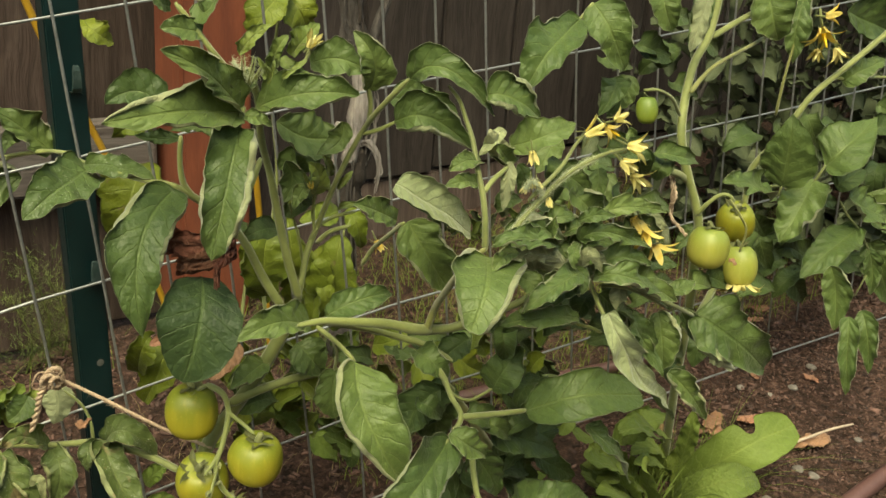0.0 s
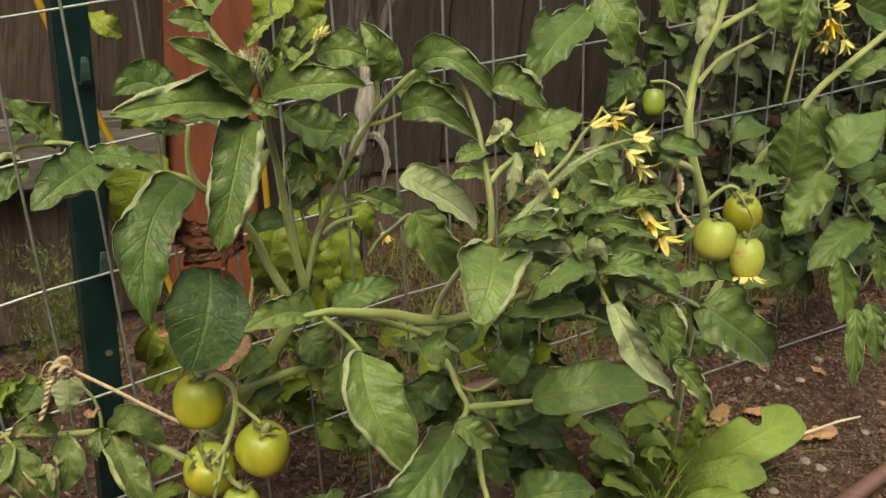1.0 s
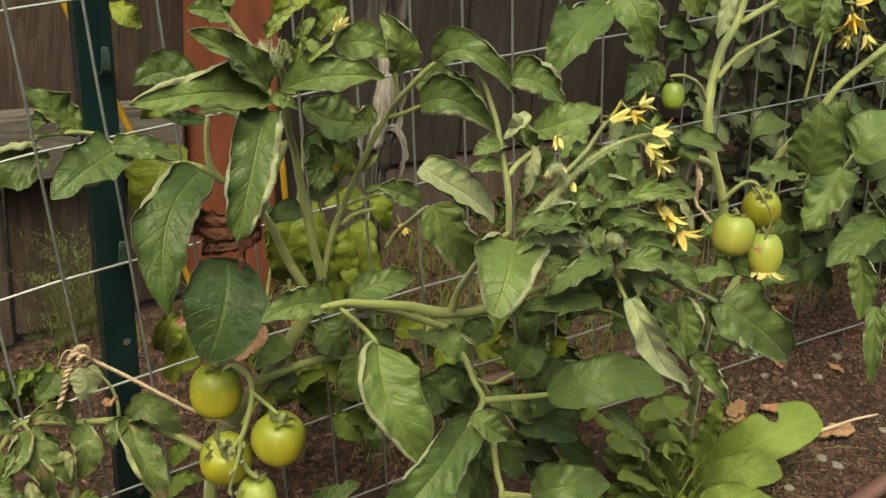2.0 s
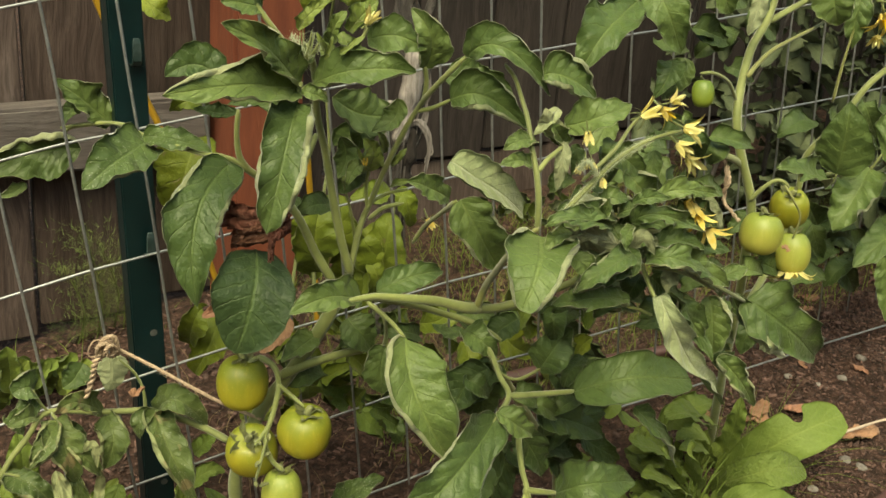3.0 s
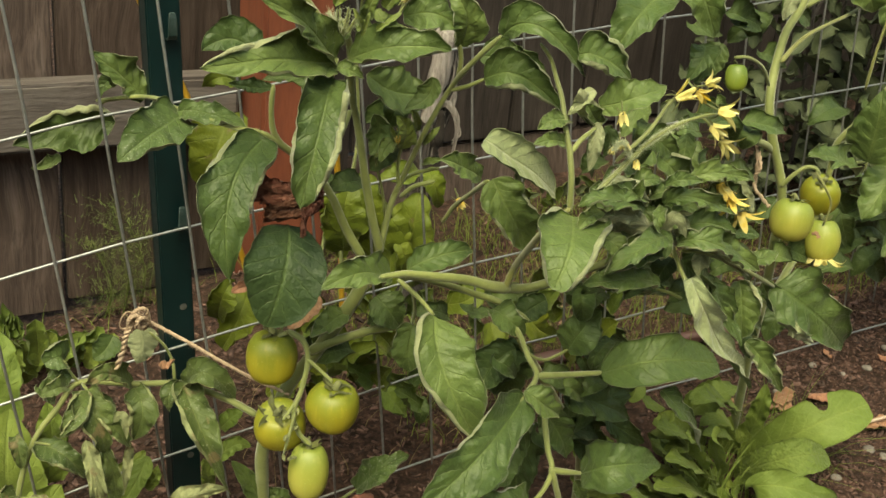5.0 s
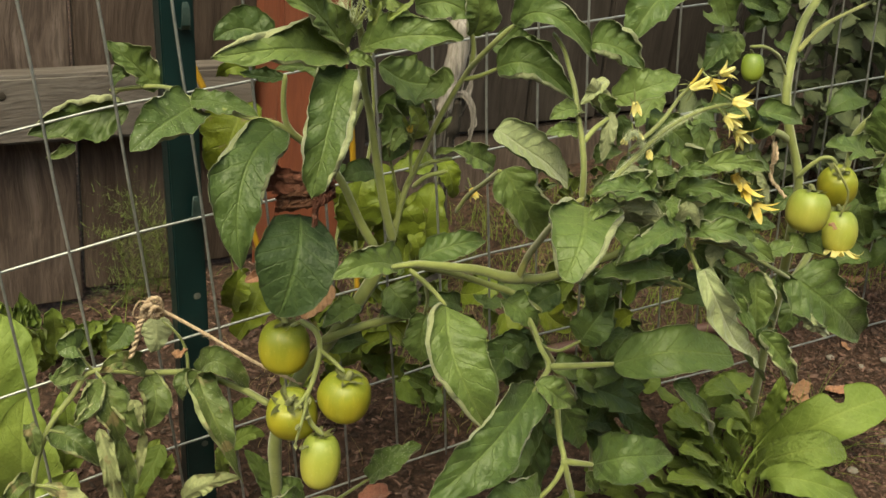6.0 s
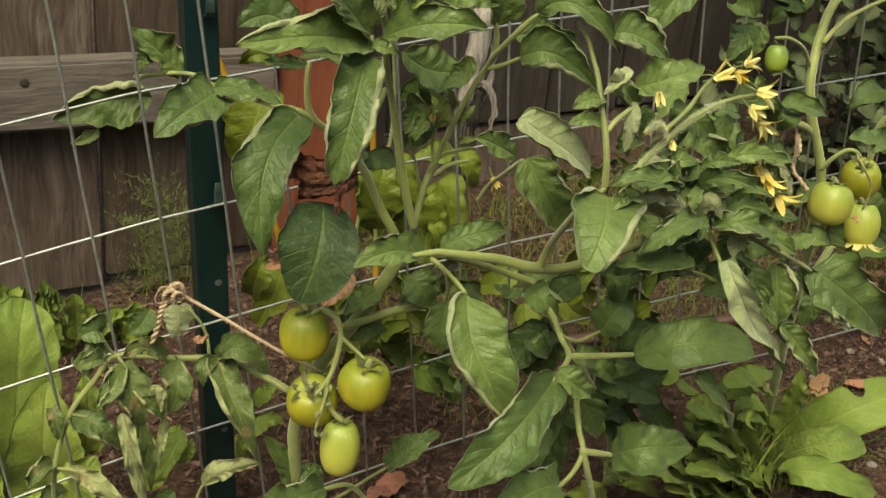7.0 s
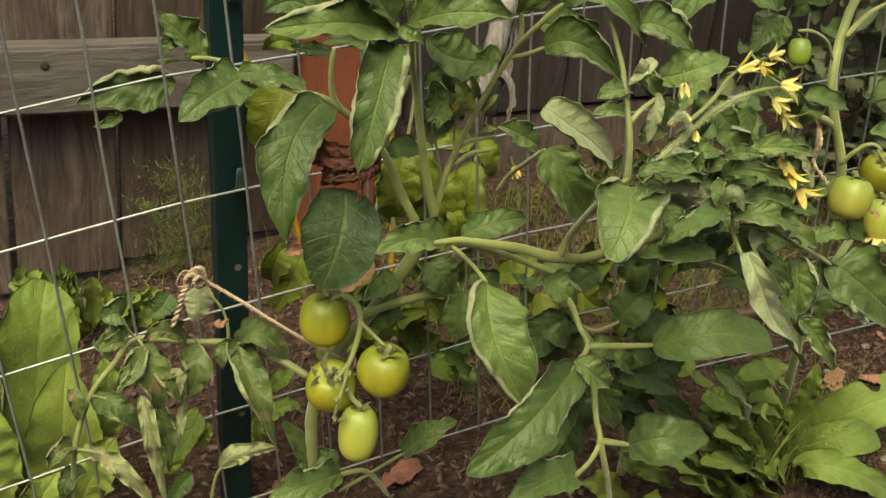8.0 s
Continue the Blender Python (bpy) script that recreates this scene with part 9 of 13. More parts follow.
leaf(weed_fence, (-0.0673, 0.3531, 0.0109), (-0.0696, 0.3431, 0.0377), (-0.0721, 0.3331, 0.0602), (-0.1417, -0.9125, -0.3837), 0.0168, 0.0172, 25, 28, 15, 15, top=WEED, under=WEED_DULL, teeth=0.18, notches=6, peak=0.6, nu=20, nv=4)
leaf(weed_fence, (-0.0470, 0.3821, -0.0032), (-0.0391, 0.3721, 0.0227), (-0.0296, 0.3621, 0.0439), (-0.7202, -0.6932, -0.0279), 0.0113, 0.0118, 28, 31, 15, 15, top=WEED_DULL, under=WEED_DULL, teeth=0.18, notches=6, peak=0.6, nu=20, nv=4)
leaf(weed_fence, (-0.0652, 0.4038, -0.0414), (-0.0780, 0.3938, -0.0155), (-0.0926, 0.3838, 0.0068), (0.5424, -0.8392, -0.0399), 0.0147, 0.0152, 24, 25, 15, 15, top=WEED, under=WEED_DULL, teeth=0.18, notches=6, peak=0.6, nu=20, nv=4)
leaf(weed_fence, (-0.1077, 0.3631, 0.0036), (-0.1044, 0.3531, 0.0388), (-0.1007, 0.3431, 0.0677), (-0.3923, -0.8894, -0.2347), 0.0118, 0.0140, 13, 32, 15, 15, top=WEED_DULL, under=WEED_DULL, teeth=0.18, notches=6, peak=0.6, nu=20, nv=4)
leaf(weed_fence, (-0.1129, 0.3548, 0.0075), (-0.1175, 0.3448, 0.0335), (-0.1228, 0.3348, 0.0555), (0.1396, -0.9240, -0.3561), 0.0145, 0.0107, 17, 21, 15, 15, top=WEED, under=WEED_DULL, teeth=0.18, notches=6, peak=0.6, nu=20, nv=4)
leaf(weed_fence, (-0.0965, 0.3920, -0.0057), (-0.1086, 0.3820, 0.0169), (-0.1226, 0.3720, 0.0366), (0.6035, -0.7973, -0.0054), 0.0179, 0.0128, 19, 31, 15, 15, top=WEED_DULL, under=WEED_DULL, teeth=0.18, notches=6, peak=0.6, nu=20, nv=4)
leaf(weed_fence, (-0.1188, 0.3967, -0.0176), (-0.1096, 0.3867, 0.0004), (-0.0987, 0.3767, 0.0155), (-0.8078, -0.5718, 0.1433), 0.0133, 0.0130, 18, 24, 15, 15, top=WEED, under=WEED_DULL, teeth=0.18, notches=6, peak=0.6, nu=20, nv=4)
leaf(weed_fence, (-0.0894, 0.3744, 0.0065), (-0.0808, 0.3644, 0.0245), (-0.0705, 0.3544, 0.0395), (-0.8154, -0.5653, 0.1246), 0.0170, 0.0126, 22, 32, 15, 15, top=WEED, under=WEED_DULL, teeth=0.18, notches=6, peak=0.6, nu=20, nv=4)
leaf(weed_fence, (-0.0812, 0.3452, 0.0190), (-0.0701, 0.3352, 0.0414), (-0.0569, 0.3252, 0.0597), (-0.7694, -0.6196, 0.1557), 0.0140, 0.0117, 31, 32, 15, 15, top=WEED, under=WEED_DULL, teeth=0.18, notches=6, peak=0.6, nu=20, nv=4)
leaf(weed_fence, (-0.0948, 0.4178, -0.0288), (-0.0756, 0.4078, -0.0053), (-0.0528, 0.3978, 0.0136), (-0.6865, -0.6125, 0.3918), 0.0152, 0.0152, 27, 24, 15, 15, top=WEED, under=WEED_DULL, teeth=0.18, notches=6, peak=0.6, nu=20, nv=4)
leaf(weed_fence, (-0.1050, 0.3401, 0.0214), (-0.1068, 0.3301, 0.0590), (-0.1091, 0.3201, 0.0898), (-0.1332, -0.9490, -0.2856), 0.0161, 0.0135, 30, 24, 15, 15, top=WEED_DULL, under=WEED_DULL, teeth=0.18, notches=6, peak=0.6, nu=20, nv=4)
leaf(weed_fence, (-0.0738, 0.3545, 0.0017), (-0.0796, 0.3445, 0.0271), (-0.0861, 0.3345, 0.0486), (0.1893, -0.9201, -0.3428), 0.0162, 0.0172, 28, 31, 15, 15, top=WEED, under=WEED_DULL, teeth=0.18, notches=6, peak=0.6, nu=20, nv=4)
leaf(weed_fence, (-0.1297, 0.3331, 0.0142), (-0.1352, 0.3231, 0.0466), (-0.1417, 0.3131, 0.0736), (0.1416, -0.9464, -0.2902), 0.0114, 0.0130, 13, 13, 15, 15, top=WEED, under=WEED_DULL, teeth=0.18, notches=6, peak=0.6, nu=20, nv=4)
leaf(weed_fence, (-0.1060, 0.3564, 0.0063), (-0.0963, 0.3464, 0.0361), (-0.0850, 0.3364, 0.0605), (-0.6672, -0.7447, -0.0167), 0.0163, 0.0149, 12, 22, 15, 15, top=WEED, under=WEED_DULL, teeth=0.18, notches=6, peak=0.6, nu=20, nv=4)
leaf(weed_fence, (-0.0522, 0.3546, -0.0011), (-0.0452, 0.3446, 0.0244), (-0.0367, 0.3346, 0.0453), (-0.7145, -0.6969, -0.0611), 0.0124, 0.0136, 16, 11, 15, 15, top=WEED, under=WEED_DULL, teeth=0.18, notches=6, peak=0.6, nu=20, nv=4)
leaf(weed_fence, (-0.1755, 0.3600, 0.0718), (-0.1794, 0.3550, 0.0749), (-0.1874, 0.3500, 0.0785), (0.7032, -0.4767, 0.5276), 0.0084, 0.0084, 17, 16, 40, 40, peak=0.6, top=WEED, under=WEED, nu=10, nv=3)
leaf(weed_fence, (-0.1755, 0.3600, 0.0718), (-0.1738, 0.3550, 0.0724), (-0.1695, 0.3500, 0.0705), (-0.3967, -0.3453, 0.8505), 0.0086, 0.0080, 26, 14, 40, 40, peak=0.6, top=WEED, under=WEED, nu=10, nv=3)
leaf(weed_fence, (-0.1755, 0.3600, 0.0718), (-0.1762, 0.3550, 0.0813), (-0.1770, 0.3500, 0.0989), (-0.0596, -0.9355, -0.3482), 0.0078, 0.0078, 13, 13, 40, 40, peak=0.6, top=WEED, under=WEED, nu=10, nv=3)
leaf(weed_fence, (-0.1755, 0.3600, 0.0718), (-0.1695, 0.3550, 0.0776), (-0.1556, 0.3500, 0.0874), (-0.6506, -0.6263, 0.4294), 0.0081, 0.0081, 10, 10, 40, 40, peak=0.6, top=WEED, under=WEED, nu=10, nv=3)
leaf(weed_fence, (-0.1306, 0.3600, 0.0532), (-0.1282, 0.3550, 0.0696), (-0.1282, 0.3500, 0.0875), (-0.2885, -0.9242, -0.2502), 0.0095, 0.0108, 12, 28, 40, 40, top=WEED_DULL, under=WEED_DULL, nu=10, nv=3)
leaf(weed_fence, (-0.1474, 0.3600, 0.0380), (-0.1449, 0.3550, 0.0545), (-0.1411, 0.3500, 0.0720), (-0.4176, -0.8898, -0.1842), 0.0094, 0.0119, 13, 32, 40, 40, top=WEED_DULL, under=WEED_DULL, nu=10, nv=3)
leaf(weed_fence, (-0.1251, 0.3600, 0.0463), (-0.1228, 0.3550, 0.0628), (-0.1248, 0.3500, 0.0811), (-0.2131, -0.9395, -0.2681), 0.0077, 0.0101, 23, 15, 40, 40, top=WEED_DULL, under=WEED_DULL, nu=10, nv=3)
leaf(weed_fence, (-0.1257, 0.3600, 0.0479), (-0.1234, 0.3550, 0.0644), (-0.1227, 0.3500, 0.0822), (-0.3213, -0.9165, -0.2384), 0.0096, 0.0101, 15, 24, 40, 40, top=WEED_DULL, under=WEED_DULL, nu=10, nv=3)
leaf(weed_fence, (-0.1536, 0.3600, 0.0412), (-0.1511, 0.3550, 0.0576), (-0.1519, 0.3500, 0.0757), (-0.2372, -0.9361, -0.2597), 0.0093, 0.0086, 15, 21, 40, 40, top=WEED_DULL, under=WEED_DULL, nu=10, nv=3)
leaf(weed_fence, (-0.1375, 0.3600, 0.0389), (-0.1351, 0.3550, 0.0555), (-0.1352, 0.3500, 0.0736), (-0.2814, -0.9268, -0.2488), 0.0107, 0.0068, 32, 15, 40, 40, top=WEED_DULL, under=WEED_DULL, nu=10, nv=3)
leaf(weed_fence, (-0.1534, 0.3600, 0.0532), (-0.1509, 0.3550, 0.0695), (-0.1506, 0.3500, 0.0872), (-0.2831, -0.9262, -0.2490), 0.0074, 0.0094, 11, 17, 40, 40, top=WEED_DULL, under=WEED_DULL, nu=10, nv=3)
leaf(weed_fence, (-0.1360, 0.3600, 0.0648), (-0.1337, 0.3550, 0.0810), (-0.1364, 0.3500, 0.0991), (-0.1681, -0.9457, -0.2782), 0.0074, 0.0072, 12, 25, 40, 40, top=WEED_DULL, under=WEED_DULL, nu=10, nv=3)
leaf(weed_fence, (-0.1541, 0.3600, 0.0576), (-0.1516, 0.3550, 0.0739), (-0.1589, 0.3500, 0.0925), (0.0408, -0.9619, -0.2702), 0.0074, 0.0068, 17, 17, 40, 40, top=WEED_DULL, under=WEED_DULL, nu=10, nv=3)
leaf(weed_fence, (-0.1425, 0.3600, 0.0538), (-0.1401, 0.3550, 0.0701), (-0.1405, 0.3500, 0.0880), (-0.2622, -0.9302, -0.2568), 0.0091, 0.0077, 17, 19, 40, 40, top=WEED_DULL, under=WEED_DULL, nu=10, nv=3)

vine = thing("climbing_vine", "young climbing vine with bright lobed leaves", "vine", (0.2200, 0.1600, 0.0300))
leaf(vine, (0.0167, 0.0800, 0.3825), (0.0011, 0.0600, 0.3640), (-0.0100, 0.0700, 0.3252), (-0.4117, -0.8455, 0.3399), 0.0324, 0.0295, 29, 17, 10, 10, top=VINE, under=VINE, lobes=2, teeth=0.1, wave=0.02, peak=0.45, quilt=0.4, warped=0.5)
leaf(vine, (0.1251, 0.0700, 0.2467), (0.1131, 0.0500, 0.2901), (0.1237, 0.0600, 0.3207), (-0.4523, -0.8826, -0.1281), 0.0253, 0.0235, 23, 15, 10, 10, top=VINE, under=VINE, lobes=2, teeth=0.1, wave=0.02, peak=0.45, quilt=0.4, warped=0.5)
leaf(vine, (0.1896, 0.0600, 0.2154), (0.1791, 0.0400, 0.2692), (0.1898, 0.0500, 0.3038), (-0.5294, -0.8431, -0.0938), 0.0268, 0.0246, 18, 27, 10, 10, top=VINE, under=VINE, lobes=2, teeth=0.1, wave=0.02, peak=0.45, quilt=0.4, warped=0.5)
leaf(vine, (0.1641, 0.0900, 0.2101), (0.1590, 0.0700, 0.2548), (0.1718, 0.0800, 0.2829), (-0.5809, -0.8124, -0.0505), 0.0161, 0.0195, 12, 28, 10, 10, top=VINE, under=VINE, lobes=2, teeth=0.1, wave=0.02, peak=0.45, quilt=0.4, warped=0.5)
leaf(vine, (0.1299, 0.1000, 0.2649), (0.1344, 0.0800, 0.2943), (0.1499, 0.0900, 0.3133), (-0.6832, -0.7177, 0.1345), 0.0213, 0.0176, 13, 32, 10, 10, top=VINE, under=VINE, lobes=2, teeth=0.1, wave=0.02, peak=0.45, quilt=0.4, warped=0.5)
leaf(vine, (0.1613, 0.1700, 0.2564), (0.1616, 0.1500, 0.2398), (0.1657, 0.1600, 0.1916), (-0.3349, -0.9344, 0.1212), 0.0158, 0.0167, 27, 24, 10, 10, top=VINE, under=VINE, lobes=2, teeth=0.1, wave=0.02, peak=0.45, quilt=0.4, warped=0.5)
leaf(vine, (0.0341, 0.0700, 0.2215), (0.0175, 0.0500, 0.2054), (0.0066, 0.0600, 0.1711), (-0.4560, -0.7917, 0.4065), 0.0196, 0.0211, 30, 25, 10, 10, top=VINE, under=VINE, lobes=2, teeth=0.1, wave=0.02, peak=0.45, quilt=0.4, warped=0.5)
leaf(vine, (0.1793, 0.1500, 0.5120), (0.1484, 0.1300, 0.4937), (0.1396, 0.1400, 0.4696), (-0.3596, -0.7748, 0.5199), 0.0194, 0.0208, 22, 13, 10, 10, top=VINE, under=VINE, lobes=2, teeth=0.1, wave=0.02, peak=0.45, quilt=0.4, warped=0.5)
leaf(vine, (0.1785, 0.1600, 0.5078), (0.1863, 0.1400, 0.4907), (0.2006, 0.1500, 0.4676), (-0.1741, -0.9737, 0.1467), 0.0164, 0.0189, 18, 22, 10, 10, top=VINE, under=VINE, lobes=2, teeth=0.1, wave=0.02, peak=0.45, quilt=0.4, warped=0.5)
leaf(vine, (0.0259, 0.2600, 0.4655), (0.0310, 0.2400, 0.4574), (0.0493, 0.2500, 0.4456), (-0.0448, -0.9129, 0.4058), 0.0147, 0.0122, 19, 12, 10, 10, top=VINE, under=VINE, lobes=2, teeth=0.1, wave=0.02, peak=0.45, quilt=0.4, warped=0.5)
leaf(vine, (0.2522, 0.1700, 0.2802), (0.2224, 0.1500, 0.2821), (0.2023, 0.1600, 0.2783), (0.1110, -0.6907, 0.7146), 0.0137, 0.0169, 18, 27, 10, 10, top=VINE, under=VINE, lobes=2, teeth=0.1, wave=0.02, peak=0.45, quilt=0.4, warped=0.5)
leaf(vine, (0.2510, 0.1500, 0.2873), (0.2517, 0.1300, 0.2760), (0.2641, 0.1400, 0.2457), (-0.2604, -0.9542, 0.1473), 0.0121, 0.0130, 20, 15, 10, 10, top=VINE, under=VINE, lobes=2, teeth=0.1, wave=0.02, peak=0.45, quilt=0.4, warped=0.5)
leaf(vine, (0.1122, 0.0900, 0.1729), (0.0868, 0.0700, 0.2115), (0.0639, 0.0800, 0.2173), (0.4006, -0.8852, 0.2363), 0.0110, 0.0168, 11, 17, 10, 10, top=VINE, under=VINE, lobes=2, teeth=0.1, wave=0.02, peak=0.45, quilt=0.4, warped=0.5)
leaf(vine, (0.1969, 0.1100, 0.2497), (0.1784, 0.0900, 0.2313), (0.1691, 0.1000, 0.2047), (-0.4999, -0.7271, 0.4707), 0.0170, 0.0196, 18, 22, 10, 10, top=VINE, under=VINE, lobes=2, teeth=0.1, wave=0.02, peak=0.45, quilt=0.4, warped=0.5)
leaf(vine, (0.0024, 0.0600, 0.2012), (-0.0010, 0.0400, 0.2333), (0.0124, 0.0500, 0.2418), (-0.6098, -0.7913, -0.0454), 0.0137, 0.0152, 30, 22, 10, 10, top=VINE, under=VINE, lobes=2, teeth=0.1, wave=0.02, peak=0.45, quilt=0.4, warped=0.5)
leaf(vine, (0.0828, 0.0600, 0.1353), (0.0610, 0.0400, 0.1401), (0.0461, 0.0500, 0.1209), (-0.1485, -0.5953, 0.7897), 0.0161, 0.0159, 16, 11, 10, 10, top=VINE, under=VINE, lobes=2, teeth=0.1, wave=0.02, peak=0.45, quilt=0.4, warped=0.5)
leaf(vine, (0.2481, 0.0800, 0.1665), (0.2618, 0.0600, 0.1792), (0.2870, 0.0700, 0.1885), (-0.5099, -0.5685, 0.6457), 0.0206, 0.0184, 17, 21, 10, 10, top=VINE, under=VINE, lobes=2, teeth=0.1, wave=0.02, peak=0.45, quilt=0.4, warped=0.5)
leaf(vine, (0.1575, 0.0700, 0.0976), (0.1350, 0.0500, 0.1393), (0.1220, 0.0600, 0.1555), (0.2105, -0.9768, -0.0397), 0.0196, 0.0174, 21, 22, 10, 10, top=VINE, under=VINE, lobes=2, teeth=0.1, wave=0.02, peak=0.45, quilt=0.4, warped=0.5)
leaf(vine, (0.1757, 0.0600, 0.1362), (0.1413, 0.0400, 0.1611), (0.1234, 0.0500, 0.1423), (0.2064, -0.6282, 0.7502), 0.0169, 0.0194, 14, 18, 10, 10, top=VINE, under=VINE, lobes=2, teeth=0.1, wave=0.02, peak=0.45, quilt=0.4, warped=0.5)
leaf(vine, (0.3307, 0.0600, 0.1647), (0.3330, 0.0400, 0.1476), (0.3714, 0.0500, 0.1206), (0.0402, -0.9659, 0.2559), 0.0184, 0.0167, 27, 23, 10, 10, top=VINE, under=VINE, lobes=2, teeth=0.1, wave=0.02, peak=0.45, quilt=0.4, warped=0.5)
leaf(vine, (0.0301, 0.0900, 0.3976), (0.0097, 0.0700, 0.4171), (-0.0057, 0.0800, 0.4063), (0.3450, -0.7805, 0.5213), 0.0106, 0.0128, 28, 29, 10, 10, top=VINE, under=VINE, lobes=2, teeth=0.1, wave=0.02, peak=0.45, quilt=0.4, warped=0.5)
leaf(vine, (0.2707, 0.0300, 0.1664), (0.2736, 0.0100, 0.1380), (0.3036, 0.0200, 0.0993), (-0.1254, -0.9884, 0.0858), 0.0209, 0.0202, 27, 21, 10, 10, top=VINE, under=VINE, lobes=2, teeth=0.1, wave=0.02, peak=0.45, quilt=0.4, warped=0.5)
leaf(vine, (0.3739, 0.0300, 0.1030), (0.3769, 0.0100, 0.1392), (0.4140, 0.0200, 0.1391), (-0.6440, -0.5056, 0.5741), 0.0167, 0.0158, 25, 11, 10, 10, top=VINE, under=VINE, lobes=2, teeth=0.1, wave=0.02, peak=0.45, quilt=0.4, warped=0.5)
stem(vine, [(0.1532, 0.1300, 0.1946), (0.1586, 0.1500, 0.2342), (0.1669, 0.1500, 0.2809), (0.1765, 0.1600, 0.3347), (0.1690, 0.1600, 0.4191), (0.1785, 0.1600, 0.5078)], 0.0020, 0.0014)
stem(vine, [(0.2014, 0.1000, 0.1608), (0.2230, 0.1200, 0.1979), (0.2330, 0.1300, 0.2358), (0.2430, 0.1400, 0.2736)], 0.0020, 0.0014)
stem(vine, [(0.1022, 0.0800, 0.1801), (0.1275, 0.1200, 0.2398), (0.1447, 0.1400, 0.2761)], 0.0020, 0.0014)

low_growth = thing("low_weed", "shady low weeds growing behind the wire", "weed", (0.2000, 0.1000, 0.0200))
leaf(low_growth, (0.4063, 0.0292, 0.1823), (0.3916, 0.0192, 0.2074), (0.3776, 0.0092, 0.2222), (-0.0485, -0.8783, -0.4756), 0.0096, 0.0154, 14, 19, 40, 40, top=LEAF_DARK, under=WEED_DULL, teeth=0.12, nu=10, nv=3)
leaf(low_growth, (0.4582, 0.0415, 0.0934), (0.4378, 0.0315, 0.1212), (0.4175, 0.0215, 0.1387), (0.2089, -0.9500, -0.2323), 0.0179, 0.0124, 21, 22, 40, 40, top=LEAF_DARK, under=WEED_DULL, teeth=0.12, nu=10, nv=3)
leaf(low_growth, (0.3692, 0.0243, 0.1332), (0.3743, 0.0143, 0.1553), (0.3836, 0.0043, 0.1663), (-0.9240, -0.3204, 0.2090), 0.0099, 0.0143, 12, 25, 40, 40, top=VINE, under=WEED_DULL, teeth=0.12, nu=10, nv=3)
leaf(low_growth, (0.5044, 0.0872, -0.0052), (0.4978, 0.0772, 0.0243), (0.4940, 0.0672, 0.0405), (-0.7747, -0.4947, -0.3939), 0.0104, 0.0109, 23, 15, 40, 40, top=WEED_DULL, under=WEED_DULL, teeth=0.12, nu=10, nv=3)
leaf(low_growth, (0.2118, 0.0689, 0.0693), (0.1915, 0.0589, 0.0973), (0.1695, 0.0489, 0.1160), (0.4827, -0.8735, 0.0628), 0.0109, 0.0110, 11, 20, 40, 40, top=WEED_DULL, under=WEED_DULL, teeth=0.12, nu=10, nv=3)
leaf(low_growth, (0.1375, 0.0376, 0.1990), (0.1211, 0.0276, 0.2195), (0.1032, 0.0176, 0.2334), (0.5462, -0.8356, 0.0589), 0.0117, 0.0102, 12, 25, 40, 40, top=VINE, under=WEED_DULL, teeth=0.12, nu=10, nv=3)
leaf(low_growth, (0.4070, 0.0987, 0.1102), (0.3888, 0.0887, 0.1344), (0.3702, 0.0787, 0.1499), (0.3146, -0.9324, -0.1781), 0.0119, 0.0145, 10, 10, 40, 40, top=VINE, under=WEED_DULL, teeth=0.12, nu=10, nv=3)
leaf(low_growth, (0.3064, 0.0618, 0.0765), (0.2823, 0.0518, 0.0982), (0.2564, 0.0418, 0.1146), (0.5346, -0.7962, 0.2835), 0.0154, 0.0104, 11, 17, 40, 40, top=WEED_DULL, under=WEED_DULL, teeth=0.12, nu=10, nv=3)
leaf(low_growth, (0.3712, -0.0196, 0.1526), (0.3708, -0.0296, 0.1730), (0.3734, -0.0396, 0.1841), (-0.9701, -0.2294, -0.0796), 0.0154, 0.0135, 27, 24, 40, 40, top=VINE, under=WEED_DULL, teeth=0.12, nu=10, nv=3)
leaf(low_growth, (0.4214, 0.0397, 0.1560), (0.4087, 0.0297, 0.1857), (0.3976, 0.0197, 0.2023), (-0.3404, -0.7868, -0.5149), 0.0119, 0.0103, 24, 21, 40, 40, top=WEED_DULL, under=WEED_DULL, teeth=0.12, nu=10, nv=3)
leaf(low_growth, (0.0846, 0.0596, 0.1702), (0.0930, 0.0496, 0.1907), (0.1037, 0.0396, 0.2010), (-0.8593, -0.4535, 0.2363), 0.0082, 0.0143, 16, 31, 40, 40, top=WEED_DULL, under=WEED_DULL, teeth=0.12, nu=10, nv=3)
leaf(low_growth, (0.4470, 0.0063, 0.0947), (0.4113, -0.0037, 0.1237), (0.3738, -0.0137, 0.1443), (0.4291, -0.8558, 0.2890), 0.0157, 0.0182, 27, 26, 40, 40, top=WEED_DULL, under=WEED_DULL, teeth=0.12, nu=10, nv=3)
leaf(low_growth, (0.4412, 0.0022, 0.0975), (0.4268, -0.0078, 0.1237), (0.4136, -0.0178, 0.1396), (-0.1760, -0.8399, -0.5134), 0.0153, 0.0097, 17, 19, 40, 40, top=WEED_DULL, under=WEED_DULL, teeth=0.12, nu=10, nv=3)
leaf(low_growth, (0.0462, -0.0131, 0.2282), (0.0394, -0.0231, 0.2465), (0.0321, -0.0331, 0.2582), (0.1597, -0.8538, -0.4955), 0.0102, 0.0115, 11, 18, 40, 40, top=WEED_DULL, under=WEED_DULL, teeth=0.12, nu=10, nv=3)
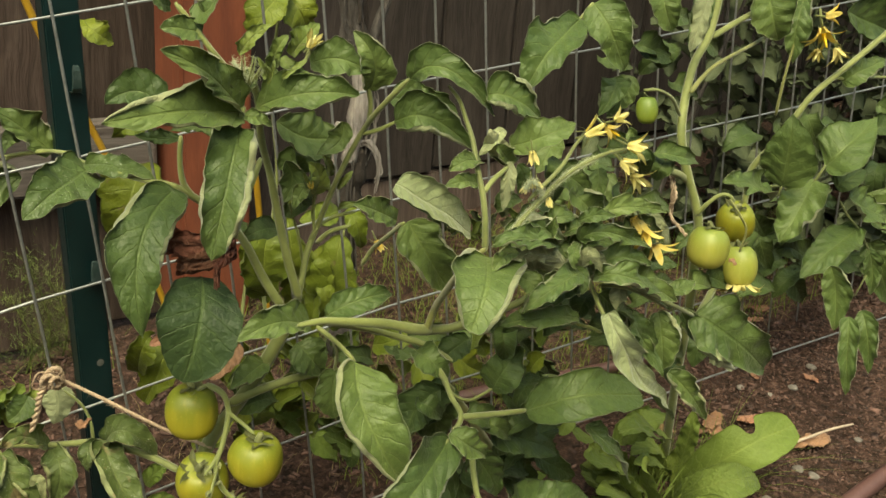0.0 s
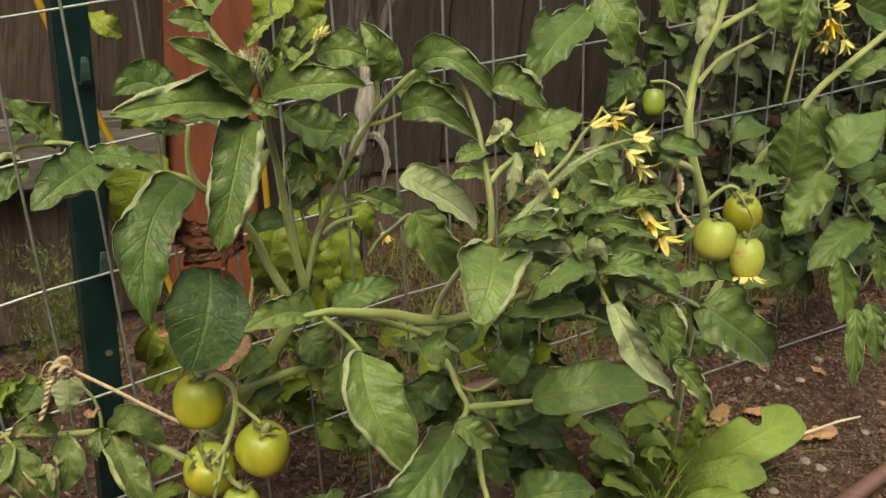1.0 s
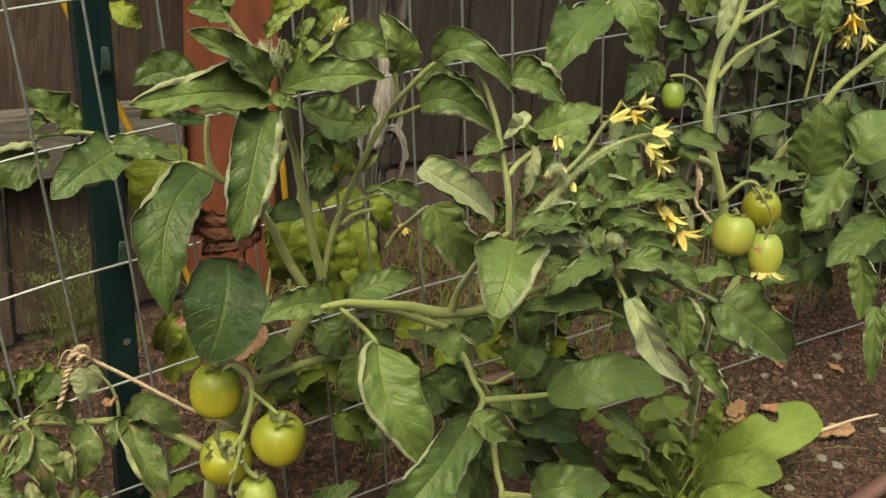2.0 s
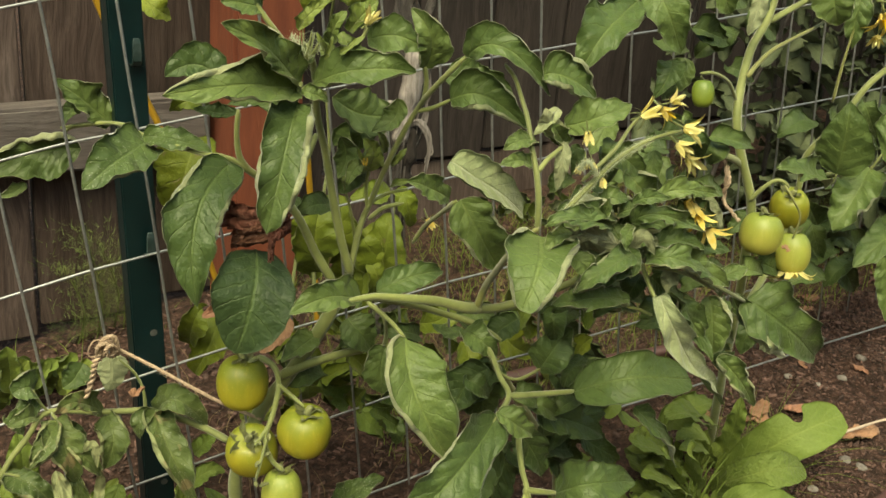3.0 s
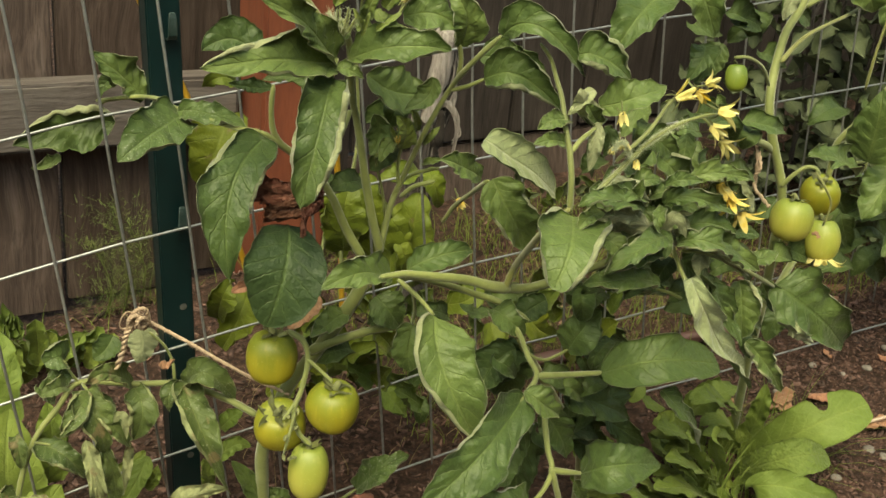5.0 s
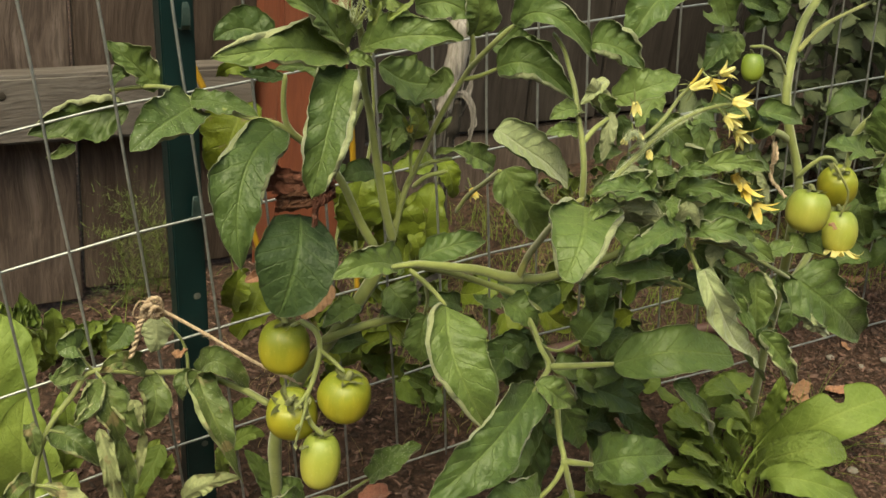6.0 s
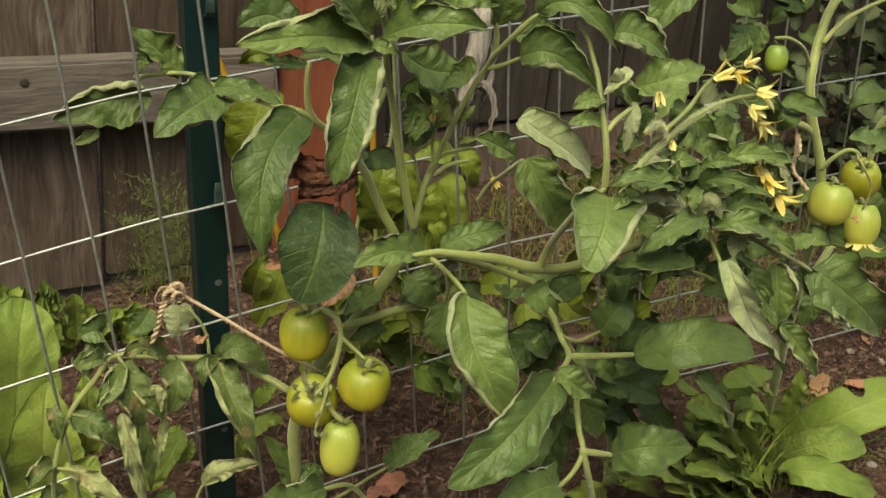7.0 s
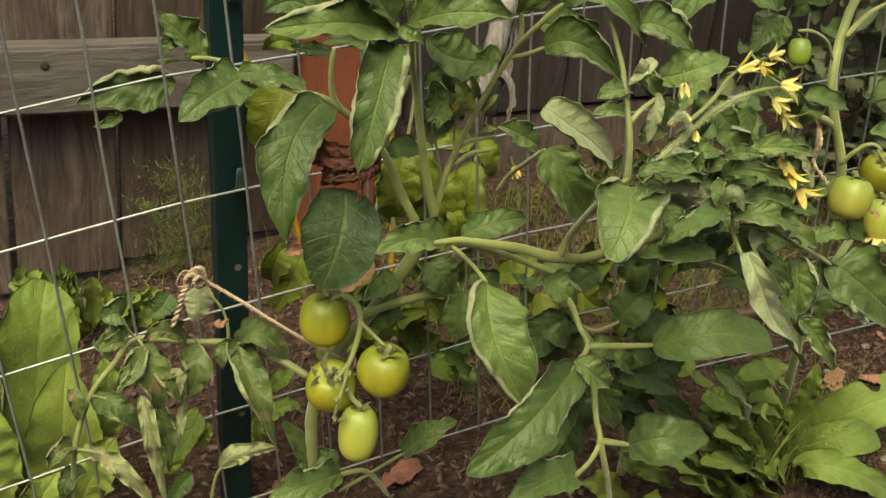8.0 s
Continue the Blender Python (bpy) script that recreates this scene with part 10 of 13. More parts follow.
leaf(low_growth, (0.0497, 0.0224, 0.2103), (0.0518, 0.0124, 0.2309), (0.0548, 0.0024, 0.2423), (-0.8355, -0.5158, -0.1894), 0.0116, 0.0133, 17, 19, 40, 40, top=WEED_DULL, under=WEED_DULL, teeth=0.12, nu=10, nv=3)
leaf(low_growth, (0.3574, 0.0893, 0.1342), (0.3544, 0.0793, 0.1609), (0.3537, 0.0693, 0.1751), (-0.8022, -0.5041, -0.3201), 0.0143, 0.0143, 27, 21, 40, 40, top=LEAF_DARK, under=WEED_DULL, teeth=0.12, nu=10, nv=3)
leaf(low_growth, (0.0984, 0.0970, 0.1470), (0.1039, 0.0870, 0.1635), (0.1112, 0.0770, 0.1725), (-0.9145, -0.3654, 0.1737), 0.0145, 0.0149, 20, 20, 40, 40, top=VINE, under=WEED_DULL, teeth=0.12, nu=10, nv=3)
leaf(low_growth, (0.3027, -0.0098, 0.1913), (0.3032, -0.0198, 0.2154), (0.3065, -0.0298, 0.2280), (-0.9205, -0.3749, -0.1097), 0.0129, 0.0092, 15, 23, 40, 40, top=WEED_DULL, under=WEED_DULL, teeth=0.12, nu=10, nv=3)
leaf(low_growth, (0.2775, 0.0956, 0.0983), (0.2650, 0.0856, 0.1272), (0.2526, 0.0756, 0.1443), (0.0113, -0.9192, -0.3935), 0.0096, 0.0135, 12, 23, 40, 40, top=VINE, under=WEED_DULL, teeth=0.12, nu=10, nv=3)
leaf(low_growth, (0.0576, 0.0068, 0.2116), (0.0677, -0.0032, 0.2251), (0.0805, -0.0132, 0.2319), (-0.7800, -0.4164, 0.4671), 0.0087, 0.0146, 24, 26, 40, 40, top=VINE, under=WEED_DULL, teeth=0.12, nu=10, nv=3)
leaf(low_growth, (0.3529, 0.0082, 0.1809), (0.3480, -0.0018, 0.2045), (0.3452, -0.0118, 0.2176), (-0.7875, -0.4555, -0.4151), 0.0118, 0.0128, 29, 15, 40, 40, top=LEAF_DARK, under=WEED_DULL, teeth=0.12, nu=10, nv=3)
leaf(low_growth, (0.1130, 0.0218, 0.1581), (0.1231, 0.0118, 0.1730), (0.1363, 0.0018, 0.1804), (-0.7901, -0.3947, 0.4691), 0.0111, 0.0102, 20, 19, 40, 40, top=VINE, under=WEED_DULL, teeth=0.12, nu=10, nv=3)
leaf(low_growth, (0.1419, -0.0115, 0.1773), (0.1245, -0.0215, 0.2027), (0.1058, -0.0315, 0.2192), (0.4675, -0.8838, -0.0198), 0.0134, 0.0137, 14, 19, 40, 40, top=VINE, under=WEED_DULL, teeth=0.12, nu=10, nv=3)
leaf(low_growth, (0.0939, 0.0144, 0.1918), (0.0834, 0.0044, 0.2119), (0.0722, -0.0056, 0.2249), (0.4060, -0.8755, -0.2622), 0.0097, 0.0108, 26, 18, 40, 40, top=WEED_DULL, under=WEED_DULL, teeth=0.12, nu=10, nv=3)
leaf(low_growth, (0.1061, 0.0675, 0.1099), (0.0932, 0.0575, 0.1390), (0.0790, 0.0475, 0.1568), (0.3199, -0.9240, -0.2092), 0.0093, 0.0094, 17, 14, 40, 40, top=WEED_DULL, under=WEED_DULL, teeth=0.12, nu=10, nv=3)
leaf(low_growth, (0.1391, 0.0089, 0.1335), (0.1396, -0.0011, 0.1524), (0.1414, -0.0111, 0.1633), (-0.9172, -0.3604, -0.1701), 0.0132, 0.0143, 26, 16, 40, 40, top=VINE, under=WEED_DULL, teeth=0.12, nu=10, nv=3)
leaf(low_growth, (0.3526, 0.0618, 0.1337), (0.3412, 0.0518, 0.1621), (0.3308, 0.0418, 0.1783), (-0.2610, -0.8266, -0.4986), 0.0111, 0.0098, 31, 29, 40, 40, top=LEAF_DARK, under=WEED_DULL, teeth=0.12, nu=10, nv=3)
leaf(low_growth, (0.4043, -0.0090, 0.1082), (0.3776, -0.0190, 0.1418), (0.3507, -0.0290, 0.1628), (0.2934, -0.9540, -0.0613), 0.0127, 0.0150, 15, 24, 40, 40, top=WEED_DULL, under=WEED_DULL, teeth=0.12, nu=10, nv=3)
leaf(low_growth, (0.0924, -0.0099, 0.1774), (0.0840, -0.0199, 0.2030), (0.0753, -0.0299, 0.2183), (0.0187, -0.9012, -0.4330), 0.0091, 0.0085, 12, 28, 40, 40, top=WEED_DULL, under=WEED_DULL, teeth=0.12, nu=10, nv=3)
leaf(low_growth, (0.4266, 0.0380, 0.0347), (0.4178, 0.0280, 0.0605), (0.4108, 0.0180, 0.0757), (-0.5976, -0.6049, -0.5263), 0.0157, 0.0111, 19, 10, 40, 40, top=VINE, under=WEED_DULL, teeth=0.12, nu=10, nv=3)
leaf(low_growth, (0.1376, -0.0099, 0.2146), (0.1213, -0.0199, 0.2322), (0.1035, -0.0299, 0.2449), (0.5924, -0.7928, 0.1433), 0.0106, 0.0113, 16, 11, 40, 40, top=WEED_DULL, under=WEED_DULL, teeth=0.12, nu=10, nv=3)
leaf(low_growth, (0.1697, 0.0755, 0.1187), (0.1532, 0.0655, 0.1479), (0.1354, 0.0555, 0.1660), (0.3757, -0.9194, -0.1161), 0.0160, 0.0164, 28, 31, 40, 40, top=WEED_DULL, under=WEED_DULL, teeth=0.12, nu=10, nv=3)
leaf(low_growth, (0.2646, 0.0397, 0.1498), (0.2509, 0.0297, 0.1721), (0.2368, 0.0197, 0.1864), (0.2821, -0.9158, -0.2859), 0.0113, 0.0094, 21, 27, 40, 40, top=WEED_DULL, under=WEED_DULL, teeth=0.12, nu=10, nv=3)
leaf(low_growth, (0.0799, 0.0832, 0.1788), (0.0653, 0.0732, 0.1988), (0.0491, 0.0632, 0.2124), (0.5825, -0.8112, 0.0519), 0.0147, 0.0122, 16, 12, 40, 40, top=WEED_DULL, under=WEED_DULL, teeth=0.12, nu=10, nv=3)
leaf(low_growth, (0.2865, 0.0315, 0.1745), (0.2888, 0.0215, 0.1951), (0.2937, 0.0115, 0.2060), (-0.9449, -0.3273, 0.0069), 0.0120, 0.0126, 30, 27, 40, 40, top=WEED_DULL, under=WEED_DULL, teeth=0.12, nu=10, nv=3)
leaf(low_growth, (0.1140, 0.0974, 0.0716), (0.1073, 0.0874, 0.0938), (0.1004, 0.0774, 0.1078), (-0.0153, -0.8723, -0.4887), 0.0088, 0.0128, 21, 22, 40, 40, top=VINE, under=WEED_DULL, teeth=0.12, nu=10, nv=3)
leaf(low_growth, (0.2156, 0.0890, 0.0623), (0.2231, 0.0790, 0.0847), (0.2337, 0.0690, 0.0959), (-0.8874, -0.3891, 0.2471), 0.0094, 0.0129, 14, 18, 40, 40, top=LEAF_DARK, under=WEED_DULL, teeth=0.12, nu=10, nv=3)
leaf(low_growth, (0.0853, 0.0003, 0.1351), (0.0803, -0.0097, 0.1553), (0.0754, -0.0197, 0.1680), (-0.2857, -0.7789, -0.5583), 0.0081, 0.0129, 19, 29, 40, 40, top=WEED_DULL, under=WEED_DULL, teeth=0.12, nu=10, nv=3)
leaf(low_growth, (0.0639, -0.0173, 0.1749), (0.0642, -0.0273, 0.2012), (0.0654, -0.0373, 0.2154), (-0.7254, -0.6277, -0.2825), 0.0115, 0.0109, 20, 17, 40, 40, top=VINE, under=WEED_DULL, teeth=0.12, nu=10, nv=3)
leaf(low_growth, (0.2725, 0.0615, 0.0724), (0.2580, 0.0515, 0.1040), (0.2434, 0.0415, 0.1228), (0.0816, -0.9417, -0.3265), 0.0126, 0.0120, 13, 30, 40, 40, top=WEED_DULL, under=WEED_DULL, teeth=0.12, nu=10, nv=3)
leaf(low_growth, (0.0835, 0.0929, 0.0842), (0.0846, 0.0829, 0.1144), (0.0866, 0.0729, 0.1305), (-0.6887, -0.6811, -0.2486), 0.0115, 0.0155, 24, 23, 40, 40, top=WEED_DULL, under=WEED_DULL, teeth=0.12, nu=10, nv=3)
leaf(low_growth, (0.1623, 0.0604, 0.1003), (0.1398, 0.0504, 0.1259), (0.1152, 0.0404, 0.1440), (0.5415, -0.8137, 0.2114), 0.0151, 0.0149, 10, 13, 40, 40, top=WEED_DULL, under=WEED_DULL, teeth=0.12, nu=10, nv=3)
leaf(low_growth, (0.2067, 0.0658, 0.1684), (0.2079, 0.0558, 0.1920), (0.2110, 0.0458, 0.2046), (-0.8679, -0.4716, -0.1559), 0.0112, 0.0145, 19, 12, 40, 40, top=WEED_DULL, under=WEED_DULL, teeth=0.12, nu=10, nv=3)
leaf(low_growth, (0.1533, 0.0854, 0.1688), (0.1510, 0.0754, 0.1982), (0.1495, 0.0654, 0.2137), (-0.5879, -0.7192, -0.3703), 0.0130, 0.0111, 14, 19, 40, 40, top=VINE, under=WEED_DULL, teeth=0.12, nu=10, nv=3)
leaf(low_growth, (0.2035, -0.0099, 0.1524), (0.1873, -0.0199, 0.1773), (0.1704, -0.0299, 0.1934), (0.3899, -0.9117, -0.1295), 0.0158, 0.0103, 32, 15, 40, 40, top=VINE, under=WEED_DULL, teeth=0.12, nu=10, nv=3)
leaf(low_growth, (0.0482, 0.0021, 0.2189), (0.0464, -0.0079, 0.2427), (0.0449, -0.0179, 0.2560), (-0.5512, -0.7125, -0.4341), 0.0083, 0.0103, 19, 10, 40, 40, top=LEAF_DARK, under=WEED_DULL, teeth=0.12, nu=10, nv=3)
leaf(low_growth, (0.3754, 0.0949, 0.1417), (0.3643, 0.0849, 0.1757), (0.3546, 0.0749, 0.1940), (-0.3710, -0.8085, -0.4568), 0.0122, 0.0159, 26, 19, 40, 40, top=VINE, under=WEED_DULL, teeth=0.12, nu=10, nv=3)
leaf(low_growth, (0.4288, 0.0372, 0.1447), (0.4287, 0.0272, 0.1740), (0.4328, 0.0172, 0.1887), (-0.9117, -0.3986, -0.0996), 0.0103, 0.0109, 23, 20, 40, 40, top=WEED_DULL, under=WEED_DULL, teeth=0.12, nu=10, nv=3)
leaf(low_growth, (0.0953, 0.0490, 0.1626), (0.0853, 0.0390, 0.1916), (0.0745, 0.0290, 0.2085), (0.1194, -0.9288, -0.3508), 0.0111, 0.0103, 24, 25, 40, 40, top=WEED_DULL, under=WEED_DULL, teeth=0.12, nu=10, nv=3)
leaf(low_growth, (0.1491, 0.0985, 0.1293), (0.1292, 0.0885, 0.1585), (0.1074, 0.0785, 0.1770), (0.4680, -0.8829, 0.0391), 0.0156, 0.0102, 31, 12, 40, 40, top=VINE, under=WEED_DULL, teeth=0.12, nu=10, nv=3)
leaf(low_growth, (0.2000, 0.0620, 0.1701), (0.1972, 0.0520, 0.1934), (0.1954, 0.0420, 0.2065), (-0.6895, -0.5949, -0.4133), 0.0125, 0.0145, 28, 10, 40, 40, top=WEED_DULL, under=WEED_DULL, teeth=0.12, nu=10, nv=3)
leaf(low_growth, (0.4503, 0.0636, 0.1056), (0.4282, 0.0536, 0.1359), (0.4062, 0.0436, 0.1545), (0.2173, -0.9564, -0.1952), 0.0166, 0.0143, 20, 14, 40, 40, top=LEAF_DARK, under=WEED_DULL, teeth=0.12, nu=10, nv=3)
leaf(low_growth, (0.1863, 0.0064, 0.1019), (0.1658, -0.0036, 0.1244), (0.1437, -0.0136, 0.1410), (0.5659, -0.7976, 0.2088), 0.0150, 0.0102, 11, 15, 40, 40, top=WEED_DULL, under=WEED_DULL, teeth=0.12, nu=10, nv=3)
leaf(low_growth, (0.0870, 0.0016, 0.1181), (0.0840, -0.0084, 0.1430), (0.0814, -0.0184, 0.1575), (-0.5403, -0.7173, -0.4400), 0.0128, 0.0133, 15, 21, 40, 40, top=WEED_DULL, under=WEED_DULL, teeth=0.12, nu=10, nv=3)
leaf(low_growth, (0.0982, 0.0719, 0.1467), (0.1010, 0.0619, 0.1614), (0.1050, 0.0519, 0.1702), (-0.9589, -0.2812, 0.0379), 0.0110, 0.0092, 19, 31, 40, 40, top=LEAF_DARK, under=WEED_DULL, teeth=0.12, nu=10, nv=3)

leaf(main_plant, (0.2050, -0.0600, 0.2370), (0.1850, -0.0700, 0.2410), (0.1680, -0.0700, 0.2530), (-0.3270, -0.4976, 0.8034), 0.0077, 0.0082, 12, 10, 15, 15, top=LEAF_SPECKLED, nu=24, nv=7)
leaf(main_plant, (0.2800, -0.0200, 0.2210), (0.2770, -0.0300, 0.2130), (0.2770, -0.0300, 0.1970), (-0.3625, -0.4858, 0.7954), 0.0111, 0.0106, 10, 12, 10, 10, blunt=0.8, teeth=0.02, warped=0.5, nu=24, nv=7)
leaf(main_plant, (0.1800, -0.1500, 0.2540), (0.1590, -0.1600, 0.2480), (0.1470, -0.1600, 0.2300), (-0.3264, -0.4586, 0.8265), 0.0167, 0.0158, 14, 12, 15, 15, top=LEAF_DARK, under=LEAF, blunt=0.85, nu=28, nv=8)
leaf(main_plant, (0.0920, -0.1000, 0.2780), (0.0770, -0.1100, 0.2770), (0.0650, -0.1100, 0.2690), (-0.2761, -0.5183, 0.8094), 0.0086, 0.0095, 16, 14, 20, 20, nu=24, nv=7)
leaf(main_plant, (0.1880, -0.2000, 0.2770), (0.1930, -0.2100, 0.2910), (0.2060, -0.2100, 0.2940), (-0.3794, -0.4535, 0.8065), 0.0109, 0.0101, 10, 12, 20, 20, nu=24, nv=7)
leaf(low_growth, (0.1640, 0.0400, 0.1110), (0.1700, 0.0300, 0.0970), (0.1860, 0.0300, 0.0760), (-0.2543, -0.4575, 0.8521), 0.0133, 0.0133, 10, 12, 10, 10, top=WEED_DULL, under=WEED_DULL, nu=20, nv=6)
leaf(low_growth, (0.1980, 0.0300, 0.0970), (0.1950, 0.0200, 0.0880), (0.1960, 0.0200, 0.0720), (-0.2652, -0.4460, 0.8548), 0.0089, 0.0089, 10, 12, 10, 10, blunt=0.8, top=LEAF, under=WEED_DULL, nu=20, nv=6)
leaf(low_growth, (0.1470, 0.0500, 0.1440), (0.1350, 0.0400, 0.1630), (0.1260, 0.0400, 0.1740), (-0.2552, -0.5048, 0.8247), 0.0139, 0.0139, 10, 12, 10, 10, top=VINE, under=VINE, nu=20, nv=6)
leaf(low_growth, (0.1140, 0.0500, 0.1250), (0.1080, 0.0400, 0.1490), (0.1050, 0.0400, 0.1660), (-0.2353, -0.4984, 0.8344), 0.0127, 0.0127, 14, 12, 10, 10, top=WEED_DULL, under=WEED_DULL, nu=20, nv=6)
leaf(main_plant, (0.2870, -0.2350, 0.4120), (0.2930, -0.2400, 0.4000), (0.3030, -0.2400, 0.3840), (0.7131, 0.4068, -0.5710), 0.0063, 0.0055, -10, -10, -20, -20, wave=0.01, teeth=0.01, warped=0.4, blunt=0.7)
leaf(weed_right, (0.4010, -0.1300, 0.1300), (0.4050, -0.1500, 0.1570), (0.4330, -0.1500, 0.1590), (-0.4092, -0.3804, 0.8294), 0.0162, 0.0129, 10, 8, 6, 6, wave=0.02, teeth=0.16, notches=7, quilt=0.4, warped=0.5, top=WEED, under=WEED, rim=10)
leaf(weed_right, (0.3610, -0.1300, 0.1200), (0.3600, -0.1500, 0.1330), (0.3810, -0.1500, 0.1250), (-0.3744, -0.3732, 0.8489), 0.0149, 0.0127, 8, 8, 6, 6, wave=0.02, teeth=0.05, notches=9, quilt=0.4, warped=0.4, blunt=0.8, top=WEED, under=WEED, rim=10)
leaf(weed_right, (0.4770, -0.1400, 0.0930), (0.4710, -0.1500, 0.1290), (0.4710, -0.1500, 0.1560), (-0.4265, -0.3608, 0.8294), 0.0097, 0.0097, 20, 18, 10, 10, wave=0.03, teeth=0.08, notches=14, quilt=0.4, warped=0.4, blunt=0.8, top=WEED, under=WEED, rim=20)
leaf(weed_right, (0.4690, -0.1200, 0.0300), (0.4860, -0.1300, 0.0710), (0.4960, -0.1300, 0.1040), (-0.4031, -0.3450, 0.8476), 0.0178, 0.0178, 14, 12, 10, 10, wave=0.02, teeth=0.05, notches=18, quilt=0.4, warped=0.4, top=WEED, under=WEED, rim=10)


# ---------- tied with jute ----------
twine = thing("twine", "natural jute twine knotted round the branch and tied", "twine", (-0.0894, -0.0300, 0.2625))
twisted(twine, [(-0.0878, -0.0450, 0.2687), (-0.0636, -0.0600, 0.2551), (-0.0356, -0.0750, 0.2369), (-0.0179, -0.0850, 0.2265), (0.0048, -0.1000, 0.2165)], 0.0014, 3, 17, TWINE, 'strand')
twisted(twine, [(-0.0970, -0.0520, 0.2780), (-0.1020, -0.0540, 0.2710), (-0.1060, -0.0540, 0.2620), (-0.1070, -0.0500, 0.2490), (-0.1110, -0.0440, 0.2310)], 0.0021, 2, 5, TWINE, 'strand')
twisted(twine, [(-0.0880, -0.0500, 0.2650), (-0.0890, -0.0540, 0.2760), (-0.0920, -0.0560, 0.2840), (-0.0980, -0.0560, 0.2840), (-0.1020, -0.0560, 0.2780), (-0.0980, -0.0540, 0.2690)], 0.0016, 2, 6, TWINE, 'strand')
twisted(twine, [(-0.0910, -0.0520, 0.2650), (-0.0950, -0.0580, 0.2770), (-0.1000, -0.0600, 0.2820), (-0.1040, -0.0580, 0.2780), (-0.1000, -0.0500, 0.2670)], 0.0016, 2, 6, TWINE, 'strand')
twisted(twine, [(-0.0860, -0.0500, 0.2660), (-0.0940, -0.0600, 0.2790), (-0.0990, -0.0620, 0.2780), (-0.0960, -0.0580, 0.2700), (-0.0900, -0.0560, 0.2730)], 0.0015, 2, 5, TWINE, 'strand')
twisted(twine, [(-0.0978, -0.0520, 0.2803), (-0.1057, -0.0550, 0.2829), (-0.1093, -0.0520, 0.2738), (-0.1074, -0.0500, 0.2678), (-0.1007, -0.0520, 0.2693)], 0.0006, 2, 5, TWINE, 'strand')
twisted(twine, [(-0.0954, -0.0520, 0.2812), (-0.1037, -0.0560, 0.2793), (-0.1046, -0.0550, 0.2707), (-0.0996, -0.0500, 0.2624)], 0.0006, 2, 5, TWINE, 'strand')
twisted(twine, [(0.3894, -0.1500, 0.4026), (0.3892, -0.1550, 0.3868), (0.3922, -0.1550, 0.3662), (0.3967, -0.1600, 0.3596), (0.3980, -0.1700, 0.3539)], 0.0016, 2, 4, TWINE, 'strand')
twisted(twine, [(0.3931, -0.1500, 0.3971), (0.3884, -0.1600, 0.3860), (0.3879, -0.1550, 0.3744), (0.3907, -0.1600, 0.3631)], 0.0014, 2, 5, TWINE, 'strand')
hairs(twine, [(-0.1020, -0.0500, 0.2732), (-0.0950, -0.0500, 0.2784), (-0.0892, -0.0500, 0.2688)], 0.009, 160, 5, TWINE, 'frayed fibres')
hairs(twine, [(-0.1032, -0.0450, 0.2641), (-0.1048, -0.0400, 0.2431), (-0.1079, -0.0350, 0.2231)], 0.006, 120, 6, TWINE, 'frayed fibres')
hairs(twine, [(-0.0870, -0.0480, 0.2691), (-0.0430, -0.0720, 0.2410), (0.0035, -0.1000, 0.2174)], 0.0045, 260, 7, TWINE, 'frayed fibres')

seedling = thing("seedling", "tiny bright green seedling in bare soil", "seedling", (0.8020, -0.0365, 0.1056))
leaf(seedling, (0.8837, 0.0200, 0.0635), (0.8703, 0.0180, 0.0722), (0.8570, 0.0160, 0.0807), (0.2152, -0.9705, 0.1084), 0.0072, 0.0071, 27, 23, 40, 40, top=WEED, under=WEED, nu=10, nv=3)
leaf(seedling, (0.8837, 0.0200, 0.0635), (0.8822, 0.0180, 0.0734), (0.8806, 0.0160, 0.0832), (-0.8545, -0.4653, -0.2309), 0.0070, 0.0062, 32, 13, 40, 40, top=WEED, under=WEED, nu=10, nv=3)
leaf(seedling, (0.8837, 0.0200, 0.0635), (0.8917, 0.0180, 0.0644), (0.8997, 0.0160, 0.0653), (-0.2354, -0.5953, 0.7683), 0.0066, 0.0069, 15, 24, 40, 40, top=WEED, under=WEED, nu=10, nv=3)
leaf(main_plant, (0.0856, -0.0900, 0.4049), (0.0727, -0.1000, 0.4075), (0.0616, -0.1020, 0.4038), (0.2588, -0.5908, 0.7642), 0.0056, 0.0056, 29, 15, 50, 50, nu=18, nv=5, top=LEAF_YOUNG, under=LEAF)
leaf(main_plant, (0.0902, -0.1100, 0.4240), (0.0833, -0.1200, 0.4362), (0.0772, -0.1220, 0.4447), (0.0613, -0.8798, -0.4713), 0.0043, 0.0040, 29, 19, 50, 50, nu=18, nv=5, top=LEAF_YOUNG, under=LEAF)
leaf(main_plant, (0.0954, -0.1100, 0.4150), (0.0964, -0.1200, 0.4224), (0.1016, -0.1220, 0.4302), (-0.9136, -0.4032, 0.0525), 0.0038, 0.0041, 20, 14, 50, 50, nu=18, nv=5, top=LEAF_YOUNG, under=LEAF)
leaf(main_plant, (0.0850, -0.1000, 0.4084), (0.0725, -0.1100, 0.4194), (0.0673, -0.1120, 0.4301), (0.2911, -0.9177, -0.2703), 0.0038, 0.0040, 22, 28, 50, 50, nu=18, nv=5, top=LEAF_YOUNG, under=LEAF)
leaf(main_plant, (0.1022, -0.1000, 0.3934), (0.1058, -0.1100, 0.4000), (0.1142, -0.1120, 0.3998), (-0.7271, -0.4406, 0.5265), 0.0029, 0.0034, 14, 19, 50, 50, nu=18, nv=5, top=LEAF_YOUNG, under=LEAF)
stem(main_plant, [(0.0809, -0.0900, 0.3494), (0.0769, -0.0900, 0.3704), (0.0713, -0.0900, 0.3889), (0.0685, -0.0900, 0.3989)], 0.0012, 0.0009)
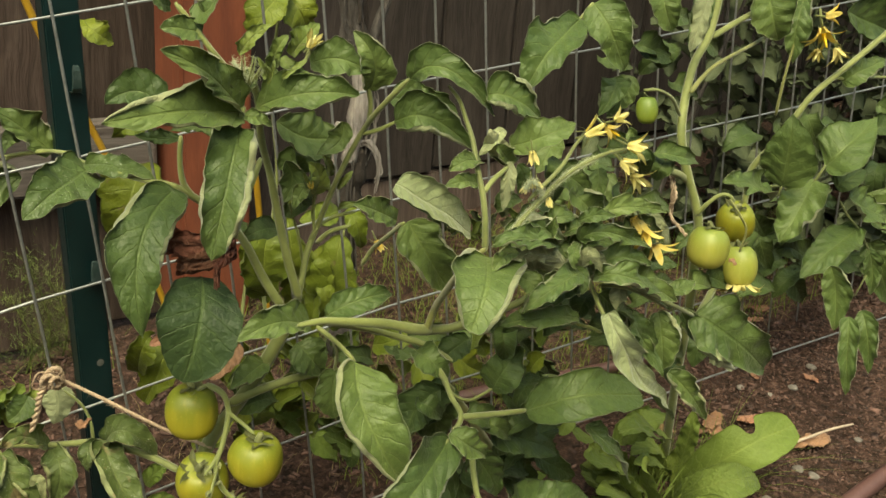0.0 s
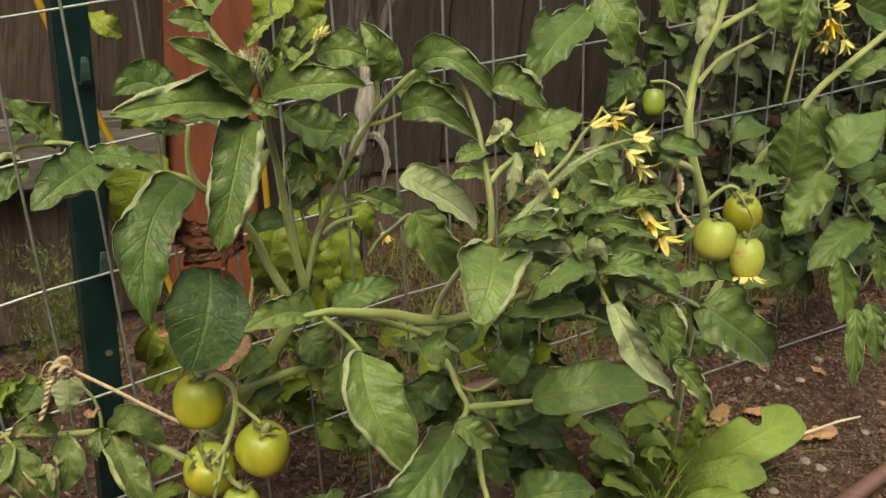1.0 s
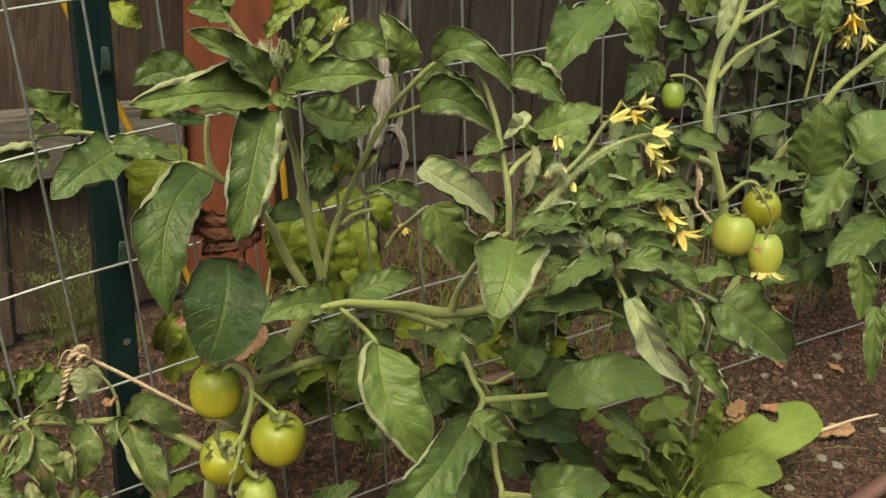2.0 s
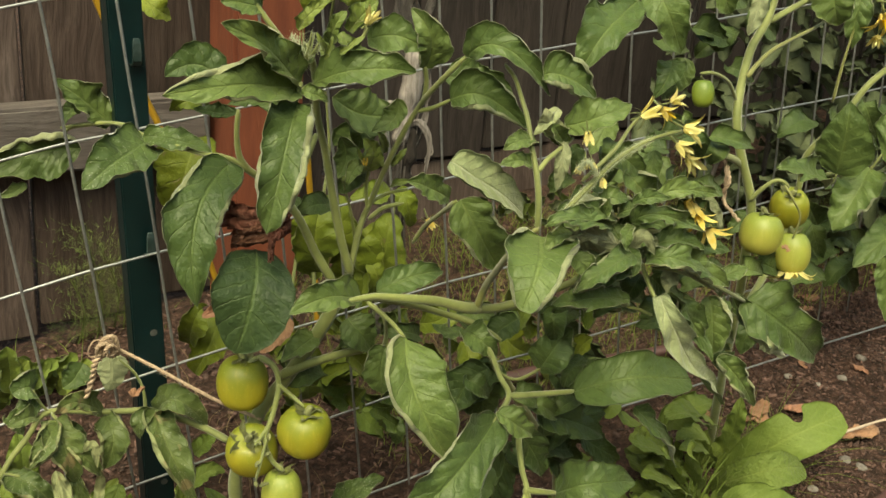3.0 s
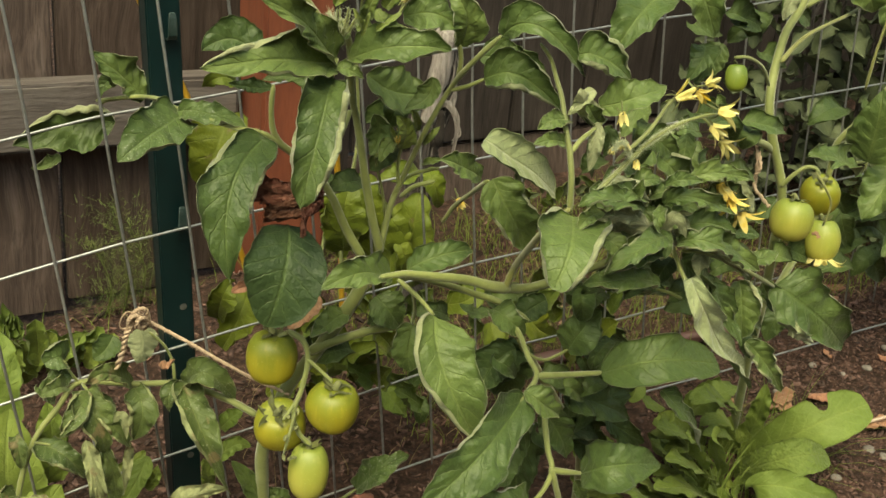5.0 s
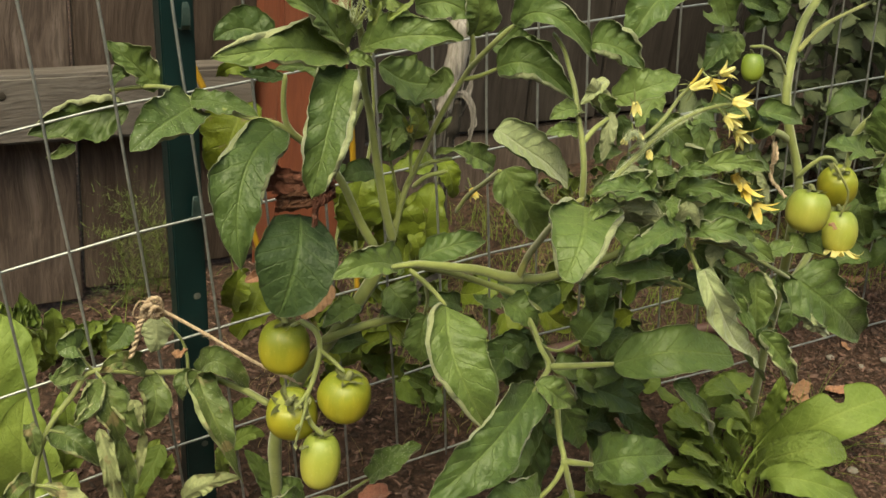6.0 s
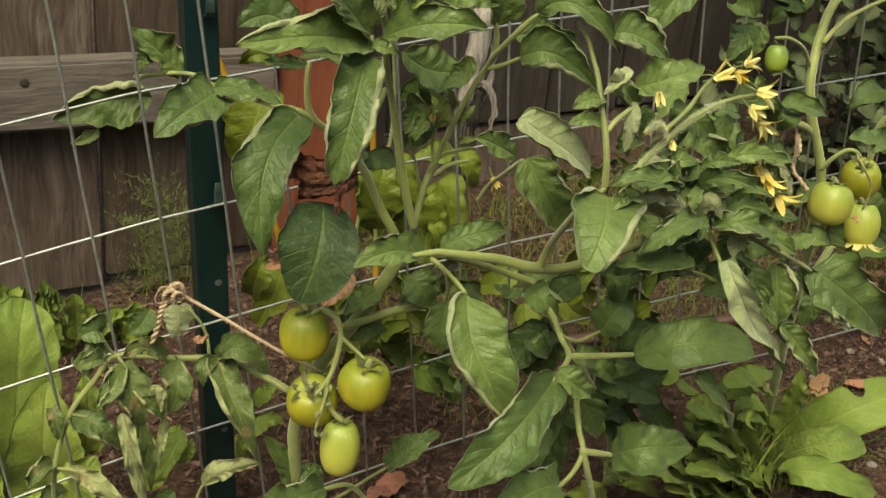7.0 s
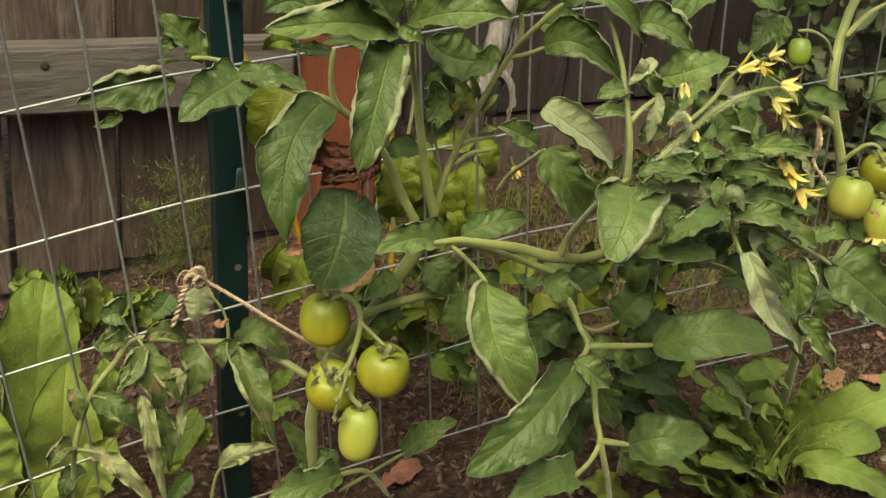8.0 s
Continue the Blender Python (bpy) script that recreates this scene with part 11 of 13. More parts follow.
stem(main_plant, [(0.0809, -0.0900, 0.3494), (0.0836, -0.1000, 0.3778), (0.0980, -0.1000, 0.3872), (0.1120, -0.1100, 0.3936)], 0.0016, 0.0012)
stem(main_plant, [(0.0846, -0.1000, 0.3768), (0.0825, -0.1000, 0.3956), (0.0820, -0.1050, 0.4147), (0.0845, -0.1100, 0.4279)], 0.0014, 0.0010)
flower(main_plant, (0.0768, -0.1100, 0.4228), (0.0740, -0.1120, 0.4295), 0.0044, PETAL, 0.05)
flower(main_plant, (0.0890, -0.1100, 0.4148), (0.0862, -0.1120, 0.4217), 0.0045, PETAL, 0.05)
flower(main_plant, (0.0827, -0.1100, 0.4281), (0.0799, -0.1120, 0.4348), 0.0044, PETAL, 0.05)
flower(main_plant, (0.0797, -0.1100, 0.4123), (0.0769, -0.1120, 0.4192), 0.0044, PETAL, 0.05)
flower(main_plant, (0.0755, -0.1100, 0.4288), (0.0728, -0.1120, 0.4355), 0.0044, PETAL, 0.05)
hairs(main_plant, [(0.0041, -0.1380, 0.5175), (0.0108, -0.1380, 0.5095), (0.0198, -0.1350, 0.5027)], 0.0060, 110, 12)
flower(main_plant, (0.1573, -0.2520, 0.4586), (0.1572, -0.2560, 0.4497), 0.0057, PETAL_PALE, 0.03)
flower(main_plant, (0.1630, -0.2520, 0.4564), (0.1657, -0.2560, 0.4475), 0.0057, PETAL_PALE, 0.03)
flower(main_plant, (0.1533, -0.2520, 0.4545), (0.1475, -0.2560, 0.4483), 0.0057, PETAL_PALE, 0.03)
hairs(main_plant, [(0.1510, -0.2540, 0.4536), (0.1581, -0.2540, 0.4576), (0.1663, -0.2540, 0.4479)], 0.0045, 1100, 13)
leaf(vine, (0.1536, 0.0800, 0.2450), (0.1454, 0.0600, 0.2885), (0.1451, 0.0700, 0.3205), (-0.3999, -0.9017, -0.1643), 0.0186, 0.0196, 24, 23, 10, 10, top=VINE, under=VINE, lobes=2, teeth=0.1, wave=0.02, peak=0.45, quilt=0.4, warped=0.5)
leaf(vine, (0.1824, 0.0700, 0.2270), (0.1669, 0.0500, 0.2670), (0.1791, 0.0600, 0.2924), (-0.4924, -0.8562, -0.1562), 0.0160, 0.0186, 15, 21, 10, 10, top=VINE, under=VINE, lobes=2, teeth=0.1, wave=0.02, peak=0.45, quilt=0.4, warped=0.5)
leaf(vine, (0.1216, 0.1000, 0.2588), (0.1202, 0.0800, 0.2896), (0.1326, 0.0900, 0.3037), (-0.6563, -0.7544, -0.0076), 0.0162, 0.0143, 18, 22, 10, 10, top=VINE, under=VINE, lobes=2, teeth=0.1, wave=0.02, peak=0.45, quilt=0.4, warped=0.5)
leaf(vine, (0.2001, 0.0600, 0.2046), (0.1763, 0.0400, 0.2413), (0.1702, 0.0500, 0.2609), (0.0220, -0.9863, -0.1635), 0.0164, 0.0168, 13, 32, 10, 10, top=VINE, under=VINE, lobes=2, teeth=0.1, wave=0.02, peak=0.45, quilt=0.4, warped=0.5)
leaf(vine, (0.1633, 0.0700, 0.1944), (0.1634, 0.0500, 0.2274), (0.1670, 0.0600, 0.2514), (-0.5969, -0.7960, -0.1008), 0.0161, 0.0176, 28, 31, 10, 10, top=VINE, under=VINE, lobes=2, teeth=0.1, wave=0.02, peak=0.45, quilt=0.4, warped=0.5)
crumpled_leaf(main_plant, (-0.0214, -0.1580, 0.2387), 0.0042, CALYX, 80, 'dried_flower', 'withered flower scrap')
crumpled_leaf(main_plant, (-0.0168, -0.1630, 0.2305), 0.0034, CALYX, 81, 'dried_flower', 'withered flower scrap')
crumpled_leaf(main_plant, (-0.0272, -0.1720, 0.2307), 0.0032, CALYX, 82, 'dried_flower', 'withered flower scrap')
crumpled_leaf(main_plant, (-0.0209, -0.1700, 0.2109), 0.0036, CALYX, 83, 'dried_flower', 'withered flower scrap')
crumpled_leaf(main_plant, (-0.0279, -0.1720, 0.2147), 0.0030, CALYX, 84, 'dried_flower', 'withered flower scrap')
crumpled_leaf(main_plant, (-0.0125, -0.1570, 0.2402), 0.0030, CALYX, 85, 'dried_flower', 'withered flower scrap')
crumpled_leaf(right_plant, (0.4074, -0.2150, 0.3474), 0.0055, DRY_TAN, 90, 'dried_flower', 'withered brown flower scrap')
crumpled_leaf(left_plant, (-0.0775, -0.0600, 0.2382), 0.0075, DRY_TAN, 91, 'curled_dead_leaflet', 'dry tan curled leaflet')
leaf(left_plant, (-0.1344, -0.0560, 0.2032), (-0.1466, -0.0650, 0.2033), (-0.1572, -0.0650, 0.1946), (-0.0541, -0.6160, 0.7859), 0.0041, 0.0066, 21, 25, 30, 200, wave=0.04, nu=26, nv=8, top=LEAF_WILTED, under=LEAF_WILTED_UNDER)
leaf(left_plant, (-0.1193, -0.0700, 0.2020), (-0.1142, -0.0750, 0.2086), (-0.1122, -0.0750, 0.1885), (0.1645, 0.9498, -0.2660), 0.0041, 0.0042, 11, 13, -90, -40, wave=0.04, nu=26, nv=8, top=LEAF_WILTED, under=LEAF_WILTED_UNDER)
leaf(left_plant, (-0.1466, -0.0400, 0.2210), (-0.1560, -0.0500, 0.2272), (-0.1667, -0.0500, 0.2232), (0.3507, -0.5345, 0.7690), 0.0076, 0.0087, 28, 31, 25, 25, wave=0.04, nu=26, nv=8, top=LEAF_WILTED, under=LEAF_WILTED_UNDER)
leaf(low_growth, (0.5154, 0.3389, 0.1505), (0.5099, 0.3289, 0.1653), (0.5058, 0.3189, 0.1742), (-0.7075, -0.3728, -0.6004), 0.0082, 0.0086, 21, 27, 40, 40, top=SHRUB, under=WEED_DULL, teeth=0.12, nu=10, nv=3)
leaf(low_growth, (0.6088, 0.4679, 0.0976), (0.6053, 0.4579, 0.1084), (0.6031, 0.4479, 0.1154), (-0.9397, -0.0352, -0.3401), 0.0079, 0.0066, 24, 25, 40, 40, top=WEED_DULL, under=WEED_DULL, teeth=0.12, nu=10, nv=3)
leaf(low_growth, (0.7032, 0.4387, 0.0885), (0.6902, 0.4287, 0.1105), (0.6783, 0.4187, 0.1231), (-0.1191, -0.8207, -0.5588), 0.0075, 0.0076, 20, 20, 40, 40, top=LEAF_DARK, under=WEED_DULL, teeth=0.12, nu=10, nv=3)
leaf(low_growth, (0.5413, 0.3042, 0.1602), (0.5361, 0.2942, 0.1782), (0.5329, 0.2842, 0.1883), (-0.7634, -0.3974, -0.5093), 0.0076, 0.0050, 13, 11, 40, 40, top=WEED_DULL, under=WEED_DULL, teeth=0.12, nu=10, nv=3)
leaf(low_growth, (0.5505, 0.3336, 0.1541), (0.5381, 0.3236, 0.1697), (0.5259, 0.3136, 0.1795), (0.2303, -0.8602, -0.4549), 0.0051, 0.0089, 12, 23, 40, 40, top=WEED_DULL, under=WEED_DULL, teeth=0.12, nu=10, nv=3)
leaf(low_growth, (0.5559, 0.4184, 0.1382), (0.5523, 0.4084, 0.1554), (0.5504, 0.3984, 0.1651), (-0.8135, -0.3757, -0.4440), 0.0090, 0.0089, 10, 13, 40, 40, top=SHRUB, under=WEED_DULL, teeth=0.12, nu=10, nv=3)
leaf(low_growth, (0.5177, 0.3614, 0.1474), (0.5107, 0.3514, 0.1621), (0.5046, 0.3414, 0.1711), (-0.4704, -0.5294, -0.7060), 0.0057, 0.0073, 24, 25, 40, 40, top=LEAF_DARK, under=WEED_DULL, teeth=0.12, nu=10, nv=3)
leaf(low_growth, (0.5640, 0.3696, 0.1435), (0.5512, 0.3596, 0.1637), (0.5387, 0.3496, 0.1754), (0.0633, -0.8673, -0.4937), 0.0052, 0.0054, 17, 16, 40, 40, top=SHRUB, under=WEED_DULL, teeth=0.12, nu=10, nv=3)
leaf(low_growth, (0.6485, 0.4079, 0.0931), (0.6327, 0.3979, 0.1036), (0.6160, 0.3879, 0.1117), (0.5944, -0.7779, 0.2039), 0.0089, 0.0087, 30, 22, 40, 40, top=LEAF_DARK, under=WEED_DULL, teeth=0.12, nu=10, nv=3)
leaf(low_growth, (0.5874, 0.3627, 0.1353), (0.5734, 0.3527, 0.1478), (0.5591, 0.3427, 0.1565), (0.5155, -0.8494, -0.1127), 0.0099, 0.0071, 24, 21, 40, 40, top=SHRUB, under=WEED_DULL, teeth=0.12, nu=10, nv=3)
leaf(low_growth, (0.6145, 0.3313, 0.1609), (0.5951, 0.3213, 0.1783), (0.5751, 0.3113, 0.1893), (0.4288, -0.9025, -0.0403), 0.0077, 0.0066, 28, 31, 40, 40, top=WEED_DULL, under=WEED_DULL, teeth=0.12, nu=10, nv=3)
leaf(low_growth, (0.6962, 0.4780, 0.0639), (0.6973, 0.4680, 0.0749), (0.7009, 0.4580, 0.0815), (-0.9839, -0.1041, 0.1454), 0.0106, 0.0090, 17, 21, 40, 40, top=LEAF_DARK, under=WEED_DULL, teeth=0.12, nu=10, nv=3)
leaf(low_growth, (0.5513, 0.3292, 0.1635), (0.5352, 0.3192, 0.1813), (0.5188, 0.3092, 0.1922), (0.3688, -0.9051, -0.2118), 0.0055, 0.0084, 20, 14, 40, 40, top=SHRUB, under=WEED_DULL, teeth=0.12, nu=10, nv=3)
leaf(low_growth, (0.5703, 0.3522, 0.1317), (0.5545, 0.3422, 0.1434), (0.5377, 0.3322, 0.1520), (0.5764, -0.8066, 0.1311), 0.0075, 0.0062, 23, 20, 40, 40, top=WEED_DULL, under=WEED_DULL, teeth=0.12, nu=10, nv=3)
leaf(low_growth, (0.6885, 0.4311, 0.0956), (0.6731, 0.4211, 0.1083), (0.6571, 0.4111, 0.1172), (0.5207, -0.8531, -0.0336), 0.0064, 0.0065, 26, 16, 40, 40, top=SHRUB, under=WEED_DULL, teeth=0.12, nu=10, nv=3)
leaf(low_growth, (0.6503, 0.4509, 0.0888), (0.6337, 0.4409, 0.1005), (0.6161, 0.4309, 0.1090), (0.5722, -0.8016, 0.1734), 0.0096, 0.0105, 15, 23, 40, 40, top=SHRUB, under=WEED_DULL, teeth=0.12, nu=10, nv=3)
leaf(low_growth, (0.5885, 0.3250, 0.1556), (0.5879, 0.3150, 0.1670), (0.5894, 0.3050, 0.1739), (-0.9985, -0.0536, -0.0090), 0.0078, 0.0059, 20, 20, 40, 40, top=SHRUB, under=WEED_DULL, teeth=0.12, nu=10, nv=3)
leaf(low_growth, (0.5414, 0.4069, 0.1215), (0.5400, 0.3969, 0.1302), (0.5401, 0.3869, 0.1360), (-0.9972, 0.0735, 0.0129), 0.0090, 0.0092, 29, 15, 40, 40, top=SHRUB, under=WEED_DULL, teeth=0.12, nu=10, nv=3)
leaf(low_growth, (0.5403, 0.3249, 0.1529), (0.5381, 0.3149, 0.1687), (0.5379, 0.3049, 0.1777), (-0.9279, -0.2404, -0.2850), 0.0057, 0.0064, 22, 11, 40, 40, top=WEED_DULL, under=WEED_DULL, teeth=0.12, nu=10, nv=3)
leaf(low_growth, (0.5499, 0.4180, 0.1274), (0.5319, 0.4080, 0.1443), (0.5130, 0.3980, 0.1551), (0.4805, -0.8769, 0.0074), 0.0066, 0.0085, 31, 29, 40, 40, top=LEAF_DARK, under=WEED_DULL, teeth=0.12, nu=10, nv=3)
leaf(low_growth, (0.6339, 0.4543, 0.0817), (0.6276, 0.4443, 0.0956), (0.6224, 0.4343, 0.1042), (-0.6568, -0.3653, -0.6597), 0.0063, 0.0094, 15, 28, 40, 40, top=WEED_DULL, under=WEED_DULL, teeth=0.12, nu=10, nv=3)
leaf(low_growth, (0.6734, 0.4673, 0.0909), (0.6689, 0.4573, 0.1027), (0.6658, 0.4473, 0.1101), (-0.8926, -0.0844, -0.4428), 0.0080, 0.0095, 28, 10, 40, 40, top=LEAF_DARK, under=WEED_DULL, teeth=0.12, nu=10, nv=3)
leaf(low_growth, (0.6638, 0.4254, 0.1238), (0.6589, 0.4154, 0.1371), (0.6556, 0.4054, 0.1451), (-0.8533, -0.1734, -0.4918), 0.0073, 0.0060, 27, 27, 40, 40, top=LEAF_DARK, under=WEED_DULL, teeth=0.12, nu=10, nv=3)
leaf(low_growth, (0.5893, 0.4446, 0.0992), (0.5938, 0.4346, 0.1106), (0.6013, 0.4246, 0.1172), (-0.9124, -0.2716, 0.3061), 0.0082, 0.0090, 25, 30, 40, 40, top=SHRUB, under=WEED_DULL, teeth=0.12, nu=10, nv=3)
leaf(low_growth, (0.5879, 0.3558, 0.1431), (0.5855, 0.3458, 0.1606), (0.5856, 0.3358, 0.1703), (-0.9119, -0.2887, -0.2917), 0.0082, 0.0073, 20, 15, 40, 40, top=SHRUB, under=WEED_DULL, teeth=0.12, nu=10, nv=3)
leaf(low_growth, (0.4990, 0.3118, 0.1660), (0.4880, 0.3018, 0.1790), (0.4770, 0.2918, 0.1876), (0.3168, -0.8350, -0.4500), 0.0082, 0.0069, 30, 24, 40, 40, top=WEED_DULL, under=WEED_DULL, teeth=0.12, nu=10, nv=3)
leaf(low_growth, (-0.1790, 0.3500, 0.0690), (-0.1850, 0.3500, 0.0730), (-0.1910, 0.3500, 0.0750), (-0.0520, -0.5816, 0.8118), 0.0065, 0.0065, 8, 8, 6, 6, blunt=0.6, wave=0.0, teeth=0.0, top=WEED, under=WEED, nu=14, nv=5)
leaf(low_growth, (-0.1790, 0.3500, 0.0730), (-0.1770, 0.3500, 0.0800), (-0.1780, 0.3500, 0.0880), (-0.0565, -0.5854, 0.8088), 0.0065, 0.0065, 8, 8, 6, 6, blunt=0.6, wave=0.0, teeth=0.0, top=WEED, under=WEED, nu=14, nv=5)
leaf(low_growth, (-0.1780, 0.3500, 0.0690), (-0.1720, 0.3500, 0.0710), (-0.1650, 0.3500, 0.0740), (-0.0586, -0.5802, 0.8124), 0.0065, 0.0065, 8, 8, 6, 6, blunt=0.6, wave=0.0, teeth=0.0, top=WEED, under=WEED, nu=14, nv=5)
stem(low_growth, [(-0.1780, 0.3520, 0.0680), (-0.1800, 0.3520, 0.0520), (-0.1830, 0.3520, 0.0240)], 0.0009, 0.0009)
leaf(low_growth, (0.8670, 0.0200, 0.0780), (0.8600, 0.0200, 0.0860), (0.8590, 0.0200, 0.0960), (-0.5292, -0.3708, 0.7632), 0.0069, 0.0069, 8, 8, 6, 6, blunt=0.6, wave=0.0, teeth=0.0, top=WEED, under=WEED, nu=14, nv=5)
leaf(low_growth, (0.8580, 0.0200, 0.0820), (0.8650, 0.0180, 0.0780), (0.8700, 0.0160, 0.0730), (-0.5279, -0.3672, 0.7659), 0.0085, 0.0077, 8, 8, 6, 6, blunt=0.6, wave=0.0, teeth=0.0, top=WEED, under=WEED, nu=14, nv=5)
leaf(low_growth, (0.8760, 0.0200, 0.0780), (0.8840, 0.0180, 0.0730), (0.8970, 0.0180, 0.0670), (-0.5314, -0.3635, 0.7652), 0.0055, 0.0055, 8, 8, 6, 6, blunt=0.6, wave=0.0, teeth=0.0, top=WEED, under=WEED, nu=14, nv=5)
leaf(weed_right, (0.3296, -0.1442, 0.0432), (0.2874, -0.1582, 0.0812), (0.2491, -0.1682, 0.1037), (0.5012, -0.7901, 0.3529), 0.0086, 0.0071, 14, 10, 10, 10, wave=0.03, nu=18, nv=5, top=WEED, under=WEED, teeth=0.05, notches=9, name="leaf")
leaf(weed_right, (0.4851, -0.1298, -0.0206), (0.4765, -0.1438, 0.0059), (0.4779, -0.1538, 0.0179), (-0.9861, 0.0415, -0.1607), 0.0134, 0.0079, 14, 10, 10, 10, wave=0.03, nu=18, nv=5, top=WEED, under=WEED, teeth=0.05, notches=9, name="leaf")
leaf(main_plant, (0.1790, -0.2620, 0.4162), (0.1477, -0.2720, 0.4333), (0.1140, -0.2750, 0.4283), (0.2631, -0.7351, 0.6248), 0.0100, 0.0066, 28, 12, 60, 60)
leaf(main_plant, (0.1959, -0.2620, 0.4140), (0.2074, -0.2720, 0.4227), (0.2481, -0.2750, 0.4064), (-0.1041, -0.7787, 0.6187), 0.0079, 0.0083, 22, 30, 40, 40, wave=0.05)
leaf(main_plant, (0.1871, -0.2620, 0.3975), (0.1576, -0.2720, 0.4144), (0.1307, -0.2750, 0.4167), (-0.2111, 0.9766, 0.0406), 0.0061, 0.0063, 10, 28, -60, -60)
leaf(main_plant, (0.1986, -0.2620, 0.3950), (0.1985, -0.2720, 0.4072), (0.2072, -0.2750, 0.3950), (0.8294, 0.5441, -0.1264), 0.0059, 0.0054, 15, 11, -40, -40)
leaf(main_plant, (0.2146, -0.2620, 0.3935), (0.2265, -0.2720, 0.4020), (0.2514, -0.2750, 0.3927), (-0.2343, -0.7052, 0.6692), 0.0105, 0.0095, 15, 28, 50, 50)
leaf(main_plant, (0.2307, -0.2620, 0.3836), (0.2504, -0.2720, 0.3797), (0.2821, -0.2750, 0.3599), (-0.0078, -0.8835, 0.4684), 0.0115, 0.0142, 18, 24, 30, 190)
leaf(main_plant, (0.2046, -0.2620, 0.3817), (0.1698, -0.2720, 0.3841), (0.1430, -0.2750, 0.3778), (0.0717, -0.5827, 0.8095), 0.0102, 0.0149, 23, 20, 40, 190)
leaf(main_plant, (0.1955, -0.2620, 0.3963), (0.1947, -0.2720, 0.3904), (0.1914, -0.2750, 0.3819), (-0.5167, -0.5557, 0.6513), 0.0049, 0.0055, 12, 28, 60, 60)
leaf(main_plant, (0.2380, -0.2620, 0.3782), (0.2284, -0.2720, 0.3726), (0.2246, -0.2750, 0.3640), (0.4245, 0.4349, -0.7942), 0.0064, 0.0066, 22, 30, -30, -30)
leaf(main_plant, (0.2044, -0.2620, 0.3572), (0.1606, -0.2720, 0.3702), (0.1264, -0.2750, 0.3727), (0.2498, -0.6892, 0.6801), 0.0111, 0.0103, 21, 22, 40, 40)
leaf(main_plant, (0.1668, -0.2620, 0.4194), (0.1623, -0.2720, 0.4315), (0.1618, -0.2750, 0.4410), (-0.8223, -0.3840, -0.4199), 0.0048, 0.0048, 20, 20, 50, 50)
leaf(main_plant, (0.1963, -0.2620, 0.4124), (0.1828, -0.2720, 0.4102), (0.1839, -0.2750, 0.4013), (-0.3505, -0.3926, 0.8503), 0.0051, 0.0050, 27, 23, 50, 50)
leaf(main_plant, (0.1449, -0.2620, 0.4153), (0.1262, -0.2720, 0.4180), (0.1165, -0.2750, 0.4111), (0.0955, -0.4871, 0.8681), 0.0067, 0.0066, 24, 21, 60, 60)
leaf(main_plant, (0.1931, -0.2620, 0.4287), (0.1976, -0.2720, 0.4357), (0.2120, -0.2750, 0.4343), (-0.5601, -0.5431, 0.6256), 0.0057, 0.0052, 29, 17, 60, 60)
leaf(main_plant, (0.2512, -0.2620, 0.3536), (0.2531, -0.2720, 0.3401), (0.2683, -0.2750, 0.3208), (-0.3406, -0.9212, 0.1880), 0.0090, 0.0113, 12, 23, 60, 190)
leaf(main_plant, (0.1477, -0.2620, 0.3973), (0.1519, -0.2720, 0.3949), (0.1584, -0.2750, 0.3832), (-0.3380, -0.8044, 0.4886), 0.0079, 0.0086, 12, 28, 40, 40)
leaf(weed_left, (-0.0782, 0.0000, 0.1164), (-0.0890, -0.0100, 0.1024), (-0.1039, -0.0120, 0.0805), (-0.3916, -0.7518, 0.5305), 0.0099, 0.0117, 14, 10, 10, 10, top=WEED, under=WEED, teeth=0.05, notches=26, name="leaf")
leaf(weed_left, (-0.0189, 0.0000, 0.0944), (-0.0075, -0.0100, 0.1152), (0.0085, -0.0120, 0.1120), (-0.6124, -0.5044, 0.6087), 0.0094, 0.0083, 14, 10, 10, 10, top=WEED, under=WEED, teeth=0.05, notches=26, name="leaf")
leaf(weed_left, (-0.0078, 0.0200, 0.1139), (-0.0013, 0.0100, 0.1307), (0.0082, 0.0080, 0.1360), (-0.8092, -0.4949, 0.3167), 0.0085, 0.0084, 14, 10, 10, 10, top=WEED_DULL, under=WEED, teeth=0.05, notches=26, name="leaf")
leaf(weed_left, (-0.0791, 0.0000, 0.0827), (-0.0745, -0.0100, 0.1003), (-0.0718, -0.0120, 0.1137), (-0.7153, -0.6916, -0.1003), 0.0060, 0.0059, 14, 10, 10, 10, top=WEED_DULL, under=WEED, teeth=0.05, notches=26, name="leaf")
leaf(weed_left, (-0.0233, 0.0000, 0.0699), (-0.0297, -0.0100, 0.0933), (-0.0333, -0.0120, 0.1102), (-0.0281, -0.9559, -0.2922), 0.0061, 0.0070, 14, 10, 10, 10, top=WEED, under=WEED, teeth=0.05, notches=26, name="leaf")
leaf(weed_right, (0.4672, -0.1623, 0.0439), (0.4763, -0.1763, 0.0680), (0.4999, -0.1863, 0.0747), (-0.7362, -0.1619, 0.6571), 0.0090, 0.0079, 14, 10, 10, 10, wave=0.03, nu=18, nv=5, top=WEED_DULL, under=WEED, teeth=0.1, notches=9, name="leaf")

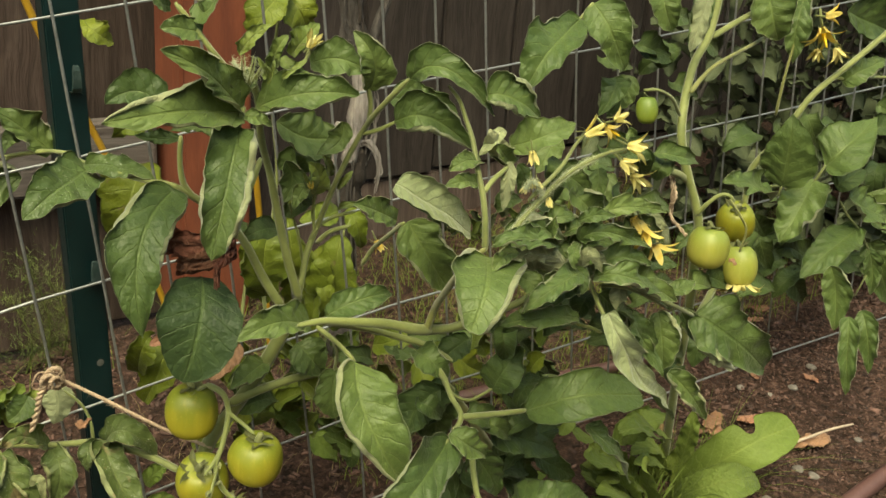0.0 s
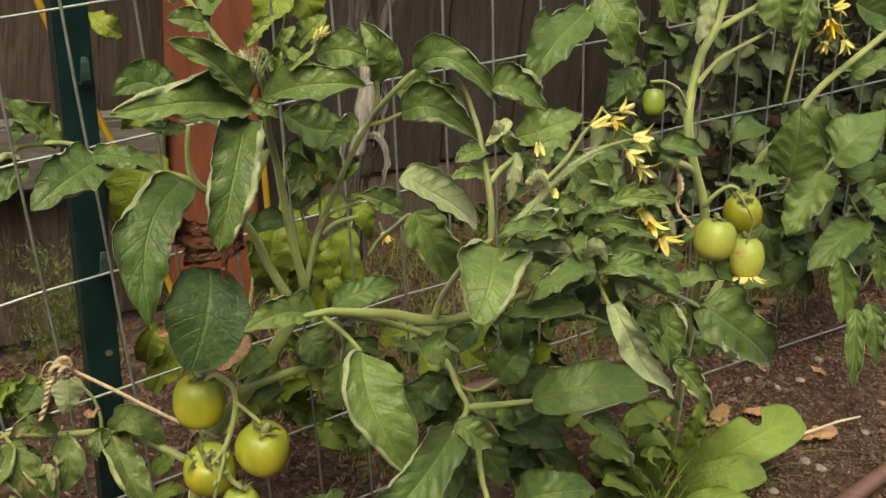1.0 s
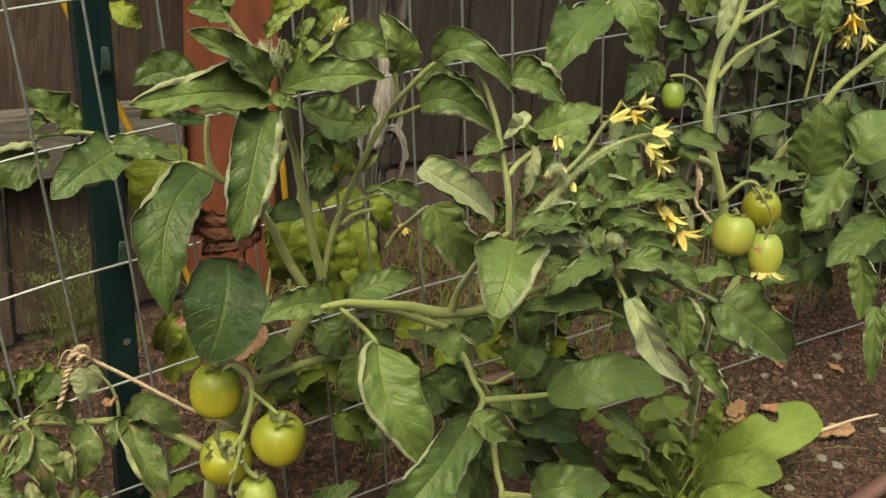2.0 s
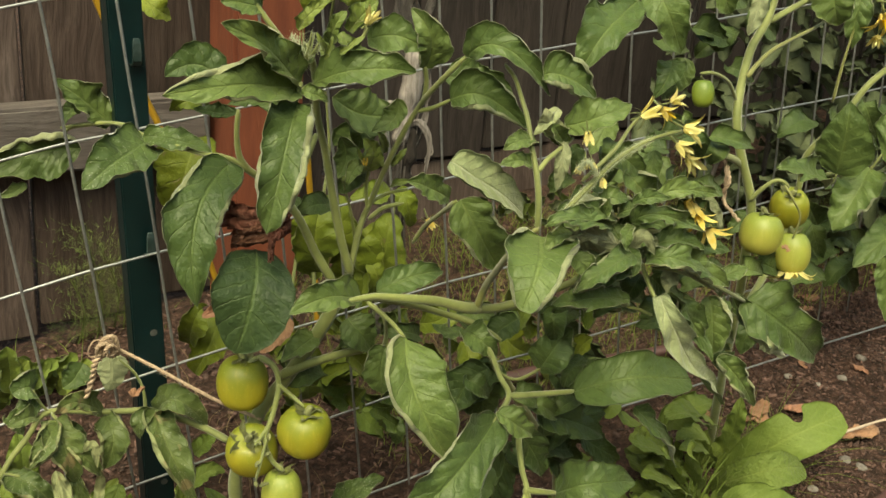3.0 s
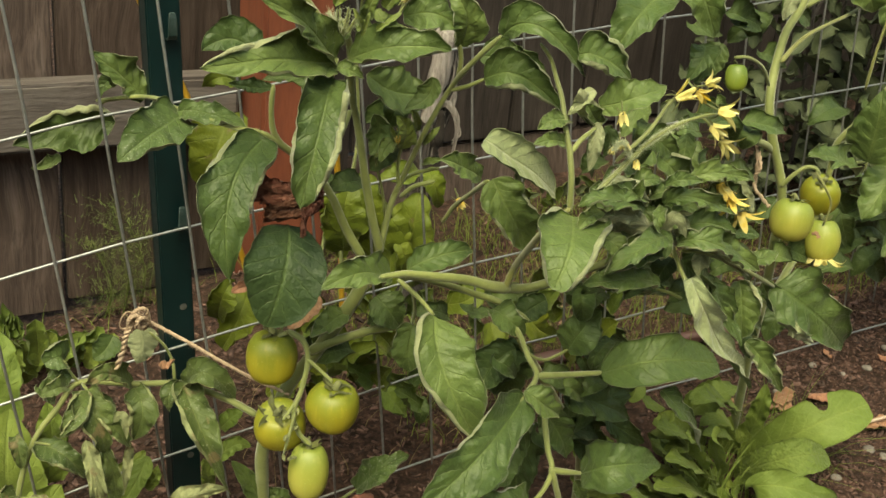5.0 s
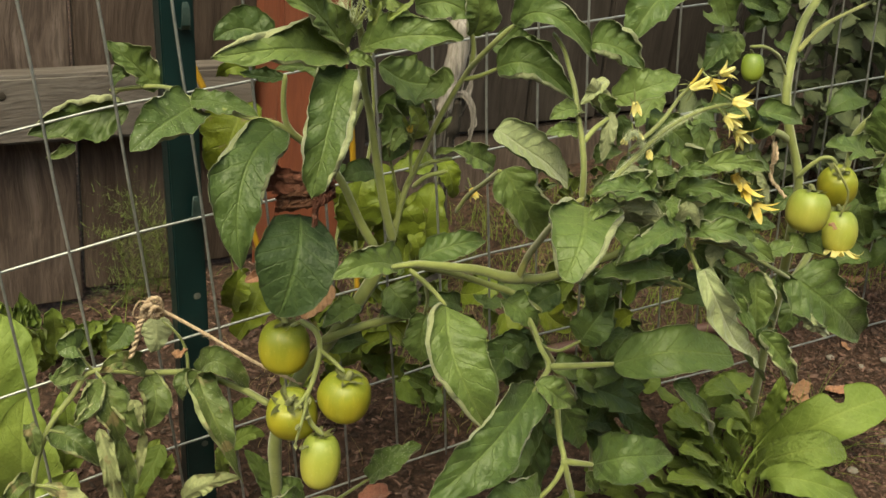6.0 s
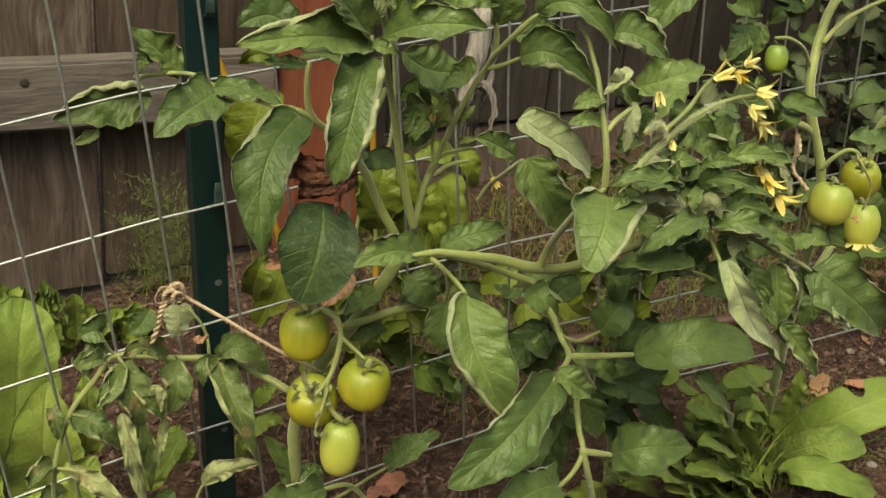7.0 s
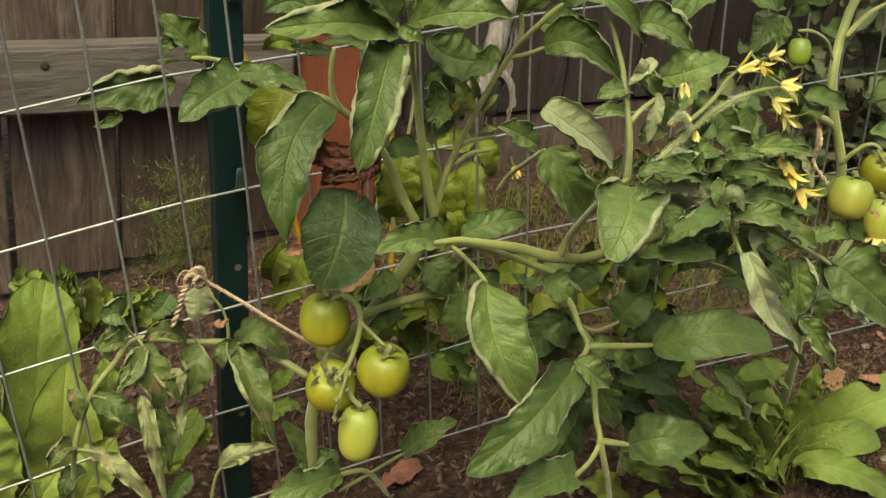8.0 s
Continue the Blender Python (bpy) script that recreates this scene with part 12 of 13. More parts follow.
leaf(weed_right, (0.4400, -0.1300, 0.0410), (0.3960, -0.1400, 0.0830), (0.3580, -0.1400, 0.1070), (-0.2835, -0.2616, 0.9226), 0.0227, 0.0227, 8, 8, 6, 6, wave=0.012, teeth=0.05, notches=14, quilt=0.5, warped=0.5, rim=12, blunt=0.85, top=WEED, under=WEED)
leaf(weed_right, (0.4680, -0.1500, 0.0150), (0.4010, -0.1600, 0.0630), (0.3410, -0.1600, 0.0880), (-0.2746, -0.2435, 0.9302), 0.0213, 0.0213, 8, 8, 6, 6, wave=0.012, teeth=0.05, notches=14, quilt=0.5, warped=0.5, rim=12, blunt=0.85, top=WEED, under=WEED)
leaf(weed_right, (0.4470, -0.1600, 0.0110), (0.3760, -0.1700, 0.0550), (0.3220, -0.1700, 0.0740), (-0.2588, -0.2343, 0.9371), 0.0224, 0.0224, 8, 8, 6, 6, wave=0.012, teeth=0.05, notches=14, quilt=0.5, warped=0.5, rim=12, top=WEED, under=WEED)
leaf(weed_right, (0.4680, -0.1500, -0.0060), (0.4230, -0.1550, 0.0340), (0.3890, -0.1550, 0.0570), (-0.2691, -0.2331, 0.9345), 0.0188, 0.0188, 8, 8, 6, 6, wave=0.012, teeth=0.05, notches=14, quilt=0.5, warped=0.5, rim=12, top=WEED, under=WEED)
leaf(weed_right, (0.4930, -0.1150, 0.0010), (0.4680, -0.1200, 0.0560), (0.4690, -0.1200, 0.1030), (-0.3002, -0.2584, 0.9182), 0.0178, 0.0178, 8, 8, 6, 6, wave=0.012, teeth=0.05, notches=14, quilt=0.5, warped=0.5, rim=12, top=WEED, under=WEED)
leaf(weed_right, (0.4690, -0.1150, 0.0140), (0.4410, -0.1200, 0.0650), (0.4280, -0.1200, 0.1010), (-0.2936, -0.2622, 0.9193), 0.0143, 0.0143, 8, 8, 6, 6, wave=0.012, teeth=0.05, notches=14, quilt=0.5, warped=0.5, rim=12, top=WEED, under=WEED)
leaf(weed_right, (0.4660, -0.1300, 0.0920), (0.4340, -0.1350, 0.1170), (0.4110, -0.1350, 0.1140), (-0.3180, -0.2800, 0.9058), 0.0123, 0.0123, 8, 8, 6, 6, wave=0.012, teeth=0.05, notches=14, quilt=0.5, warped=0.5, rim=12, top=WEED, under=WEED)
leaf(weed_right, (0.4350, -0.1000, 0.0130), (0.4060, -0.1050, 0.0590), (0.3760, -0.1050, 0.0960), (-0.2761, -0.2652, 0.9238), 0.0189, 0.0189, 8, 8, 6, 6, wave=0.012, teeth=0.05, notches=14, quilt=0.5, warped=0.5, rim=12, top=WEED, under=WEED)
leaf(weed_right, (0.4050, -0.1000, 0.0150), (0.3740, -0.1050, 0.0570), (0.3560, -0.1050, 0.0910), (-0.2615, -0.2634, 0.9286), 0.0170, 0.0170, 8, 8, 6, 6, wave=0.012, teeth=0.05, notches=14, quilt=0.5, warped=0.5, rim=12, top=WEED, under=WEED)
leaf(weed_right, (0.3890, -0.1000, 0.1220), (0.3720, -0.1050, 0.1300), (0.3590, -0.1050, 0.1400), (-0.2975, -0.3006, 0.9062), 0.0119, 0.0119, 8, 8, 6, 6, wave=0.012, teeth=0.05, notches=14, quilt=0.5, warped=0.5, rim=12, blunt=0.7, top=WEED, under=WEED)
leaf(weed_right, (0.3480, -0.1000, 0.1530), (0.3500, -0.1050, 0.1480), (0.3450, -0.1050, 0.1380), (-0.2970, -0.3106, 0.9030), 0.0095, 0.0095, 8, 8, 6, 6, wave=0.012, teeth=0.05, notches=14, quilt=0.5, warped=0.5, rim=12, blunt=0.7, top=WEED, under=WEED)
leaf(weed_right, (0.4090, -0.1900, 0.0730), (0.4040, -0.1920, 0.0840), (0.4030, -0.1920, 0.0930), (-0.2864, -0.2394, 0.9277), 0.0049, 0.0049, 8, 8, 6, 6, wave=0.012, teeth=0.05, notches=14, quilt=0.5, warped=0.5, rim=12, blunt=0.8, nu=16, nv=5, top=WEED, under=WEED)
leaf(weed_right, (0.3990, -0.1800, 0.0900), (0.3950, -0.1820, 0.1010), (0.3950, -0.1820, 0.1110), (-0.2921, -0.2518, 0.9227), 0.0054, 0.0054, 8, 8, 6, 6, wave=0.012, teeth=0.05, notches=14, quilt=0.5, warped=0.5, rim=12, blunt=0.8, nu=16, nv=5, top=WEED, under=WEED)
leaf(weed_right, (0.3710, -0.1900, 0.0800), (0.3700, -0.1920, 0.0930), (0.3690, -0.1920, 0.1060), (-0.2759, -0.2427, 0.9300), 0.0054, 0.0054, 8, 8, 6, 6, wave=0.012, teeth=0.05, notches=14, quilt=0.5, warped=0.5, rim=12, blunt=0.8, nu=16, nv=5, top=WEED, under=WEED)
leaf(weed_right, (0.4250, -0.1900, 0.0550), (0.4150, -0.1920, 0.0760), (0.4130, -0.1920, 0.0950), (-0.2869, -0.2360, 0.9284), 0.0050, 0.0050, 8, 8, 6, 6, wave=0.012, teeth=0.05, notches=14, quilt=0.5, warped=0.5, rim=12, blunt=0.8, nu=16, nv=5, top=WEED, under=WEED)
leaf(weed_right, (0.4080, -0.1810, 0.0540), (0.3890, -0.1850, 0.0900), (0.3780, -0.1810, 0.1130), (-0.4357, -0.3770, 0.8174), 0.0007, 0.0007, 20, 20, 5, 5, wave=0.0, teeth=0.0, quilt=0.0, warped=0.2, rim=0, nu=10, nv=2, name="blade", top=WEED_DULL, under=WEED)
leaf(weed_right, (0.4260, -0.1780, 0.0460), (0.4280, -0.1820, 0.0800), (0.4540, -0.1780, 0.0960), (-0.4503, -0.3700, 0.8126), 0.0008, 0.0008, 20, 20, 5, 5, wave=0.0, teeth=0.0, quilt=0.0, warped=0.2, rim=0, nu=10, nv=2, name="blade", top=WEED, under=WEED)
leaf(weed_right, (0.4140, -0.1620, 0.0380), (0.3990, -0.1660, 0.0680), (0.3900, -0.1620, 0.0870), (-0.4281, -0.3770, 0.8213), 0.0008, 0.0008, 20, 20, 5, 5, wave=0.0, teeth=0.0, quilt=0.0, warped=0.2, rim=0, nu=10, nv=2, name="blade", top=WEED, under=WEED)
leaf(weed_right, (0.4360, -0.1530, 0.0260), (0.4320, -0.1570, 0.0580), (0.4470, -0.1530, 0.0740), (-0.4390, -0.3741, 0.8169), 0.0011, 0.0011, 20, 20, 5, 5, wave=0.0, teeth=0.0, quilt=0.0, warped=0.2, rim=0, nu=10, nv=2, name="blade", top=WEED_DULL, under=WEED)
leaf(weed_right, (0.4000, -0.1860, 0.0600), (0.4000, -0.1900, 0.0940), (0.4220, -0.1860, 0.1100), (-0.4439, -0.3746, 0.8140), 0.0011, 0.0011, 20, 20, 5, 5, wave=0.0, teeth=0.0, quilt=0.0, warped=0.2, rim=0, nu=10, nv=2, name="blade", top=WEED, under=WEED)
leaf(weed_right, (0.4200, -0.1720, 0.0440), (0.4040, -0.1760, 0.0750), (0.3940, -0.1720, 0.0950), (-0.4351, -0.3739, 0.8191), 0.0012, 0.0012, 20, 20, 5, 5, wave=0.0, teeth=0.0, quilt=0.0, warped=0.2, rim=0, nu=10, nv=2, name="blade", top=WEED, under=WEED)
leaf(weed_right, (0.4230, -0.1720, 0.0430), (0.4010, -0.1760, 0.0720), (0.3800, -0.1720, 0.0910), (-0.4321, -0.3730, 0.8210), 0.0010, 0.0010, 20, 20, 5, 5, wave=0.0, teeth=0.0, quilt=0.0, warped=0.2, rim=0, nu=10, nv=2, name="blade", top=WEED, under=WEED)
leaf(weed_right, (0.4130, -0.1790, 0.0510), (0.3980, -0.1830, 0.0810), (0.3910, -0.1790, 0.0990), (-0.4357, -0.3733, 0.8190), 0.0009, 0.0009, 20, 20, 5, 5, wave=0.0, teeth=0.0, quilt=0.0, warped=0.2, rim=0, nu=10, nv=2, name="blade", top=WEED, under=WEED)
leaf(weed_right, (0.3710, -0.1930, 0.0730), (0.3660, -0.1970, 0.0970), (0.3780, -0.1930, 0.1080), (-0.4284, -0.3759, 0.8217), 0.0011, 0.0011, 20, 20, 5, 5, wave=0.0, teeth=0.0, quilt=0.0, warped=0.2, rim=0, nu=10, nv=2, name="blade", top=WEED_DULL, under=WEED)
leaf(weed_right, (0.3980, -0.1770, 0.0540), (0.3910, -0.1810, 0.0930), (0.4010, -0.1770, 0.1160), (-0.4377, -0.3802, 0.8148), 0.0009, 0.0009, 20, 20, 5, 5, wave=0.0, teeth=0.0, quilt=0.0, warped=0.2, rim=0, nu=10, nv=2, name="blade", top=WEED_DULL, under=WEED)
leaf(weed_right, (0.4250, -0.1640, 0.0370), (0.4240, -0.1680, 0.0700), (0.4450, -0.1640, 0.0860), (-0.4419, -0.3740, 0.8154), 0.0007, 0.0007, 20, 20, 5, 5, wave=0.0, teeth=0.0, quilt=0.0, warped=0.2, rim=0, nu=10, nv=2, name="blade", top=WEED, under=WEED)
leaf(weed_right, (0.4110, -0.1710, 0.0460), (0.3840, -0.1750, 0.0800), (0.3530, -0.1710, 0.1050), (-0.4271, -0.3788, 0.8210), 0.0007, 0.0007, 20, 20, 5, 5, wave=0.0, teeth=0.0, quilt=0.0, warped=0.2, rim=0, nu=10, nv=2, name="blade", top=WEED, under=WEED)
leaf(weed_right, (0.3870, -0.1880, 0.0650), (0.3610, -0.1920, 0.1020), (0.3330, -0.1880, 0.1290), (-0.4276, -0.3814, 0.8195), 0.0008, 0.0008, 20, 20, 5, 5, wave=0.0, teeth=0.0, quilt=0.0, warped=0.2, rim=0, nu=10, nv=2, name="blade", top=WEED, under=WEED)
leaf(weed_right, (0.4320, -0.1640, 0.0350), (0.4230, -0.1680, 0.0620), (0.4250, -0.1640, 0.0760), (-0.4376, -0.3709, 0.8191), 0.0008, 0.0008, 20, 20, 5, 5, wave=0.0, teeth=0.0, quilt=0.0, warped=0.2, rim=0, nu=10, nv=2, name="blade", top=WEED_DULL, under=WEED)
leaf(weed_right, (0.4300, -0.1600, 0.0320), (0.4170, -0.1640, 0.0820), (0.4180, -0.1600, 0.1120), (-0.4437, -0.3818, 0.8108), 0.0009, 0.0009, 20, 20, 5, 5, wave=0.0, teeth=0.0, quilt=0.0, warped=0.2, rim=0, nu=10, nv=2, name="blade", top=WEED, under=WEED)
leaf(weed_right, (0.3970, -0.1930, 0.0660), (0.3680, -0.1970, 0.1160), (0.3400, -0.1930, 0.1520), (-0.4390, -0.3840, 0.8123), 0.0008, 0.0008, 20, 20, 5, 5, wave=0.0, teeth=0.0, quilt=0.0, warped=0.2, rim=0, nu=10, nv=2, name="blade", top=WEED_DULL, under=WEED)
leaf(weed_right, (0.4150, -0.1820, 0.0530), (0.4000, -0.1860, 0.0900), (0.3930, -0.1820, 0.1130), (-0.4415, -0.3752, 0.8151), 0.0009, 0.0009, 20, 20, 5, 5, wave=0.0, teeth=0.0, quilt=0.0, warped=0.2, rim=0, nu=10, nv=2, name="blade", top=WEED_DULL, under=WEED)
leaf(weed_right, (0.4070, -0.1750, 0.0500), (0.4000, -0.1790, 0.0750), (0.4070, -0.1750, 0.0880), (-0.4334, -0.3727, 0.8205), 0.0009, 0.0009, 20, 20, 5, 5, wave=0.0, teeth=0.0, quilt=0.0, warped=0.2, rim=0, nu=10, nv=2, name="blade", top=WEED_DULL, under=WEED)
leaf(weed_right, (0.4360, -0.1670, 0.0360), (0.4110, -0.1710, 0.0810), (0.3890, -0.1670, 0.1130), (-0.4410, -0.3783, 0.8139), 0.0010, 0.0010, 20, 20, 5, 5, wave=0.0, teeth=0.0, quilt=0.0, warped=0.2, rim=0, nu=10, nv=2, name="blade", top=WEED, under=WEED)
leaf(weed_right, (0.4010, -0.1820, 0.0560), (0.3700, -0.1860, 0.0950), (0.3360, -0.1820, 0.1240), (-0.4283, -0.3807, 0.8195), 0.0007, 0.0007, 20, 20, 5, 5, wave=0.0, teeth=0.0, quilt=0.0, warped=0.2, rim=0, nu=10, nv=2, name="blade", top=WEED, under=WEED)
leaf(weed_right, (0.3820, -0.1870, 0.0650), (0.3650, -0.1910, 0.0990), (0.3530, -0.1870, 0.1190), (-0.4281, -0.3802, 0.8198), 0.0007, 0.0007, 20, 20, 5, 5, wave=0.0, teeth=0.0, quilt=0.0, warped=0.2, rim=0, nu=10, nv=2, name="blade", top=WEED_DULL, under=WEED)
leaf(weed_right, (0.4250, -0.1680, 0.0400), (0.4260, -0.1720, 0.0850), (0.4530, -0.1680, 0.1100), (-0.4505, -0.3777, 0.8089), 0.0010, 0.0010, 20, 20, 5, 5, wave=0.0, teeth=0.0, quilt=0.0, warped=0.2, rim=0, nu=10, nv=2, name="blade", top=WEED, under=WEED)
leaf(weed_right, (0.4120, -0.1680, 0.0440), (0.3920, -0.1720, 0.0880), (0.3790, -0.1680, 0.1160), (-0.4348, -0.3829, 0.8151), 0.0009, 0.0009, 20, 20, 5, 5, wave=0.0, teeth=0.0, quilt=0.0, warped=0.2, rim=0, nu=10, nv=2, name="blade", top=WEED, under=WEED)
leaf(weed_right, (0.3890, -0.1910, 0.0660), (0.3840, -0.1950, 0.1090), (0.3980, -0.1910, 0.1340), (-0.4437, -0.3801, 0.8116), 0.0011, 0.0011, 20, 20, 5, 5, wave=0.0, teeth=0.0, quilt=0.0, warped=0.2, rim=0, nu=10, nv=2, name="blade", top=WEED_DULL, under=WEED)
leaf(weed_right, (0.4290, -0.1590, 0.0320), (0.4250, -0.1630, 0.0740), (0.4420, -0.1590, 0.0970), (-0.4437, -0.3782, 0.8125), 0.0009, 0.0009, 20, 20, 5, 5, wave=0.0, teeth=0.0, quilt=0.0, warped=0.2, rim=0, nu=10, nv=2, name="blade", top=WEED_DULL, under=WEED)
leaf(weed_right, (0.3880, -0.1500, 0.1090), (0.3560, -0.1550, 0.1350), (0.3330, -0.1550, 0.1450), (-0.1742, -0.1668, 0.9705), 0.0159, 0.0159, 8, 8, 6, 6, wave=0.012, teeth=0.05, notches=14, quilt=0.5, warped=0.5, rim=12, top=WEED, under=WEED, blunt=0.6)
leaf(weed_right, (0.4300, -0.1600, 0.1420), (0.3920, -0.1650, 0.1680), (0.3580, -0.1650, 0.1730), (-0.2070, -0.1845, 0.9608), 0.0138, 0.0138, 8, 8, 6, 6, wave=0.012, teeth=0.05, notches=14, quilt=0.5, warped=0.5, rim=12, top=WEED, under=WEED, blunt=0.8)
leaf(weed_right, (0.4300, -0.1500, 0.0720), (0.3840, -0.1550, 0.1060), (0.3500, -0.1550, 0.1140), (-0.1681, -0.1541, 0.9736), 0.0153, 0.0153, 8, 8, 6, 6, wave=0.012, teeth=0.05, notches=14, quilt=0.5, warped=0.5, rim=12, top=WEED, under=WEED)
leaf(weed_right, (0.4540, -0.1500, 0.0890), (0.4200, -0.1550, 0.1160), (0.3960, -0.1550, 0.1200), (-0.1875, -0.1631, 0.9686), 0.0111, 0.0111, 8, 8, 6, 6, wave=0.012, teeth=0.05, notches=14, quilt=0.5, warped=0.5, rim=12, top=WEED, under=WEED)
leaf(weed_right, (0.4060, -0.1700, 0.0630), (0.3580, -0.1750, 0.0980), (0.3230, -0.1750, 0.1080), (-0.1510, -0.1393, 0.9787), 0.0139, 0.0139, 8, 8, 6, 6, wave=0.012, teeth=0.05, notches=14, quilt=0.5, warped=0.5, rim=12, top=WEED, under=WEED)
leaf(weed_right, (0.3770, -0.1800, 0.0590), (0.3290, -0.1850, 0.0890), (0.2950, -0.1850, 0.0980), (-0.1330, -0.1264, 0.9830), 0.0147, 0.0147, 8, 8, 6, 6, wave=0.012, teeth=0.05, notches=14, quilt=0.5, warped=0.5, rim=12, top=WEED, under=WEED)
leaf(weed_right, (0.4270, -0.1900, 0.0480), (0.3870, -0.1950, 0.0820), (0.3590, -0.1950, 0.0930), (-0.1501, -0.1280, 0.9803), 0.0130, 0.0130, 8, 8, 6, 6, wave=0.012, teeth=0.05, notches=14, quilt=0.5, warped=0.5, rim=12, top=WEED, under=WEED)
leaf(weed_right, (0.3720, -0.2000, 0.1050), (0.3280, -0.2100, 0.1400), (0.2980, -0.2100, 0.1540), (-0.1594, -0.1452, 0.9765), 0.0161, 0.0161, 8, 8, 6, 6, wave=0.012, teeth=0.06, notches=14, quilt=0.5, warped=0.5, rim=12, top=WEED, under=WEED, blunt=0.8)
leaf(weed_right, (0.3840, -0.2000, 0.0770), (0.3280, -0.2100, 0.1150), (0.2910, -0.2100, 0.1270), (-0.1440, -0.1312, 0.9808), 0.0153, 0.0153, 8, 8, 6, 6, wave=0.012, teeth=0.06, notches=14, quilt=0.5, warped=0.5, rim=12, top=WEED, under=WEED, blunt=0.8)
leaf(weed_right, (0.3690, -0.1900, 0.1120), (0.3390, -0.2000, 0.1500), (0.3270, -0.2000, 0.1710), (-0.1714, -0.1562, 0.9727), 0.0112, 0.0112, 8, 8, 6, 6, wave=0.012, teeth=0.06, notches=14, quilt=0.5, warped=0.5, rim=12, top=WEED, under=WEED)
leaf(weed_right, (0.3910, -0.1900, 0.1000), (0.3670, -0.2000, 0.1430), (0.3610, -0.2000, 0.1660), (-0.1785, -0.1555, 0.9716), 0.0104, 0.0104, 8, 8, 6, 6, wave=0.012, teeth=0.06, notches=14, quilt=0.5, warped=0.5, rim=12, top=WEED, under=WEED)
leaf(weed_right, (0.3520, -0.1900, 0.1400), (0.3170, -0.2000, 0.1700), (0.2930, -0.2000, 0.1810), (-0.1749, -0.1652, 0.9706), 0.0138, 0.0138, 8, 8, 6, 6, wave=0.012, teeth=0.06, notches=14, quilt=0.5, warped=0.5, rim=12, top=WEED, under=WEED, blunt=0.6)
leaf(weed_right, (0.3050, -0.2000, 0.0970), (0.2720, -0.2100, 0.1280), (0.2490, -0.2100, 0.1390), (-0.1289, -0.1294, 0.9832), 0.0137, 0.0137, 8, 8, 6, 6, wave=0.012, teeth=0.06, notches=14, quilt=0.5, warped=0.5, rim=12, top=WEED, under=WEED, blunt=0.8)
leaf(weed_right, (0.4000, -0.1800, 0.1580), (0.3620, -0.1900, 0.1860), (0.3340, -0.1900, 0.1900), (-0.2045, -0.1827, 0.9617), 0.0122, 0.0122, 8, 8, 6, 6, wave=0.012, teeth=0.06, notches=14, quilt=0.5, warped=0.5, rim=12, top=WEED, under=WEED, blunt=0.8)
leaf(weed_right, (0.3770, -0.2000, 0.0290), (0.3180, -0.2100, 0.0840), (0.2710, -0.2100, 0.1140), (-0.0911, -0.0840, 0.9923), 0.0155, 0.0155, 8, 8, 6, 6, wave=0.012, teeth=0.06, notches=14, quilt=0.5, warped=0.5, rim=12, blunt=0.85, top=WEED, under=WEED)
leaf(weed_right, (0.3870, -0.1800, 0.0300), (0.3400, -0.1900, 0.0850), (0.3090, -0.1900, 0.1200), (-0.1039, -0.0957, 0.9900), 0.0138, 0.0138, 8, 8, 6, 6, wave=0.012, teeth=0.06, notches=14, quilt=0.5, warped=0.5, rim=12, blunt=0.85, top=WEED, under=WEED)
leaf(weed_right, (0.3570, -0.2100, 0.0230), (0.2960, -0.2200, 0.0760), (0.2540, -0.2200, 0.1020), (-0.0759, -0.0713, 0.9946), 0.0163, 0.0163, 8, 8, 6, 6, wave=0.012, teeth=0.06, notches=14, quilt=0.5, warped=0.5, rim=12, blunt=0.85, top=WEED, under=WEED)
leaf(weed_right, (0.3960, -0.2000, 0.0100), (0.3500, -0.2100, 0.0690), (0.3270, -0.2100, 0.1060), (-0.0943, -0.0826, 0.9921), 0.0138, 0.0138, 8, 8, 6, 6, wave=0.012, teeth=0.06, notches=14, quilt=0.5, warped=0.5, rim=12, blunt=0.85, top=WEED, under=WEED)
leaf(weed_right, (0.4230, -0.1800, -0.0000), (0.4000, -0.1900, 0.0540), (0.4000, -0.1900, 0.0850), (-0.1078, -0.0907, 0.9900), 0.0123, 0.0123, 8, 8, 6, 6, wave=0.012, teeth=0.06, notches=14, quilt=0.5, warped=0.5, rim=12, blunt=0.85, top=WEED, under=WEED)
leaf(weed_right, (0.3480, -0.1800, 0.0720), (0.3080, -0.1900, 0.1110), (0.2810, -0.1900, 0.1290), (-0.1074, -0.1043, 0.9887), 0.0133, 0.0133, 8, 8, 6, 6, wave=0.012, teeth=0.06, notches=14, quilt=0.5, warped=0.5, rim=12, blunt=0.85, top=WEED, under=WEED)
leaf(weed_right, (0.3270, -0.1900, 0.0210), (0.2830, -0.2000, 0.0700), (0.2470, -0.2000, 0.0950), (-0.0722, -0.0720, 0.9948), 0.0154, 0.0154, 8, 8, 6, 6, wave=0.012, teeth=0.06, notches=14, quilt=0.5, warped=0.5, rim=12, blunt=0.85, top=WEED, under=WEED)
leaf(weed_right, (0.3640, -0.1700, 0.0930), (0.3270, -0.1800, 0.1330), (0.3060, -0.1800, 0.1520), (-0.1293, -0.1239, 0.9838), 0.0113, 0.0113, 8, 8, 6, 6, wave=0.012, teeth=0.06, notches=14, quilt=0.5, warped=0.5, rim=12, blunt=0.85, top=WEED, under=WEED)
leaf(weed_right, (0.4320, -0.1670, 0.0370), (0.4010, -0.1710, 0.0830), (0.3690, -0.1670, 0.1170), (-0.4369, -0.3803, 0.8152), 0.0011, 0.0011, 20, 20, 5, 5, wave=0.0, teeth=0.0, quilt=0.0, warped=0.2, rim=0, nu=10, nv=2, name="blade", top=WEED, under=WEED)


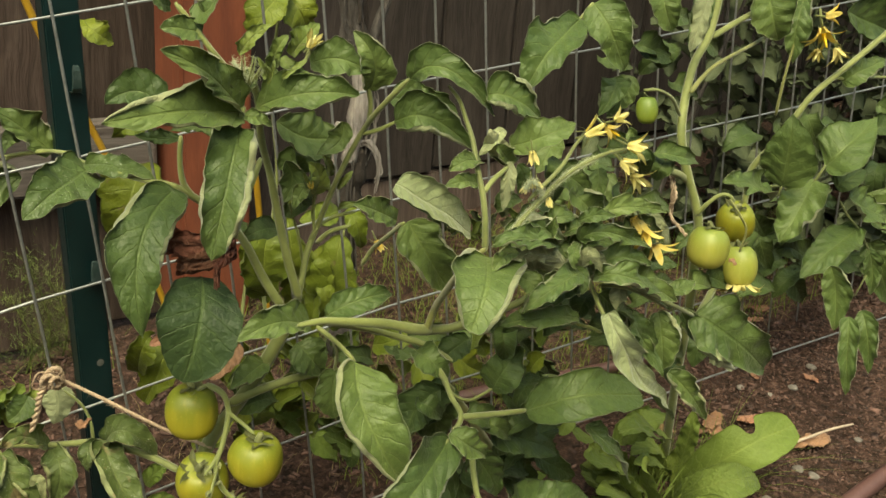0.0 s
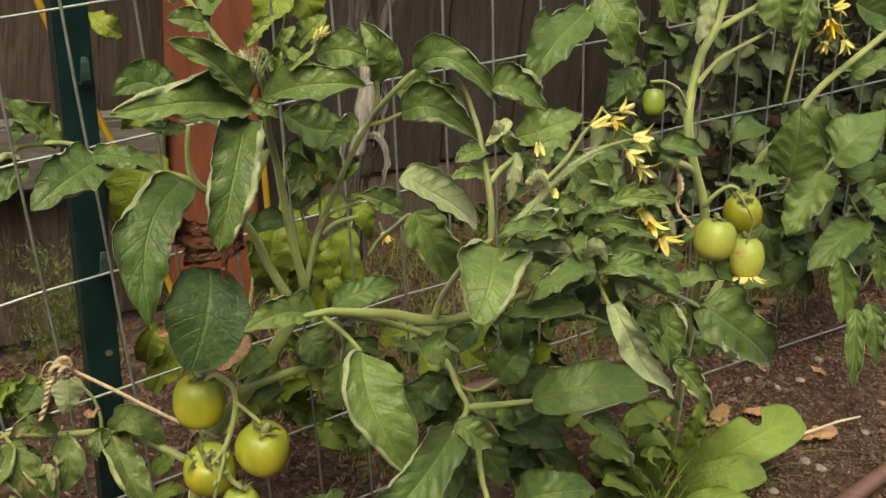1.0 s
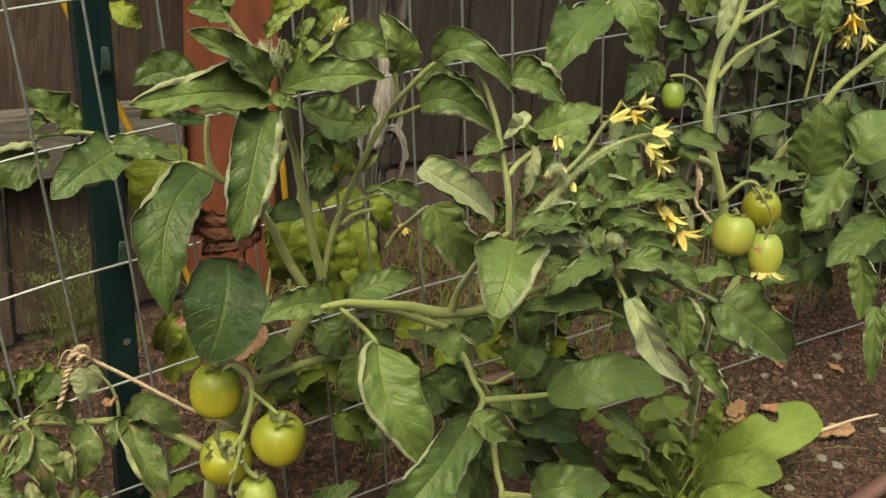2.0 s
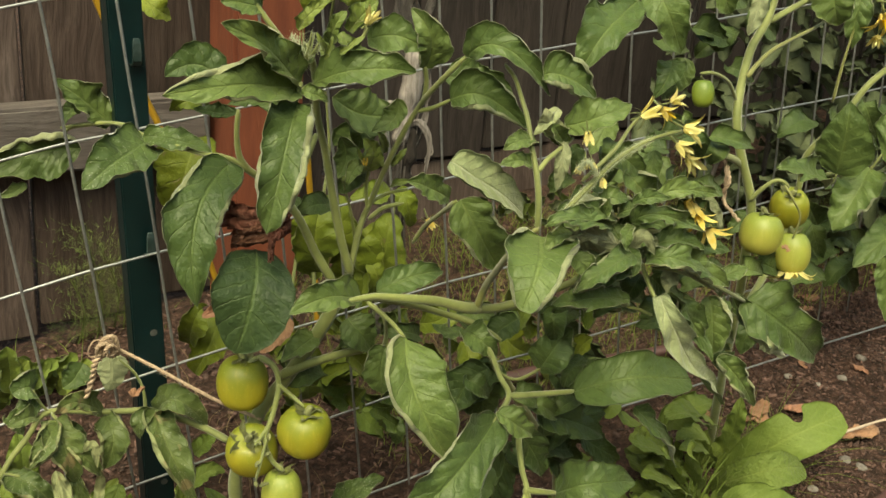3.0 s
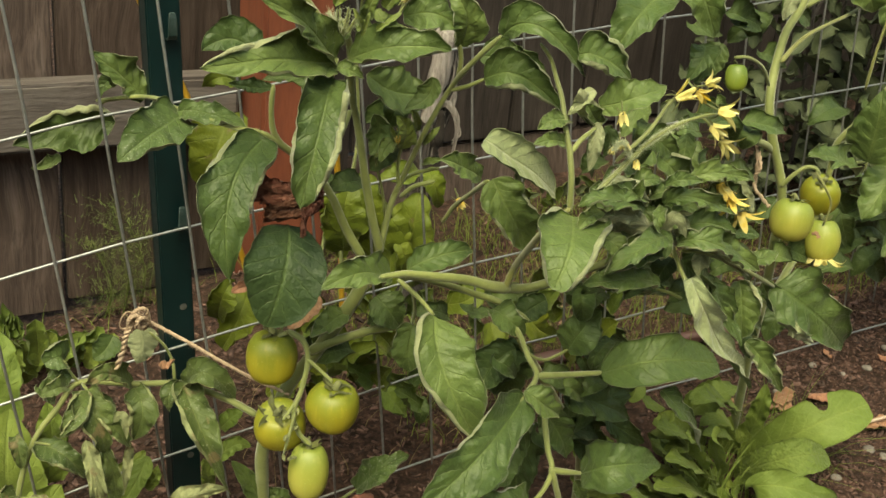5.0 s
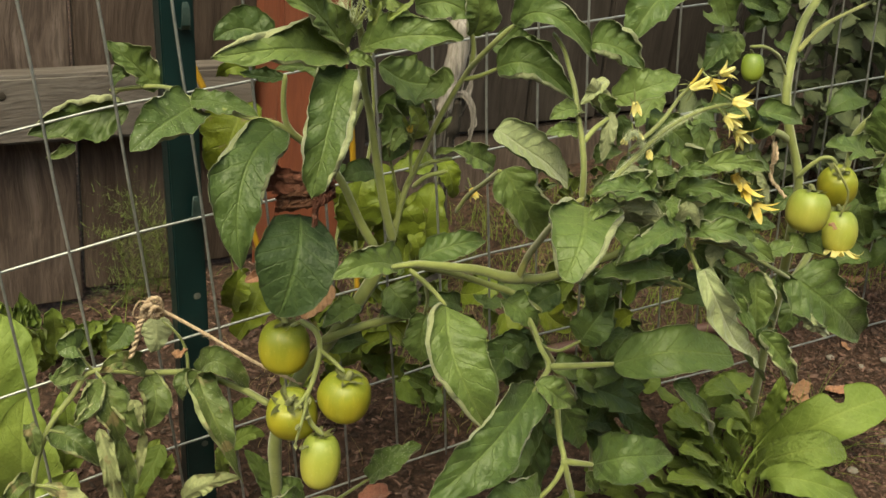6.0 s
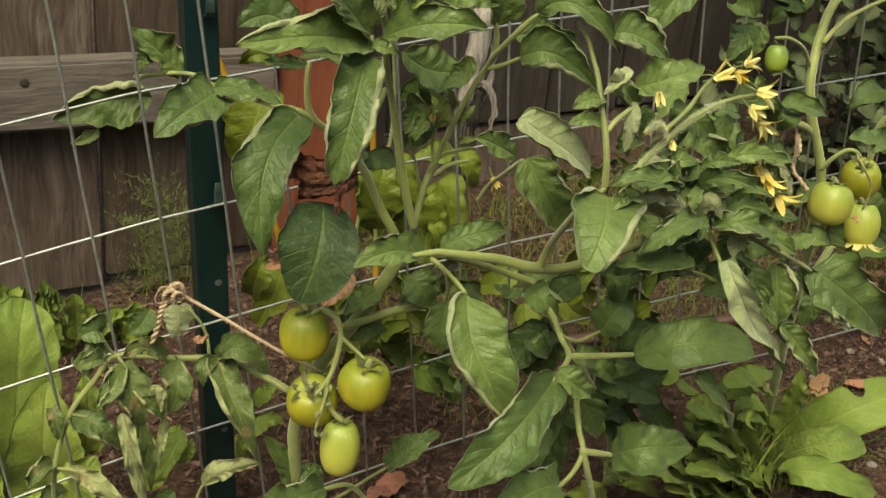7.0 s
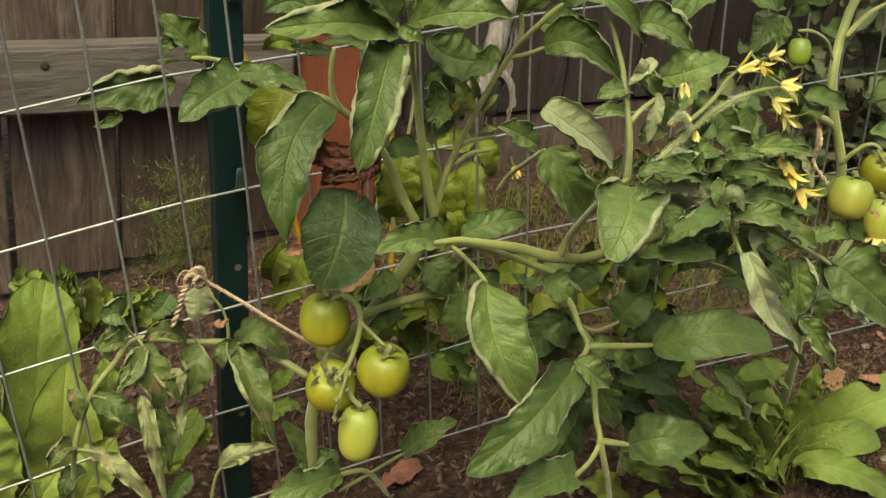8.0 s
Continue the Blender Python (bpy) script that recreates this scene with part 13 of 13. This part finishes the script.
# ---------- shady shrub beyond the wire ----------
def shared_leaf(name, length, width, top, under, seed, lobes=0, curl=15, nu=9, nv=3, teeth=0.1):
    g, uv = leaf_grid((0, 0, 0), (0, length * 0.5, length * 0.06), (0, length, -length * 0.05), (0, 0, 1), width, width * 0.95, 14, 14, curl, curl, 0.04, teeth, 0.46, lobes, seed, nu, nv)
    me = leaf_mesh(name, g, uv)
    me.materials.append(top)
    me.materials.append(under)
    return me


def joined(name, copies, material, parent=None, label="", category=""):
    """Many small pieces in one mesh: copies are (mesh, matrix)."""
    verts, faces, mats, uvs = [], [], [], []
    for me, m in copies:
        base = len(verts)
        verts.extend((m @ v.co)[:] for v in me.vertices)
        for p in me.polygons:
            faces.append([base + k for k in p.vertices])
            mats.append(p.material_index)
        layer = me.uv_layers[0].data if me.uv_layers else None
        uvs.extend(c for k in range(len(me.loops)) for c in (layer[k].uv if layer else (0, 0)))
    out = bpy.data.meshes.new(name)
    out.from_pydata(verts, [], faces)
    out.polygons.foreach_set("material_index", mats)
    out.uv_layers.new(name="UVMap").data.foreach_set("uv", uvs)
    ob = placed(name, shaded(out), material, parent)
    return tagged(ob, label, category, kind="stuff")


def build_shrub():
    rnd = random.Random(11)
    shrub = thing("shrub", "dense shady shrub with dull green lobed leaves", "shrub", (1.0, 0.35, 0.12))
    kinds = [shared_leaf("leaf", rnd.uniform(0.042, 0.060), rnd.uniform(0.017, 0.025), SHRUB, SHRUB, 300 + k, lobes=(3, 2, 3)[k % 3], curl=rnd.choice((5, 20, 40))) for k in range(7)]
    sticks = []
    for k in range(34):
        x = 0.765 + 0.041 * k + rnd.uniform(-0.03, 0.03)
        y = rnd.uniform(0.26, 0.44)
        z0 = math.tan(SLOPE) * x - 0.02
        lean = rnd.uniform(-0.12, 0.12)
        pts = [(x, y, z0), (x + lean * 0.4, y - 0.02, z0 + 0.2), (x + lean, y - 0.05, z0 + 0.42), (x + lean * 1.4, y - 0.06, z0 + 0.66)]
        stem(shrub, pts, 0.004, 0.0015, BARK, "branch", sides=6)
        sticks.append(pts)
    rest = []
    for k in range(3300):
        pts = rnd.choice(sticks)
        p = curve_points(pts, 12)[rnd.choice((0, 0, 1, 1, 2, 3, 4, 5, 6, 7, 8, 9, 10, 11))] + Vector((rnd.gauss(0, 0.05), rnd.uniform(-0.36, 0.09), rnd.gauss(0, 0.03)))
        low = math.tan(SLOPE) * p.x + 0.012
        if p.x < 0.755 + 0.30 * max(0, 0.28 - p.z) or p.z < low or p.y < 0.04 or (p.y < 0.14 and p.x < 0.84 + 0.5 * (0.14 - p.y)):
            continue
        m = Matrix.Translation(p) @ Euler((rnd.uniform(-1.0, 0.4), rnd.uniform(-0.6, 0.6), rnd.uniform(1.9, 5.1))).to_matrix().to_4x4() @ Matrix.Scale(rnd.uniform(0.6, 1.25), 4)
        if k < 270:
            ob = new("leaf", kinds[k % 7])
            ob.parent, ob.matrix_local = shrub, m
        else:
            rest.append((kinds[k % 7], m))
    joined("leaves", rest, [SHRUB, SHRUB], shrub)


build_shrub()


# ---------- fine growth ----------
def blades(name, label, category, material, count, place, length, width, lean, seed):
    rnd = random.Random(seed)
    verts, faces = [], []
    for _ in range(count):
        x, y, z = place(rnd)
        d = rnd.uniform(0, 6.28)
        ln, bend = length * rnd.uniform(0.5, 1.2), lean * rnd.uniform(0.3, 1.3)
        s = Vector((math.cos(d + 1.57), math.sin(d + 1.57), 0)) * width
        base = len(verts)
        for i in range(5):
            u = i / 4
            c = Vector((x + math.cos(d) * bend * ln * u * u, y + math.sin(d) * bend * ln * u * u, z + ln * u * (1 - 0.35 * bend * u)))
            w = s * (1 - u * 0.9)
            k = Vector((-s.y, s.x, 0)) * (1 - u * 0.9)
            verts += [c - w, c + k, c + w]
        for i in range(4):
            for a, b in ((0, 1), (1, 2), (2, 0)):
                faces.append((base + i * 3 + a, base + i * 3 + b, base + i * 3 + 3 + b, base + i * 3 + 3 + a))
    me = bpy.data.meshes.new(name)
    me.from_pydata(verts, [], faces)
    ob = placed(name, shaded(me), material, None)
    return tagged(ob, label, category, kind="stuff")


def on_ground(x0, x1, y0, y1):
    def place(rnd):
        x, y = rnd.uniform(x0, x1), rnd.uniform(y0, y1)
        return x, y, ground_height(x, y) - 0.004
    return place


blades("fine_grass", "thin green grass blades between the weeds", "grass", GRASS, 2500, on_ground(0.22, 0.95, 0.04, 0.48), 0.046, 0.0007, 0.9, 21)
blades("dry_grass", "dry straw coloured grass and fine stalks", "grass", STRAW, 380, on_ground(0.05, 0.9, 0.02, 0.38), 0.045, 0.0006, 1.6, 22)
blades("grass_tuft", "thin grass tuft at the plant's foot", "grass", GRASS, 140, on_ground(0.42, 0.54, -0.20, -0.10), 0.085, 0.0007, 1.1, 23)
blades("fence_grass", "thin grass at the fence foot", "grass", GRASS, 70, on_ground(-0.3, 0.2, 0.40, 0.50), 0.04, 0.0007, 1.0, 24)


def build_feathery_weed(at, height, seed):
    rnd = random.Random(seed)
    plant = thing("feathery_weed", "wispy feathery green weed growing by the fence", "weed", at)
    main = [Vector(at), Vector(at) + Vector((0.01, -0.01, height * 0.5)), Vector(at) + Vector((-0.01, -0.015, height))]
    stem(plant, main, 0.0012, 0.0005, FEATHERY, "stem", sides=5)
    verts, faces = [], []
    for p in curve_points(main, 26)[3:]:
        for _ in range(5):
            a = rnd.uniform(0, 6.28)
            d = Vector((math.cos(a), math.sin(a) * 0.5, rnd.uniform(0.1, 0.7)))
            for q in range(7):
                c = p + d * 0.045 * q / 7 * rnd.uniform(0.8, 1.2)
                e = c + Vector((rnd.uniform(-1, 1), rnd.uniform(-1, 1), rnd.uniform(-0.2, 1))) * 0.012
                b = len(verts)
                verts += [c + Vector((0.0004, 0, 0)), c - Vector((0.0004, 0, 0)), c + Vector((0, 0.0004, 0)), e]
                faces += [(b, b + 1, b + 3), (b + 1, b + 2, b + 3), (b + 2, b, b + 3)]
    me = bpy.data.meshes.new("fronds")
    me.from_pydata(verts, [], faces)
    tagged(placed("fronds", me, FEATHERY, plant), kind="stuff")


build_feathery_weed((0.015, 0.47, -0.02), 0.17, 31)
build_feathery_weed((0.04, 0.49, -0.02), 0.14, 32)
build_feathery_weed((-0.005, 0.48, -0.02), 0.12, 33)
build_feathery_weed((0.90, 0.16, 0.10), 0.13, 34)
build_feathery_weed((0.97, 0.18, 0.11), 0.11, 35)


# ---------- what lies on the soil ----------
def build_mulch():
    rnd = random.Random(41)
    shapes = []
    for k in range(10):
        bm = bmesh.new()
        bmesh.ops.create_cube(bm, size=0.8)
        thin, flat = rnd.uniform(0.16, 0.55), rnd.uniform(0.12, 0.4)
        for v in bm.verts:
            v.co *= 1 + rnd.uniform(-0.45, 0.4)
            v.co.y = v.co.y * thin + 0.12 * v.co.x * v.co.x
            v.co.z *= flat
        me = bpy.data.meshes.new("chip")
        bm.to_mesh(me)
        bm.free()
        shapes.append(me)
    for name, count, zone, size in (("bark_mulch", 34000, (0.44, 1.02, -0.34, 0.20), (0.0013, 0.0075)), ("bark_mulch", 9000, (0.22, 1.45, -0.10, 0.5), (0.002, 0.011)), ("bark_mulch", 10000, (-0.4, 0.3, -0.12, 0.5), (0.002, 0.013))):
        copies = []
        for _ in range(count):
            x, y = rnd.uniform(zone[0], zone[1]), rnd.uniform(zone[2], zone[3])
            s = (size[0] + (size[1] - size[0]) * rnd.random() ** 2.6) * (1.9 if rnd.random() < 0.025 else 1)
            m = Matrix.Translation((x, y, ground_height(x, y) + s * 0.14)) @ Euler((rnd.gauss(0, 0.4), rnd.gauss(0, 0.4), rnd.uniform(0, 6.28))).to_matrix().to_4x4() @ Matrix.Scale(s, 4)
            copies.append((rnd.choice(shapes), m))
        joined(name, copies, [CHIP], None, "brown bark crumbs scattered over the soil", "mulch")


def chip_tones():
    """Each crumb its own brown."""
    nt = CHIP.node_tree
    geo = nt.nodes.new("ShaderNodeNewGeometry")
    for n in nt.nodes:
        if n.type == "HUE_SAT":
            wide = maths(nt, "ADD", maths(nt, "MULTIPLY", geo.outputs["Random Per Island"], 1.35), 0.30)
            nt.links.new(wide, n.inputs["Value"])


build_mulch()
chip_tones()


def build_pebble(x, y, r, seed, label="small pale rounded pebble on the soil"):
    bm = bmesh.new()
    bmesh.ops.create_icosphere(bm, subdivisions=2, radius=r)
    for v in bm.verts:
        v.co *= 1 + 0.35 * noise.noise(v.co * (0.9 / r) + Vector((seed, 0, 0)))
        v.co.z *= 0.5
        v.co += Vector((x, y, ground_height(x, y) + r * 0.22))
    for f in bm.faces:
        f.smooth = True
    ob = part("pebble", bm, STONE, None)
    tagged(ob, label, "pebble", "pebbles on the soil")


build_pebble(0.599, -0.189, 0.0062, 1, "pale grey white pebble on brown soil")
build_pebble(0.601, -0.206, 0.0058, 2)
build_pebble(0.690, -0.190, 0.0045, 3)
build_pebble(0.655, -0.055, 0.0050, 4)
build_pebble(0.667, -0.087, 0.0042, 5)
build_pebble(0.748, -0.076, 0.0062, 6, "broad flat grey pebble half sunk in soil")
build_pebble(0.701, -0.091, 0.0058, 7, "flat dull grey pebble half sunk in soil")
build_pebble(0.532, -0.207, 0.0050, 8)
rocks = random.Random(51)
for k in range(46):
    px, py = rocks.uniform(0.5, 1.3), rocks.uniform(-0.3, 0.2)
    build_pebble(px, py, rocks.uniform(0.0016, 0.0042), 10 + k)


def fallen_leaf(x, y, size, seed, label, material=None):
    leaf_thing = thing("fallen_leaf", label, "dead leaf", (x, y, ground_height(x, y)), "dead leaves on the soil")
    crumpled_leaf(leaf_thing, (x, y, ground_height(x, y) + size * 0.30), size, material or DRY_TAN, seed, "blade", "", 0.5)


fallen_leaf(0.536, -0.056, 0.017, 71, "pinkish brown curled dead leaf beside the weed")
fallen_leaf(0.581, -0.086, 0.021, 72, "pinkish brown dead leaf behind the weed")
fallen_leaf(0.640, -0.172, 0.024, 61, "curled orange brown dead leaf on soil")
fallen_leaf(0.618, -0.110, 0.020, 62, "curled tan dead leaf behind the weed")
fallen_leaf(0.566, -0.095, 0.018, 63, "small tan dead leaf beside the weed")
fallen_leaf(0.788, 0.050, 0.016, 64, "pale crumpled dead leaf under the wire")
fallen_leaf(0.727, -0.092, 0.011, 68, "small tan curled dead leaf on the soil")
fallen_leaf(0.686, -0.047, 0.009, 69, "small pale tan leaf scrap on soil")
fallen_leaf(0.820, 0.070, 0.018, 65, "reddish brown crumpled dead leaf on soil", DRY)
fallen_leaf(0.110, -0.020, 0.028, 66, "flat reddish brown dead leaf under the plant", DRY)
fallen_leaf(0.010, 0.02, 0.022, 67, "reddish brown dead leaf in the shade", DRY)

twig = thing("twig", "thin pale dry twig lying on the soil", "twig", (0.65, -0.17, 0.09))
stem(twig, [(0.602, -0.162, 0.086), (0.630, -0.170, 0.093), (0.655, -0.177, 0.100), (0.684, -0.184, 0.103)], 0.0019, 0.0013, TWIG, "twig", knots=0.3)
hose = thing("garden_hose", "dull brown garden hose lying on the soil", "hose", (0.65, -0.27, 0.09))
stem(hose, [(0.38, -0.30, 0.056), (0.50, -0.270, 0.072), (0.595, -0.259, 0.085), (0.655, -0.252, 0.093), (0.76, -0.246, 0.107), (1.05, -0.29, 0.15)], 0.0085, 0.0085, HOSE, "hose", sides=14)
hose_back = thing("garden_hose", "brown drip hose half hidden behind the plants", "hose", (0.45, 0.06, 0.07))
stem(hose_back, [(0.30, 0.12, 0.046), (0.42, 0.10, 0.062), (0.55, 0.06, 0.079), (0.66, 0.04, 0.094)], 0.0075, 0.0075, HOSE, "hose", sides=14)

settle()
